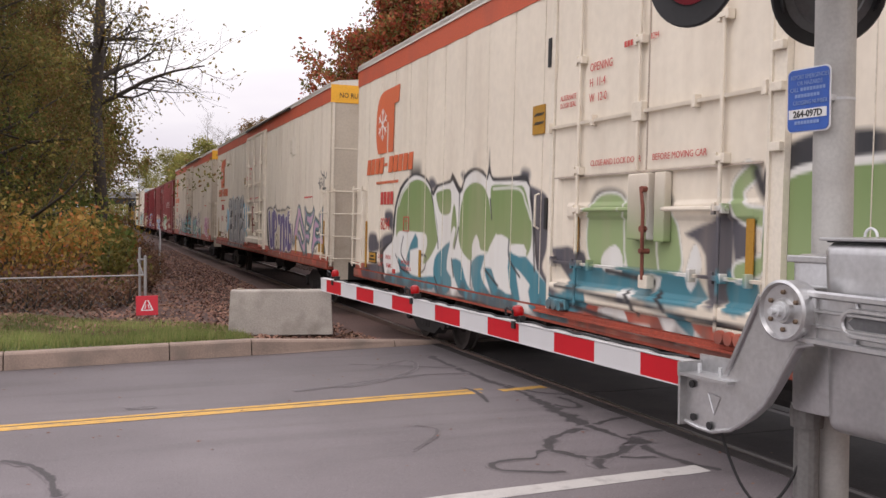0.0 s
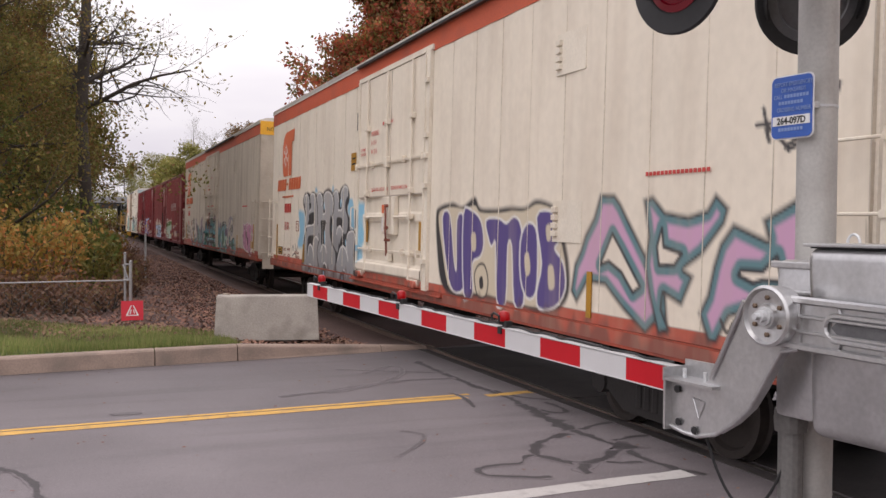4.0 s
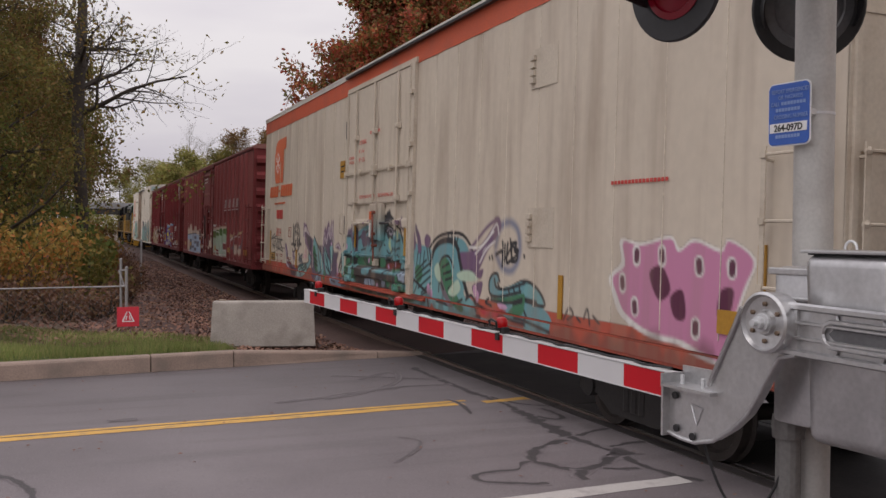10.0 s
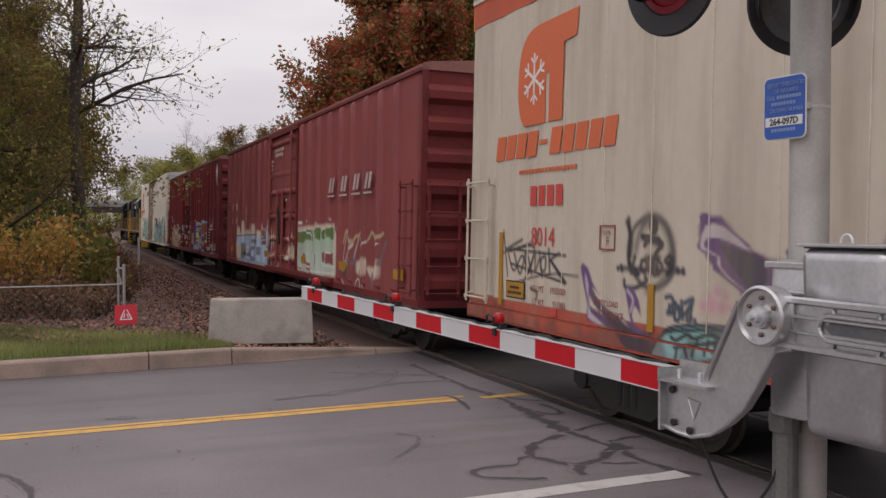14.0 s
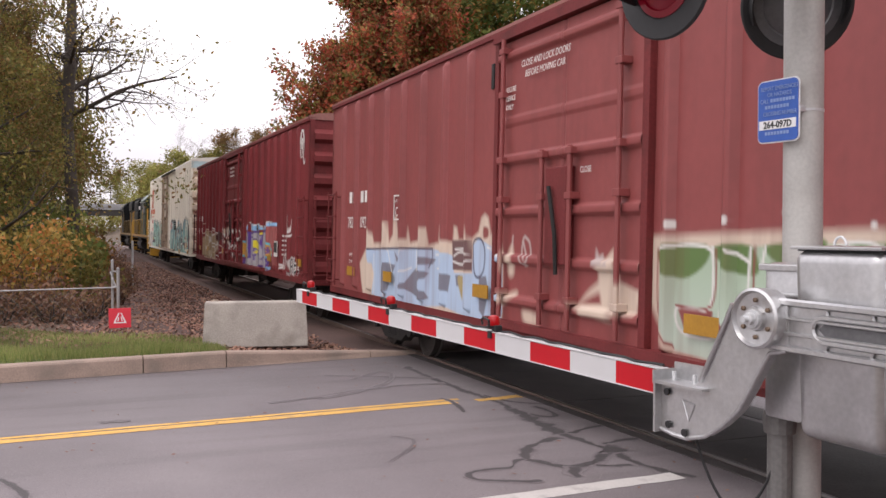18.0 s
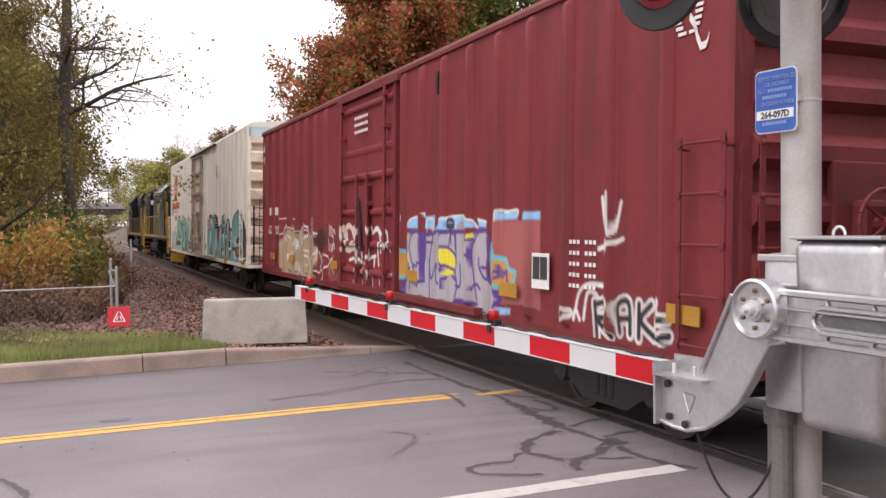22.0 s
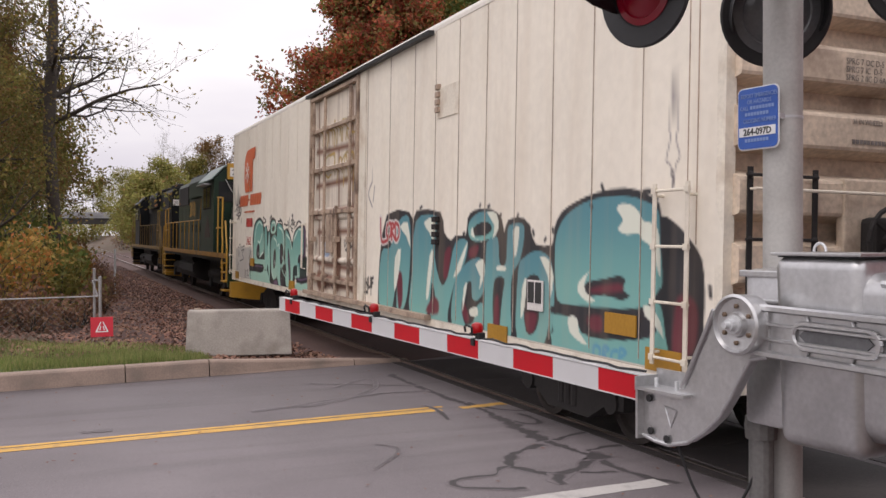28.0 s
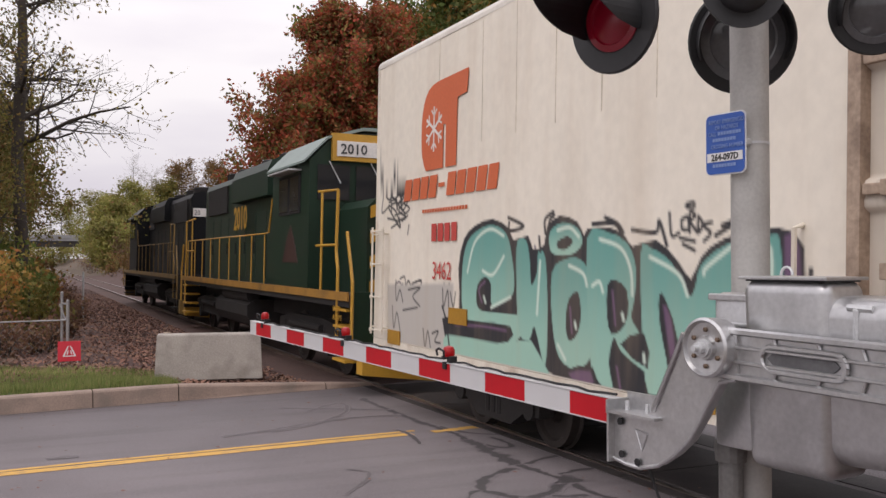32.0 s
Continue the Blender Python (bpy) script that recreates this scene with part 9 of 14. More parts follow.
    c.stroke([(16.03, 1.06), (16.07, 1.19), (16.19, 1.15), (16.07, 1.07)], 0.05, WHITE, 0.02)
    c.stroke([(16.23, 1.09), (16.27, 1.19), (16.35, 1.1)], 0.05, WHITE, 0.02)
    c.stroke([(7.5, 1.56), (7.52, 1.82), (7.79, 1.99), (7.87, 1.83)], 0.06, WHITE, 0.02)
    c.stroke([(8.01, 1.77), (7.94, 1.93), (8.15, 2.02), (8.42, 1.99), (8.56, 1.72), (8.36, 1.65)], 0.06, WHITE, 0.02)
    c.stroke([(8.42, 1.99), (8.68, 2.04), (8.93, 1.97), (8.93, 1.85), (8.75, 1.67)], 0.06, WHITE, 0.02)
    c.stroke([(8.93, 1.91), (9.1, 2.03), (9.28, 1.92)], 0.06, WHITE, 0.02)
    c.stroke([(8.16, 1.65), (8.5, 1.63), (8.75, 1.73), (8.94, 1.62), (9, 1.5)], 0.06, WHITE, 0.02)
    c.stroke([(9.4, 1.55), (9.33, 1.86), (9.22, 2), (9.49, 2.03), (9.6, 1.92)], 0.06, WHITE, 0.02)
    c.stroke([(9.6, 1.92), (9.86, 1.98), (10.01, 1.82), (10.02, 1.61)], 0.06, WHITE, 0.02)
    c.stroke([(9.71, 1.98), (9.86, 2.01), (10.06, 1.9)], 0.06, WHITE, 0.02)
    c.stroke([(10.15, 1.98), (10.34, 1.93), (10.39, 1.76)], 0.06, WHITE, 0.02)
    c.stroke([(8.23, 1.43), (8.63, 1.48), (9, 1.42)], 0.06, WHITE, 0.02)
    c.stroke([(9.12, 1.4), (9.46, 1.5), (9.77, 1.55)], 0.06, WHITE, 0.02)
    c.stroke([(10.16, 1.72), (10.43, 1.76), (10.52, 1.64)], 0.06, WHITE, 0.02)
    c.stroke([(9.67, 1.38), (9.72, 1.52)], 0.06, WHITE, 0.02)
    c.stroke([(9.87, 1.66), (9.93, 1.4)], 0.06, WHITE, 0.02)
    c.stroke([(8.64, 1.18), (8.66, 1.31)], 0.03, WHITE, 0.02)
    c.stroke([(9.02, 0.92), (9.03, 1.1)], 0.03, WHITE, 0.02)
    c.stroke([(9.13, 1.2), (9.1, 1.34)], 0.03, WHITE, 0.02)
    c.stroke([(9.63, 0.99), (9.57, 1.32)], 0.03, WHITE, 0.02)
    c.stroke([(9.98, 1.08), (9.96, 1.19)], 0.03, WHITE, 0.02)
    c.stroke([(8.45, 0.98), (8.48, 1.08)], 0.03, WHITE, 0.02)
    c.blob([(2.57, 0.87), (2.39, 1.61), (2.99, 1.95), (3.56, 1.91), (3.96, 1.83), (4.58, 1.96), (4.94, 1.85), (5.7, 1.78), (5.81, 1.48), (5.52, 1), (4.37, 0.96)], KHAKI, None, 0.06)
    c.stroke([(2.41, 0.95), (2.23, 1.61), (2.84, 2), (3.56, 1.96)], 0.03, BONE, 0.02)
    c.stroke([(2.87, 0.98), (2.7, 1.62), (3.28, 1.82), (3.58, 1.12)], 0.03, BONE, 0.02)
    c.stroke([(3.85, 1.13), (3.7, 1.74), (4.22, 1.92), (4.47, 1.67)], 0.03, BONE, 0.02)
    c.stroke([(4.49, 1.01), (4.35, 1.58), (4.82, 1.97), (5.17, 1.77)], 0.03, BONE, 0.02)
    c.stroke([(5.19, 1.06), (5.06, 1.61), (5.49, 1.93), (5.81, 1.71), (5.72, 1.25)], 0.03, BONE, 0.02)
    c.stroke([(4.96, 1.2), (5.5, 1.54)], 0.03, BONE, 0.02)
    c.stroke([(3.01, 1.27), (3.57, 1.47)], 0.03, BONE, 0.02)
    c.stroke([(2.37, 2.04), (2.37, 2.18), (2.92, 2.2), (2.93, 2)], 0.03, BONE, 0.02)
    c.stroke([(3.55, 2.18), (3.95, 2.19), (4.03, 2.05)], 0.03, BONE, 0.02)
    c.stroke([(5.26, 2.21), (5.49, 2.01), (5.69, 2.2)], 0.025, BONE, 0.02)
    c.stroke([(6.92, 1.95), (7.01, 1.74), (6.84, 1.53)], 0.025, BONE, 0.02)
    c.stroke([(6.83, 2.02), (7.17, 1.88)], 0.025, BONE, 0.02)
    c.stroke([(6.76, 1.31), (7.01, 1.46)], 0.025, BONE, 0.02)
    c.stroke([(6.68, 1.09), (6.85, 1.28), (7.02, 1.12), (7.19, 1.3)], 0.025, BONE, 0.02)
    c.stroke([(6.11, 1.42), (6.49, 1.51), (6.67, 1.38)], 0.025, BONE, 0.02)
    c.blob([(5.91, 1.71), (5.9, 1.94), (6.56, 1.94), (6.57, 1.62)], STEELB, None, 0.02)
    c.stroke([(16.64, 1.29), (16.69, 0.96)], 0.13, WHITE, 0.02)
    c.stroke([(16.64, 1.27), (16.89, 1.31), (16.83, 1.17), (16.69, 1.13), (16.95, 0.99)], 0.13, WHITE, 0.02)
    c.stroke([(17.09, 1.05), (17.05, 1.29), (17.23, 1.33), (17.26, 1.05)], 0.13, WHITE, 0.02)
    c.stroke([(17.09, 1.17), (17.25, 1.19)], 0.13, WHITE, 0.02)
    c.stroke([(17.4, 1.33), (17.4, 1.03)], 0.13, WHITE, 0.02)
    c.stroke([(17.59, 1.34), (17.43, 1.19), (17.64, 1.06)], 0.13, WHITE, 0.02)
    c.stroke([(17.73, 1.37), (17.7, 1.06), (17.86, 1.09)], 0.13, WHITE, 0.02)
    c.stroke([(17.73, 1.22), (17.83, 1.23)], 0.13, WHITE, 0.02)
    c.stroke([(16.64, 1.29), (16.69, 0.96)], 0.06, INK, 0.02)
    c.stroke([(16.64, 1.27), (16.89, 1.31), (16.83, 1.17), (16.69, 1.13), (16.95, 0.99)], 0.06, INK, 0.02)
    c.stroke([(17.09, 1.05), (17.05, 1.29), (17.23, 1.33), (17.26, 1.05)], 0.06, INK, 0.02)
    c.stroke([(17.09, 1.17), (17.25, 1.19)], 0.06, INK, 0.02)
    c.stroke([(17.4, 1.33), (17.4, 1.03)], 0.06, INK, 0.02)
    c.stroke([(17.59, 1.34), (17.43, 1.19), (17.64, 1.06)], 0.06, INK, 0.02)
    c.stroke([(17.73, 1.37), (17.7, 1.06), (17.86, 1.09)], 0.06, INK, 0.02)
    c.stroke([(17.73, 1.22), (17.83, 1.23)], 0.06, INK, 0.02)
    c.blob([(3.8, 1.24), (4.23, 1.24), (4.39, 1.09), (4.81, 1.03), (5.53, 0.91), (5.21, 0.94), (4.09, 1.05)], (0.46, 0.38, 0.27), None, 0.03)
    c.stroke([(2.6, 1.64), (2.68, 1.98), (3.05, 2.06), (3.26, 1.88), (3.12, 1.52), (3.31, 1.31), (2.9, 0.98)], 0.03, WHITE, 0.02)
    c.stroke([(2.4, 1.64), (2.2, 1.48), (2.45, 0.8)], 0.03, WHITE, 0.02)
    c.stroke([(3.49, 2.05), (3.75, 1.82), (3.59, 1.61), (4.08, 1.76), (4.09, 1.49), (3.8, 1.28)], 0.03, WHITE, 0.02)
    c.stroke([(4.3, 1.57), (4.36, 1.83), (4.64, 2.12), (4.86, 2.09), (5, 1.9), (4.79, 1.59), (5.08, 1.48)], 0.03, WHITE, 0.02)
    c.stroke([(4.43, 2.02), (4.22, 1.83), (4.44, 1.64)], 0.03, WHITE, 0.02)
    c.stroke([(5.18, 1.85), (5.3, 1.97), (5.66, 1.92), (5.79, 1.8), (5.74, 1.46), (5.56, 1.51), (5.38, 1.32), (5.58, 0.98)], 0.03, WHITE, 0.02)
    c.stroke([(4.93, 1.41), (5.21, 1.19), (5.01, 0.98)], 0.03, WHITE, 0.02)
    c.stroke([(3.8, 1.21), (4.01, 0.96), (4.25, 1.11)], 0.03, WHITE, 0.02)
    c.stroke([(4.53, 1.26), (4.39, 0.99), (4.83, 0.93)], 0.03, WHITE, 0.02)
    c.stroke([(5.74, 1.12), (5.91, 1.08), (6.13, 1.16), (6.19, 1), (6.03, 0.91)], 0.03, WHITE, 0.02)
    c.stroke([(5.9, 1.53), (6.12, 1.32), (6.02, 1.2)], 0.03, WHITE, 0.02)
    c.stroke([(6.33, 1.18), (6.53, 1.35), (6.33, 1.39)], 0.03, WHITE, 0.02)
    c.stroke([(6.53, 1.19), (6.72, 1.31), (6.85, 1.4), (7, 1.34)], 0.03, WHITE, 0.02)
    c.stroke([(2.69, 1.79), (3.16, 1.52)], 0.03, WHITE, 0.02)
    c.stroke([(3.91, 1.82), (4.23, 1.5)], 0.03, WHITE, 0.02)
    c.stroke([(5.49, 1.8), (5.38, 1.56)], 0.03, WHITE, 0.02)
    c.blob([(5.81, 1.92), (6.49, 1.95), (6.52, 1.56), (5.81, 1.55)], (0.06, 0.02, 0.02), None, 0.015)
    c.stroke([(5.23, 2.18), (5.3, 2.03), (5.4, 2.14), (5.48, 2.03), (5.56, 2.2), (5.64, 2.06)], 0.025, WHITE, 0.02)
    c.stroke([(6.7, 2.06), (6.75, 1.83), (6.81, 2.03), (6.89, 1.83), (6.98, 1.86)], 0.025, WHITE, 0.02)
    c.stroke([(6.66, 1.78), (6.71, 1.55), (6.8, 1.68), (6.9, 1.53)], 0.025, WHITE, 0.02)
    c.stroke([(6.94, 1.68), (6.97, 1.56), (7.05, 1.71)], 0.025, WHITE, 0.02)
    c.stroke([(7.07, 1.69), (7.09, 1.59)], 0.025, WHITE, 0.02)
    c.stroke([(7.02, 1.96), (7.1, 1.94), (7.06, 1.89)], 0.025, WHITE, 0.02)
    c.stroke([(0.45, 1.96), (0.58, 1.66), (0.47, 1.31)], 0.025, WHITE, 0.02)
    c.stroke([(0.59, 1.58), (0.73, 1.16)], 0.025, WHITE, 0.02)
    c.stroke([(6.72, 1.19), (6.76, 0.98)], 0.04, (0.36, 0.16, 0.13), 0.02)
    c.stroke([(6.85, 1.19), (6.88, 0.99)], 0.04, (0.36, 0.16, 0.13), 0.02)
    c.stroke([(6.98, 1.19), (7.01, 0.99)], 0.04, (0.36, 0.16, 0.13), 0.02)
    c.stroke([(7.1, 1.19), (7.13, 1)], 0.04, (0.36, 0.16, 0.13), 0.02)
    c.stroke([(7.22, 1.19), (7.25, 1)], 0.04, (0.36, 0.16, 0.13), 0.02)
    c.stroke([(7.33, 1.2), (7.36, 1.01)], 0.04, (0.36, 0.16, 0.13), 0.02)
    c.stroke([(7.45, 1.2), (7.47, 1.01)], 0.04, (0.36, 0.16, 0.13), 0.02)
    c.stroke([(7.46, 1.6), (7.52, 1.8), (7.63, 1.92), (7.85, 2.02)], 0.1, BONE, 0.02)
    c.stroke([(7.92, 1.97), (8.06, 1.87), (8.11, 1.6)], 0.1, BONE, 0.02)
    c.stroke([(7.99, 2), (8.19, 2.05), (8.38, 1.98), (8.49, 1.86)], 0.1, BONE, 0.02)
    c.stroke([(8.45, 1.94), (8.57, 2.02), (8.7, 2.04)], 0.1, BONE, 0.02)
    c.stroke([(8, 1.62), (8.27, 1.61), (8.45, 1.71), (8.55, 1.76)], 0.1, BONE, 0.02)


def paint_sixth(c):
    c.stroke([(12.4, 2.94), (12.22, 2.75), (12.42, 2.54)], 0.03, GREYV, 0.02)
    c.stroke([(12.52, 2.86), (12.46, 2.62)], 0.03, GREYV, 0.02)
    c.stroke([(12.13, 1.15), (12.29, 1.24), (12.15, 1.32)], 0.03, INK, 0.02)
    c.stroke([(12.41, 1.13), (12.41, 1.33)], 0.03, INK, 0.02)
    c.stroke([(-0.12, 3.22), (-0.04, 2.85)], 0.03, INK, 0.02)
    c.stroke([(0.32, 3.01), (0.25, 2.74), (0.53, 2.82)], 0.03, INK, 0.02)
    c.stroke([(0.48, 2.65), (0.89, 2.59), (0.63, 2.51)], 0.03, INK, 0.02)
    c.stroke([(0.16, 3.48), (0.29, 3.06), (0.46, 3.09)], 0.03, INK, 0.02)
    c.stroke([(0.68, 3.04), (1, 3.06)], 0.03, INK, 0.02)
    c.stroke([(0.53, 2.87), (0.8, 2.9), (0.86, 2.76)], 0.03, INK, 0.02)
    c.stroke([(0.76, 2.68), (1.02, 2.71)], 0.03, INK, 0.02)
    c.stroke([(1.03, 2.59), (1.23, 2.66)], 0.03, INK, 0.02)
    c.stroke([(1.28, 2.53), (1.24, 2.41)], 0.03, INK, 0.02)
    c.stroke([(0.68, 1.58), (0.94, 1.77), (1.2, 1.64), (1.45, 1.74)], 0.03, GREYV, 0.02)
    c.stroke([(0.83, 1.24), (1.08, 1.43), (1.35, 1.19)], 0.03, GREYV, 0.02)
    c.stroke([(1.72, 1.21), (1.94, 1.38), (2.29, 1.16)], 0.03, GREYV, 0.02)
    c.stroke([(0.82, 1.42), (1.58, 1.53)], 0.03, GREYV, 0.02)
    c.stroke([(9.27, 3.79), (9.4, 4.04), (10.05, 4), (10.19, 3.69)], 0.05, TANP, 0.03)
    c.stroke([(10.42, 3.88), (10.52, 4.11), (11.09, 4.07), (11.21, 3.78)], 0.05, TANP, 0.03)
    c.stroke([(9.43, 3.33), (9.56, 3.54), (10.07, 3.54), (10.14, 3.2)], 0.05, TANP, 0.03)
    c.stroke([(10.56, 3.41), (10.89, 3.54), (11.22, 3.43), (11.13, 3.13), (10.69, 3.08)], 0.05, TANP, 0.03)
    c.stroke([(10.85, 1.99), (11.08, 1.95), (10.91, 1.83), (11.19, 1.91), (11.08, 1.76)], 0.035, INK, 0.02)
    c.stroke([(0.14, 3.35), (0.3, 3.01), (0.57, 3.04)], 0.032, INK, 0.015)
    c.stroke([(0.71, 3.12), (0.57, 3), (0.75, 2.91), (0.91, 3), (0.74, 3.12)], 0.032, INK, 0.015)
    c.stroke([(0.84, 2.75), (0.83, 2.94), (1.08, 2.91), (0.88, 2.83), (1.13, 2.7)], 0.032, INK, 0.015)
    c.stroke([(0.95, 2.97), (1.05, 2.74), (1.24, 2.9), (0.95, 2.97)], 0.032, INK, 0.015)
    c.stroke([(1.28, 2.87), (1.08, 2.84), (1.29, 2.75), (1.09, 2.67)], 0.032, INK, 0.015)
    c.stroke([(0.53, 2.83), (0.8, 2.73), (0.97, 2.53)], 0.032, INK, 0.015)
    c.stroke([(0.77, 3.26), (0.71, 3.18), (0.82, 3.15), (0.84, 3.24)], 0.032, INK, 0.015)
    c.stroke([(2.44, 1.78), (2.46, 1.61), (2.56, 1.6), (2.59, 1.78)], 0.032, INK, 0.015)
    c.stroke([(0.84, 1.78), (0.91, 1.55), (1.09, 1.74)], 0.032, INK, 0.015)
    c.stroke([(1.16, 1.63), (1.29, 1.79), (1.45, 1.63)], 0.032, INK, 0.015)
    c.stroke([(0.85, 1.43), (1.1, 1.52), (1.34, 1.43), (1.55, 1.59)], 0.032, INK, 0.015)
    c.stroke([(0.64, 1.3), (0.86, 1.2), (1.17, 1.33)], 0.032, INK, 0.015)
    c.stroke([(1.88, 1.23), (2.03, 1.1), (2.17, 1.23), (2.31, 1.1), (2.44, 1.23)], 0.032, INK, 0.015)
    c.stroke([(0.63, 1.61), (0.73, 1.42), (0.85, 1.56)], 0.032, INK, 0.015)
    c.stroke([(1.41, 1.75), (1.73, 1.8), (1.64, 1.65)], 0.032, INK, 0.015)
    c.stroke([(1.86, 1.01), (2.12, 1.12), (2.38, 1.02)], 0.032, INK, 0.015)
    c.stroke([(3.44, 1.71), (3.61, 1.62), (3.98, 1.67)], 0.03, VIOLET2, 0.02)
    c.stroke([(5.32, 1.88), (5.39, 1.67), (5.3, 1.48)], 0.03, VIOLET2, 0.02)
    c.stroke([(6.14, 1.9), (6.24, 1.76), (6.16, 1.61)], 0.03, VIOLET2, 0.02)
    c.stroke([(4.64, 2.21), (4.76, 1.87), (4.88, 1.54)], 0.03, VIOLET2, 0.02)
    c.stroke([(8.88, 3.69), (9.8, 3.66), (11.64, 3.63)], 0.1, RUSTY, 0.09)
    c.stroke([(8.91, 3.02), (11.77, 3.06)], 0.1, RUSTY, 0.09)
    c.stroke([(8.93, 2.47), (11.67, 2.58)], 0.1, RUSTY, 0.09)
    c.stroke([(9.04, 2.14), (11.68, 2.16)], 0.1, RUSTY, 0.09)
    c.stroke([(9.06, 1.55), (11.65, 1.49)], 0.1, RUSTY, 0.09)
    c.stroke([(9.07, 1.34), (11.66, 1.27)], 0.1, RUSTY, 0.09)
    c.stroke([(9.08, 1.16), (11.66, 1.18)], 0.1, RUSTY, 0.09)
    c.stroke([(9, 4.64), (9.18, 1.02)], 0.08, RUSTY, 0.07)
    c.stroke([(10.38, 3.61), (10.43, 2.52)], 0.08, RUSTY, 0.07)
    c.stroke([(10.43, 2.46), (10.45, 1.13)], 0.08, RUSTY, 0.07)
    c.stroke([(11.19, 4.56), (11.33, 1.15)], 0.08, RUSTY, 0.07)
    c.stroke([(11.59, 4.47), (11.74, 1.19)], 0.08, RUSTY, 0.07)
    c.stroke([(10.3, 2.09), (10.41, 1.14)], 0.08, RUSTY, 0.07)
    c.blob([(10.16, 2.09), (10.52, 2.06), (10.6, 1.59), (10.48, 1.15), (10.27, 1.13), (10.2, 1.7)], RUSTY, None, 0.12)
    c.blob([(9.07, 1.38), (9.57, 1.35), (9.66, 1.08), (9.08, 1.06)], RUSTY, None, 0.12)
    c.blob([(11.25, 1.39), (11.71, 1.42), (11.71, 1.17), (11.25, 1.16)], RUSTY, None, 0.12)
    c.stroke([(9.35, 3.74), (9.3, 3.99), (9.47, 4.07), (9.63, 3.97), (9.61, 3.74)], 0.042, (0.42, 0.27, 0.06), 0.02)
    c.stroke([(9.72, 3.79), (9.71, 4.03), (9.91, 4), (9.98, 3.76)], 0.042, (0.42, 0.27, 0.06), 0.02)
    c.stroke([(10.07, 3.71), (10.06, 4.14), (10.11, 4.16)], 0.042, (0.42, 0.27, 0.06), 0.02)
    c.stroke([(10.24, 3.75), (10.26, 4.01), (10.45, 4.04), (10.52, 3.77)], 0.042, (0.42, 0.27, 0.06), 0.02)
    c.stroke([(10.59, 3.76), (10.58, 4.11), (10.71, 4.1), (10.85, 4), (10.79, 3.77)], 0.042, (0.42, 0.27, 0.06), 0.02)
    c.stroke([(10.92, 3.78), (10.85, 3.97), (11.1, 3.87), (11.46, 3.84)], 0.042, (0.42, 0.27, 0.06), 0.02)
    c.stroke([(9.49, 3.52), (9.41, 3.32), (9.66, 3.16), (9.89, 3.21)], 0.042, (0.42, 0.27, 0.06), 0.02)
    c.stroke([(9.8, 3.55), (10.11, 3.58), (10.08, 3.38)], 0.042, (0.42, 0.27, 0.06), 0.02)
    c.stroke([(10.27, 3.04), (10.4, 3.41), (10.53, 3.46), (10.61, 3.2)], 0.042, (0.42, 0.27, 0.06), 0.02)
    c.stroke([(10.69, 2.95), (10.74, 3.41), (10.87, 3.45), (11.01, 2.93)], 0.042, (0.42, 0.27, 0.06), 0.02)
    c.stroke([(11.08, 2.86), (11, 3.35), (11.12, 3.51), (11.3, 3.43), (11.26, 2.85)], 0.042, (0.42, 0.27, 0.06), 0.02)
    c.stroke([(11.38, 2.84), (11.49, 3.12), (11.59, 3.45)], 0.042, (0.42, 0.27, 0.06), 0.02)
    c.stroke([(10.79, 2), (10.83, 1.88), (10.92, 1.97)], 0.03, INK, 0.02)
    c.stroke([(10.95, 2), (10.96, 1.88), (11.04, 1.97)], 0.03, INK, 0.02)
    c.stroke([(11.1, 2), (11.13, 1.88)], 0.03, INK, 0.02)
    c.stroke([(11.2, 2.03), (11.17, 1.88), (11.29, 1.91)], 0.03, INK, 0.02)
    c.stroke([(10.86, 1.83), (11.05, 1.78)], 0.03, INK, 0.02)
    c.stroke([(9.5, 1.2), (9.55, 1.1), (9.74, 1.19)], 0.03, INK, 0.02)
    c.stroke([(9.81, 1.21), (9.87, 1.11)], 0.03, INK, 0.02)
    c.stroke([(9.97, 1.2), (10.12, 1.12), (10.26, 1.19)], 0.03, INK, 0.02)
    c.blob([(9.51, 2.05), (9.83, 2.07), (9.84, 1.89), (9.52, 1.88)], (0.35, 0.42, 0.55), None, 0.015)
    c.blob([(9.52, 1.85), (9.84, 1.85), (9.84, 1.7), (9.53, 1.69)], (0.35, 0.42, 0.55), None, 0.015)
    c.stroke([(12.03, 1.36), (11.93, 1.32), (12.01, 1.28), (11.93, 1.22)], 0.05, INK, 0.02)
    c.stroke([(12.11, 1.37), (12.11, 1.23)], 0.05, INK, 0.02)
    c.stroke([(12.21, 1.38), (12.21, 1.24)], 0.05, INK, 0.02)
    c.stroke([(12.11, 1.3), (12.21, 1.32)], 0.05, INK, 0.02)
    c.stroke([(12.28, 1.4), (12.28, 1.26), (12.38, 1.27), (12.39, 1.4)], 0.05, INK, 0.02)
    c.stroke([(12.44, 1.39), (12.45, 1.26)], 0.05, INK, 0.02)
    c.stroke([(12.44, 1.39), (12.52, 1.41)], 0.05, INK, 0.02)
    c.stroke([(12.45, 1.32), (12.5, 1.33)], 0.05, INK, 0.02)
    c.stroke([(12.01, 1.16), (12.24, 1.16)], 0.05, INK, 0.02)
    c.blob([(11.93, 3.39), (12.13, 3.42), (12.16, 3.3), (11.93, 3.26)], (0.40, 0.32, 0.24), None, 0.04)
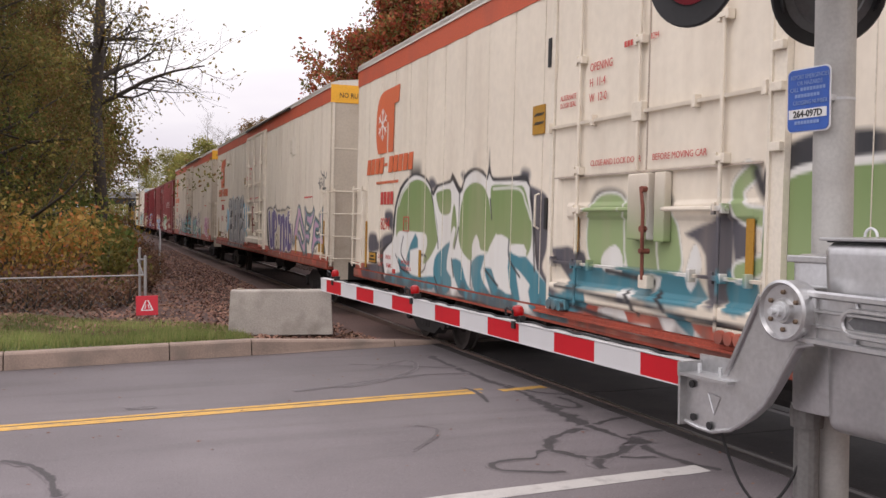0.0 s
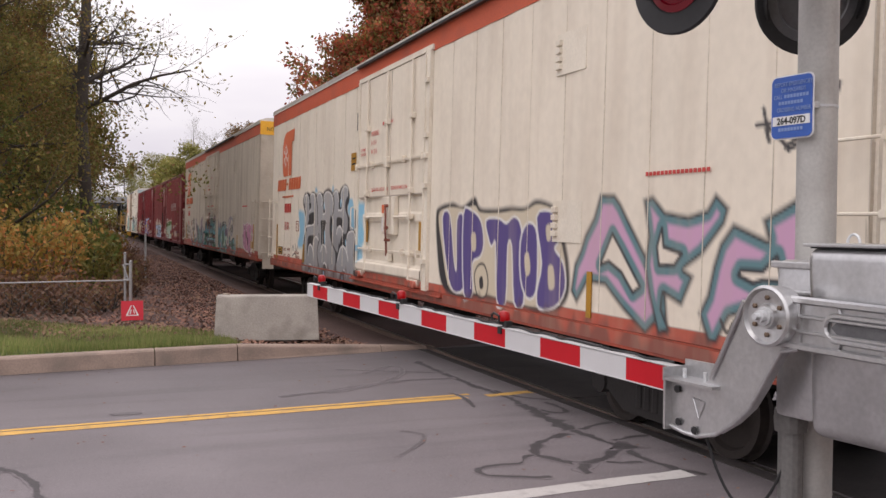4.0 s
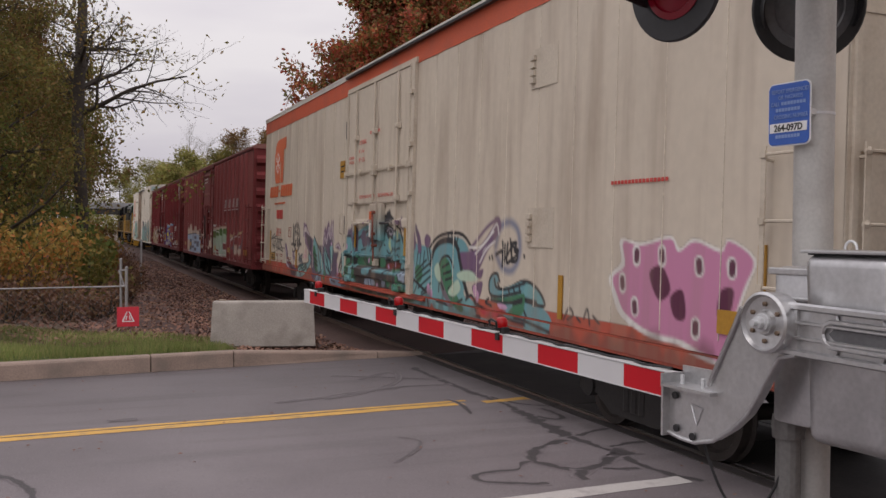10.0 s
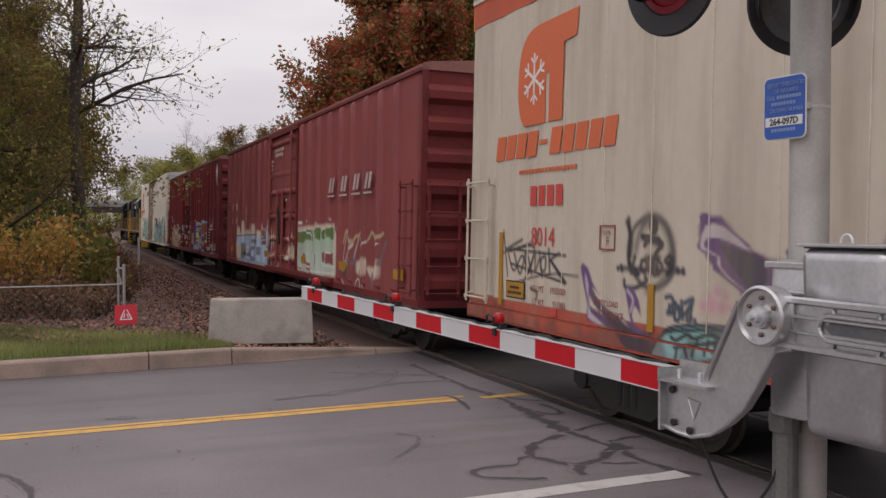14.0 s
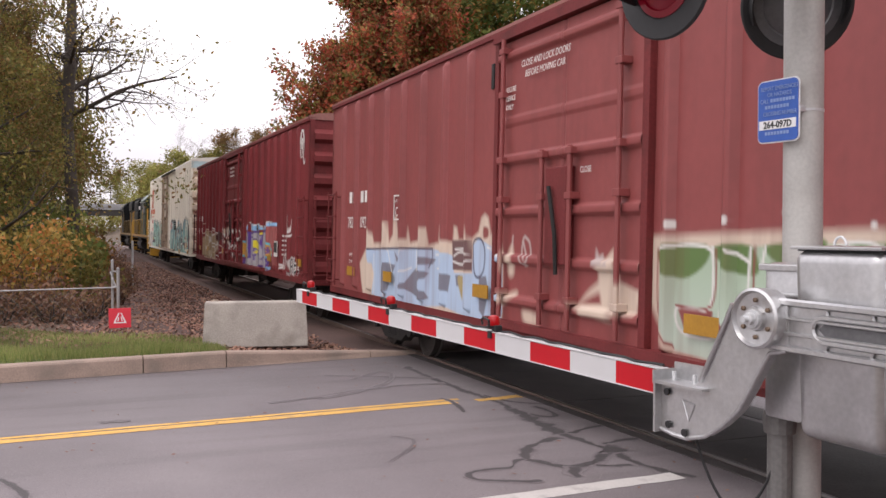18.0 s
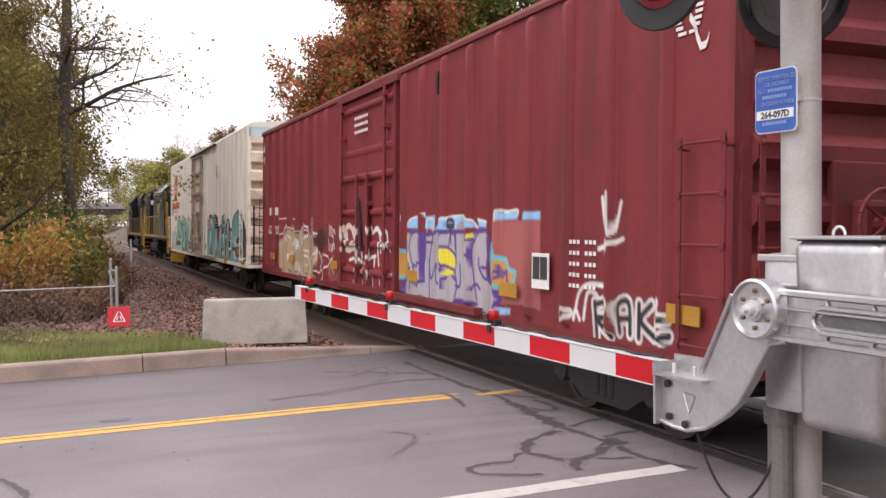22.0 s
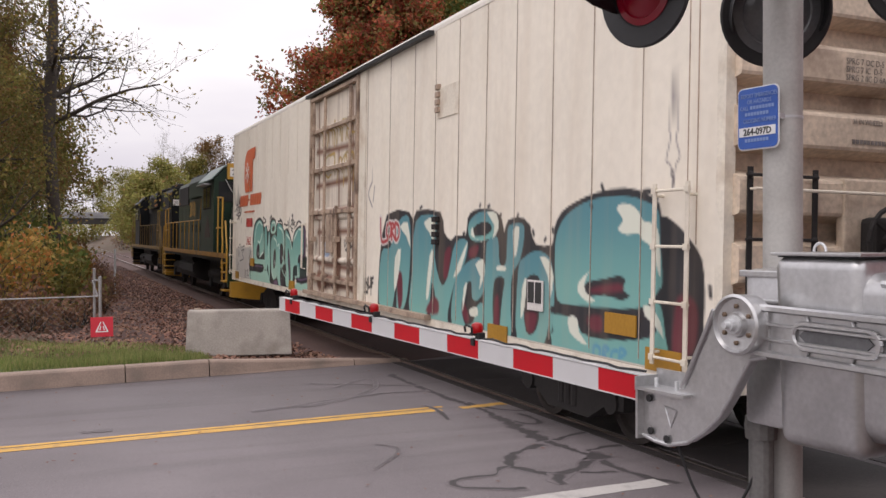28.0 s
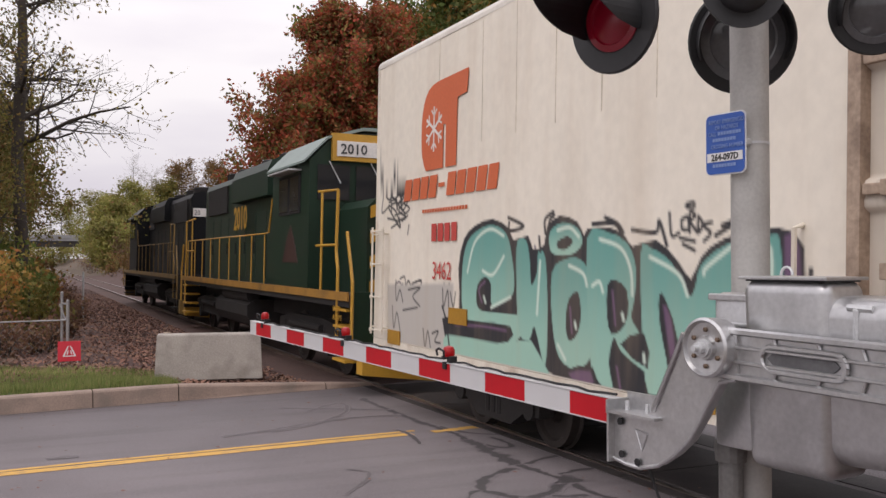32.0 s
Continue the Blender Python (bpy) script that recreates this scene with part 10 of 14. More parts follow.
    c.blob([(12.76, 1.01), (12.82, 1.71), (13.13, 2.4), (14.1, 2.42), (14.28, 2.25), (14.4, 2.43), (15.28, 2.39), (15.41, 2.13), (15.64, 2.02), (15.78, 2.08), (16.11, 2.09), (16.15, 2.29), (16.35, 2.39), (16.83, 2.39), (17.11, 2.28), (17.18, 2.12), (17.28, 2.26), (17.66, 2.27), (17.82, 2.14), (17.94, 1.99), (18.29, 1.99), (18.32, 2.15), (18.47, 2.32), (18.77, 2.42), (19.14, 2.49), (19.6, 2.51), (19.92, 2.45), (20.12, 2.36), (20.15, 2.25), (20.23, 2.24), (20.41, 2.15), (20.57, 2.03), (20.7, 1.89), (20.74, 1.65), (20.73, 1.38), (20.67, 1.06), (20.31, 1), (19.97, 0.92), (19.07, 0.91), (18.42, 0.91), (17.66, 0.94), (16, 0.92), (13.88, 0.93), (12.79, 0.98)], INK, None, 0.015, 0, 2)
    c.blob([(18.35, 1.94), (18.4, 2.13), (18.56, 2.28), (18.87, 2.39), (19.26, 2.44), (19.66, 2.43), (19.91, 2.38), (20.11, 2.29), (20.14, 2.05), (20.18, 1.68), (20.07, 1.56), (19.85, 1.45), (19.06, 1.4), (18.5, 1.4), (18.38, 1.53)], (0.085, 0.235, 0.275), (0.175, 0.40, 0.365), 0.015, 0, 3)
    c.blob([(12.82, 1.04), (12.91, 1.82), (13.31, 1.9), (13.67, 2.29), (14.1, 2.34), (14.18, 1.84), (14.09, 1.25), (13.88, 0.99), (13.64, 1.02), (13.65, 1.53), (13.49, 1.09), (13.35, 0.97)], (0.085, 0.235, 0.275), (0.175, 0.40, 0.365), 0.015, 0, 3)
    c.blob([(14.19, 1), (14.25, 1.55), (14.38, 2.28), (15.08, 2.35), (15.17, 2.2), (15.1, 1.79), (15.36, 1.43), (15.58, 1.6), (15.79, 1.99), (16.16, 2.01), (16.09, 1.74), (15.78, 1.47), (15.58, 1.11), (15.53, 0.93), (14.96, 0.97), (15.13, 1.24), (15, 1.44), (14.85, 1.01)], (0.085, 0.235, 0.275), (0.175, 0.40, 0.365), 0.015, 0, 3)
    c.blob([(15.72, 0.94), (15.74, 1.38), (16.02, 1.68), (16.42, 1.81), (16.67, 1.75), (16.7, 1.48), (16.51, 1.31), (16.34, 1.32), (16.3, 1.52), (16.14, 1.46), (16.03, 1.19), (16.14, 0.98), (16.38, 1.04), (16.46, 1.22), (16.65, 1.27), (16.59, 0.95), (16.1, 0.93)], (0.085, 0.235, 0.275), (0.175, 0.40, 0.365), 0.015, 0, 3)
    c.blob([(16.18, 2.12), (16.22, 2.26), (16.5, 2.36), (16.86, 2.35), (17.01, 2.24), (16.93, 2.08), (16.61, 2.02), (16.31, 2.02)], (0.085, 0.235, 0.275), (0.175, 0.40, 0.365), 0.015, 0, 3)
    c.blob([(16.7, 0.95), (16.7, 1.84), (16.75, 2.02), (17.01, 2.06), (17.07, 1.77), (17.23, 1.77), (17.26, 2.04), (17.3, 2.19), (17.62, 2.21), (17.67, 2.08), (17.58, 1.82), (17.39, 1.63), (17.37, 1.28), (17.38, 0.95), (17.12, 0.94), (17.15, 1.34), (17.2, 1.59), (16.96, 1.58), (16.91, 1.33), (16.92, 0.96)], (0.085, 0.235, 0.275), (0.175, 0.40, 0.365), 0.015, 0, 3)
    c.blob([(17.5, 0.99), (17.54, 1.71), (17.67, 1.84), (17.94, 1.92), (18.21, 1.87), (18.32, 1.7), (18.35, 1.35), (18.28, 1.06), (18.05, 0.93), (17.65, 0.94)], (0.085, 0.235, 0.275), (0.175, 0.40, 0.365), 0.015, 0, 3)
    c.blob([(18.33, 1.28), (18.84, 1.32), (18.89, 1.15), (19.25, 1.12), (19.88, 1.18), (20.11, 1.27), (20.07, 1.52), (20.17, 1.48), (20.23, 1.25), (20.25, 0.99), (19.65, 0.94), (18.42, 0.93), (17.98, 0.93), (18.34, 1.1)], (0.175, 0.40, 0.365), None, 0.015, 0, 2)
    for shape in ([(18.93, 1.57), (18.99, 1.64), (19.29, 1.68), (19.52, 1.72), (19.64, 1.68), (19.58, 1.6), (19.7, 1.55), (19.58, 1.5), (19.29, 1.53), (18.99, 1.5)],
                  [(16.28, 2.12), (16.44, 2.22), (16.74, 2.24), (16.86, 2.16), (16.71, 2.09), (16.41, 2.07)],
                  [(17.64, 1.52), (17.8, 1.65), (17.99, 1.66), (18.05, 1.54), (18.02, 1.18), (17.9, 1.04), (17.74, 1.05), (17.67, 1.3)],
                  [(18.13, 0.89), (18.21, 1.06), (18.24, 1.15), (18.33, 0.9)],
                  [(17.45, 0.92), (17.47, 1.12), (17.55, 0.92)],
                  [(18.76, 1.28), (18.89, 1.15), (19.26, 1.13), (19.88, 1.18), (19.85, 1.38), (19.41, 1.41), (18.4, 1.39), (18.28, 1.29)],
                  [(20.14, 1.63), (20.2, 1.64), (20.2, 1.52), (20.07, 1.53)],):
        c.blob(shape, INK, None, 0.012, 0, 2)
    for shape in ([(13.63, 1.48), (13.84, 1.53), (13.89, 1.14), (13.73, 1)],
                  [(15.07, 1.26), (15.26, 1.2), (15.22, 1.04), (14.8, 1.05)],
                  [(15.45, 1.86), (15.65, 1.92), (15.55, 1.55), (15.41, 1.54)],
                  [(16.07, 1.27), (16.26, 1.07), (16.16, 1.01), (16.03, 1.12)],
                  [(16.96, 1.33), (17.06, 1.38), (17.08, 0.97), (16.95, 0.97)],
                  [(17.72, 1.24), (17.98, 1.26), (17.91, 1.06), (17.76, 1.06)],
                  [(16.23, 1.92), (16.49, 1.96), (16.43, 1.84), (16.23, 1.81)],
                  [(19.05, 1.58), (19.52, 1.65), (19.58, 1.58), (19.11, 1.54)],
                  [(20.34, 1.35), (20.4, 1.58), (20.6, 1.57), (20.66, 1.4), (20.6, 1.15), (20.35, 1.08)],
                  [(19, 1.3), (19.24, 1.33), (19.25, 1.19), (19.06, 1.19)],):
        c.blob(shape, MAROON2, None, 0.05, 0, 3)
    for shape in ([(19.47, 2.32), (19.55, 2.37), (19.71, 2.35), (19.82, 2.29), (19.89, 2.21), (20.05, 2.18), (20.13, 2.07), (20.15, 1.73), (20.1, 1.82), (20.01, 1.99), (19.88, 2.04), (19.82, 2.1), (19.64, 2.09), (19.49, 2.14), (19.58, 2.22)],
                  [(19, 1.73), (18.83, 1.63), (18.82, 1.53), (18.99, 1.45), (19.13, 1.47), (18.96, 1.54), (18.94, 1.64)],
                  [(18.64, 1.28), (18.81, 1.28), (18.85, 1.15), (19.01, 1.04), (18.88, 1.05), (18.67, 1.13)],
                  [(19.92, 1.48), (20.03, 1.47), (20.16, 1.36), (20.2, 1.23), (20.08, 1.32), (19.94, 1.39)],
                  [(13.73, 2.21), (14.05, 2.27), (14.18, 1.91), (14, 2.07)],
                  [(13.53, 1.75), (13.78, 1.89), (13.71, 1.53), (13.53, 1.24)],
                  [(14.69, 2.26), (15.09, 2.32), (15.06, 2.01), (14.9, 2.12)],
                  [(14.92, 1.81), (15.05, 1.85), (14.89, 1.24), (14.8, 1.28)],
                  [(15.73, 1.55), (16.06, 1.91), (16.17, 1.99), (15.97, 1.65)],
                  [(16.41, 1.73), (16.62, 1.8), (16.68, 1.64), (16.53, 1.43), (16.56, 1.59)],
                  [(16.08, 1.44), (16.18, 1.49), (16.1, 1.26), (16.04, 1.14)],
                  [(16.72, 2.35), (16.97, 2.34), (17.03, 2.16), (16.88, 2.05), (16.92, 2.2)],
                  [(16.31, 2.19), (16.26, 2.08), (16.58, 2.01), (16.38, 2.05)],
                  [(17.4, 2.13), (17.55, 2.18), (17.51, 1.92), (17.44, 1.85)],
                  [(17.01, 1.73), (17.23, 1.73), (17.21, 1.68), (17.01, 1.68)],
                  [(18.04, 1.85), (18.21, 1.84), (18.33, 1.66), (18.26, 1.44), (18.21, 1.66)],
                  [(17.74, 1.62), (17.64, 1.52), (17.61, 1.18), (17.7, 1.3)],
                  [(16.26, 1.18), (16.48, 1.22), (16.5, 1.12), (16.3, 1.1)],):
        c.blob(shape, (0.68, 0.70, 0.60), None, 0.012, 0, 2)
    for line in ([(14.54, 2.46), (14.61, 2.48)],
                 [(16.74, 2.42), (16.78, 2.43)],
                 [(17.5, 2.28), (17.52, 2.31)],
                 [(17.77, 2.19), (17.8, 2.16)],
                 [(17.87, 2.13), (17.89, 2.09)],
                 [(18.29, 2.15), (18.3, 2.12)],
                 [(19.21, 2.55), (19.24, 2.5)],
                 [(19.89, 2.46), (19.99, 2.46), (20.09, 2.4)],
                 [(16.51, 2.43), (16.52, 2.45)],
                 [(19.02, 2.37), (19.04, 2.35)],
                 [(16.03, 2.1), (16.07, 2.11)],
                 [(20.8, 1.68), (20.81, 1.61)],
                 [(18.13, 2.03), (18.15, 2.05)],
                 [(17.06, 2.3), (17.09, 2.32)],):
        c.stroke(line, 0.045, INK, 0.02)
    for line in ([(12.84, 2.34), (12.9, 2), (13.18, 2.01)],
                 [(13.15, 2.24), (13.31, 2.26), (13.3, 2.07), (13.13, 2.09), (13.15, 2.24)],
                 [(13.37, 2.02), (13.35, 2.25), (13.48, 2.22), (13.37, 2.15), (13.53, 2.02)],
                 [(13.51, 2.27), (13.55, 2.02), (13.68, 2.08), (13.66, 2.22), (13.51, 2.27)],):
        c.stroke(line, 0.11, WHITE, 0.02)
    for line in ([(12.84, 2.34), (12.9, 2), (13.18, 2.01)],
                 [(13.15, 2.24), (13.31, 2.26), (13.3, 2.07), (13.13, 2.09), (13.15, 2.24)],
                 [(13.37, 2.02), (13.35, 2.25), (13.48, 2.22), (13.37, 2.15), (13.53, 2.02)],
                 [(13.51, 2.27), (13.55, 2.02), (13.68, 2.08), (13.66, 2.22), (13.51, 2.27)],):
        c.stroke(line, 0.06, REDP, 0.02)
    for line in ([(19.12, 0.92), (19.13, 1.04), (19.23, 1.03), (19.22, 0.94), (19.12, 0.92)],
                 [(19.29, 0.92), (19.3, 1.05), (19.38, 1.04), (19.31, 0.99), (19.39, 0.92)],
                 [(19.52, 1.04), (19.44, 1.02), (19.43, 0.94), (19.52, 0.94)],
                 [(19.56, 0.92), (19.57, 1.06), (19.66, 1.04), (19.58, 0.99)],):
        c.stroke(line, 0.04, (0.10, 0.30, 0.42), 0.02)
    for line in ([(20.3, 2.62), (20.29, 2.58), (20.32, 2.54), (20.3, 2.48)],):
        c.stroke(line, 0.02, INK, 0.02)
    c.blob([(0.53, 1.72), (2.71, 1.79), (2.75, 0.95), (0.58, 0.88)], (0.50, 0.47, 0.43), None, 0.05, 0, 1)
    c.blob([(2.88, 1.44), (2.84, 1.97), (2.98, 2.31), (3.27, 2.46), (3.71, 2.52), (4.08, 2.41), (4.19, 2.28), (4.5, 2.32), (4.6, 2.18), (4.82, 2.22), (4.87, 2.4), (5.11, 2.5), (5.42, 2.43), (5.54, 2.3), (5.6, 2.36), (5.96, 2.36), (6.19, 2.28), (6.3, 2.19), (6.62, 2.24), (6.91, 2.06), (7.06, 1.93), (7.18, 2.1), (7.44, 2.24), (7.97, 2.3), (8.21, 2.16), (8.22, 1.66), (8.33, 1.65), (8.32, 1.27), (8.59, 1.31), (8.55, 1.16), (7.86, 1.08), (7.47, 1.1), (7.41, 1.18), (6.93, 0.91), (6.45, 0.88), (5.26, 0.91), (4.84, 0.99), (2.9, 0.95), (2.67, 0.94), (2.4, 1.36)], INK, None, 0.015, 0, 2)
    c.blob([(2.67, 0.95), (2.55, 1.17), (3.85, 1.17), (4.59, 1.26), (4.98, 0.95), (5.77, 0.95), (6.93, 0.91), (7.53, 1.1), (7.92, 1.08), (8.48, 1.14), (8.48, 0.97), (6.93, 0.86), (4.99, 0.89)], (0.33, 0.55, 0.45), None, 0.02, 0, 2)
    c.blob([(2.98, 1.47), (2.95, 1.97), (3.08, 2.28), (3.4, 2.42), (3.74, 2.45), (4.03, 2.35), (4.16, 2.11), (4.22, 1.81), (4.12, 1.67), (3.72, 1.57), (3.69, 1.8), (3.54, 1.88), (3.36, 1.79), (3.34, 1.58), (3.5, 1.5), (4.01, 1.5), (4.4, 1.49), (4.44, 1.34), (4.23, 1.21), (4.07, 1.2), (4.15, 1.36), (3.26, 1.37)], (0.13, 0.34, 0.30), (0.33, 0.55, 0.45), 0.015, 0, 3)
    c.blob([(4.33, 1.34), (4.26, 1.94), (4.28, 2.27), (4.46, 2.27), (4.54, 2.07), (4.58, 1.82), (4.69, 1.95), (4.71, 2.16), (4.85, 2.09), (4.91, 1.54), (4.87, 1.02), (4.66, 1.4), (4.55, 1.26)], (0.13, 0.34, 0.30), (0.33, 0.55, 0.45), 0.015, 0, 3)
    c.blob([(4.94, 2.17), (4.93, 2.35), (5.16, 2.43), (5.43, 2.37), (5.51, 2.23), (5.35, 2.13), (5.08, 2.12)], (0.13, 0.34, 0.30), (0.33, 0.55, 0.45), 0.015, 0, 3)
    c.blob([(5, 1.46), (4.98, 1.95), (5.22, 2.08), (5.48, 2.08), (5.65, 1.92), (5.72, 1.5), (5.68, 1.19), (5.43, 1.06), (5.14, 1.14)], (0.13, 0.34, 0.30), (0.33, 0.55, 0.45), 0.015, 0, 3)
    c.blob([(5.68, 1.17), (5.59, 2.27), (5.96, 2.31), (6.23, 2.21), (6.35, 2), (6.33, 1.75), (6.29, 1.59), (6.38, 1.49), (6.48, 1.36), (6.59, 1.15), (6.44, 1.17), (6.15, 1.29), (6.04, 1.4), (5.97, 1.17), (6.04, 0.92), (5.78, 1.01)], (0.13, 0.34, 0.30), (0.33, 0.55, 0.45), 0.015, 0, 3)
    c.blob([(6.49, 1.09), (6.41, 2.12), (6.56, 2.17), (6.83, 2.05), (7.03, 1.8), (7.11, 1.87), (7.18, 2.04), (7.45, 2.19), (7.89, 2.25), (7.99, 2.2), (8.03, 1.74), (7.95, 1.69), (7.69, 1.68), (7.58, 1.59), (7.57, 1.46), (7.28, 1.44), (7.17, 1.37), (7.13, 1.1), (6.94, 0.94), (6.92, 1.29), (6.84, 1.59), (6.7, 1.81), (6.68, 1.62), (6.77, 1.28), (6.86, 0.97), (6.66, 0.98)], (0.13, 0.34, 0.30), (0.33, 0.55, 0.45), 0.015, 0, 3)
    c.blob([(7.53, 1.46), (7.73, 1.5), (7.74, 1.23), (7.5, 1.21), (7.41, 1.17), (7.31, 1.23), (7.54, 1.25)], (0.13, 0.34, 0.30), (0.33, 0.55, 0.45), 0.015, 0, 3)
    for shape in ([(3.48, 1.86), (3.62, 1.83), (3.65, 1.59), (3.4, 1.58), (3.38, 1.77)],
                  [(5.07, 2.25), (5.25, 2.3), (5.35, 2.24), (5.21, 2.17), (5.08, 2.19)],
                  [(5.25, 1.55), (5.3, 1.71), (5.45, 1.78), (5.51, 1.6), (5.47, 1.41), (5.33, 1.31), (5.26, 1.39)],
                  [(5.93, 1.58), (5.93, 1.85), (6.05, 1.9), (6.22, 1.82), (6.24, 1.6), (6.14, 1.47), (6, 1.43)],
                  [(6.14, 1.35), (6.47, 1.47), (6.53, 1.18)],
                  [(6.67, 1.81), (6.84, 1.62), (6.94, 1.29), (6.94, 0.91), (6.86, 0.93), (6.77, 1.28), (6.68, 1.55)],
                  [(5.25, 1.03), (5.72, 1.11), (5.78, 0.89), (5.52, 0.88)],
                  [(6.03, 1.22), (6.15, 1.26), (6.47, 0.9), (6.1, 0.91)],
                  [(2.62, 1.33), (3.29, 1.38), (4.15, 1.37), (4.09, 1.2), (3.51, 1.19), (2.68, 1.21)],):
        c.blob(shape, INK, None, 0.012, 0, 2)
    for shape in ([(7.29, 1.45), (7.52, 1.46), (7.53, 1.25), (7.29, 1.24)],
                  [(7.73, 1.57), (8.28, 1.64), (8.28, 1.26), (7.75, 1.23)],):
        c.blob(shape, (0.035, 0.055, 0.052), None, 0.02, 0, 1)
    for shape in ([(8.03, 2.24), (8.17, 2.16), (8.19, 1.69), (8.07, 1.71)],
                  [(6.72, 1.71), (6.82, 1.61), (6.89, 1.28), (6.89, 0.98), (6.82, 1.28)],
                  [(5.31, 1.01), (5.68, 1.07), (5.72, 0.91), (5.52, 0.91)],):
        c.blob(shape, VIOLET, None, 0.03, 0, 2)
    for line in ([(3.47, 1.6), (3.39, 1.74), (3.54, 1.83)],
                 [(5.36, 1.39), (5.32, 1.63)],
                 [(6.06, 1.51), (6.01, 1.8)],
                 [(2.78, 1.3), (3.5, 1.33), (4.05, 1.32)],
                 [(6.16, 0.93), (6.09, 1.15)],
                 [(7.56, 1.18), (7.91, 1.17), (8.41, 1.23)],
                 [(7.66, 1.6), (7.85, 1.66), (8.11, 1.65)],):
        c.stroke(line, 0.028, VIOLET, 0.02)
    for line in ([(3.09, 1.93), (3.27, 2.27), (3.64, 2.41), (3.97, 2.33)],
                 [(3.48, 1.95), (3.73, 1.91), (3.98, 2.11)],
                 [(3.7, 1.55), (4.14, 1.68)],
                 [(7.59, 2.21), (7.85, 2.19), (7.91, 2.1), (7.91, 1.86)],
                 [(6.54, 2.1), (6.9, 1.97), (7.02, 1.8)],
                 [(5.8, 2.26), (6.12, 2.18), (6.27, 2), (6.3, 1.78)],
                 [(5.29, 2.02), (5.53, 1.95), (5.6, 1.84)],
                 [(7.58, 1.42), (7.59, 1.24)],
                 [(4.75, 2.06), (4.7, 1.53)],
                 [(7.21, 1.97), (7.24, 2.02), (7.5, 2.17)],
                 [(5.07, 2.36), (5.29, 2.38), (5.45, 2.29)],
                 [(5.69, 1.84), (5.8, 1.88), (5.86, 1.79)],
                 [(5.11, 1.26), (5.25, 1.13)],
                 [(3.52, 1.66), (3.56, 1.6)],
                 [(6.16, 1.61), (6.18, 1.56)],
                 [(5.41, 1.49), (5.43, 1.44)],
                 [(6.47, 1.29), (6.48, 1.23)],):
        c.stroke(line, 0.035, (0.62, 0.74, 0.64), 0.025)
    for line in ([(4.07, 2.52), (4.4, 2.42), (4.11, 2.38), (4.09, 2.47)],
                 [(4.84, 2.34), (4.83, 2.47), (4.98, 2.54)],
                 [(4.9, 2.4), (4.93, 2.47), (5, 2.51)],
                 [(4.72, 2.3), (4.75, 2.16)],
                 [(5.68, 2.4), (6.03, 2.39), (6.15, 2.27)],
                 [(5.88, 2.45), (6.07, 2.39), (6.16, 2.31)],
                 [(6.29, 2.33), (6.61, 2.3), (6.66, 2.39), (6.76, 2.19)],
                 [(7.41, 2.33), (7.6, 2.37), (7.79, 2.34)],
                 [(7.34, 2.26), (7.5, 2.33)],
                 [(8.27, 2.01), (8.26, 1.86)],
                 [(8.31, 1.88), (8.32, 1.77)],
                 [(2.4, 1.5), (2.52, 1.33), (2.66, 0.93)],
                 [(8.41, 1.32), (8.52, 1.37), (8.6, 1.29)],
                 [(7.2, 1.31), (7.28, 1.41)],
                 [(7.15, 1.1), (7.2, 1.31)],):
        c.stroke(line, 0.04, INK, 0.02)
    for line in ([(6.79, 2.45), (6.82, 2.27), (6.91, 2.29)],
                 [(6.94, 2.39), (7.01, 2.41), (7.03, 2.32), (6.95, 2.32), (6.94, 2.39)],
                 [(7.04, 2.29), (7.04, 2.44), (7.1, 2.42), (7.05, 2.37), (7.13, 2.29)],
                 [(7.14, 2.41), (7.19, 2.35), (7.14, 2.29), (7.14, 2.41)],
                 [(7.29, 2.36), (7.2, 2.34), (7.28, 2.28), (7.21, 2.22)],
                 [(7, 2.51), (7.08, 2.52), (7.08, 2.48), (7, 2.49), (7, 2.51)],
                 [(6.92, 2.25), (7.1, 2.22)],
                 [(6.96, 2.2), (7.1, 2.15)],):
        c.stroke(line, 0.032, INK, 0.02)
    for line in ([(0.28, 3.28), (0.22, 3), (0.44, 3.02)],
                 [(0.5, 3.12), (0.68, 3.05), (0.57, 2.91), (0.4, 2.98), (0.5, 3.12)],
                 [(0.7, 3.24), (0.8, 3.15)],
                 [(0.6, 2.96), (0.63, 2.74)],
                 [(0.63, 2.95), (0.79, 2.87), (0.64, 2.84)],
                 [(0.89, 2.98), (1.03, 2.86), (0.8, 2.84)],
                 [(1.1, 2.84), (0.9, 2.74), (1.17, 2.64), (0.94, 2.61)],
                 [(0.52, 2.79), (0.95, 2.51), (0.92, 2.65)],):
        c.stroke(line, 0.035, INK, 0.02)
    for line in ([(0.82, 1.74), (0.87, 1.51), (0.99, 1.66), (1.1, 1.5)],
                 [(0.99, 1.81), (1.15, 1.84), (1.19, 1.74)],
                 [(1.29, 1.67), (1.69, 1.71), (1.45, 1.59), (1.69, 1.47)],
                 [(0.72, 1.43), (0.79, 1.13), (0.89, 1.35), (1.02, 1.11)],
                 [(1.11, 1.39), (1.61, 1.45)],
                 [(2.4, 1.72), (2.44, 1.5), (2.55, 1.7), (2.59, 1.49)],
                 [(2.63, 1.68), (2.72, 1.51), (2.77, 1.68)],
                 [(1.81, 1.19), (1.88, 0.96), (1.96, 1.17), (2.06, 0.95)],
                 [(2.1, 1.15), (2.29, 1.19), (2.19, 1.06), (2.36, 1.05)],):
        c.stroke(line, 0.025, INK, 0.02)
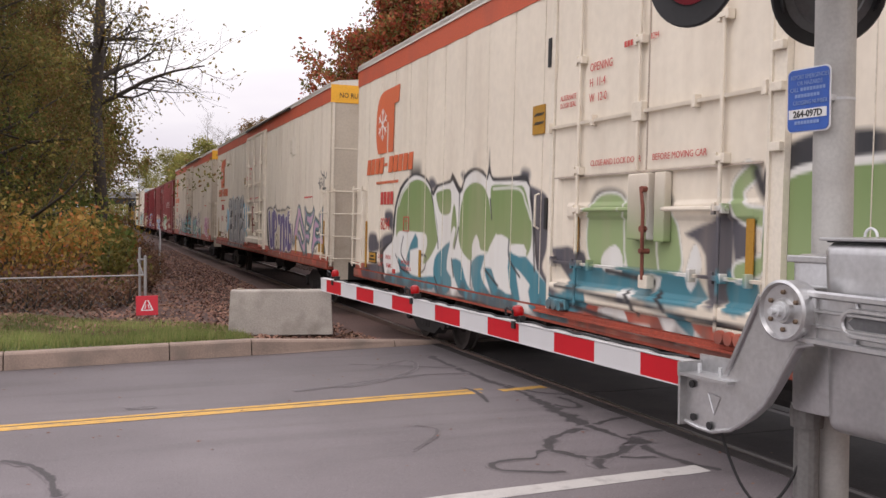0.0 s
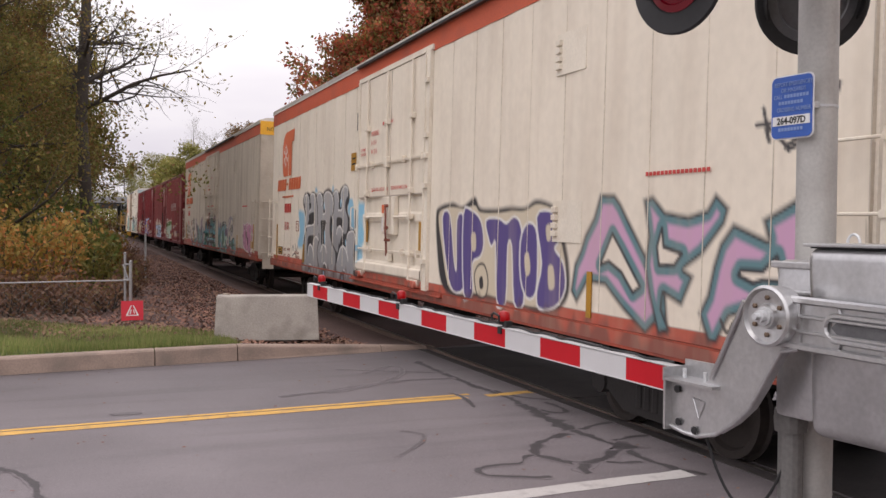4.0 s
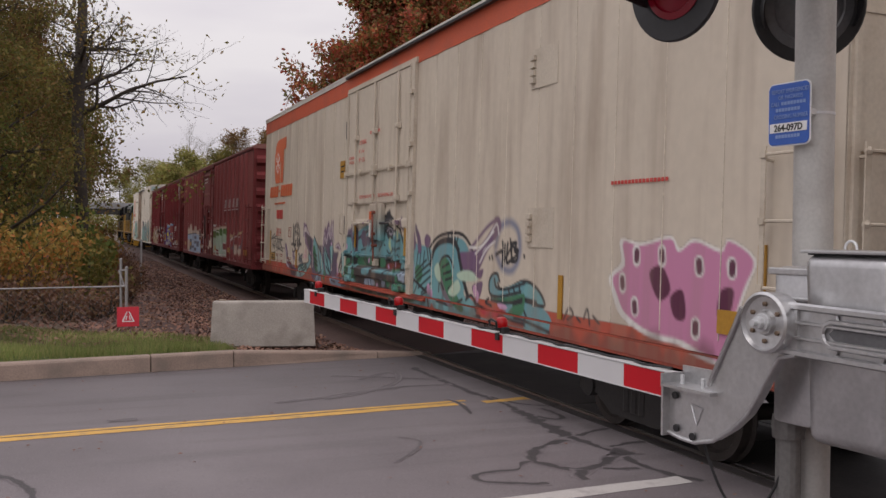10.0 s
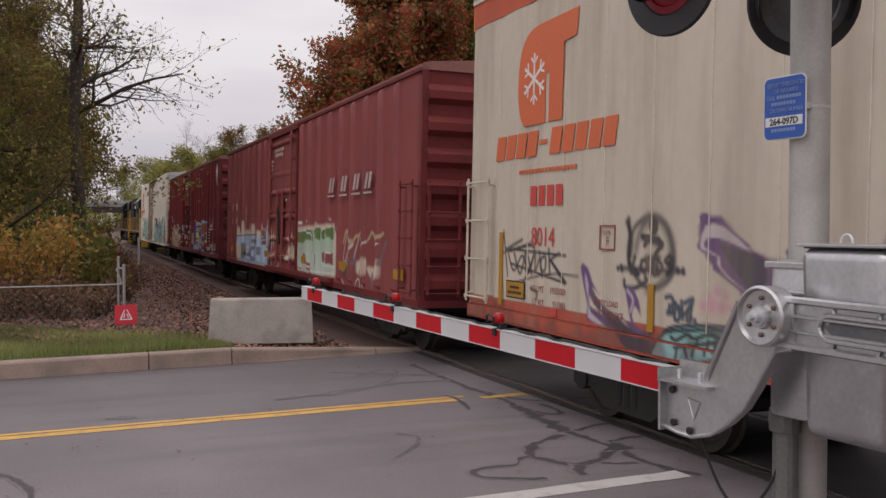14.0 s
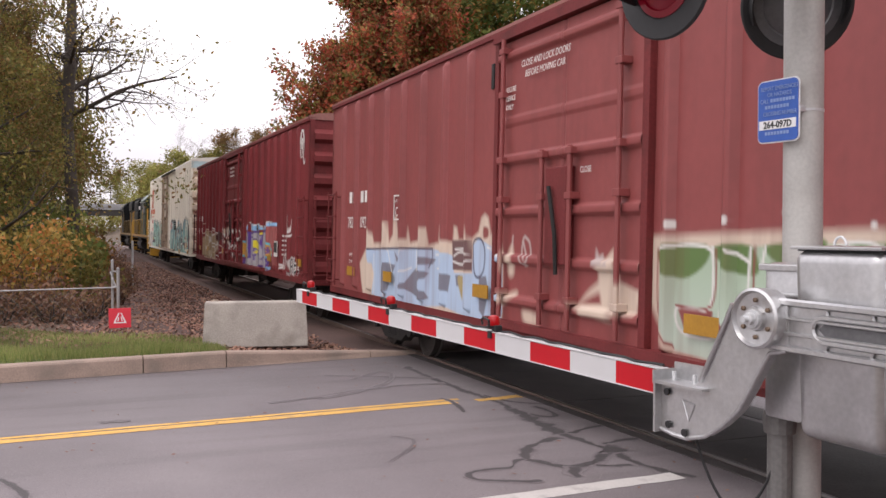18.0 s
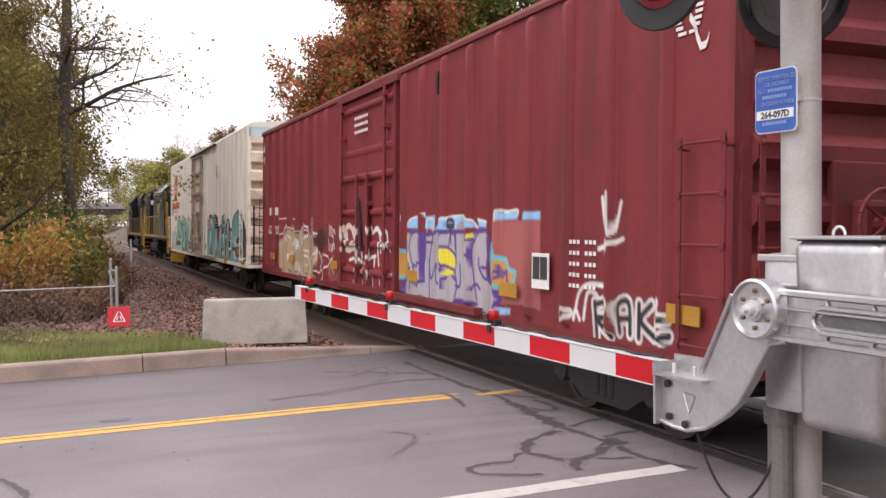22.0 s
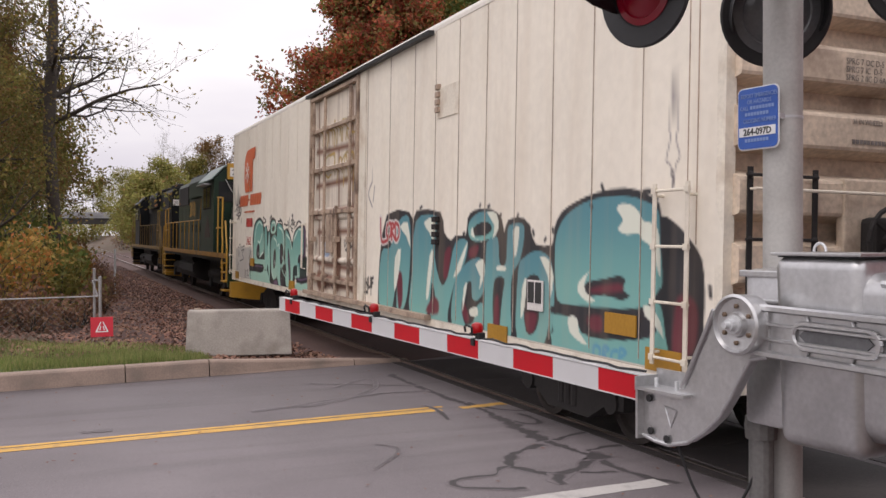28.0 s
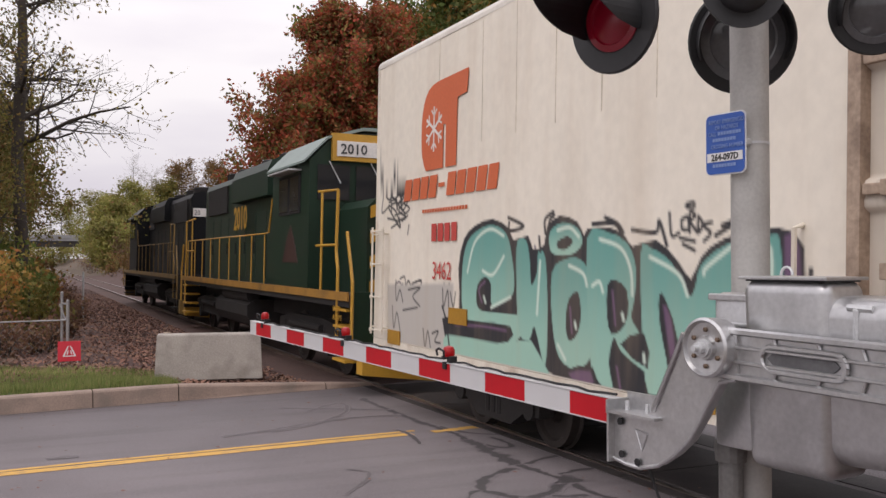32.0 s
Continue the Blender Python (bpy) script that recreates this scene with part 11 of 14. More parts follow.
    for line in ([(20.27, 3.23), (20.36, 3.24)], [(20.26, 3.16), (20.38, 3.17)], [(20.3, 3.12), (20.22, 3.02), (20.26, 2.90), (20.21, 2.71), (20.27, 2.66), (20.31, 2.48)], [(20.3, 3.12), (20.37, 3.02), (20.34, 2.88), (20.39, 2.73), (20.34, 2.66), (20.31, 2.5)]):
        c.stroke(line, 0.012, GREYV, 0.02)


# ---- the train ----
TRAIN, WHEELS = [], []
HALF = 1.52   # half the width of the cars


def side_sheet(name, canvas, length, us, zs, out, material, parent, label="", x0=HALF):
    """A sheet of the car's visible side with its pressed relief out(u, z) and its sprayed layer."""
    U, Z = np.meshgrid(us, zs)
    X = -(x0 + out(U, Z))
    co = np.stack([X, length / 2 - U, Z], -1).reshape(-1, 3)
    ids = np.arange(U.size).reshape(U.shape)
    q = np.stack([ids[:-1, :-1], ids[1:, :-1], ids[1:, 1:], ids[:-1, 1:]], -1).reshape(-1, 4)
    ob = raw(name, co, q[:, ::-1], material, parent, smooth=True)
    col = ob.data.color_attributes.new("paint", "FLOAT_COLOR", "POINT")
    data = canvas.at(U.ravel(), Z.ravel()) if canvas is not None else np.zeros((U.size, 4))
    col.data.foreach_set("color", np.asarray(data, np.float32).ravel())
    if label:
        ob["label"] = label
    return ob


def sprayed(name, bm, canvas, length, material, parent):
    """A fitting on the side that took the same spray paint as the sheet behind it."""
    ob = part(name, bm, material, parent)
    me = ob.data
    co = np.zeros(len(me.vertices) * 3, np.float32)
    me.vertices.foreach_get("co", co)
    co = co.reshape(-1, 3)
    col = me.color_attributes.new("paint", "FLOAT_COLOR", "POINT")
    col.data.foreach_set("color", np.asarray(canvas.at(length / 2 - co[:, 1], co[:, 2]), np.float32).ravel())
    return ob


def steps(a, b, n):
    return [a + (b - a) * i / n for i in range(n + 1)]


def heights(lo, mid, hi, step=0.02):
    return np.concatenate([np.arange(lo, mid, step), np.linspace(mid, hi, 8)])


def blocks(name, count, u0, u1, z0, z1, material, parent, length, slant=0.06, gap=0.28, gaps=()):
    """A word drawn as a row of slanted bars."""
    bm = bmesh.new()
    w = (u1 - u0) / count
    for i in range(count):
        if i in gaps:
            continue
        a, b = u0 + i * w, u0 + (i + 1 - gap) * w
        y = [length / 2 - v for v in (a, b, b + slant, a + slant)]
        pts = [(y[0], z0), (y[1], z0), (y[2], z1), (y[3], z1)]
        prism(bm, pts, -HALF - 0.0155, -HALF - 0.0125, "x")
    return part(name, bm, material, parent)


def plate(name, u0, u1, z0, z1, material, parent, length, out=0.02, label=""):
    return boxed(name, material, parent, -HALF - out, -HALF - out + 0.012, length / 2 - u1, length / 2 - u0, z0, z1, label=label)


def say(text, u, z, size, material, parent, length, squeeze=0.85, out=0.018, shear=0.0, bold=0.0, name="lettering"):
    return words(text, size, material, parent, (-HALF - out, length / 2 - u, z), FACING, name, squeeze, shear, bold)


def ladder(parent, length, u0, u1, z0, z1, rungs, material, out=0.09, r=0.013):
    bm = bmesh.new()
    x = -HALF - out
    for u in (u0, u1):
        box(bm, x - 0.006, x + 0.006, length / 2 - u - 0.025, length / 2 - u + 0.025, z0, z1)
        for z in (z0 + 0.1, z1 - 0.1):
            rod(bm, (x, length / 2 - u, z), (x + out + 0.02, length / 2 - u, z), r, seg=6)
    for i in range(rungs):
        z = z0 + 0.06 + (z1 - z0 - 0.12) * i / (rungs - 1)
        rod(bm, (x, length / 2 - u0 + 0.03, z), (x, length / 2 - u1 - 0.03, z), r, seg=6)
        for u in (u0, u1):
            box(bm, x - 0.02, x + 0.005, length / 2 - u - 0.03, length / 2 - u + 0.03, z - 0.025, z + 0.025)
    return part("ladder", bm, material, parent)


def end_ladder(parent, length, x0, x1, z0, z1, rungs, material, sign=-1):
    bm = bmesh.new()
    y = sign * (length / 2 + 0.10)
    for x in (x0, x1):
        box(bm, x - 0.025, x + 0.025, y - 0.006, y + 0.006, z0, z1)
        for z in (z0 + 0.1, z1 - 0.1):
            rod(bm, (x, y, z), (x, y - sign * 0.12, z), 0.013, seg=6)
    for i in range(rungs):
        z = z0 + 0.06 + (z1 - z0 - 0.12) * i / (rungs - 1)
        rod(bm, (x0 - 0.03, y, z), (x1 + 0.03, y, z), 0.013, seg=6)
        for x in (x0, x1):
            bmesh.ops.create_uvsphere(bm, u_segments=6, v_segments=4, radius=0.03, matrix=Matrix.Translation((x, y, z)))
    return part("end_ladder", bm, material, parent)


MESHES = {}


def wheel_mesh(r):
    key = "wheel%.2f" % r
    if key not in MESHES:
        bm = bmesh.new()
        turn = Matrix.Rotation(radians(90), 4, "Y")
        for sx in (-1, 1):
            m = Matrix.Translation((sx * 0.755, 0, 0)) @ turn @ Matrix.Rotation(radians(180 if sx > 0 else 0), 4, "X")
            lathe(bm, [(0.10, -0.09), (0.13, -0.09), (0.15, -0.02), (r - 0.1, -0.03), (r - 0.07, -0.07), (r, -0.07), (r, 0.03), (r + 0.028, 0.05), (r + 0.02, 0.068), (r - 0.07, 0.068), (r - 0.1, 0.03), (0.16, 0.02), (0.11, 0.07)], m, 28)
        rod(bm, (-1.05, 0, 0), (1.05, 0, 0), 0.08, seg=12)
        MESHES[key] = mesh_of("wheelset", bm, WHEEL, True)
    return MESHES[key]


def truck(parent, y, r=0.42, half_base=0.87, out=1.02, loco=False):
    """A bogie: two side frames, springs, bolster and two turning wheelsets."""
    t = "sideframe%s" % loco
    if t not in MESHES:
        bm = bmesh.new()
        b = half_base
        for sx in (-1, 1):
            lo, hi = (sx * out - 0.09, sx * out + 0.09)
            if loco:
                prism(bm, [(-b - 0.75, 0.62), (-b - 0.75, 0.86), (-b + 0.3, 0.98), (b - 0.3, 0.98), (b + 0.75, 0.86), (b + 0.75, 0.62), (b + 0.3, 0.70), (b - 0.35, 0.50), (-b + 0.35, 0.50), (-b - 0.3, 0.70)], lo, hi, "x")
                for yy in (-b, b):
                    rod(bm, (sx * (out + 0.14), yy, 0.51), (sx * (out - 0.1), yy, 0.51), 0.17, seg=14)
                    for k2 in (-0.3, 0.3):
                        rod(bm, (sx * (out + 0.03), yy + k2, 0.52), (sx * (out + 0.03), yy + k2, 0.84), 0.08, seg=10)
                rod(bm, (sx * (out + 0.13), -b + 0.35, 0.8), (sx * (out + 0.13), b - 0.35, 0.8), 0.07, seg=10)
            else:
                prism(bm, [(-b - 0.2, 0.36), (-b - 0.2, 0.56), (-b + 0.2, 0.60), (-0.32, 0.74), (0.32, 0.74), (b - 0.2, 0.60), (b + 0.2, 0.56), (b + 0.2, 0.36), (b - 0.15, 0.36), (0.42, 0.20), (-0.42, 0.20), (-b + 0.15, 0.36)], lo, hi, "x")
                for yy in (-b, b):
                    rod(bm, (sx * (out + 0.12), yy, 0.43), (sx * (out - 0.1), yy, 0.43), 0.12, seg=12)
                for k2 in (-0.14, 0, 0.14):
                    rod(bm, (sx * (out + 0.06), k2, 0.28), (sx * (out + 0.06), k2, 0.50), 0.06, seg=8)
        box(bm, -1.1, 1.1, -0.16, 0.16, 0.48, 0.72, bevel=0.02)
        MESHES[t] = mesh_of("truck", bm, UNDER)
    ob = new("truck", MESHES[t])
    ob.parent = parent
    ob.location = (0, y, 0)
    for dy in (-half_base, half_base):
        w = new("wheelset", wheel_mesh(r))
        w.parent = ob
        WHEELS.append((w, dy, r))
    return ob


def coupler(parent, length, sign, color=UNDER):
    bm = bmesh.new()
    y = sign * length / 2
    box(bm, -0.09, 0.09, min(y, y + sign * 0.75), max(y, y + sign * 0.75), 0.76, 0.96, bevel=0.02)
    prism(bm, [(-0.22, y + sign * 0.68), (0.14, y + sign * 0.72), (0.2, y + sign * 1.0), (0.02, y + sign * 1.02), (-0.06, y + sign * 0.86), (-0.22, y + sign * 1.0)], 0.70, 1.02, "z")
    bent(bm, [(0.3, y + sign * 0.1, 0.8), (0.32, y + sign * 0.5, 0.62), (0.25, y + sign * 1.0, 0.45)], 0.03)
    return part("coupler", bm, color, parent)


def underframe(parent, length, z):
    bm = bmesh.new()
    box(bm, -0.32, 0.32, -length / 2, length / 2, 0.62, z)
    for i in range(9):
        y = -length / 2 + length * (i + 0.5) / 9
        prism(bm, [(-1.4, z), (-1.4, z - 0.1), (-0.3, z - 0.28), (0.3, z - 0.28), (1.4, z - 0.1), (1.4, z)], y - 0.06, y + 0.06, "y")
    rod(bm, (-0.6, -1.2, 0.66), (-0.6, 0.2, 0.66), 0.2, seg=12)
    box(bm, -0.95, -0.6, 1.0, 1.6, 0.55, 0.92, bevel=0.03)
    bent(bm, [(-0.5, -length / 2 + 1, 0.72), (-0.5, length / 2 - 1, 0.72)], 0.025)
    return part("underframe", bm, UNDER, parent)


def brake_gear(parent, length, material, wheel_x=-0.25, red=None):
    """Hand brake wheel with its gear case and chain on the near end."""
    y, red = -length / 2, red or BRAKE_RED
    boxed("brake_bracket", material, parent, wheel_x - 0.31, wheel_x + 0.5, y - 0.10, y - 0.004, 1.62, 2.55, bevel=0.02)
    bm = bmesh.new()
    box(bm, wheel_x - 0.16, wheel_x + 0.10, y - 0.28, y - 0.10, 1.78, 2.24, bevel=0.05)
    case = part("brake_case", bm, red, parent, "red hand brake case" if red is BRAKE_RED else "dark hand brake case")
    bm = bmesh.new()
    turn = Matrix.Translation((wheel_x - 0.05, y - 0.36, 2.05)) @ Matrix.Rotation(radians(90), 4, "X")
    ring = [turn @ Vector((0.27 * math.cos(a), 0.27 * math.sin(a), 0)) for a in [2 * math.pi * i / 20 for i in range(21)]]
    for p, q in zip(ring, ring[1:]):
        rod(bm, p, q, 0.022, seg=6)
    for i in range(5):
        rod(bm, turn @ Vector((0, 0, 0.02)), ring[i * 4], 0.018, seg=6)
    rod(bm, turn @ Vector((0, 0, -0.08)), turn @ Vector((0, 0, 0.06)), 0.06, seg=10)
    part("brake_wheel", bm, red, case)
    bm = bmesh.new()
    for i in range(9):
        z = 1.8 - 0.07 * i
        rod(bm, (wheel_x, y - 0.2, z), (wheel_x + 0.01, y - 0.2, z - 0.085), 0.016 + 0.01 * (i % 2), seg=6)
    part("brake_chain", bm, UNDER, case)
    boxed("end_platform", FENCE_STEEL, parent, wheel_x - 0.31, wheel_x + 0.6, y - 0.40, y - 0.014, 1.20, 1.23)


def roof_on(parent, length, eave, rise, material, round_by=0.0, ribs=0):
    bm = bmesh.new()
    if round_by:
        arc = [(-HALF - 0.005 + round_by * (1 - math.sin(a)), eave + round_by * (1 - math.cos(a))) for a in (math.pi / 2, 1.2, 0.8, 0.4)]
        shape = [(-HALF - 0.005, eave - 0.02)] + [(-HALF - 0.005 + round_by * (1 - math.cos(a)), eave + round_by * math.sin(a)) for a in (0.3, 0.7, 1.1, 1.5)]
        shape += [(0, eave + rise)] + [(-x, z) for x, z in reversed(shape)]
    else:
        shape = [(-HALF - 0.03, eave - 0.03), (-HALF - 0.03, eave + 0.04), (-HALF + 0.15, eave + 0.10), (0, eave + rise), (HALF - 0.15, eave + 0.10), (HALF + 0.03, eave + 0.04), (HALF + 0.03, eave - 0.03)]
    prism(bm, shape, -length / 2, length / 2)
    for i in range(ribs):
        y = -length / 2 + length * (i + 0.5) / ribs
        prism(bm, [(-HALF - 0.02, eave + 0.03), (-HALF + 0.15, eave + 0.135), (0, eave + rise + 0.035), (HALF - 0.15, eave + 0.135), (HALF + 0.02, eave + 0.03)], y - 0.04, y + 0.04)
    return part("roof", bm, material, parent)


PANEL = 0.815


def reefer_relief(u, z):
    p = np.mod(u, PANEL)
    seam = np.where(np.minimum(p, PANEL - p) < 0.012, -0.004, 0.0)
    return 0.008 * np.sin(np.pi * p / PANEL) ** 2 + seam + 0.003 * np.sin(u * 1.9 + z * 1.3) * np.sin(z * 2.1 - u * 0.7)


def company_mark(parent, L, du, material=None):
    """The snowflake emblem and the owner's name, drawn as plain shapes."""
    material = material or LOGO_ORANGE
    bm = bmesh.new()
    shape = [(1.50, 3.19), (1.43, 3.27), (1.38, 3.37), (1.35, 3.49), (1.34, 3.64), (1.345, 3.80), (1.37, 3.94), (1.41, 4.05), (1.47, 4.14), (1.56, 4.21), (1.67, 4.255), (1.82, 4.278), (2.0, 4.285), (2.72, 4.30), (2.68, 4.02), (2.42, 4.0), (2.40, 3.19), (2.10, 3.19), (2.10, 3.72), (2.02, 3.72), (2.02, 3.19)]
    prism(bm, [(L / 2 - u - du, z) for u, z in shape], -HALF - 0.016, -HALF - 0.0125, "x")
    emblem = part("emblem", bm, material, parent)
    bm = bmesh.new()
    for k3 in range(3):
        a = radians(90 + 60 * k3)
        c, s_ = math.cos(a), math.sin(a)
        pts = [(c * e1 - s_ * e2, s_ * e1 * 1.05 + c * e2) for e1, e2 in ((-0.27, -0.018), (0.27, -0.018), (0.27, 0.018), (-0.27, 0.018))]
        prism(bm, [(L / 2 - 1.74 - du - p, 3.70 + q) for p, q in pts], -HALF - 0.0175 - 0.0006 * k3, -HALF - 0.0155, "x")
        for sg in (-1, 1):      # two twigs on every arm
            for side in (-1, 1):
                b4 = a + side * 0.85
                p0, q0 = c * 0.16 * sg, s_ * 0.17 * sg
                p1, q1 = p0 + 0.105 * sg * math.cos(b4), q0 + 0.11 * sg * math.sin(b4)
                nx, nz = -0.013 * math.sin(b4), 0.013 * math.cos(b4)
                prism(bm, [(L / 2 - 1.74 - du - p, 3.70 + q) for p, q in ((p0 - nx, q0 - nz), (p1 - nx, q1 - nz), (p1 + nx, q1 + nz), (p0 + nx, q0 + nz))], -HALF - 0.0175, -HALF - 0.0155, "x")
    part("snowflake", bm, WHITE_TEXT, emblem, "white snowflake")
    for k3 in range(10):
        if k3 != 4:
            w3 = 2.74 / 10
            blocks("owner_letter", 1, 0.76 + du + w3 * k3, 0.76 + du + w3 * (k3 + 1), 2.84, 3.12, material, parent, L, 0.06, 0.16)
        else:
            blocks("owner_letter", 1, 0.80 + du + w3 * k3, 0.72 + du + w3 * (k3 + 1), 2.96, 3.01, material, parent, L, 0.01, 0.1)
    blocks("owner_line", 17, 1.4 + du, 2.75 + du, 2.655, 2.70, material, parent, L, 0.01, 0.3)
    blocks("owner_code", 4, 1.71 + du, 2.5 + du, 2.29, 2.51, RED_TEXT, parent, L, 0.0, 0.25)


def reefer(left, right, number, painter, top=2.75, label="", paint=None):
    L = left - right
    car = new("refrigerator_car")
    tagged(car, label, "railway car", group="freight cars of the train")
    TRAIN.append((car, (left + right) / 2))
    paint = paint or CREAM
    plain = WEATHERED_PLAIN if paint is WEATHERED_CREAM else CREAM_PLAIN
    c = Canvas(L, 0.95, top)
    c.rgba[c.z < 1.2] = (0.40, 0.060, 0.030, 0.95)   # orange strip along the foot of the side
    painter(c)
    grime = np.random.default_rng(int(number))   # road dirt thrown up along the foot, in runs and patches
    runs = np.interp(c.u, np.arange(0, L + 0.5, 0.13), grime.random(len(np.arange(0, L + 0.5, 0.13))))
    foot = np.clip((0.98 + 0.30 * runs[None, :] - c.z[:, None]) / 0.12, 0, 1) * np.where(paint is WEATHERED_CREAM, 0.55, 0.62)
    c.rgba[..., :3] = c.rgba[..., :3] * (1 - foot[..., None]) + np.array((0.075, 0.032, 0.026)) * foot[..., None]
    boxed("body", plain, car, -HALF + 0.03, HALF, -L / 2 + 0.03, L / 2 - 0.03, 1.0, 4.93)
    zs = heights(1.09, top, 4.57)
    side_sheet("side_wall", c, L, np.arange(0, 8.5, 0.02), zs, reefer_relief, paint, car, "cream panels with sprayed lettering")
    side_sheet("side_wall", c, L, np.arange(12.26, L + 0.001, 0.02), zs, reefer_relief, paint, car, "cream panels with sprayed lettering")

    def door_relief(u, z):
        low = ((z > 1.40) & (z < 2.50) & (u > 8.64) & (u < 12.0)).astype(float)
        press = np.where((np.abs(z - 2.16) < 0.07) & (np.abs(u - 10.45) > 0.35) & (u > 8.8) & (u < 11.9), 0.028, 0.0)
        groove = np.where((np.abs(z - 3.74) < 0.05) | ((np.abs(u - 10.37) < 0.015) & (z > 2.5)), 0.012, 0.0)
        return 0.03 - 0.045 * low + press * low - groove
    door = side_sheet("door", c, L, np.arange(8.53, 12.07, 0.02), zs, door_relief, paint, car, "cream plug door with lock rods")
    plate("door_seam", 10.362, 10.376, 2.52, 4.56, SEAM, door, L, 0.031)
    plate("door_seam", 8.53, 12.0, 2.50, 2.515, SEAM, door, L, 0.0315)
    bm = bmesh.new()
    box(bm, -HALF - 0.055, -HALF + 0.03, L / 2 - 8.525, L / 2 - 8.45, 1.05, 4.60)
    box(bm, -HALF - 0.055, -HALF + 0.03, L / 2 - 12.255, L / 2 - 12.08, 1.05, 4.60)
    box(bm, -HALF - 0.075, -HALF - 0.054, L / 2 - 12.115, L / 2 - 12.085, 1.22, 4.60)
    for z in (4.15, 3.35, 3.05, 2.61, 1.5):
        box(bm, -HALF - 0.10, -HALF - 0.054, L / 2 - 12.25, L / 2 - 12.13, z - 0.035, z + 0.035, bevel=0.008)
    box(bm, -HALF - 0.045, -HALF + 0.03, L / 2 - 12.3, L / 2 - 8.45, 4.58, 4.66)
    part("door_frame", bm, plain, car)
    bm = bmesh.new()
    box(bm, -HALF - 0.06, -HALF + 0.03, L / 2 - 12.9, L / 2 - 8.2, 1.02, 1.075)
    box(bm, -HALF - 0.09, -HALF - 0.03, L / 2 - 12.9, L / 2 - 8.2, 1.02, 1.04)
    part("door_rail", bm, GRIMY_ORANGE, car, "grimy orange rail under the door")
    side_sheet("door_foot", c, L, np.arange(8.55, 12.07, 0.02), np.array([1.20, 1.21, 1.22, 1.25, 1.28, 1.31, 1.34, 1.36, 1.375, 1.38]), lambda u, z: 0.075 * smooth(1.195, 1.22, z) * smooth(1.385, 1.36, z), paint, door)
    for u, z0, grips in ((9.14, 1.16, (1.6, 2.16, 2.56, 3.70)), (10.28, 2.52, (3.72,)), (11.53, 1.16, (1.6, 2.16, 2.56, 3.70))):
        bm = bmesh.new()
        bent(bm, [(-HALF - 0.075, L / 2 - u, z) for z in steps(z0, 4.56, 70)], 0.019, 8)
        sprayed("lock_rod", bm, c, L, paint, door)
        for z in grips:
            bm = bmesh.new()
            box(bm, -HALF - 0.10, -HALF - 0.03, L / 2 - u - 0.075, L / 2 - u - 0.03, z - 0.04, z + 0.04, bevel=0.006)
            box(bm, -HALF - 0.10, -HALF - 0.03, L / 2 - u + 0.03, L / 2 - u + 0.075, z - 0.05, z + 0.05, bevel=0.006)
            box(bm, -HALF - 0.105, -HALF - 0.06, L / 2 - u - 0.05, L / 2 - u + 0.05, z - 0.022, z + 0.022, bevel=0.006)
            sprayed("rod_guide", bm, c, L, paint, door)
    boxed("rod_joint", plain, door, -HALF - 0.10, -HALF - 0.03, L / 2 - 10.37, L / 2 - 10.20, 2.97, 3.15, bevel=0.01)
    for z, a, b2, high in ((3.06, 8.42, 12.25, 0.022), (1.60, 8.56, 12.1, 0.018)):
        bm = bmesh.new()
        bent(bm, [(-HALF - 0.06, L / 2 - u, z) for u in steps(a, b2, 60)], high, 4)
        for u in (a + 0.05, 9.42, 11.16, b2 - 0.2):
            box(bm, -HALF - 0.095, -HALF - 0.03, L / 2 - u - 0.025, L / 2 - u + 0.025, z - 0.055, z + 0.055, bevel=0.006)
        sprayed("door_bar", bm, c, L, paint, door)
    for a, b2 in ((9.14, 10.16), (10.70, 11.62)):
        bm = bmesh.new()
        bent(bm, [(-HALF - 0.06, L / 2 - u, 2.16) for u in steps(a, b2, 30)], 0.022, 8)
        sprayed("door_bar", bm, c, L, paint, door)
    bm = bmesh.new()
    box(bm, -HALF - 0.085, -HALF + 0.01, L / 2 - 10.50, L / 2 - 10.15, 1.88, 2.49, bevel=0.015)
    lock = sprayed("lock_box", bm, c, L, paint, door)
    bm = bmesh.new()
    box(bm, -HALF - 0.07, -HALF + 0.01, L / 2 - 10.74, L / 2 - 10.58, 1.87, 2.49, bevel=0.012)
    sprayed("lock_plate", bm, c, L, paint, lock)
    bm = bmesh.new()
    bent(bm, [(-HALF - 0.12, L / 2 - 10.44, 2.36), (-HALF - 0.13, L / 2 - 10.50, 2.15), (-HALF - 0.13, L / 2 - 10.50, 1.92), (-HALF - 0.10, L / 2 - 10.46, 1.74), (-HALF - 0.09, L / 2 - 10.45, 1.52)], 0.017)
    for z, r in ((2.34, 0.028), (1.98, 0.03), (1.78, 0.024)):
        rod(bm, (-HALF - 0.04, L / 2 - 10.47, z), (-HALF - 0.135, L / 2 - 10.47, z), r, seg=10)
    part("lock_lever", bm, RUST, lock, "rusty red lock lever")
    boxed("lever_stop", plain, lock, -HALF - 0.09, -HALF - 0.01, L / 2 - 10.53, L / 2 - 10.38, 1.44, 1.56, bevel=0.01)
    if number != "8294":
        plate("notice", 10.17, 10.27, 2.22, 2.36, LOGO_ORANGE, lock, L, 0.098)
        plate("notice", 10.18, 10.24, 1.92, 2.16, WHITE_TEXT, lock, L, 0.098)
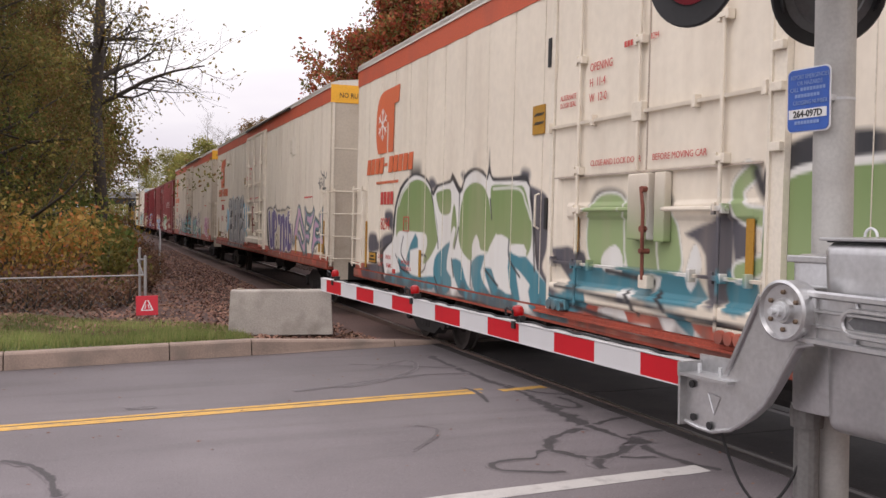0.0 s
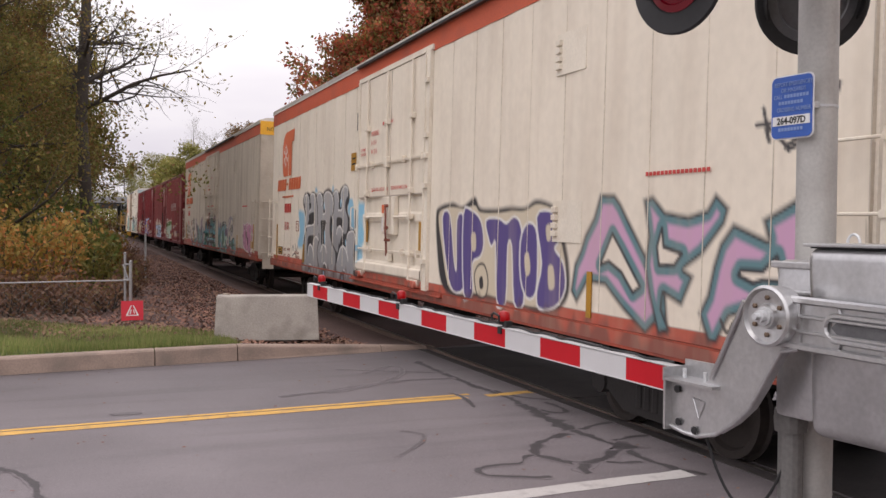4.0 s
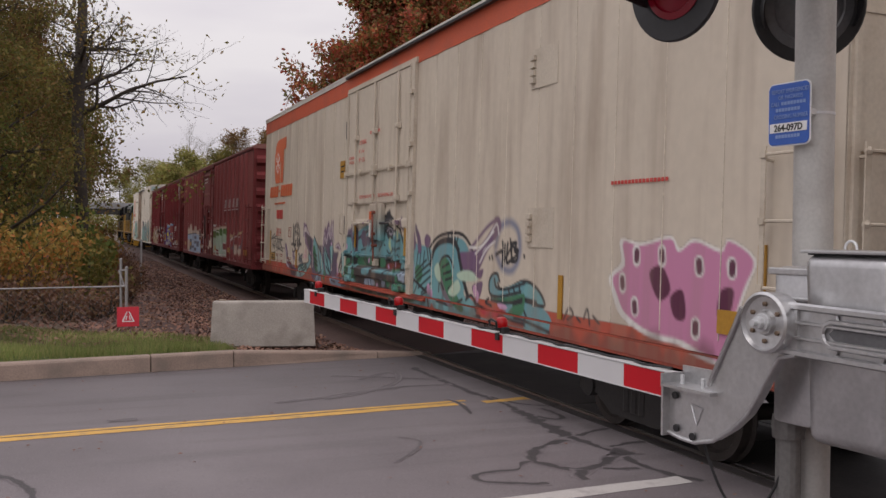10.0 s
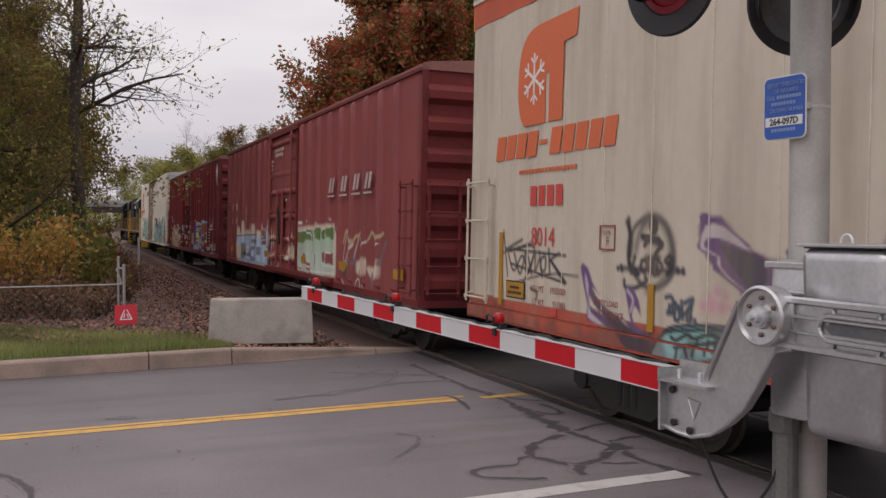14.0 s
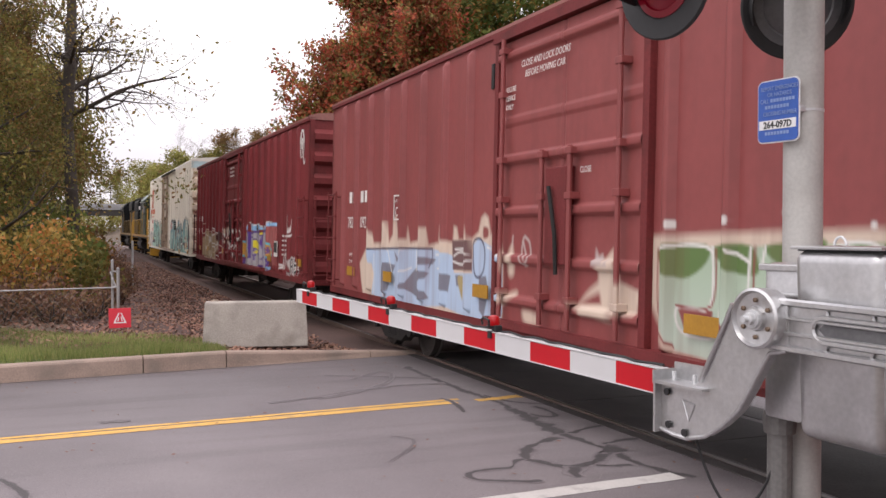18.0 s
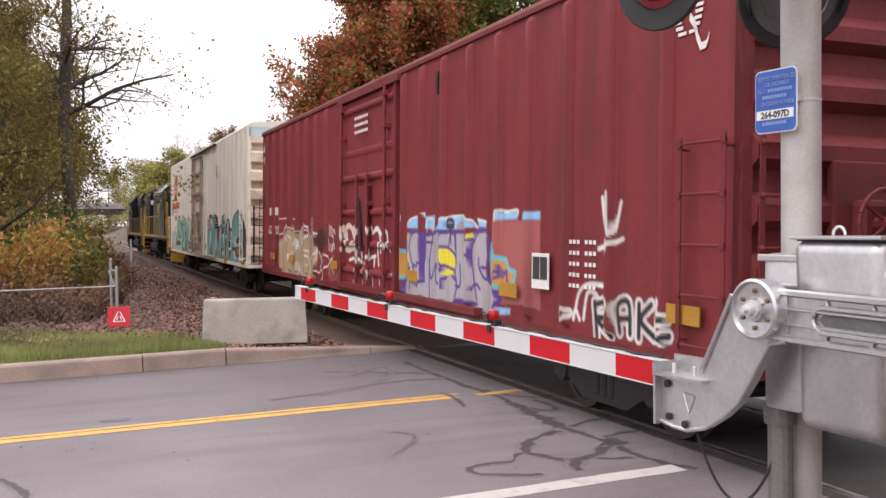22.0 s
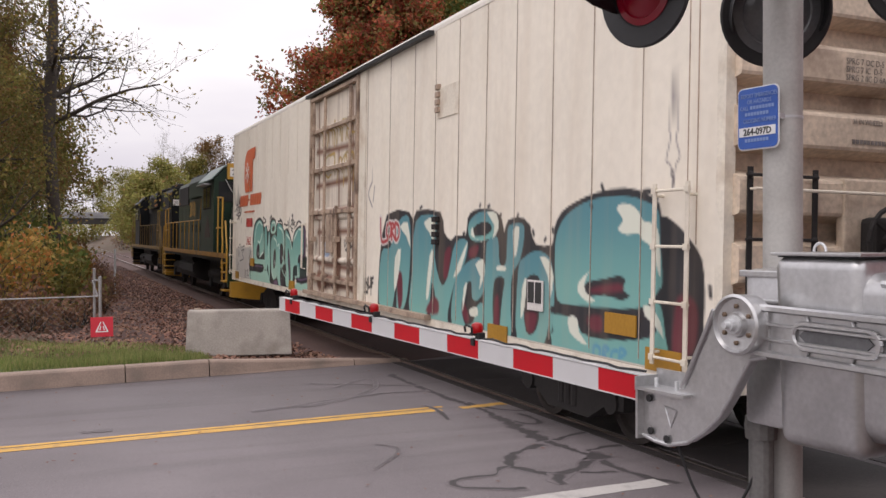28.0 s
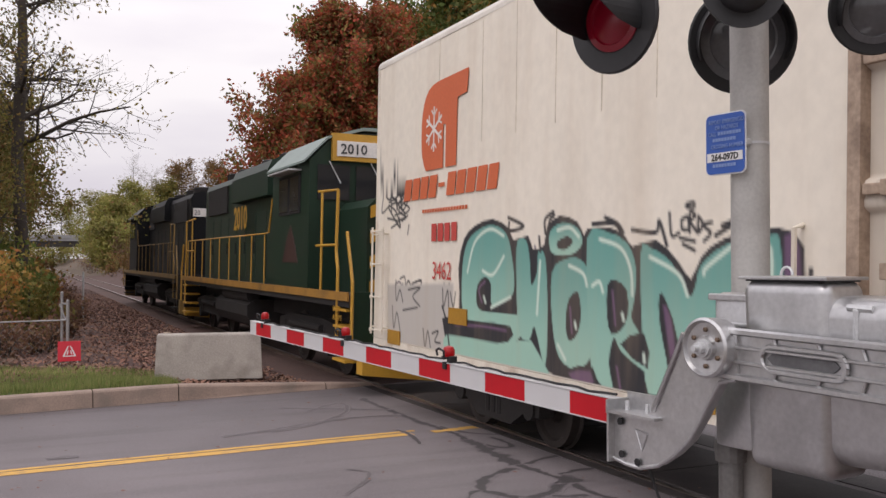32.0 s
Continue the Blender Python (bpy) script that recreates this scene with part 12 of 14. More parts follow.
    for u in (8.75, 11.75):
        bm = bmesh.new()
        for k2 in (-0.12, 0.0, 0.12):
            rod(bm, (-HALF - 0.03, L / 2 - u - k2, 1.14), (-HALF - 0.12, L / 2 - u - k2, 1.14), 0.055, seg=12)
        box(bm, -HALF - 0.08, -HALF - 0.02, L / 2 - u - 0.2, L / 2 - u + 0.2, 1.10, 1.21, bevel=0.01)
        sprayed("door_roller", bm, c, L, paint, door)
    bm = bmesh.new()
    box(bm, -HALF - 0.026, -HALF + 0.12, -L / 2, L / 2, 0.92, 1.085)
    sill = part("side_sill", bm, GRIMY_ORANGE, car, "grimy orange lower sill")
    side_sheet("sill_face", c, L, np.arange(0, L + 0.001, 0.02), np.arange(0.95, 1.085, 0.02), lambda u, z: 0.03 + 0 * u, paint, sill)
    boxed("floor_frame", UNDER, car, -HALF + 0.121, HALF, -L / 2 + 0.1, L / 2 - 0.1, 0.90, 1.08)
    bm = bmesh.new()
    box(bm, -HALF - 0.012, -HALF + 0.01, -L / 2, L / 2, 4.57, 4.87)
    part("orange_band", bm, ORANGE, car, "orange band under the roof")
    boxed("eave", CREAM_ROOF, car, -HALF - 0.03, -HALF + 0.02, -L / 2, L / 2, 4.87, 4.95)
    roof_on(car, L, 4.93, 0.24, CREAM_ROOF)
    boxed("door_track", BLACK, car, -HALF - 0.09, -HALF - 0.03, L / 2 - 16.0, L / 2 - 8.4, 4.86, 4.90, label="dark door track under the eave")
    for i in range(1, 26):
        u = PANEL * i
        if u < 8.3 or 12.5 < u < L - 0.2:
            plate("panel_seam", u - 0.004, u + 0.004, 1.21, 4.56, SEAM_SOFT, car, L, 0.003)
    # near and far ends
    for sg in (-1, 1):
        y = sg * L / 2
        lo, hi = sorted((y, y - sg * 0.03))
        # end walls take a darker cream than the side walls
        boxed("end_wall", WEATHERED_PLAIN, car, -HALF, HALF, lo, hi, 0.98, 4.55, label="darker cream end wall")
        lo, hi = sorted((y + sg * 0.012, y - sg * 0.03))
        boxed("end_band", AMBER, car, -HALF - 0.011, HALF + 0.011, lo, hi, 4.552, 4.94, label="amber yellow end band")
        coupler(car, L, sg)
    bm = bmesh.new()
    for z in (3.55, 2.62):
        box(bm, -HALF + 0.02, HALF - 0.02, -L / 2 - 0.008, -L / 2, z, z + 0.025)
    for x in (-1.49, 1.44):
        box(bm, x, x + 0.05, -L / 2 - 0.03, -L / 2, 1.0, 4.55)
    part("end_trim", bm, plain, car)
    words("NO RUNNING BOARD", 0.11, BLACK_TEXT, car, (-1.35, -L / 2 - 0.016, 4.66), Matrix(((1, 0, 0), (0, 0, -1), (0, 1, 0))), squeeze=0.85)
    end_ladder(car, L, -1.44, -0.81, 1.1, 2.68, 4, plain)
    end_ladder(car, L, -1.44, -0.81, 1.1, 2.68, 4, plain, 1)
    # dark plate on the end wall takes the place of a shaded recess
    boxed("opening_shade_plate", UNDER, car, -1.07, 0.9, -L / 2 - 0.012, -L / 2 + 0.02, 0.70, 1.08, label="dark plate for the shaded opening round the coupler")
    boxed("end_sill", WEATHERED_PLAIN, car, -HALF + 0.13, HALF - 0.03, -L / 2 - 0.003, -L / 2 + 0.02, 0.70, 0.978)
    brake_gear(car, L, plain, -0.50)
    ladder(car, L, 0.10, 0.72, 1.12, 2.66, 4, plain)
    ladder(car, L, 20.14, 20.70, 1.12, 2.70, 4, plain)
    # marks and fittings
    company_mark(car, L, 0.0)
    say(number, 1.75, 1.85, 0.21, RED_TEXT, car, L, 0.92)
    for i, t in enumerate(("OPENING", "H  11-4", "W  12-0")):
        say(t, 9.30, 3.56 - 0.155 * i, 0.085, RED_TEXT, door, L, out=0.05)
    say("ALTERNATE", 8.66, 3.33, 0.055, RED_TEXT, door, L, out=0.05)
    say("DOOR SEAL", 8.66, 3.25, 0.055, RED_TEXT, door, L, out=0.05)
    say("CLOSE AND LOCK DOOR", 9.36, 2.60, 0.06, RED_TEXT, door, L, 0.95, out=0.05)
    say("BEFORE MOVING CAR", 10.50, 2.60, 0.06, RED_TEXT, door, L, 0.95, out=0.05)
    blocks("door_code", 4, 9.96, 10.18, 3.70, 3.755, RED_TEXT, door, L, 0, 0.3).location.x = -0.035
    say(number, 10.42, 3.70, 0.055, RED_TEXT, door, L, out=0.05)
    plate("yellow_placard", 7.91, 8.22, 3.03, 3.36, YELLOW, car, L, label="yellow notice plate")
    blocks("notice_line", 5, 7.95, 8.18, 3.24, 3.27, BLACK_TEXT, car, L).location.x = -0.008
    blocks("notice_line", 5, 7.95, 8.18, 3.14, 3.17, BLACK_TEXT, car, L).location.x = -0.008
    plate("yellow_placard", 19.56, 20.06, 1.27, 1.46, YELLOW, car, L, label="yellow notice plate")
    shift = -0.11 if number == "8014" else -0.22
    plate("placard_edge", 1.24 + shift, 1.72 + shift, 1.235, 1.435, BLACK_TEXT, car, L, 0.0165)
    plate("yellow_placard", 1.255 + shift, 1.705 + shift, 1.25, 1.42, YELLOW, car, L, 0.02, label="yellow notice plate")
    blocks("notice_line", 6, 1.36 + shift, 1.60 + shift, 1.345, 1.375, BLACK_TEXT, car, L, 0, 0.3).location.x = -0.008
    blocks("notice_line", 9, 1.30 + shift, 1.66 + shift, 1.285, 1.315, BLACK_TEXT, car, L, 0, 0.3).location.x = -0.008
    for u, z0, z1 in ((4.07 if number == "8014" else 3.90, 1.14, 1.56), (0.92 if number == "8014" else 0.76, 1.13, 1.99), (8.98, 1.72, 2.12), (11.80, 1.64, 2.08), (16.9, 1.14, 1.6), (20.02, 1.14, 1.98)):
        plate("reflector", u, u + 0.09, z0, z1, YELLOW, car, L, 0.014 if 8.5 < u < 12.4 else 0.02)
    for z0, z1 in ((3.76, 4.08), (1.95, 2.30)):
        plate("latch_slot", 8.27, 8.34, z0, z1, BLACK, car, L)
    bm = bmesh.new()
    bent(bm, [(-HALF - 0.02, L / 2 - 8.14, 2.35), (-HALF - 0.07, L / 2 - 8.14, 2.33), (-HALF - 0.07, L / 2 - 8.14, 1.98), (-HALF - 0.02, L / 2 - 8.14, 1.95)], 0.014)
    part("grab_iron", bm, plain, car)
    for z in (3.87, 2.10):
        bm = bmesh.new()
        for i in range(4):
            box(bm, -HALF - 0.05, -HALF, L / 2 - 16.24, L / 2 - 16.14, z - 0.16 + 0.085 * i, z - 0.10 + 0.085 * i, bevel=0.008)
        part("hatch_hinge", bm, plain, car)
        plate("hatch", 16.12, 16.75, z - 0.22, z + 0.22, plain, car, L, 0.014)
    blocks("web_line", 16, 17.9, 18.85, 2.51, 2.545, RED_TEXT, car, L, 0, 0.3)
    limit, empty, du = {"8294": ("194200", "91800", -0.15), "8181": ("193600", "92400", -0.11), "8014": ("195000", "91000", 0.0)}[number]
    ink = DATA_RED if number != "8294" else RED_TEXT
    for t, u, z, size, q in (("LD LMT", 1.78, 1.345, 0.07, 0.9), (limit, 2.22, 1.345, 0.074, 1.05), ("LT WT", 1.82, 1.20, 0.07, 0.9), (empty, 2.29, 1.20, 0.074, 1.05), ("EMPTY LOAD", 3.14, 1.305, 0.058, 0.9), ("7 16\" ADJ BLOCK", 3.15, 1.205, 0.058, 0.85), ("PLATE", 3.275 - du * 0.1, 1.985, 0.045, 0.85), ("F", 3.34 - du * 0.1, 1.885, 0.085, 1.0)):
        say(t, u + du, z, size, ink, car, L, q)
    bm = bmesh.new()
    for a, b2, z0, z1 in ((3.22, 3.50, 2.065, 2.08), (3.22, 3.50, 1.84, 1.855), (3.22, 3.235, 1.855, 2.065), (3.485, 3.50, 1.855, 2.065)):
        box(bm, -HALF - 0.018, -HALF - 0.012, L / 2 - b2 - du, L / 2 - a - du, z0, z1)
    part("plate_frame", bm, ink, car)
    plate("stencil_patch", 2.22 + (0.28 if number == "8294" else 0), 2.37 + (0.28 if number == "8294" else 0), 1.115, 1.19, RED_TEXT, car, L, 0.016, "small red square")
    underframe(car, L, 0.95)
    truck(car, L / 2 - 3.1)
    truck(car, -L / 2 + 3.1)
    return car


DATA_RED = mat("faded_red_data", (0.26, 0.075, 0.055), 0.7, 0, 4, 0.25, 30, 0.03)
WORN_WHITE = mat("worn_white_lettering", (0.40, 0.34, 0.32), 0.7, 0, 4, 0.25, 30, 0.03)
RIBS = (0.91, 1.75, 2.58, 3.41, 4.24, 5.10, 5.95, 6.80, 11.1, 11.9, 12.72, 13.6, 14.45, 15.27, 16.1, 16.95, 17.8)


RIBS_FIFTH = (0.75, 1.57, 2.43, 3.27, 4.08, 4.9, 5.7, 6.55) + RIBS[8:]


def box_relief(u, z, ribs=RIBS):
    out = np.zeros_like(u)
    for r in ribs:
        out = np.maximum(out, 0.075 * smooth(0.058, 0.038, np.abs(u - r)))
    return out * smooth(4.34, 4.26, z) * smooth(1.0, 1.05, z)


def boxcar(left, right, painter, label, fifth=False):
    L = left - right
    paint = BROWN if fifth else FADED_BROWN
    car = new("boxcar")
    tagged(car, label, "railway car", group="freight cars of the train")
    TRAIN.append((car, (left + right) / 2))
    c = Canvas(L, 0.95, 2.72)
    painter(c)

    def relief(u, z):
        return box_relief(u, z, RIBS_FIFTH if fifth else RIBS)
    boxed("body", BROWN_PLAIN, car, -HALF + 0.05, HALF, -L / 2 + 0.05, L / 2 - 0.05, 1.0, 4.40)
    zs = np.concatenate([np.arange(0.95, 2.72, 0.02), np.linspace(2.72, 4.25, 7), [4.30, 4.34, 4.40]])
    side_sheet("side_wall", c, L, np.arange(0, 7.66, 0.02), zs, relief, paint, car, "ribbed red brown sheets with sprayed lettering")
    side_sheet("side_wall", c, L, np.arange(10.80, L + 0.001, 0.02), zs, relief, paint, car, "ribbed red brown sheets with sprayed lettering")

    def door_relief(u, z):
        out = 0.03 + np.zeros_like(u)
        for zz in (1.25, 1.72, 2.26, 2.86, 3.30, 4.05):
            out = np.maximum(out, 0.03 + (0.05 if zz != 3.30 else 0.015) * smooth(0.06, 0.035, np.abs(z - zz)))
        return out + np.where(np.abs(u - 9.25) < 0.012, -0.04, 0.0)
    door = side_sheet("door", c, L, np.arange(7.72, 10.76, 0.02), np.concatenate([np.arange(1.02, 4.24, 0.02)]), door_relief, paint, car, "red brown plug door with lock rods")
    bm = bmesh.new()
    for u in (7.68, 10.80):
        box(bm, -HALF - 0.075, -HALF + 0.05, L / 2 - u - 0.05, L / 2 - u + 0.05, 0.98, 4.34)
    box(bm, -HALF - 0.10, -HALF + 0.05, L / 2 - 11.0, L / 2 - 7.6, 4.24, 4.33)
    box(bm, -HALF - 0.12, -HALF + 0.05, L / 2 - 14.0, L / 2 - 7.5, 0.93, 1.02)
    part("door_frame", bm, BROWN_PLAIN, car)
    for u in (7.95, 8.95, 9.55, 10.45):
        bm = bmesh.new()
        lo = 1.05
        bent(bm, [(-HALF - 0.12, L / 2 - u, z) for z in steps(lo, 4.24 if u in (7.95, 10.45) else 2.9, 60)], 0.028, 8)
        for z in (1.35, 2.4, 2.85) + ((3.6, 4.1) if u in (7.95, 10.45) else ()):
            box(bm, -HALF - 0.15, -HALF - 0.03, L / 2 - u - 0.06, L / 2 - u + 0.06, z - 0.035, z + 0.035, bevel=0.008)
        sprayed("lock_rod", bm, c, L, paint, door)
    bm = bmesh.new()
    box(bm, -HALF - 0.13, -HALF - 0.03, L / 2 - 9.5, L / 2 - 9.05, 1.7, 2.7, bevel=0.015)
    lock = part("lock_box", bm, BROWN_PLAIN, door)
    bm = bmesh.new()
    bent(bm, [(-HALF - 0.17, L / 2 - 9.2, 2.5), (-HALF - 0.17, L / 2 - 9.35, 2.0), (-HALF - 0.15, L / 2 - 9.35, 1.6)], 0.022)
    part("lock_lever", bm, UNDER, lock)
    boxed("side_sill", BROWN_PLAIN, car, -HALF - 0.01, HALF, -L / 2, L / 2, 0.84, 0.95)
    bm = bmesh.new()
    box(bm, -HALF - 0.035, -HALF + 0.01, -L / 2, L / 2, 4.345, 4.40)
    part("top_chord", bm, BROWN_PLAIN, car)
    roof_on(car, L, 4.40, 0.22, BROWN_ROOF, ribs=16)
    for sg in (-1, 1):
        bm = bmesh.new()
        y = sg * L / 2
        shape = [(y - sg * 0.05, 0.95)]
        for i in range(7):
            z = 1.05 + 0.47 * i
            shape += [(y - sg * 0.03, z), (y + sg * 0.07, z + 0.08), (y + sg * 0.07, z + 0.20), (y - sg * 0.03, z + 0.30)]
        shape += [(y - sg * 0.03, 4.38), (y - sg * 0.05, 4.5), (y - sg * 0.08, 0.95)]
        prism(bm, shape, -HALF + 0.09, HALF - 0.09, "x")
        part("end_wall", bm, BROWN_PLAIN, car, "corrugated red brown end")
        for x in (-HALF, HALF - 0.1):
            lo, hi = sorted((y, y - sg * 0.1))
            boxed("corner_post", BROWN_PLAIN, car, x, x + 0.1, lo, hi, 0.95, 4.42)
        coupler(car, L, sg)
        end_ladder(car, L, -1.41, -0.92, 1.0, 2.72, 5, BROWN_PLAIN, sg)
    brake_gear(car, L, BROWN_PLAIN, -0.40, BROWN_PLAIN)
    ladder(car, L, 0.08, 0.62, 1.0, 2.75, 5, BROWN_PLAIN)
    ladder(car, L, L - 0.66, L - 0.1, 1.0, 2.75, 5, BROWN_PLAIN)
    for u in (1.35, 3.4, 7.05, 11.4, 14.6, 17.9):
        plate("reflector", u, u + 0.45, 1.22, 1.38, YELLOW, car, L, 0.065)
    if fifth:
        blocks("owner_code", 2, 0.99, 1.44, 2.29, 2.48, WHITE_TEXT, car, L, 0.0, 0.3)
        blocks("owner_code", 2, 1.66, 2.05, 2.29, 2.48, WHITE_TEXT, car, L, 0.0, 0.3)
        say("622", 0.90, 1.84, 0.20, WHITE_TEXT, car, L, 0.95)
        say("920", 1.70, 1.84, 0.20, WHITE_TEXT, car, L, 0.95)
        bm = bmesh.new()
        lathe(bm, [(0.25, 0), (0.25, 0.006)], Matrix.Translation((-HALF - 0.02, L / 2 - 0.42, 3.85)) @ Matrix.Rotation(radians(90), 4, "Y"), 28)
        disc = part("emblem", bm, WHITE_TEXT, car, "white round emblem")
        bm = bmesh.new()
        box(bm, -HALF - 0.026, -HALF - 0.021, L / 2 - 0.47, L / 2 - 0.37, 3.62, 4.08)
        box(bm, -HALF - 0.027, -HALF - 0.0215, L / 2 - 0.64, L / 2 - 0.20, 3.79, 3.91)
        part("emblem_cross", bm, BROWN_PLAIN, disc)
        bm = bmesh.new()

        def flat(points):
            prism(bm, [(L / 2 - 18.08 - p, 3.90 + q) for p, q in points], -HALF - 0.016, -HALF - 0.010, "x")
        arch = [math.pi * k4 / 14 for k4 in range(15)]
        for a, b2 in zip(arch, arch[1:]):      # closed upper half of the loop
            flat([(0.21 * math.cos(a), 0.32 * math.sin(a)), (0.21 * math.cos(b2), 0.32 * math.sin(b2)), (0.115 * math.cos(b2), 0.27 * math.sin(b2)), (0.115 * math.cos(a), 0.27 * math.sin(a))])
        for k4 in range(6):                    # hatched lower half
            z = -0.035 - 0.05 * k4
            wide = 0.21 * math.sqrt(max(0.0, 1 - (z / 0.36) ** 2))
            inner = 0.115 * math.sqrt(max(0.0, 1 - (z / 0.29) ** 2))
            for sg in (-1, 1):
                flat([(sg * inner, z - 0.014), (sg * wide, z - 0.014), (sg * wide, z + 0.014), (sg * inner, z + 0.014)])
        for k4 in range(14):
            a, b2 = 2 * math.pi * k4 / 14, 2 * math.pi * (k4 + 1) / 14
            flat([(0.088 * math.cos(a), 0.13 * math.sin(a)), (0.088 * math.cos(b2), 0.13 * math.sin(b2)), (0.066 * math.cos(b2), 0.10 * math.sin(b2)), (0.066 * math.cos(a), 0.10 * math.sin(a))])
        flat([(-0.014, -0.1), (0.014, -0.1), (0.014, 0.1), (-0.014, 0.1)])
        flat([(-0.066, -0.02), (-0.018, -0.02), (-0.018, 0.02), (-0.066, 0.02)])
        flat([(0.018, -0.02), (0.066, -0.02), (0.066, 0.02), (0.018, 0.02)])
        tail = [(0.02, -0.16), (0.09, -0.24), (0.12, -0.34), (0.17, -0.43), (0.24, -0.42), (0.27, -0.36)]
        for (p0, q0), (p1, q1) in zip(tail, tail[1:]):
            flat([(p0, q0 - 0.03), (p1, q1 - 0.03), (p1 + 0.012, q1 + 0.03), (p0 + 0.012, q0 + 0.03)])
        part("emblem", bm, WHITE_TEXT, car, "white looped emblem with a hatched foot")
        plate("label_plate", 15.42, 15.80, 1.36, 1.74, WHITE_TEXT, car, L, 0.06, "black and white data plate")
        plate("label_field", 15.45, 15.60, 1.46, 1.70, BLACK_TEXT, car, L, 0.066)
        plate("label_field", 15.62, 15.77, 1.46, 1.70, BLACK_TEXT, car, L, 0.066)
        for i in range(5):
            blocks("data_line", 7, 16.15, 16.7, 1.85 - 0.11 * i, 1.89 - 0.11 * i, WHITE_TEXT, car, L, 0, 0.35, (3,))
        for i in range(3):
            blocks("data_line", 6, 8.7, 9.5, 3.86 - 0.12 * i, 3.91 - 0.12 * i, WHITE_TEXT, car, L, 0, 0.3).location.x = -0.075
    else:
        blocks("owner_code", 2, 1.28, 1.74, 2.51, 2.71, WHITE_TEXT, car, L, 0.0, 0.3)
        blocks("owner_code", 2, 1.98, 2.46, 2.51, 2.71, WHITE_TEXT, car, L, 0.0, 0.3)
        say("782", 1.20, 2.07, 0.20, WHITE_TEXT, car, L, 0.82)
        say("092", 1.98, 2.07, 0.20, WHITE_TEXT, car, L, 0.82)
        say("LD LMT", 1.33, 1.56, 0.06, WHITE_TEXT, car, L)
        say("LT WT", 1.33, 1.44, 0.06, WHITE_TEXT, car, L)
        bm = bmesh.new()
        for a, b2, z0, z1 in ((3.78, 4.08, 2.56, 2.585), (3.78, 4.08, 2.19, 2.215), (3.78, 3.805, 2.19, 2.585), (4.055, 4.08, 2.19, 2.585)):
            box(bm, -HALF - 0.016, -HALF - 0.008, L / 2 - b2, L / 2 - a, z0, z1)
        part("plate_frame", bm, WHITE_TEXT, car)
        say("PLATE", 3.82, 2.46, 0.05, WHITE_TEXT, car, L, 0.7)
        say("C", 3.87, 2.25, 0.15, WHITE_TEXT, car, L)
        for u, w in ((13.72, 0.44), (14.62, 0.44), (15.46, 0.42), (16.20, 0.42)):
            blocks("owner_letter", 2, u, u + w, 2.70, 2.98, WORN_WHITE, car, L, 0.12, 0.42).location.x = -0.05
            plate("owner_stroke", u - 0.1, u + 0.42, 2.61, 2.645, WORN_WHITE, car, L, 0.062)
        say("CLOSE AND LOCK DOORS", 8.35, 3.86, 0.075, WHITE_TEXT, door, L, 0.85, out=0.09, shear=0.2)
        say("BEFORE MOVING CAR", 8.45, 3.74, 0.075, WHITE_TEXT, door, L, 0.85, out=0.09, shear=0.2)
        for k4, t4 in enumerate(("SECURE", "DEVICE", "ONLY")):
            say(t4, 7.98, 3.62 - 0.1 * k4, 0.06, WHITE_TEXT, door, L, out=0.09)
        say("CLOSE", 9.7, 2.62, 0.06, WHITE_TEXT, door, L, out=0.09)
    for u, z in ((7.4, 3.75), (12.4, 3.85)):
        plate("latch_slot", u, u + 0.08, z, z + 0.3, BLACK, car, L)
    underframe(car, L, 0.9)
    truck(car, L / 2 - 2.6)
    truck(car, -L / 2 + 2.6)
    return car


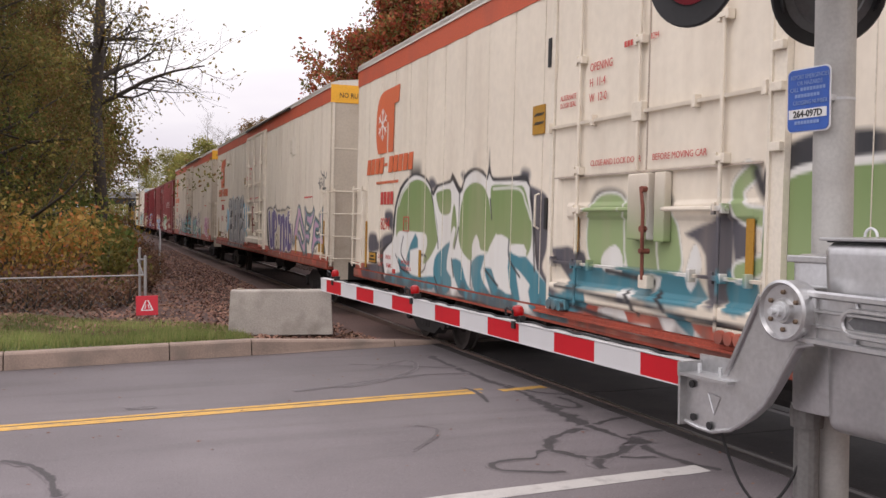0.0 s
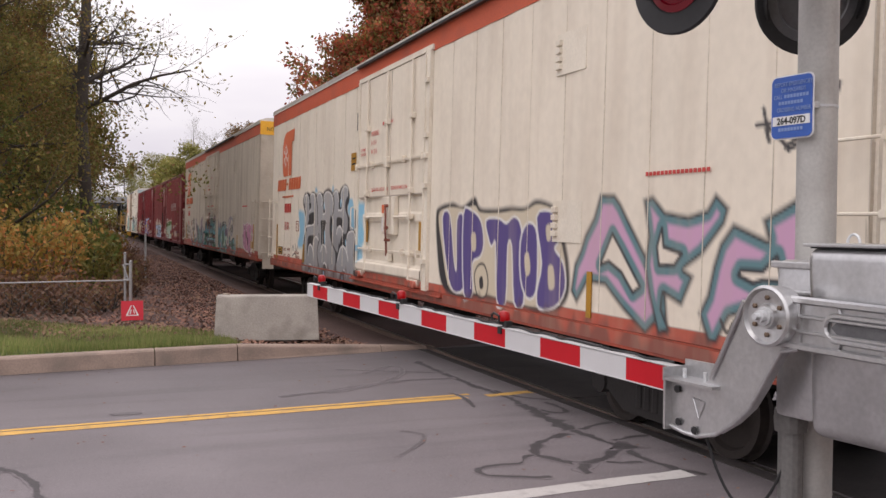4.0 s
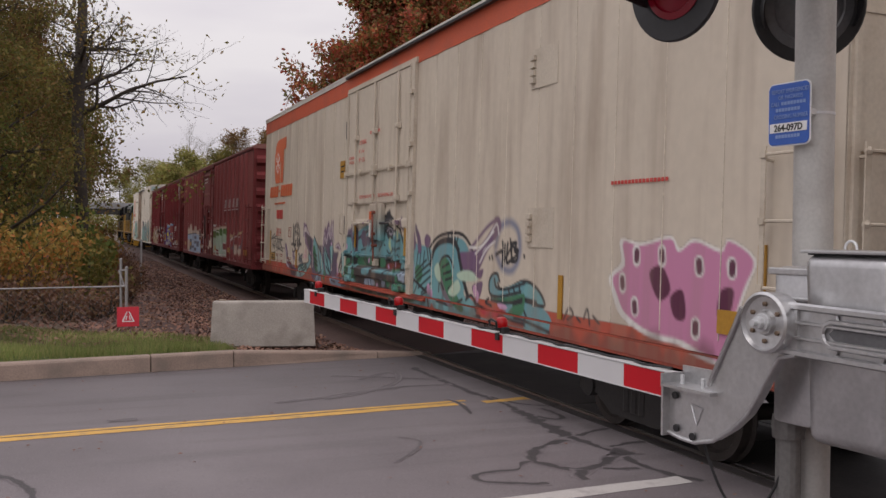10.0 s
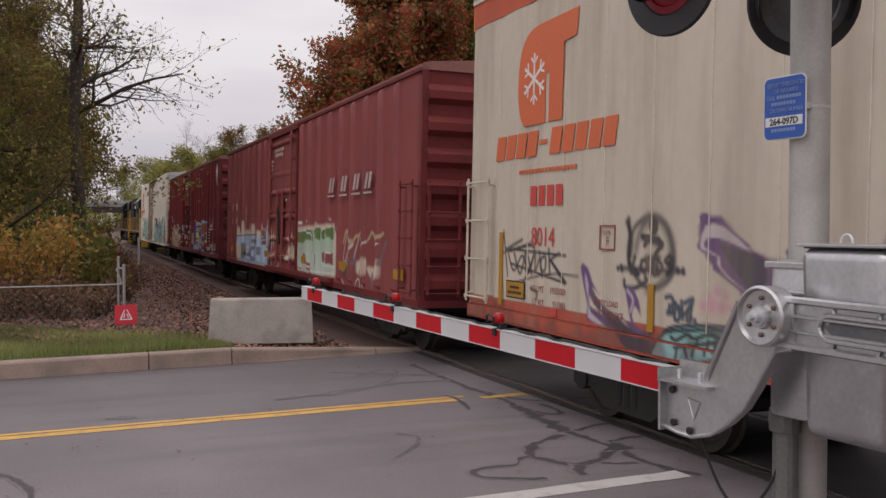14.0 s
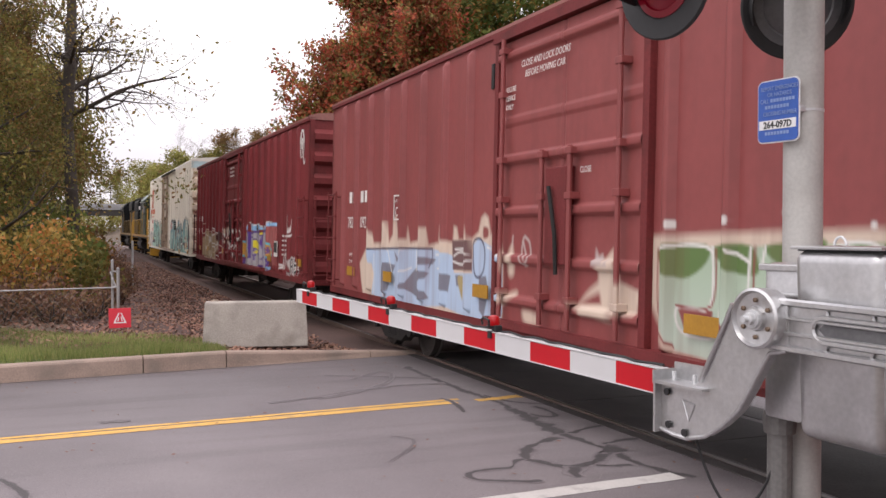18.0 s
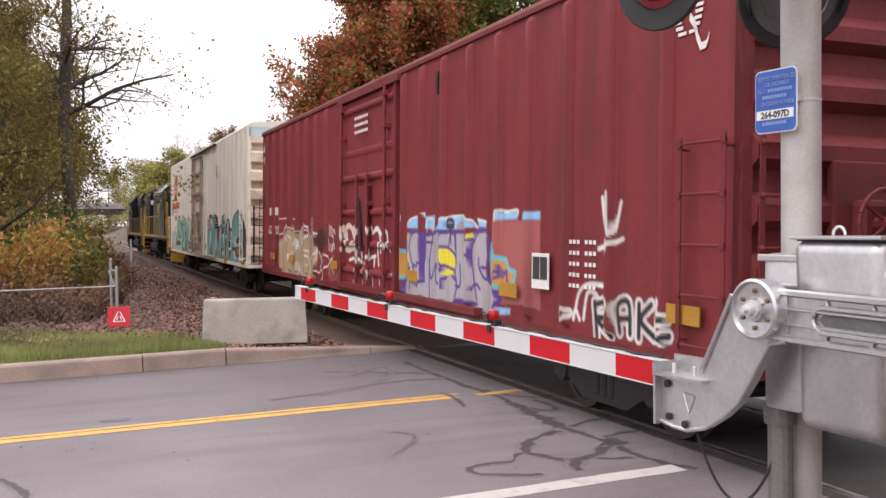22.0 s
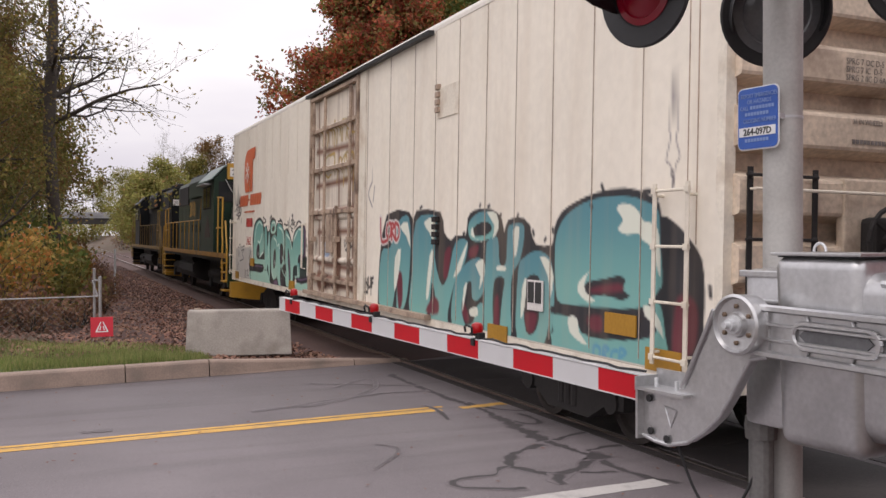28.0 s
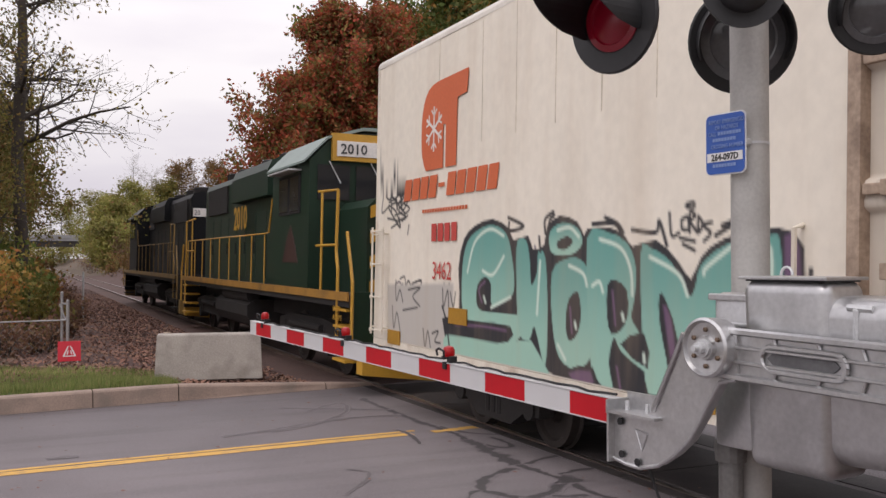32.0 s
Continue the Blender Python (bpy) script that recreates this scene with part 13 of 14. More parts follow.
def old_reefer(left, right, painter, label):
    L = left - right
    car = new("refrigerator_car")
    tagged(car, label, "railway car", group="freight cars of the train")
    TRAIN.append((car, (left + right) / 2))
    c = Canvas(L, 0.95, 4.66)
    painter(c)
    seams = (12.13, 13.22, 14.26, 15.05, 15.83, 16.65, 17.42, 18.25, 19.03, 19.85, 2.2, 3.4, 4.2, 5.0, 5.8, 6.6, 7.4)

    def relief(u, z):
        out = 0.003 * np.sin(u * 2.3 + z) * np.sin(z * 1.7)
        for q in seams:
            out = out - np.where(np.abs(u - q) < 0.014, 0.006 if q > 12 else 0.003, 0.0)
        return out
    boxed("body", CREAM_PLAIN, car, -HALF + 0.09, HALF, -L / 2 + 0.2, L / 2 - 0.2, 1.0, 4.80)
    for q in seams:
        plate("panel_seam", q - 0.003, q + 0.003, 1.0 if q > 12 else 3.4, 4.80, SEAM if q > 12 else SEAM_SOFT, car, L, 0.004)
    zs = heights(0.94, 2.95, 4.84)
    side_sheet("side_wall", c, L, np.arange(0, 8.62, 0.02), zs, relief, WHITE_CAR, car, "old white sheets with sprayed teal lettering")
    side_sheet("side_wall", c, L, np.arange(12.08, L + 0.001, 0.02), zs, relief, WHITE_CAR, car, "old white sheets with sprayed teal lettering")

    def door_relief(u, z):
        out = np.zeros_like(u) - 0.03
        for zz in (1.25, 1.62, 2.42, 2.52, 3.3, 4.05):
            out = np.maximum(out, -0.03 + 0.05 * smooth(0.06, 0.03, np.abs(z - zz)))
        return out
    DOOR_PAINT = streaked("rusty_white_door", (0.66, 0.59, 0.50), (0.16, 0.095, 0.065), 0.60, 0.65, 3.5)
    door = side_sheet("door", c, L, np.arange(8.70, 11.63, 0.02), np.arange(1.0, 4.66, 0.02), door_relief, DOOR_PAINT, car, "rust streaked white plug door")
    bm = bmesh.new()
    for u in (8.66, 11.68):
        box(bm, -HALF - 0.06, -HALF + 0.03, L / 2 - u - 0.05, L / 2 - u + 0.05, 0.96, 4.74)
    box(bm, -HALF - 0.06, -HALF + 0.03, L / 2 - 11.75, L / 2 - 8.6, 4.66, 4.72)
    box(bm, -HALF - 0.10, -HALF + 0.03, L / 2 - 15.0, L / 2 - 8.4, 0.93, 1.0)
    part("door_frame", bm, RUSTY_BAR, car, "rusty door frame")
    boxed("jamb", WHITE_PLAIN, car, -HALF - 0.02, -HALF + 0.03, L / 2 - 12.07, L / 2 - 11.74, 0.96, 4.80)
    # black here also paints in the shaded gap under the eave
    boxed("door_track", BLACK, car, -HALF - 0.10, -HALF - 0.02, L / 2 - 15.0, L / 2 - 8.4, 4.76, 4.82, label="dark door track under the eave")
    for u in (8.95, 9.75, 10.55, 11.35):
        bm = bmesh.new()
        top = 4.62 if u in (8.95, 9.75, 11.35) else 2.6
        rod(bm, (-HALF - 0.06, L / 2 - u, 1.02), (-HALF - 0.06, L / 2 - u, top), 0.03, seg=8)
        for z in (1.3, 2.0, 2.5, 3.3, 4.05):
            if z < top:
                box(bm, -HALF - 0.10, -HALF, L / 2 - u - 0.06, L / 2 - u + 0.06, z - 0.05, z + 0.05, bevel=0.008)
        part("lock_rod", bm, RUSTY_BAR, door)
    for z in (4.05, 3.3, 2.5, 1.25):
        bm = bmesh.new()
        box(bm, -HALF - 0.055, -HALF - 0.01, L / 2 - 11.6, L / 2 - 8.72, z - 0.035, z + 0.035, bevel=0.01)
        part("door_bar", bm, RUSTY_BAR, door)
    bm = bmesh.new()
    box(bm, -HALF - 0.09, -HALF, L / 2 - 10.4, L / 2 - 9.98, 1.75, 2.45, bevel=0.02)
    lock = part("lock_box", bm, RUSTY_BAR, door)
    boxed("side_sill", WHITE_PLAIN, car, -HALF - 0.005, HALF, -L / 2, L / 2, 0.84, 0.935)
    roof_on(car, L, 4.83, 0.26, CREAM_ROOF, round_by=0.12)
    for sg in (-1, 1):
        bm = bmesh.new()
        y = sg * L / 2
        shape = [(y - sg * 0.05, 0.95)]
        for i in range(6):
            z = 1.19 + 0.53 * i
            shape += [(y - sg * 0.13, z - 0.06), (y + sg * 0.07, z - 0.005), (y + sg * 0.08, z + 0.02), (y + sg * 0.08, z + 0.25), (y + sg * 0.07, z + 0.275), (y - sg * 0.13, z + 0.34)]
        shape += [(y - sg * 0.13, 4.30), (y + sg * 0.04, 4.38), (y + sg * 0.04, 4.55), (y - sg * 0.15, 4.55), (y - sg * 0.17, 0.95)]
        prism(bm, shape, -HALF + 0.08, HALF - 0.08, "x")
        part("end_wall", bm, DIRTY_END, car, "corrugated dirty cream end")
        lo, hi = sorted((y, y - sg * 0.08))
        boxed("end_cap", mat("pale_blue_cap", (0.38, 0.50, 0.52), 0.6, 0, 2, 0.15, 30, 0.05, (0.55, 0.5, 0.42), 0.7, 1.5), car, -HALF + 0.02, HALF - 0.02, lo, hi, 4.56, 4.84, label="pale blue end cap")
        for x in (-HALF, HALF - 0.1):
            lo, hi = sorted((y, y - sg * 0.1))
            boxed("corner_post", WHITE_PLAIN, car, x, x + 0.1, lo, hi, 0.95, 4.84)
        coupler(car, L, sg)
        end_ladder(car, L, -1.36, -0.72, 1.0, 2.6, 4, UNDER if sg < 0 else CREAM_PLAIN, sg)
    brake_gear(car, L, DIRTY_END, -0.1, UNDER)
    ladder(car, L, 0.12, 0.55, 1.0, 2.52, 4, CREAM_PLAIN)
    ladder(car, L, 20.18, 20.62, 1.0, 2.5, 4, CREAM_PLAIN)
    for u in (20.50, 20.62):
        plate("post_groove", u - 0.006, u + 0.006, 2.0, 4.80, RUSTY_BAR, car, L, 0.0045)
    away = Matrix(((1, 0, 0), (0, 0, -1), (0, 1, 0)))
    for i, t in enumerate(("SPRG 7 OC D-5", "SPRG 7 IC  D-5", "SPRG 2 IIC D 6A")):
        words(t, 0.05, GREY_TEXT, car, (-0.41, -L / 2 - 0.086, 3.465 - 0.065 * i), away, "end_stencil", 0.85)
    words("36 IN WHEELS", 0.04, GREY_TEXT, car, (-0.33, -L / 2 - 0.086, 2.99), away, "end_stencil", 0.9)
    bm = bmesh.new()
    for i in range(12):
        box(bm, -0.33 + 0.04 * i, -0.30 + 0.04 * i, -L / 2 - 0.088, -L / 2 - 0.0835, 2.83, 2.865)
    part("end_stencil", bm, GREY_TEXT, car)
    bm = bmesh.new()
    bent(bm, [(-1.36, -L / 2 - 0.06, 2.43), (-1.36, -L / 2 - 0.16, 2.43), (0.9, -L / 2 - 0.16, 2.43), (0.9, -L / 2 - 0.06, 2.43)], 0.013)
    part("end_grab_iron", bm, CREAM_PLAIN, car, "long handhold across the end")
    company_mark(car, L, 0.35)
    say("3462", 2.10, 1.82, 0.22, RED_TEXT, car, L, 0.92)
    for u, w, z in ((0.6, 0.45, 0.9), (2.62, 0.5, 1.30), (6.87, 0.5, 0.92), (16.82, 0.5, 0.86), (19.33, 0.5, 1.18), (19.98, 0.5, 0.93)):
        plate("yellow_placard", u, u + w, z, z + 0.19, YELLOW, car, L)
    plate("label_plate", 17.80, 18.14, 1.28, 1.60, WHITE_TEXT, car, L, 0.02, "black and white data plate")
    plate("label_field", 17.82, 17.95, 1.36, 1.58, BLACK_TEXT, car, L, 0.026)
    plate("label_field", 17.98, 18.11, 1.36, 1.58, BLACK_TEXT, car, L, 0.026)
    bm = bmesh.new()
    for i in range(4):
        box(bm, -HALF - 0.05, -HALF, L / 2 - 15.23, L / 2 - 15.12, 3.7 + 0.1 * i, 3.77 + 0.1 * i, bevel=0.008)
    part("hatch_hinge", bm, RUSTY_BAR, car)
    bm = bmesh.new()
    for i in range(4):
        box(bm, -HALF - 0.06, -HALF, L / 2 - 15.25, L / 2 - 15.10, 1.95 + 0.1 * i, 2.02 + 0.1 * i, bevel=0.008)
    part("hatch_hinge", bm, UNDER, car, "dark rusty hinge")
    plate("hatch", 15.15, 15.83, 3.62, 4.02, WHITE_PLAIN, car, L, 0.013)
    bm = bmesh.new()
    bent(bm, [(-HALF, L / 2 - 8.2, 2.3), (-HALF - 0.08, L / 2 - 8.2, 2.28), (-HALF - 0.08, L / 2 - 8.2, 1.42), (-HALF, L / 2 - 8.2, 1.4)], 0.02)
    part("grab_iron", bm, CREAM_PLAIN, car)
    underframe(car, L, 0.9)
    truck(car, L / 2 - 3.0)
    truck(car, -L / 2 + 3.0)
    return car


def locomotive(rear, front, paint, trim, number, label, flip=False):
    """A four-axle road switcher. v runs from the short nose back along the deck."""
    L = 17.0
    loco = new("locomotive")
    tagged(loco, label, "locomotive", group="locomotives of the train")
    TRAIN.append((loco, (rear + front) / 2))
    d = -1 if flip else 1

    def Y(v):
        return d * (v - L / 2)

    def lbox(name, material, parent, x0, x1, v0, v1, z0, z1, bevel=0.0, label=""):
        a, b = sorted((Y(v0), Y(v1)))
        return boxed(name, material, parent, x0, x1, a, b, z0, z1, bevel=bevel, label=label)
    lbox("deck", UNDER, loco, -1.5, 1.5, 0.4, 16.6, 1.30, 1.50)
    lbox("side_sill", SILL_YELLOW if trim is LOCO_YELLOW else trim, loco, -1.53, -1.502, 0.4, 16.6, 1.40, 1.54, label="yellow edge of the deck")
    lbox("underframe", UNDER, loco, -0.8, 0.8, 0.5, 16.5, 0.85, 1.30)
    # long hood with a rounded roof
    bm = bmesh.new()
    hood = [(-0.94, 1.5), (-0.94, 4.12), (-0.86, 4.28), (-0.6, 4.36), (0.6, 4.36), (0.86, 4.28), (0.94, 4.12), (0.94, 1.5)]
    prism(bm, hood, *sorted((Y(5.4), Y(16.0))))
    long_hood = part("long_hood", bm, paint, loco)
    for i in range(9):
        v = 6.0 + 1.08 * i
        lbox("hood_door", paint, long_hood, -0.955, -0.93, v, v + 1.02, 1.62, 3.2, 0.006)
        lbox("door_latch", UNDER, long_hood, -0.975, -0.95, v + 0.08, v + 0.12, 2.2, 2.5)
    bm = bmesh.new()
    bulge = [(-1.15, 3.52), (-1.15, 4.1), (-1.05, 4.32), (-0.8, 4.42), (0.8, 4.42), (1.05, 4.32), (1.15, 4.1), (1.15, 3.52)]
    prism(bm, bulge, *sorted((Y(7.3), Y(11.2))))
    part("dynamic_brake_hatch", bm, paint, loco)
    lbox("air_intake", UNDER, loco, -0.99, -0.93, 5.6, 7.0, 3.3, 4.05)
    lbox("radiator_grille", UNDER, loco, -0.985, -0.93, 12.6, 15.4, 3.35, 4.1)
    for v in (8.3, 10.1, 12.9, 14.4):
        bm = bmesh.new()
        lathe(bm, [(0.62, 4.34), (0.62, 4.56), (0.55, 4.6), (0.1, 4.58)], Matrix.Translation((0, Y(v), 0)), 20)
        part("roof_fan", bm, UNDER, loco)
    lbox("exhaust_stack", UNDER, loco, -0.25, 0.25, 11.5, 12.1, 4.34, 4.66, 0.03)
    # cab
    bm = bmesh.new()
    cab_shape = [(-1.50, 1.5), (-1.50, 3.86), (-1.15, 4.22), (-0.5, 4.40), (0.5, 4.40), (1.15, 4.22), (1.50, 3.86), (1.50, 1.5)]
    prism(bm, cab_shape, *sorted((Y(2.75), Y(5.40))))
    cab = part("cab", bm, paint, loco)
    bm = bmesh.new()
    roof_shape = [(-1.62, 3.80), (-1.17, 4.25), (-0.5, 4.44), (0.5, 4.44), (1.17, 4.25), (1.62, 3.80), (1.62, 3.84), (1.17, 4.30), (0.5, 4.50), (-0.5, 4.50), (-1.17, 4.30), (-1.62, 3.84)]
    prism(bm, roof_shape, *sorted((Y(2.70), Y(5.45))))
    part("cab_roof", bm, LOCO_BLACK if flip else LOCO_ROOF, cab, "" if flip else "grey green cab roof")
    for v0, v1 in ((3.35, 3.95), (4.1, 4.75)):
        lbox("window_frame", UNDER, cab, -1.525, -1.495, v0 - 0.05, v1 + 0.05, 2.92, 3.66)
        win = lbox("window", GLASS, cab, -1.535, -1.51, v0, v1, 2.97, 3.61, label="dark glass side window")
    lbox("sun_visor", LOCO_BLACK if flip else GALV, cab, -1.75, -1.50, 3.25, 4.85, 3.70, 3.73)
    for x0, x1 in ((-1.35, -0.75), (-0.62, -0.05), (0.05, 0.62), (0.75, 1.35)):
        lbox("front_window", GLASS, cab, x0, x1, 2.72, 2.80, 3.15, 3.78, label="dark glass front window")
    bm = bmesh.new()
    for x in (-1.15, -0.35):
        rod(bm, (x, Y(2.70), 3.85), (x + 0.22, Y(2.68), 3.45), 0.012, seg=5)
    part("wiper", bm, GALV, cab)
    bm = bmesh.new()
    a, b = sorted((Y(2.66), Y(2.78)))
    box(bm, -1.1, 1.1, a, b, 3.86, 4.36)
    board = part("number_board", bm, trim, cab, "yellow panel with a white number plate")
    bm = bmesh.new()
    a, b = sorted((Y(2.64), Y(2.67)))
    box(bm, -1.02, -0.22, a, b, 3.94, 4.22, bevel=0.008)
    part("number_plate", bm, WHITE_TEXT, board)
    if not flip:
        words(number, 0.18, BLACK_TEXT, board, (-0.96, Y(2.63), 3.99), Matrix(((1, 0, 0), (0, 0, -1), (0, 1, 0))), bold=0.004)
    # nose
    bm = bmesh.new()
    nose = [(-0.95, 1.5), (-0.95, 2.95), (-0.8, 3.1), (0.8, 3.1), (0.95, 2.95), (0.95, 1.5)]
    prism(bm, nose, *sorted((Y(1.15), Y(2.75))))
    short_nose = part("short_nose", bm, paint, loco)
    for i in range(4):
        z = 1.5 + 0.42 * i
        pts = [(-0.9, z), (-0.9, z + 0.2), (0.0, z + 0.55), (0.0, z + 0.35)]
        bm = bmesh.new()
        prism(bm, pts, *sorted((Y(1.12), Y(1.148))))
        part("nose_stripe", bm, trim, short_nose)
    # pilots, steps and plow at both ends
    for v0, sg in ((0.4, -1), (16.6, 1)):
        lbox("pilot", UNDER if sg > 0 else paint, loco, -1.45, 1.45, v0 - (0.12 if sg < 0 else 0), v0 + (0.12 if sg > 0 else 0), 0.55, 1.55)
        bm = bmesh.new()
        for i in range(4):
            a, b = sorted((Y(v0 - sg * 0.1), Y(v0 - sg * 0.75)))
            box(bm, -1.52, -1.1, a, b, 0.42 + 0.27 * i, 0.46 + 0.27 * i)
        part("steps", bm, trim if not flip else UNDER, loco, "end steps")
        bm = bmesh.new()
        y0 = Y(v0 + sg * 0.12)
        prism(bm, [(-1.4, 0.28), (-1.4, 0.72), (1.4, 0.72), (1.4, 0.28), (0.2, 0.16), (-0.2, 0.16)], *sorted((y0, y0 + sg * d * 0.28)))
        part("snow_plow", bm, trim, loco, "yellow snow plow")
        coupler(loco, L - 1.0, sg * d)
    words("SAFETY", 0.09, LOCO_YELLOW, loco, (-1.54, Y(1.1) + (0.0 if not flip else 0.6), 1.22), FACING, squeeze=0.9)
    words("ALWAYS", 0.09, LOCO_YELLOW, loco, (-1.54, Y(1.1) + (0.0 if not flip else 0.6), 1.08), FACING, squeeze=0.9)
    # handrails
    bm = bmesh.new()
    n = 9
    vs = [6.1 + (15.9 - 6.1) * i / (n - 1) for i in range(n)]
    bent(bm, [(-1.48, Y(5.5), 3.3), (-1.48, Y(5.75), 2.62)] + [(-1.48, Y(v), 2.60) for v in vs], 0.017)
    part("handrail", bm, trim, loco, "yellow handrail")
    for v in vs:
        bm = bmesh.new()
        rod(bm, (-1.48, Y(v), 1.5), (-1.48, Y(v), 2.6), 0.015, seg=6)
        part("stanchion", bm, trim, loco)
    for v, sg in ((1.0, 1), (16.2, -1)):
        bm = bmesh.new()
        bent(bm, [(-1.50, Y(v), 0.75), (-1.50, Y(v), 1.9), (-1.50, Y(v + sg * 0.1), 2.2), (-1.50, Y(v + sg * 0.05), 3.2), (-1.45, Y(v + sg * 1.3), 3.25)], 0.026)
        part("grab_rail", bm, trim, loco, "yellow grab rail at the steps")
        bm = bmesh.new()
        bent(bm, [(-1.50, Y(v - sg * 0.75), 0.75), (-1.50, Y(v - sg * 0.75), 1.7), (-1.50, Y(v - sg * 0.45), 2.5)], 0.026)
        part("grab_rail", bm, trim, loco, "yellow grab rail at the steps")
        bm = bmesh.new()
        bent(bm, [(-1.48, Y(v + sg * 0.1), 2.3), (-1.48, Y(v + sg * 1.3), 2.3)], 0.022)
        part("grab_rail", bm, trim, loco)
        bm = bmesh.new()
        bent(bm, [(-1.48, Y(v + sg * 1.0), 1.5), (-1.48, Y(v + sg * 1.0), 3.25)], 0.022)
        part("grab_rail", bm, trim, loco)
    # tank, tanks of air, trucks
    bm = bmesh.new()
    a, b = sorted((Y(7.9), Y(11.7)))
    prism(bm, [(-1.30, 0.55), (-1.42, 0.75), (-1.42, 1.0), (-1.25, 1.12), (1.25, 1.12), (1.42, 1.0), (1.42, 0.75), (1.30, 0.55), (0.9, 0.40), (-0.9, 0.40)], a, b)
    part("fuel_tank", bm, UNDER, loco)
    bm = bmesh.new()
    rod(bm, (-1.25, Y(8.0), 1.22), (-1.25, Y(10.9), 1.22), 0.17, seg=14)
    part("air_reservoir", bm, UNDER, loco)
    truck(loco, Y(3.9), 0.51, 1.37, 1.05, True)
    truck(loco, Y(13.9), 0.51, 1.37, 1.05, True)
    if not flip:
        words(number, 0.56, LOCO_YELLOW, loco, (-1.165, Y(10.8), 2.82), FACING, squeeze=0.95, bold=0.02)
        bm = bmesh.new()
        prism(bm, [(Y(3.4), 2.55), (Y(4.5), 2.55), (Y(4.2), 3.0), (Y(3.95), 3.25), (Y(3.7), 3.0)][::-1], -1.512, -1.503, "x")
        part("emblem", bm, mat("dull_red_emblem", (0.05, 0.022, 0.018), 0.5, 0, 3, 0.2, 30, 0.0), cab, "dull red triangular emblem").location.z = -0.55
    else:
        bm = bmesh.new()
        a, b = sorted((Y(16.0), Y(16.05)))
        box(bm, -0.88, -0.3, a, b, 3.5, 3.78, bevel=0.01)
        plt = part("number_plate", bm, WHITE_TEXT, loco, "white number plate at the hood end")
        words(number, 0.17, BLACK_TEXT, plt, (-0.84, Y(16.0) - 0.053, 3.55), Matrix(((1, 0, 0), (0, 0, -1), (0, 1, 0))), squeeze=0.8)
    return loco


reefer(17.55, -3.2, "8294", paint_first, label="cream refrigerator car with an orange band and green graffiti")
reefer(40.33, 19.84, "8181", paint_second, 3.62, label="cream refrigerator car with silver, purple and pink graffiti")
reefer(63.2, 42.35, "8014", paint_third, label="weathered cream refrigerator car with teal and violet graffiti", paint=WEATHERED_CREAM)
boxcar(84.04, 65.14, paint_fourth, "ribbed red brown boxcar with pale blue and green graffiti")
boxcar(104.66, 85.9, paint_fifth, "ribbed red brown boxcar with silver and white graffiti", True)
old_reefer(127.8, 106.85, paint_sixth, "old white refrigerator car with rusty door and teal graffiti")
locomotive(145.6, 128.6, LOCO_GREEN, LOCO_YELLOW, "2010", "dark green locomotive with yellow handrails and cab")
locomotive(163.4, 146.4, LOCO_BLACK, DULL_YELLOW, "20", "black locomotive with yellow handrails", flip=True)

# ---- woods, trees and shrubs ----
def leaf_mat(name, colors, rough=0.65):
    """Leaves whose tint changes from one to the next."""
    m = bpy.data.materials.new(name)
    m.use_nodes = True
    n, l = m.node_tree.nodes, m.node_tree.links
    b = n["Principled BSDF"]
    b.inputs["Roughness"].default_value = rough
    b.inputs["Specular IOR Level"].default_value = 0.25
    geo = n.new("ShaderNodeNewGeometry")
    ramp = n.new("ShaderNodeValToRGB")
    ramp.color_ramp.interpolation = "LINEAR"
    els = ramp.color_ramp.elements
    while len(els) < len(colors):
        els.new(0.5)
    for i, c in enumerate(colors):
        els[i].position, els[i].color = i / (len(colors) - 1), (*c, 1)
    l.new(geo.outputs["Random Per Island"], ramp.inputs["Fac"])
    tc = n.new("ShaderNodeTexCoord")
    patch = n.new("ShaderNodeTexNoise")
    patch.inputs["Scale"].default_value = 0.45
    l.new(tc.outputs["Object"], patch.inputs["Vector"])
    span = n.new("ShaderNodeMapRange")
    span.inputs["From Min"].default_value, span.inputs["From Max"].default_value = 0.35, 0.65
    span.inputs["To Min"].default_value, span.inputs["To Max"].default_value = 0.65, 1.3
    l.new(patch.outputs["Fac"], span.inputs["Value"])
    mul = n.new("ShaderNodeMix")
    mul.data_type, mul.blend_type = "RGBA", "MULTIPLY"
    mul.inputs["Factor"].default_value = 1.0
    l.new(ramp.outputs["Color"], mul.inputs["A"])
    l.new(span.outputs["Result"], mul.inputs["B"])
    l.new(mul.outputs["Result"], b.inputs["Base Color"])
    thin = n.new("ShaderNodeBsdfTranslucent")
    l.new(mul.outputs["Result"], thin.inputs["Color"])
    both = n.new("ShaderNodeMixShader")
    both.inputs["Fac"].default_value = 0.35
    l.new(b.outputs["BSDF"], both.inputs[1])
    l.new(thin.outputs["BSDF"], both.inputs[2])
    l.new(both.outputs["Shader"], n["Material Output"].inputs["Surface"])
    return m


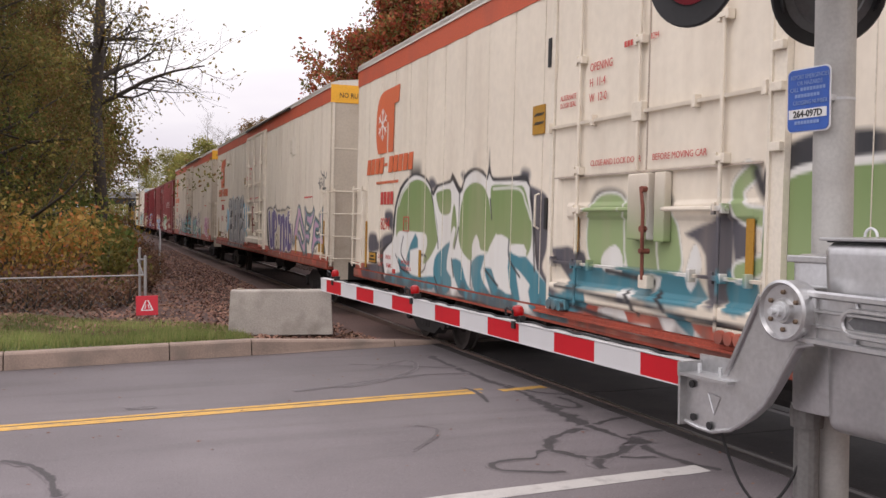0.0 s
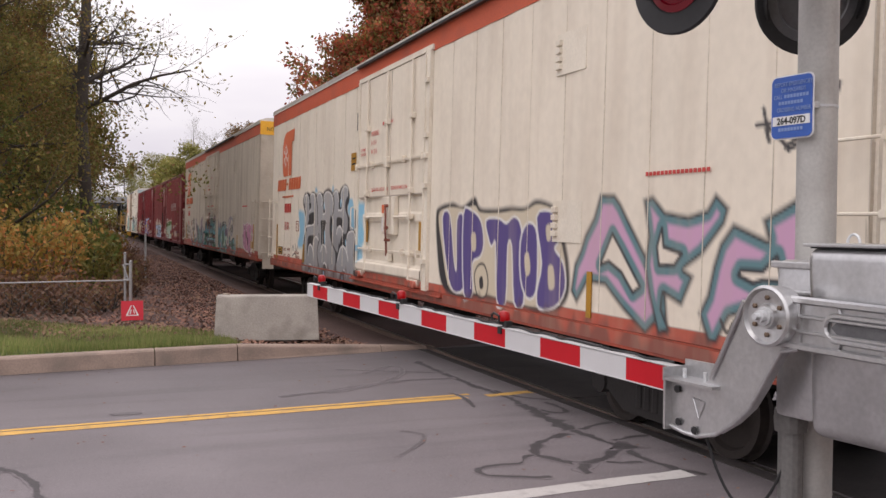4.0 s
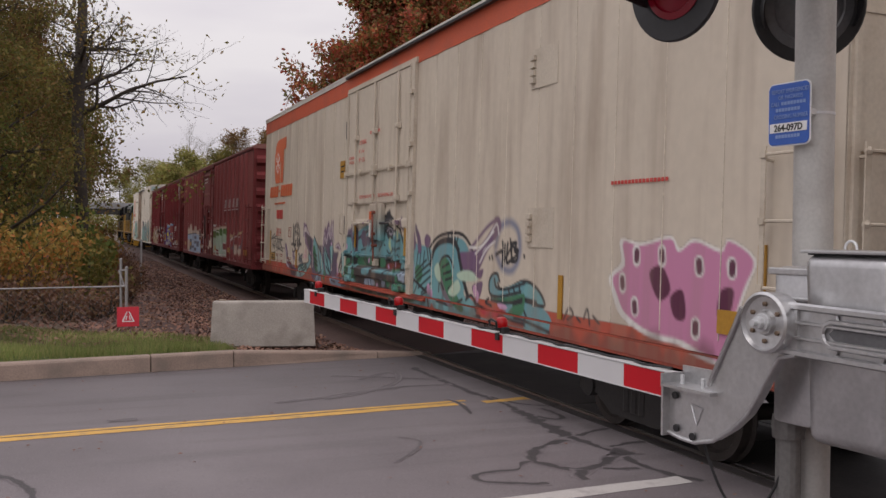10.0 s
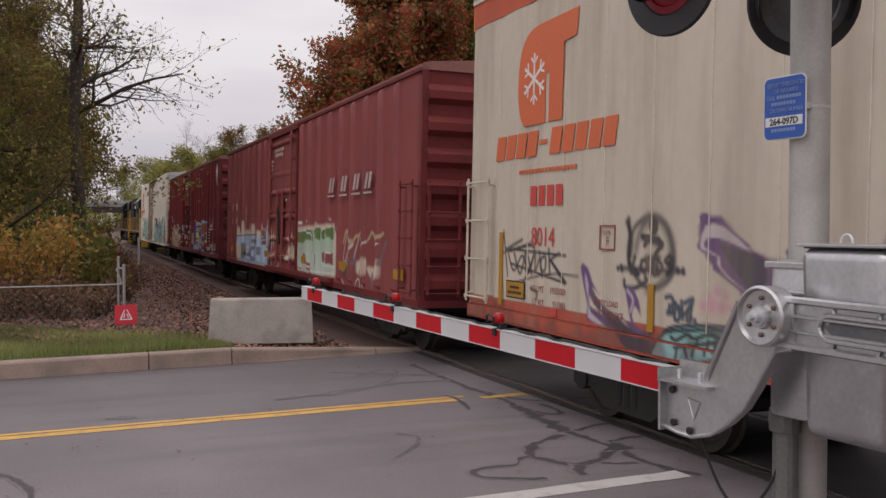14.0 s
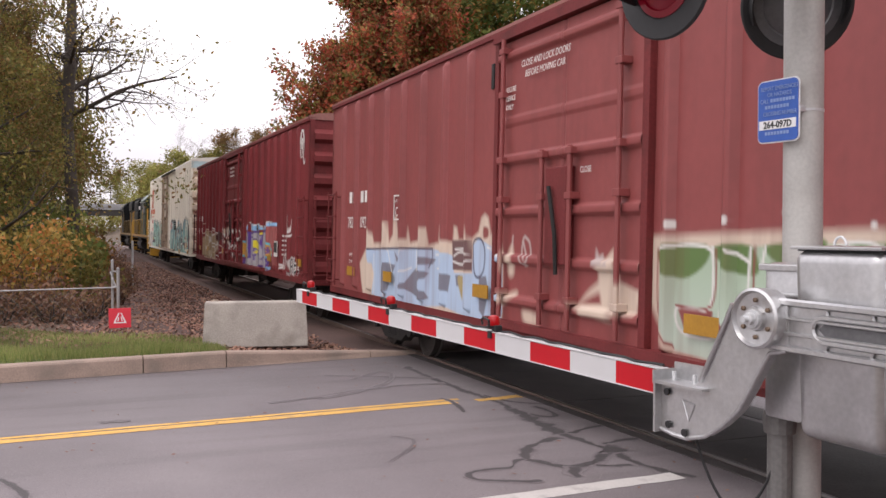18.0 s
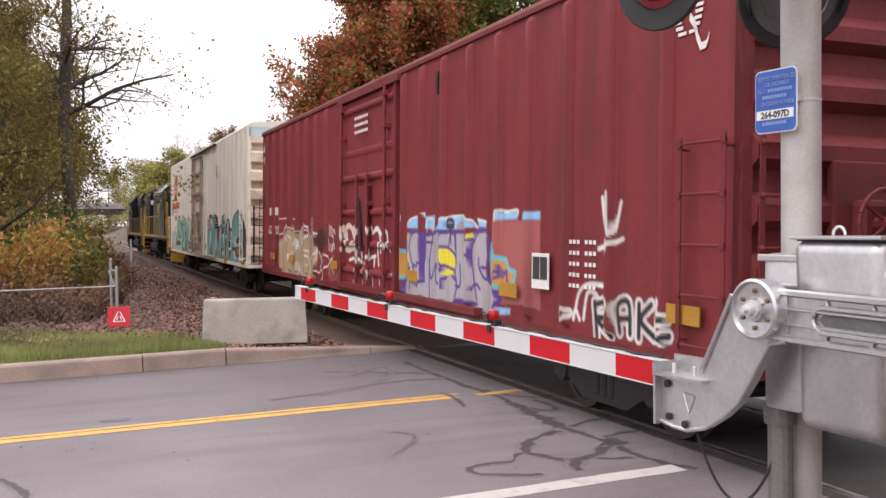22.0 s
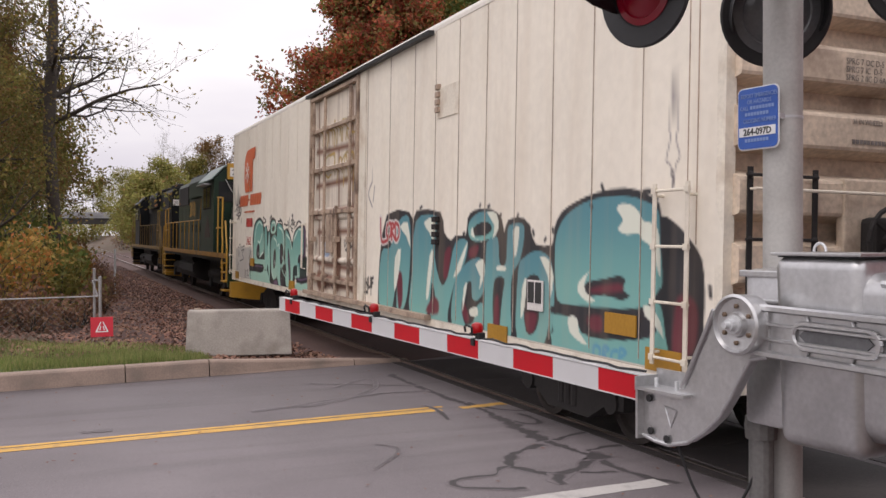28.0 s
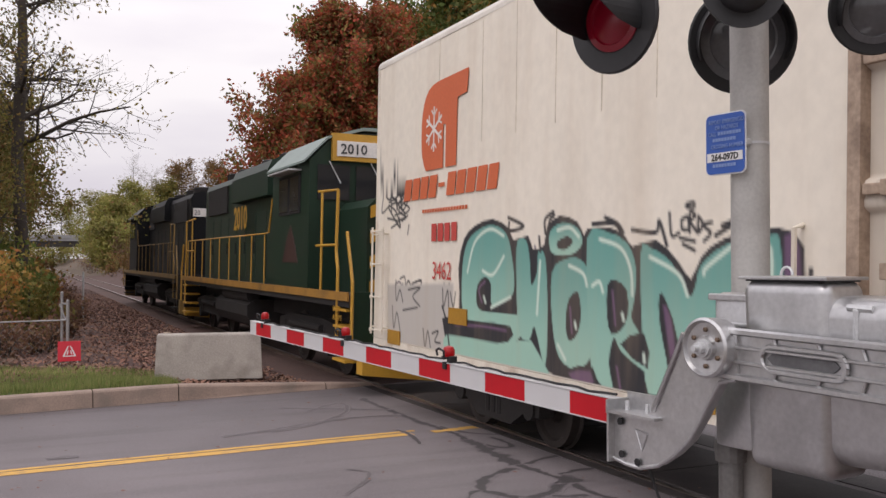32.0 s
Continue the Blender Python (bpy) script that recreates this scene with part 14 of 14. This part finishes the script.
L_OLIVE = leaf_mat("olive_leaves", [(0.126, 0.124, 0.028), (0.202, 0.169, 0.045), (0.101, 0.112, 0.034), (0.277, 0.192, 0.056)])
L_GREEN = leaf_mat("green_leaves", [(0.063, 0.098, 0.022), (0.114, 0.150, 0.034), (0.176, 0.185, 0.051), (0.075, 0.104, 0.028)])
L_BROWN = leaf_mat("brown_leaves", [(0.202, 0.109, 0.044), (0.253, 0.153, 0.055), (0.126, 0.099, 0.033), (0.176, 0.077, 0.038)])
L_YELLOW = leaf_mat("yellow_leaves", [(0.307, 0.226, 0.051), (0.235, 0.192, 0.051), (0.180, 0.165, 0.042), (0.343, 0.209, 0.060)])
L_ORANGE = leaf_mat("orange_leaves", [(0.365, 0.160, 0.046), (0.314, 0.208, 0.054), (0.209, 0.160, 0.038), (0.392, 0.128, 0.046)])
L_RED = leaf_mat("red_oak_leaves", [(0.33, 0.055, 0.036), (0.40, 0.105, 0.046), (0.24, 0.062, 0.040), (0.36, 0.160, 0.060), (0.16, 0.105, 0.042)])
L_FAR = leaf_mat("distant_leaves", [(0.235, 0.235, 0.055), (0.305, 0.280, 0.088), (0.185, 0.205, 0.055), (0.330, 0.240, 0.090)])
L_DRY = leaf_mat("dry_stems", [(0.178, 0.092, 0.061), (0.134, 0.076, 0.054), (0.223, 0.115, 0.068), (0.161, 0.115, 0.054)])


class Wood:
    """Collects tapered branch pieces and leaf sites."""
    def __init__(self, seed):
        self.rng = np.random.default_rng(seed)
        self.seg, self.tips = [], []

    def limb(self, p, d, length, r, level, spread, droop=0.0, pieces=4, kids=(4, 4, 3), shrink=0.62):
        rg = self.rng
        p, d = np.array(p, float), np.array(d, float)
        step = length / pieces
        for i in range(pieces):
            d = d + rg.normal(0, 0.10 + 0.05 * level, 3) + np.array([0, 0, 0.06 - droop * level])
            d /= np.linalg.norm(d)
            q = p + d * step
            r2 = r * (1 - 0.75 * (i + 1) / pieces) if level else r * (1 - 0.5 * (i + 1) / pieces)
            r1 = r * (1 - 0.75 * i / pieces) if level else r * (1 - 0.5 * i / pieces)
            self.seg.append((p, q, max(r1, 0.004), max(r2, 0.003)))
            if level >= len(kids):
                self.tips.append(q)
            if level < len(kids) and (level or i >= 1):
                for _ in range(max(1, round(kids[level] / pieces * 1.4))):
                    side = rg.normal(0, 1, 3)
                    side -= d * (side @ d)
                    side /= np.linalg.norm(side)
                    ang = spread * rg.uniform(0.7, 1.25)
                    nd = d * math.cos(ang) + side * math.sin(ang)
                    self.limb(p + (q - p) * rg.uniform(0.2, 1), nd, length * shrink * rg.uniform(0.6, 1.1), max(r2, r1 * 0.55) * 0.62, level + 1, spread, droop, 3, kids, shrink)
            p = q
        self.tips.append(p)

    def mesh(self, name, material, parent, sides=5, least=0.0):
        seg = [s for s in self.seg if s[2] >= least]
        P, Q = np.array([s[0] for s in seg]), np.array([s[1] for s in seg])
        r1, r2 = np.array([s[2] for s in seg]), np.array([s[3] for s in seg])
        d = Q - P
        d /= np.linalg.norm(d, axis=1, keepdims=True) + 1e-9
        ref = np.where(np.abs(d[:, 2:]) > 0.9, np.array([[1.0, 0, 0]]), np.array([[0, 0, 1.0]]))
        a = np.cross(d, ref)
        a /= np.linalg.norm(a, axis=1, keepdims=True)
        b = np.cross(d, a)
        ang = 2 * np.pi * np.arange(sides) / sides
        ring = a[:, None] * np.cos(ang)[None, :, None] + b[:, None] * np.sin(ang)[None, :, None]
        co = np.concatenate([P[:, None] + ring * r1[:, None, None], Q[:, None] + ring * r2[:, None, None]], 1)
        i = np.arange(sides)
        f = np.stack([i, (i + 1) % sides, sides + (i + 1) % sides, sides + i], -1)
        faces = (f[None] + (2 * sides * np.arange(len(seg)))[:, None, None]).reshape(-1, 4)
        return raw(name, co.reshape(-1, 3), faces, material, parent, smooth=True)

    def leaves(self, name, material, parent, per_tip, size, scatter, thin=1.0, below=None):
        rg = self.rng
        tips = np.array(self.tips)
        tips = tips[rg.random(len(tips)) < thin]
        if below is not None:
            tips = tips[tips[:, 2] < below]
        c = np.repeat(tips, per_tip, 0)
        c = c + rg.normal(0, scatter, c.shape)
        return leaf_cloud(name, c, size, material, parent, rg)


def leaf_cloud(name, c, size, material, parent, rg):
    n = len(c)
    a = rg.normal(0, 1, (n, 3))
    a /= np.linalg.norm(a, axis=1, keepdims=True)
    b = np.cross(a, rg.normal(0, 1, (n, 3)))
    b /= np.linalg.norm(b, axis=1, keepdims=True)
    s = rg.uniform(0.6, 1.3, (n, 1)) * size
    co = np.stack([c - a * s, c + b * s * 0.55 - a * s * 0.1, c + a * s, c - b * s * 0.55 - a * s * 0.1], 1)
    return raw(name, co.reshape(-1, 3), np.arange(4 * n).reshape(-1, 4), material, parent)


def tree(x, y, height, r, leaf, per_tip, size, scatter, seed, label, bark=BARK, spread=0.75, clear=0.35, thin=1.0, kids=(6, 5, 4), lean=(0, 0), droop=0.0, shrink=0.55, reach=0.5, group="", name="tree", least=0.0, leaf2=None, taper=0.75, stout=0.8):
    t = new(name)
    tagged(t, label, "tree", group=group)
    z0 = float(ground_z(x, y)) - 0.1
    w = Wood(seed)
    rg = w.rng
    p = np.array([x, y, z0])
    n = 8
    trunk = Wood(seed + 1)

    def girth(h):
        return 1 - stout * min(h, 0.55) - (1 - 0.55 * stout - 0.2) * max(0.0, h - 0.55) / 0.45
    for i in range(n):
        q = np.array([x + lean[0] * (i + 1) / n + rg.normal(0, 0.06), y + lean[1] * (i + 1) / n + rg.normal(0, 0.06), z0 + height * 0.92 * (i + 1) / n])
        trunk.seg.append((p, q, r * (1.25 if i == 0 else girth(i / n)), r * girth((i + 1) / n)))
        h = (i + 1) / n
        if h > clear:
            for _ in range(kids[0] // 2 + (1 if i == n - 1 else 0)):
                az = rg.uniform(0, 2 * math.pi)
                up = rg.uniform(0.25, 0.8)
                d = (math.cos(az), math.sin(az), up)
                w.limb(p + (q - p) * rg.uniform(0, 1), np.array(d) / np.linalg.norm(d), height * reach * (0.4 + taper - taper * h) * rg.uniform(0.7, 1.1), r * (0.42 if stout > 0.5 else 0.62) * (1.2 - h), 1, spread, droop, 4, (0,) + kids[1:], shrink)
        p = q
    trunk.mesh("trunk", bark, t, 10)
    if w.seg:
        tagged(w.mesh("branchwork", bark, t, 4 if not least else 3, least), kind="stuff")
    if per_tip:
        w.leaves("crown", leaf, t, per_tip, size, scatter, thin)
        if leaf2:
            w.leaves("crown", leaf2, t, max(1, per_tip // 3), size, scatter * 1.1, thin)
    return t


def shrub(x, y, height, width, leaf, count, size, seed, label, name="shrub", stems=9, group=""):
    t = new(name)
    tagged(t, label, "shrub", group=group)
    z0 = float(ground_z(x, y)) - 0.05
    w = Wood(seed)
    for i in range(stems):
        az = w.rng.uniform(0, 6.28)
        d = np.array([math.cos(az) * 0.5, math.sin(az) * 0.5, 1.0])
        w.limb((x + math.cos(az) * width * 0.15, y + math.sin(az) * width * 0.15, z0), d / np.linalg.norm(d), height * w.rng.uniform(0.6, 1.0), 0.018, 1, 0.6, 0.0, 4, (0, 3), 0.5)
    tagged(w.mesh("stem", DARK_BARK, t, 4), kind="stuff")
    tips = np.array(w.tips)
    c = tips[w.rng.integers(0, len(tips), count)] + w.rng.normal(0, width * 0.11, (count, 3))
    c[:, 2] = np.maximum(c[:, 2], z0 + 0.08)
    leaf_cloud("foliage", c, size, leaf, t, w.rng)
    return t


# the lone half-bare tree by the fence
tree(0.12, 30.0, 14.5, 0.195, L_YELLOW, 1, 0.07, 0.14, 17, "tall half-bare tree with few yellow leaves", DARK_BARK, kids=(9, 7, 6), clear=0.44, spread=0.7, thin=0.45, droop=0.03, reach=0.34, shrink=0.58, stout=0.25)
# the wood beside the line
wood_spots = [(-2.6, 25.5, 11, L_OLIVE), (-4.4, 28.5, 14, L_GREEN), (-7.0, 27.0, 13, L_BROWN), (-2.9, 34.5, 14, L_OLIVE), (-6.2, 35.0, 16, L_GREEN), (-2.2, 39.5, 11, L_BROWN),
              (-4.6, 44.0, 15, L_OLIVE), (-0.6, 50, 10, L_OLIVE), (-3.6, 56.0, 13, L_GREEN), (-8.5, 50.0, 17, L_OLIVE), (-0.9, 63.0, 10.5, L_OLIVE), (-6.6, 68.0, 15, L_BROWN), (-8.5, 38.0, 17, L_OLIVE),
              (-9.0, 29.0, 15, L_GREEN), (-3.4, 78.0, 12, L_OLIVE), (-8.5, 88.0, 16, L_GREEN)]
for i, (x, y, h, leaf) in enumerate(wood_spots):
    tree(x, y, h, 0.13 + 0.006 * h, leaf, 22 if y < 40 else 11, 0.05 if y < 40 else 0.10, 0.25, 40 + i, "leafy autumn woodland tree in green and brown", DARK_BARK, kids=(6, 4, 3), clear=0.42 if 45 < y < 66 and x > -2 else 0.2, reach=0.30, spread=0.8, shrink=0.6, group="trees of the wood", least=0.008, leaf2=L_BROWN if leaf is not L_BROWN else L_OLIVE)
for i, (x, y, h, leaf, lab) in enumerate([(-0.6, 22.6, 1.9, L_ORANGE, "orange and yellow autumn shrub"), (-1.7, 22.2, 2.2, L_ORANGE, "orange and yellow autumn shrub"), (-2.9, 22.9, 2.4, L_YELLOW, "yellow green autumn shrub"),
                                          (-1.1, 24.0, 2.2, L_YELLOW, "yellow green autumn shrub"), (-4.3, 23.0, 2.6, L_ORANGE, "orange and yellow autumn shrub"), (0.2, 24.6, 1.5, L_OLIVE, "olive green shrub at the edge of the wood"), (-0.2, 26.8, 1.9, L_GREEN, "dark green shrub at the edge of the wood"),
                                          (-2.4, 25.2, 2.6, L_OLIVE, "olive green shrub at the edge of the wood"), (-5.6, 24.0, 2.6, L_YELLOW, "yellow green autumn shrub"), (-0.9, 28.8, 2.3, L_GREEN, "dark green shrub at the edge of the wood"), (-3.5, 29.0, 3.2, L_OLIVE, "olive green shrub at the edge of the wood"), (0.4, 33.0, 1.4, L_ORANGE, "orange and yellow autumn shrub"), (0.5, 38.0, 1.8, L_BROWN, "brown autumn shrub at the edge of the wood"), (-1.5, 34.0, 3.2, L_GREEN, "dark green shrub at the edge of the wood"), (-4.8, 31.0, 3.6, L_GREEN, "dark green shrub at the edge of the wood"), (-7.4, 25.5, 3.2, L_OLIVE, "olive green shrub at the edge of the wood"),
                                          (-6.4, 29.0, 4.0, L_OLIVE, "olive green shrub at the edge of the wood"), (-2.8, 38.0, 4.0, L_OLIVE, "olive green shrub at the edge of the wood"), (-1.6, 42.0, 3.0, L_OLIVE, "olive green shrub at the edge of the wood"), (-2.6, 47.0, 4.0, L_GREEN, "dark green shrub at the edge of the wood"), (-1.0, 56.0, 2.2, L_OLIVE, "olive green shrub at the edge of the wood")]):
    shrub(x, y, h, h * 0.75, leaf, 1500, 0.06 if y < 26 else 0.09, 90 + i, lab, group="shrubs at the wood's edge")
for i, (x, y, h) in enumerate([(-0.3, 20.7, 0.75), (-1.3, 20.9, 0.85), (-2.4, 21.1, 0.9), (0.5, 21.4, 0.7), (-3.6, 21.3, 0.9), (-0.8, 21.8, 1.0), (1.2, 26.0, 0.6), (1.6, 31.0, 0.7), (1.1, 35.0, 0.8), (1.9, 41.0, 0.7), (1.4, 46.0, 0.9), (2.2, 52.0, 0.8), (1.6, 60.0, 1.0)]):
    shrub(x, y, h, h * 1.2, L_DRY, 700, 0.05, 140 + i, "dry brown weeds and stems", "weeds", 14, "weeds along the fence")
# across the line: red oak and a greener neighbour
tree(14.9, 44.0, 13.0, 0.30, L_RED, 15, 0.11, 0.22, 7, "broad red oak in rusty autumn leaf", DARK_BARK, kids=(10, 5, 4), clear=0.12, reach=0.36, spread=0.8, shrink=0.58, least=0.01, name="oak_tree", taper=1.0, leaf2=L_OLIVE)
tree(21.5, 47.0, 18.0, 0.32, L_GREEN, 7, 0.15, 0.30, 8, "tall oak, green and turning rusty", DARK_BARK, kids=(8, 5, 4), clear=0.2, reach=0.44, spread=0.8, shrink=0.58, least=0.01, name="oak_tree", leaf2=L_ORANGE)
tree(28.5, 50.0, 18.5, 0.30, L_GREEN, 7, 0.16, 0.30, 9, "green oak turning yellow", DARK_BARK, kids=(8, 5, 4), clear=0.2, reach=0.44, spread=0.8, shrink=0.58, least=0.01, name="oak_tree", leaf2=L_YELLOW)
# distant trees over the bend
for i, (x, y, h, leaf) in enumerate([(11.0, 128, 6, L_FAR), (13.5, 150, 9.5, L_FAR), (17.5, 158, 12, L_FAR), (22.5, 165, 12.5, L_OLIVE), (15.0, 178, 10.5, L_FAR), (15.5, 195, 9, L_FAR), (28.5, 172, 10.5, L_FAR), (14.5, 168, 8, L_YELLOW), (-11.0, 110, 16, L_OLIVE), (-12, 135, 17, L_FAR), (-9.0, 150, 13, L_FAR), (-10, 190, 13, L_FAR), (18, 215, 13, L_FAR), (1.0, 290, 16, L_FAR), (-12, 300, 18, L_OLIVE), (12, 300, 18, L_FAR), (22, 310, 20, L_FAR), (-24, 320, 20, L_FAR)]):
    tree(x, y, h, 0.25, leaf, 8, 0.20, 0.55, 200 + i, "distant round-headed tree turning yellow", DARK_BARK, kids=(7, 4, 3), clear=0.06, reach=0.46, spread=0.85, shrink=0.6, group="distant trees", least=0.03)
for i, (x, y, h) in enumerate([(22, 205, 21), (27, 215, 20), (33, 210, 20.5), (39, 205, 21), (44, 215, 20)]):
    tree(x, y, h, 0.22, L_BROWN if i > 1 else L_DRY, 3 if i > 1 else 0, 0.2, 0.4, 240 + i, "distant bare grey tree against the sky", BARK, kids=(9, 7, 6), clear=0.3, reach=0.40, spread=0.6, shrink=0.6, thin=0.4, group="distant bare trees")
for i, (x, y, h) in enumerate([(9.5, 62, 1.0), (10.5, 75, 1.5), (9.8, 88, 1.6), (11.5, 100, 2.2), (10.2, 112, 2.4), (12.5, 124, 3.0), (0.4, 75, 1.4), (0.8, 90, 1.8), (1.0, 108, 2.0), (9.8, 140, 3.0), (1.2, 130, 2.6)]):
    shrub(x, y, h, h * 1.3, L_DRY if i % 2 else L_BROWN, 700, 0.13, 260 + i, "brown autumn brush beside the line", "shrub", 10, "brush along the line")

for i, (x, h) in enumerate([(0.5, 5.0), (3.0, 4.6), (5.4, 5.2), (8.0, 4.4), (10.6, 5.2), (13.4, 5.6), (-2.5, 5.6)]):
    shrub(x, 276 + 3 * (i % 2), h, h * 1.1, L_YELLOW if i % 2 else L_FAR, 500, 0.3, 300 + i, "yellow brush beyond the overpass", "shrub", 8, "brush beyond the overpass")

# grass verge behind the kerb
rgg = np.random.default_rng(77)
count = 70000
bx = rgg.uniform(-16, 2.35, count)
depth = rgg.uniform(0, 1, count) ** 1.35
by = kerb_y(bx) + 0.27 + depth * (4.9 - 2.2 * smooth(-1, 2.3, bx))
bz = ground_z(bx, by)
hgt = rgg.uniform(0.06, 0.16, count) * (1.3 - 0.6 * depth)
ang = rgg.uniform(0, 6.28, count)
wd = 0.008
dx, dy = np.cos(ang) * wd, np.sin(ang) * wd
lx, ly = rgg.normal(0, 0.035, count), rgg.normal(0, 0.035, count)
co = np.stack([np.stack([bx - dx, by - dy, bz - 0.01], -1), np.stack([bx + dx, by + dy, bz - 0.01], -1), np.stack([bx + lx, by + ly, bz + hgt], -1)], 1)
L_GRASS = leaf_mat("grass_leaf", [(0.138, 0.187, 0.048), (0.212, 0.260, 0.081), (0.325, 0.308, 0.130), (0.114, 0.163, 0.048)])
grass = raw("grass", co.reshape(-1, 3), np.arange(3 * count).reshape(-1, 3), L_GRASS)
tagged(grass, "short green grass verge behind the kerb", "grass", kind="stuff")



def motions():
    for thing, y0 in TRAIN:
        walk(thing, [(t, pose(TRACK_X, y0 - s, rail_z(y0 - s), GRADE, LEAN, 0)) for t, s in ROLLED])
    # wheels turn as far as the train has rolled
    ts = np.array([r[0] for r in ROLLED])
    ss = np.array([r[1] for r in ROLLED])
    steps = np.arange(0, 32.001, 0.16)
    for wheel, y, r in WHEELS:
        walk(wheel, [(float(t), pose(0, y, r, float(np.degrees(np.interp(t, ts, ss)) / r) % 360 - 180, 0, 0)) for t in steps])


motions()
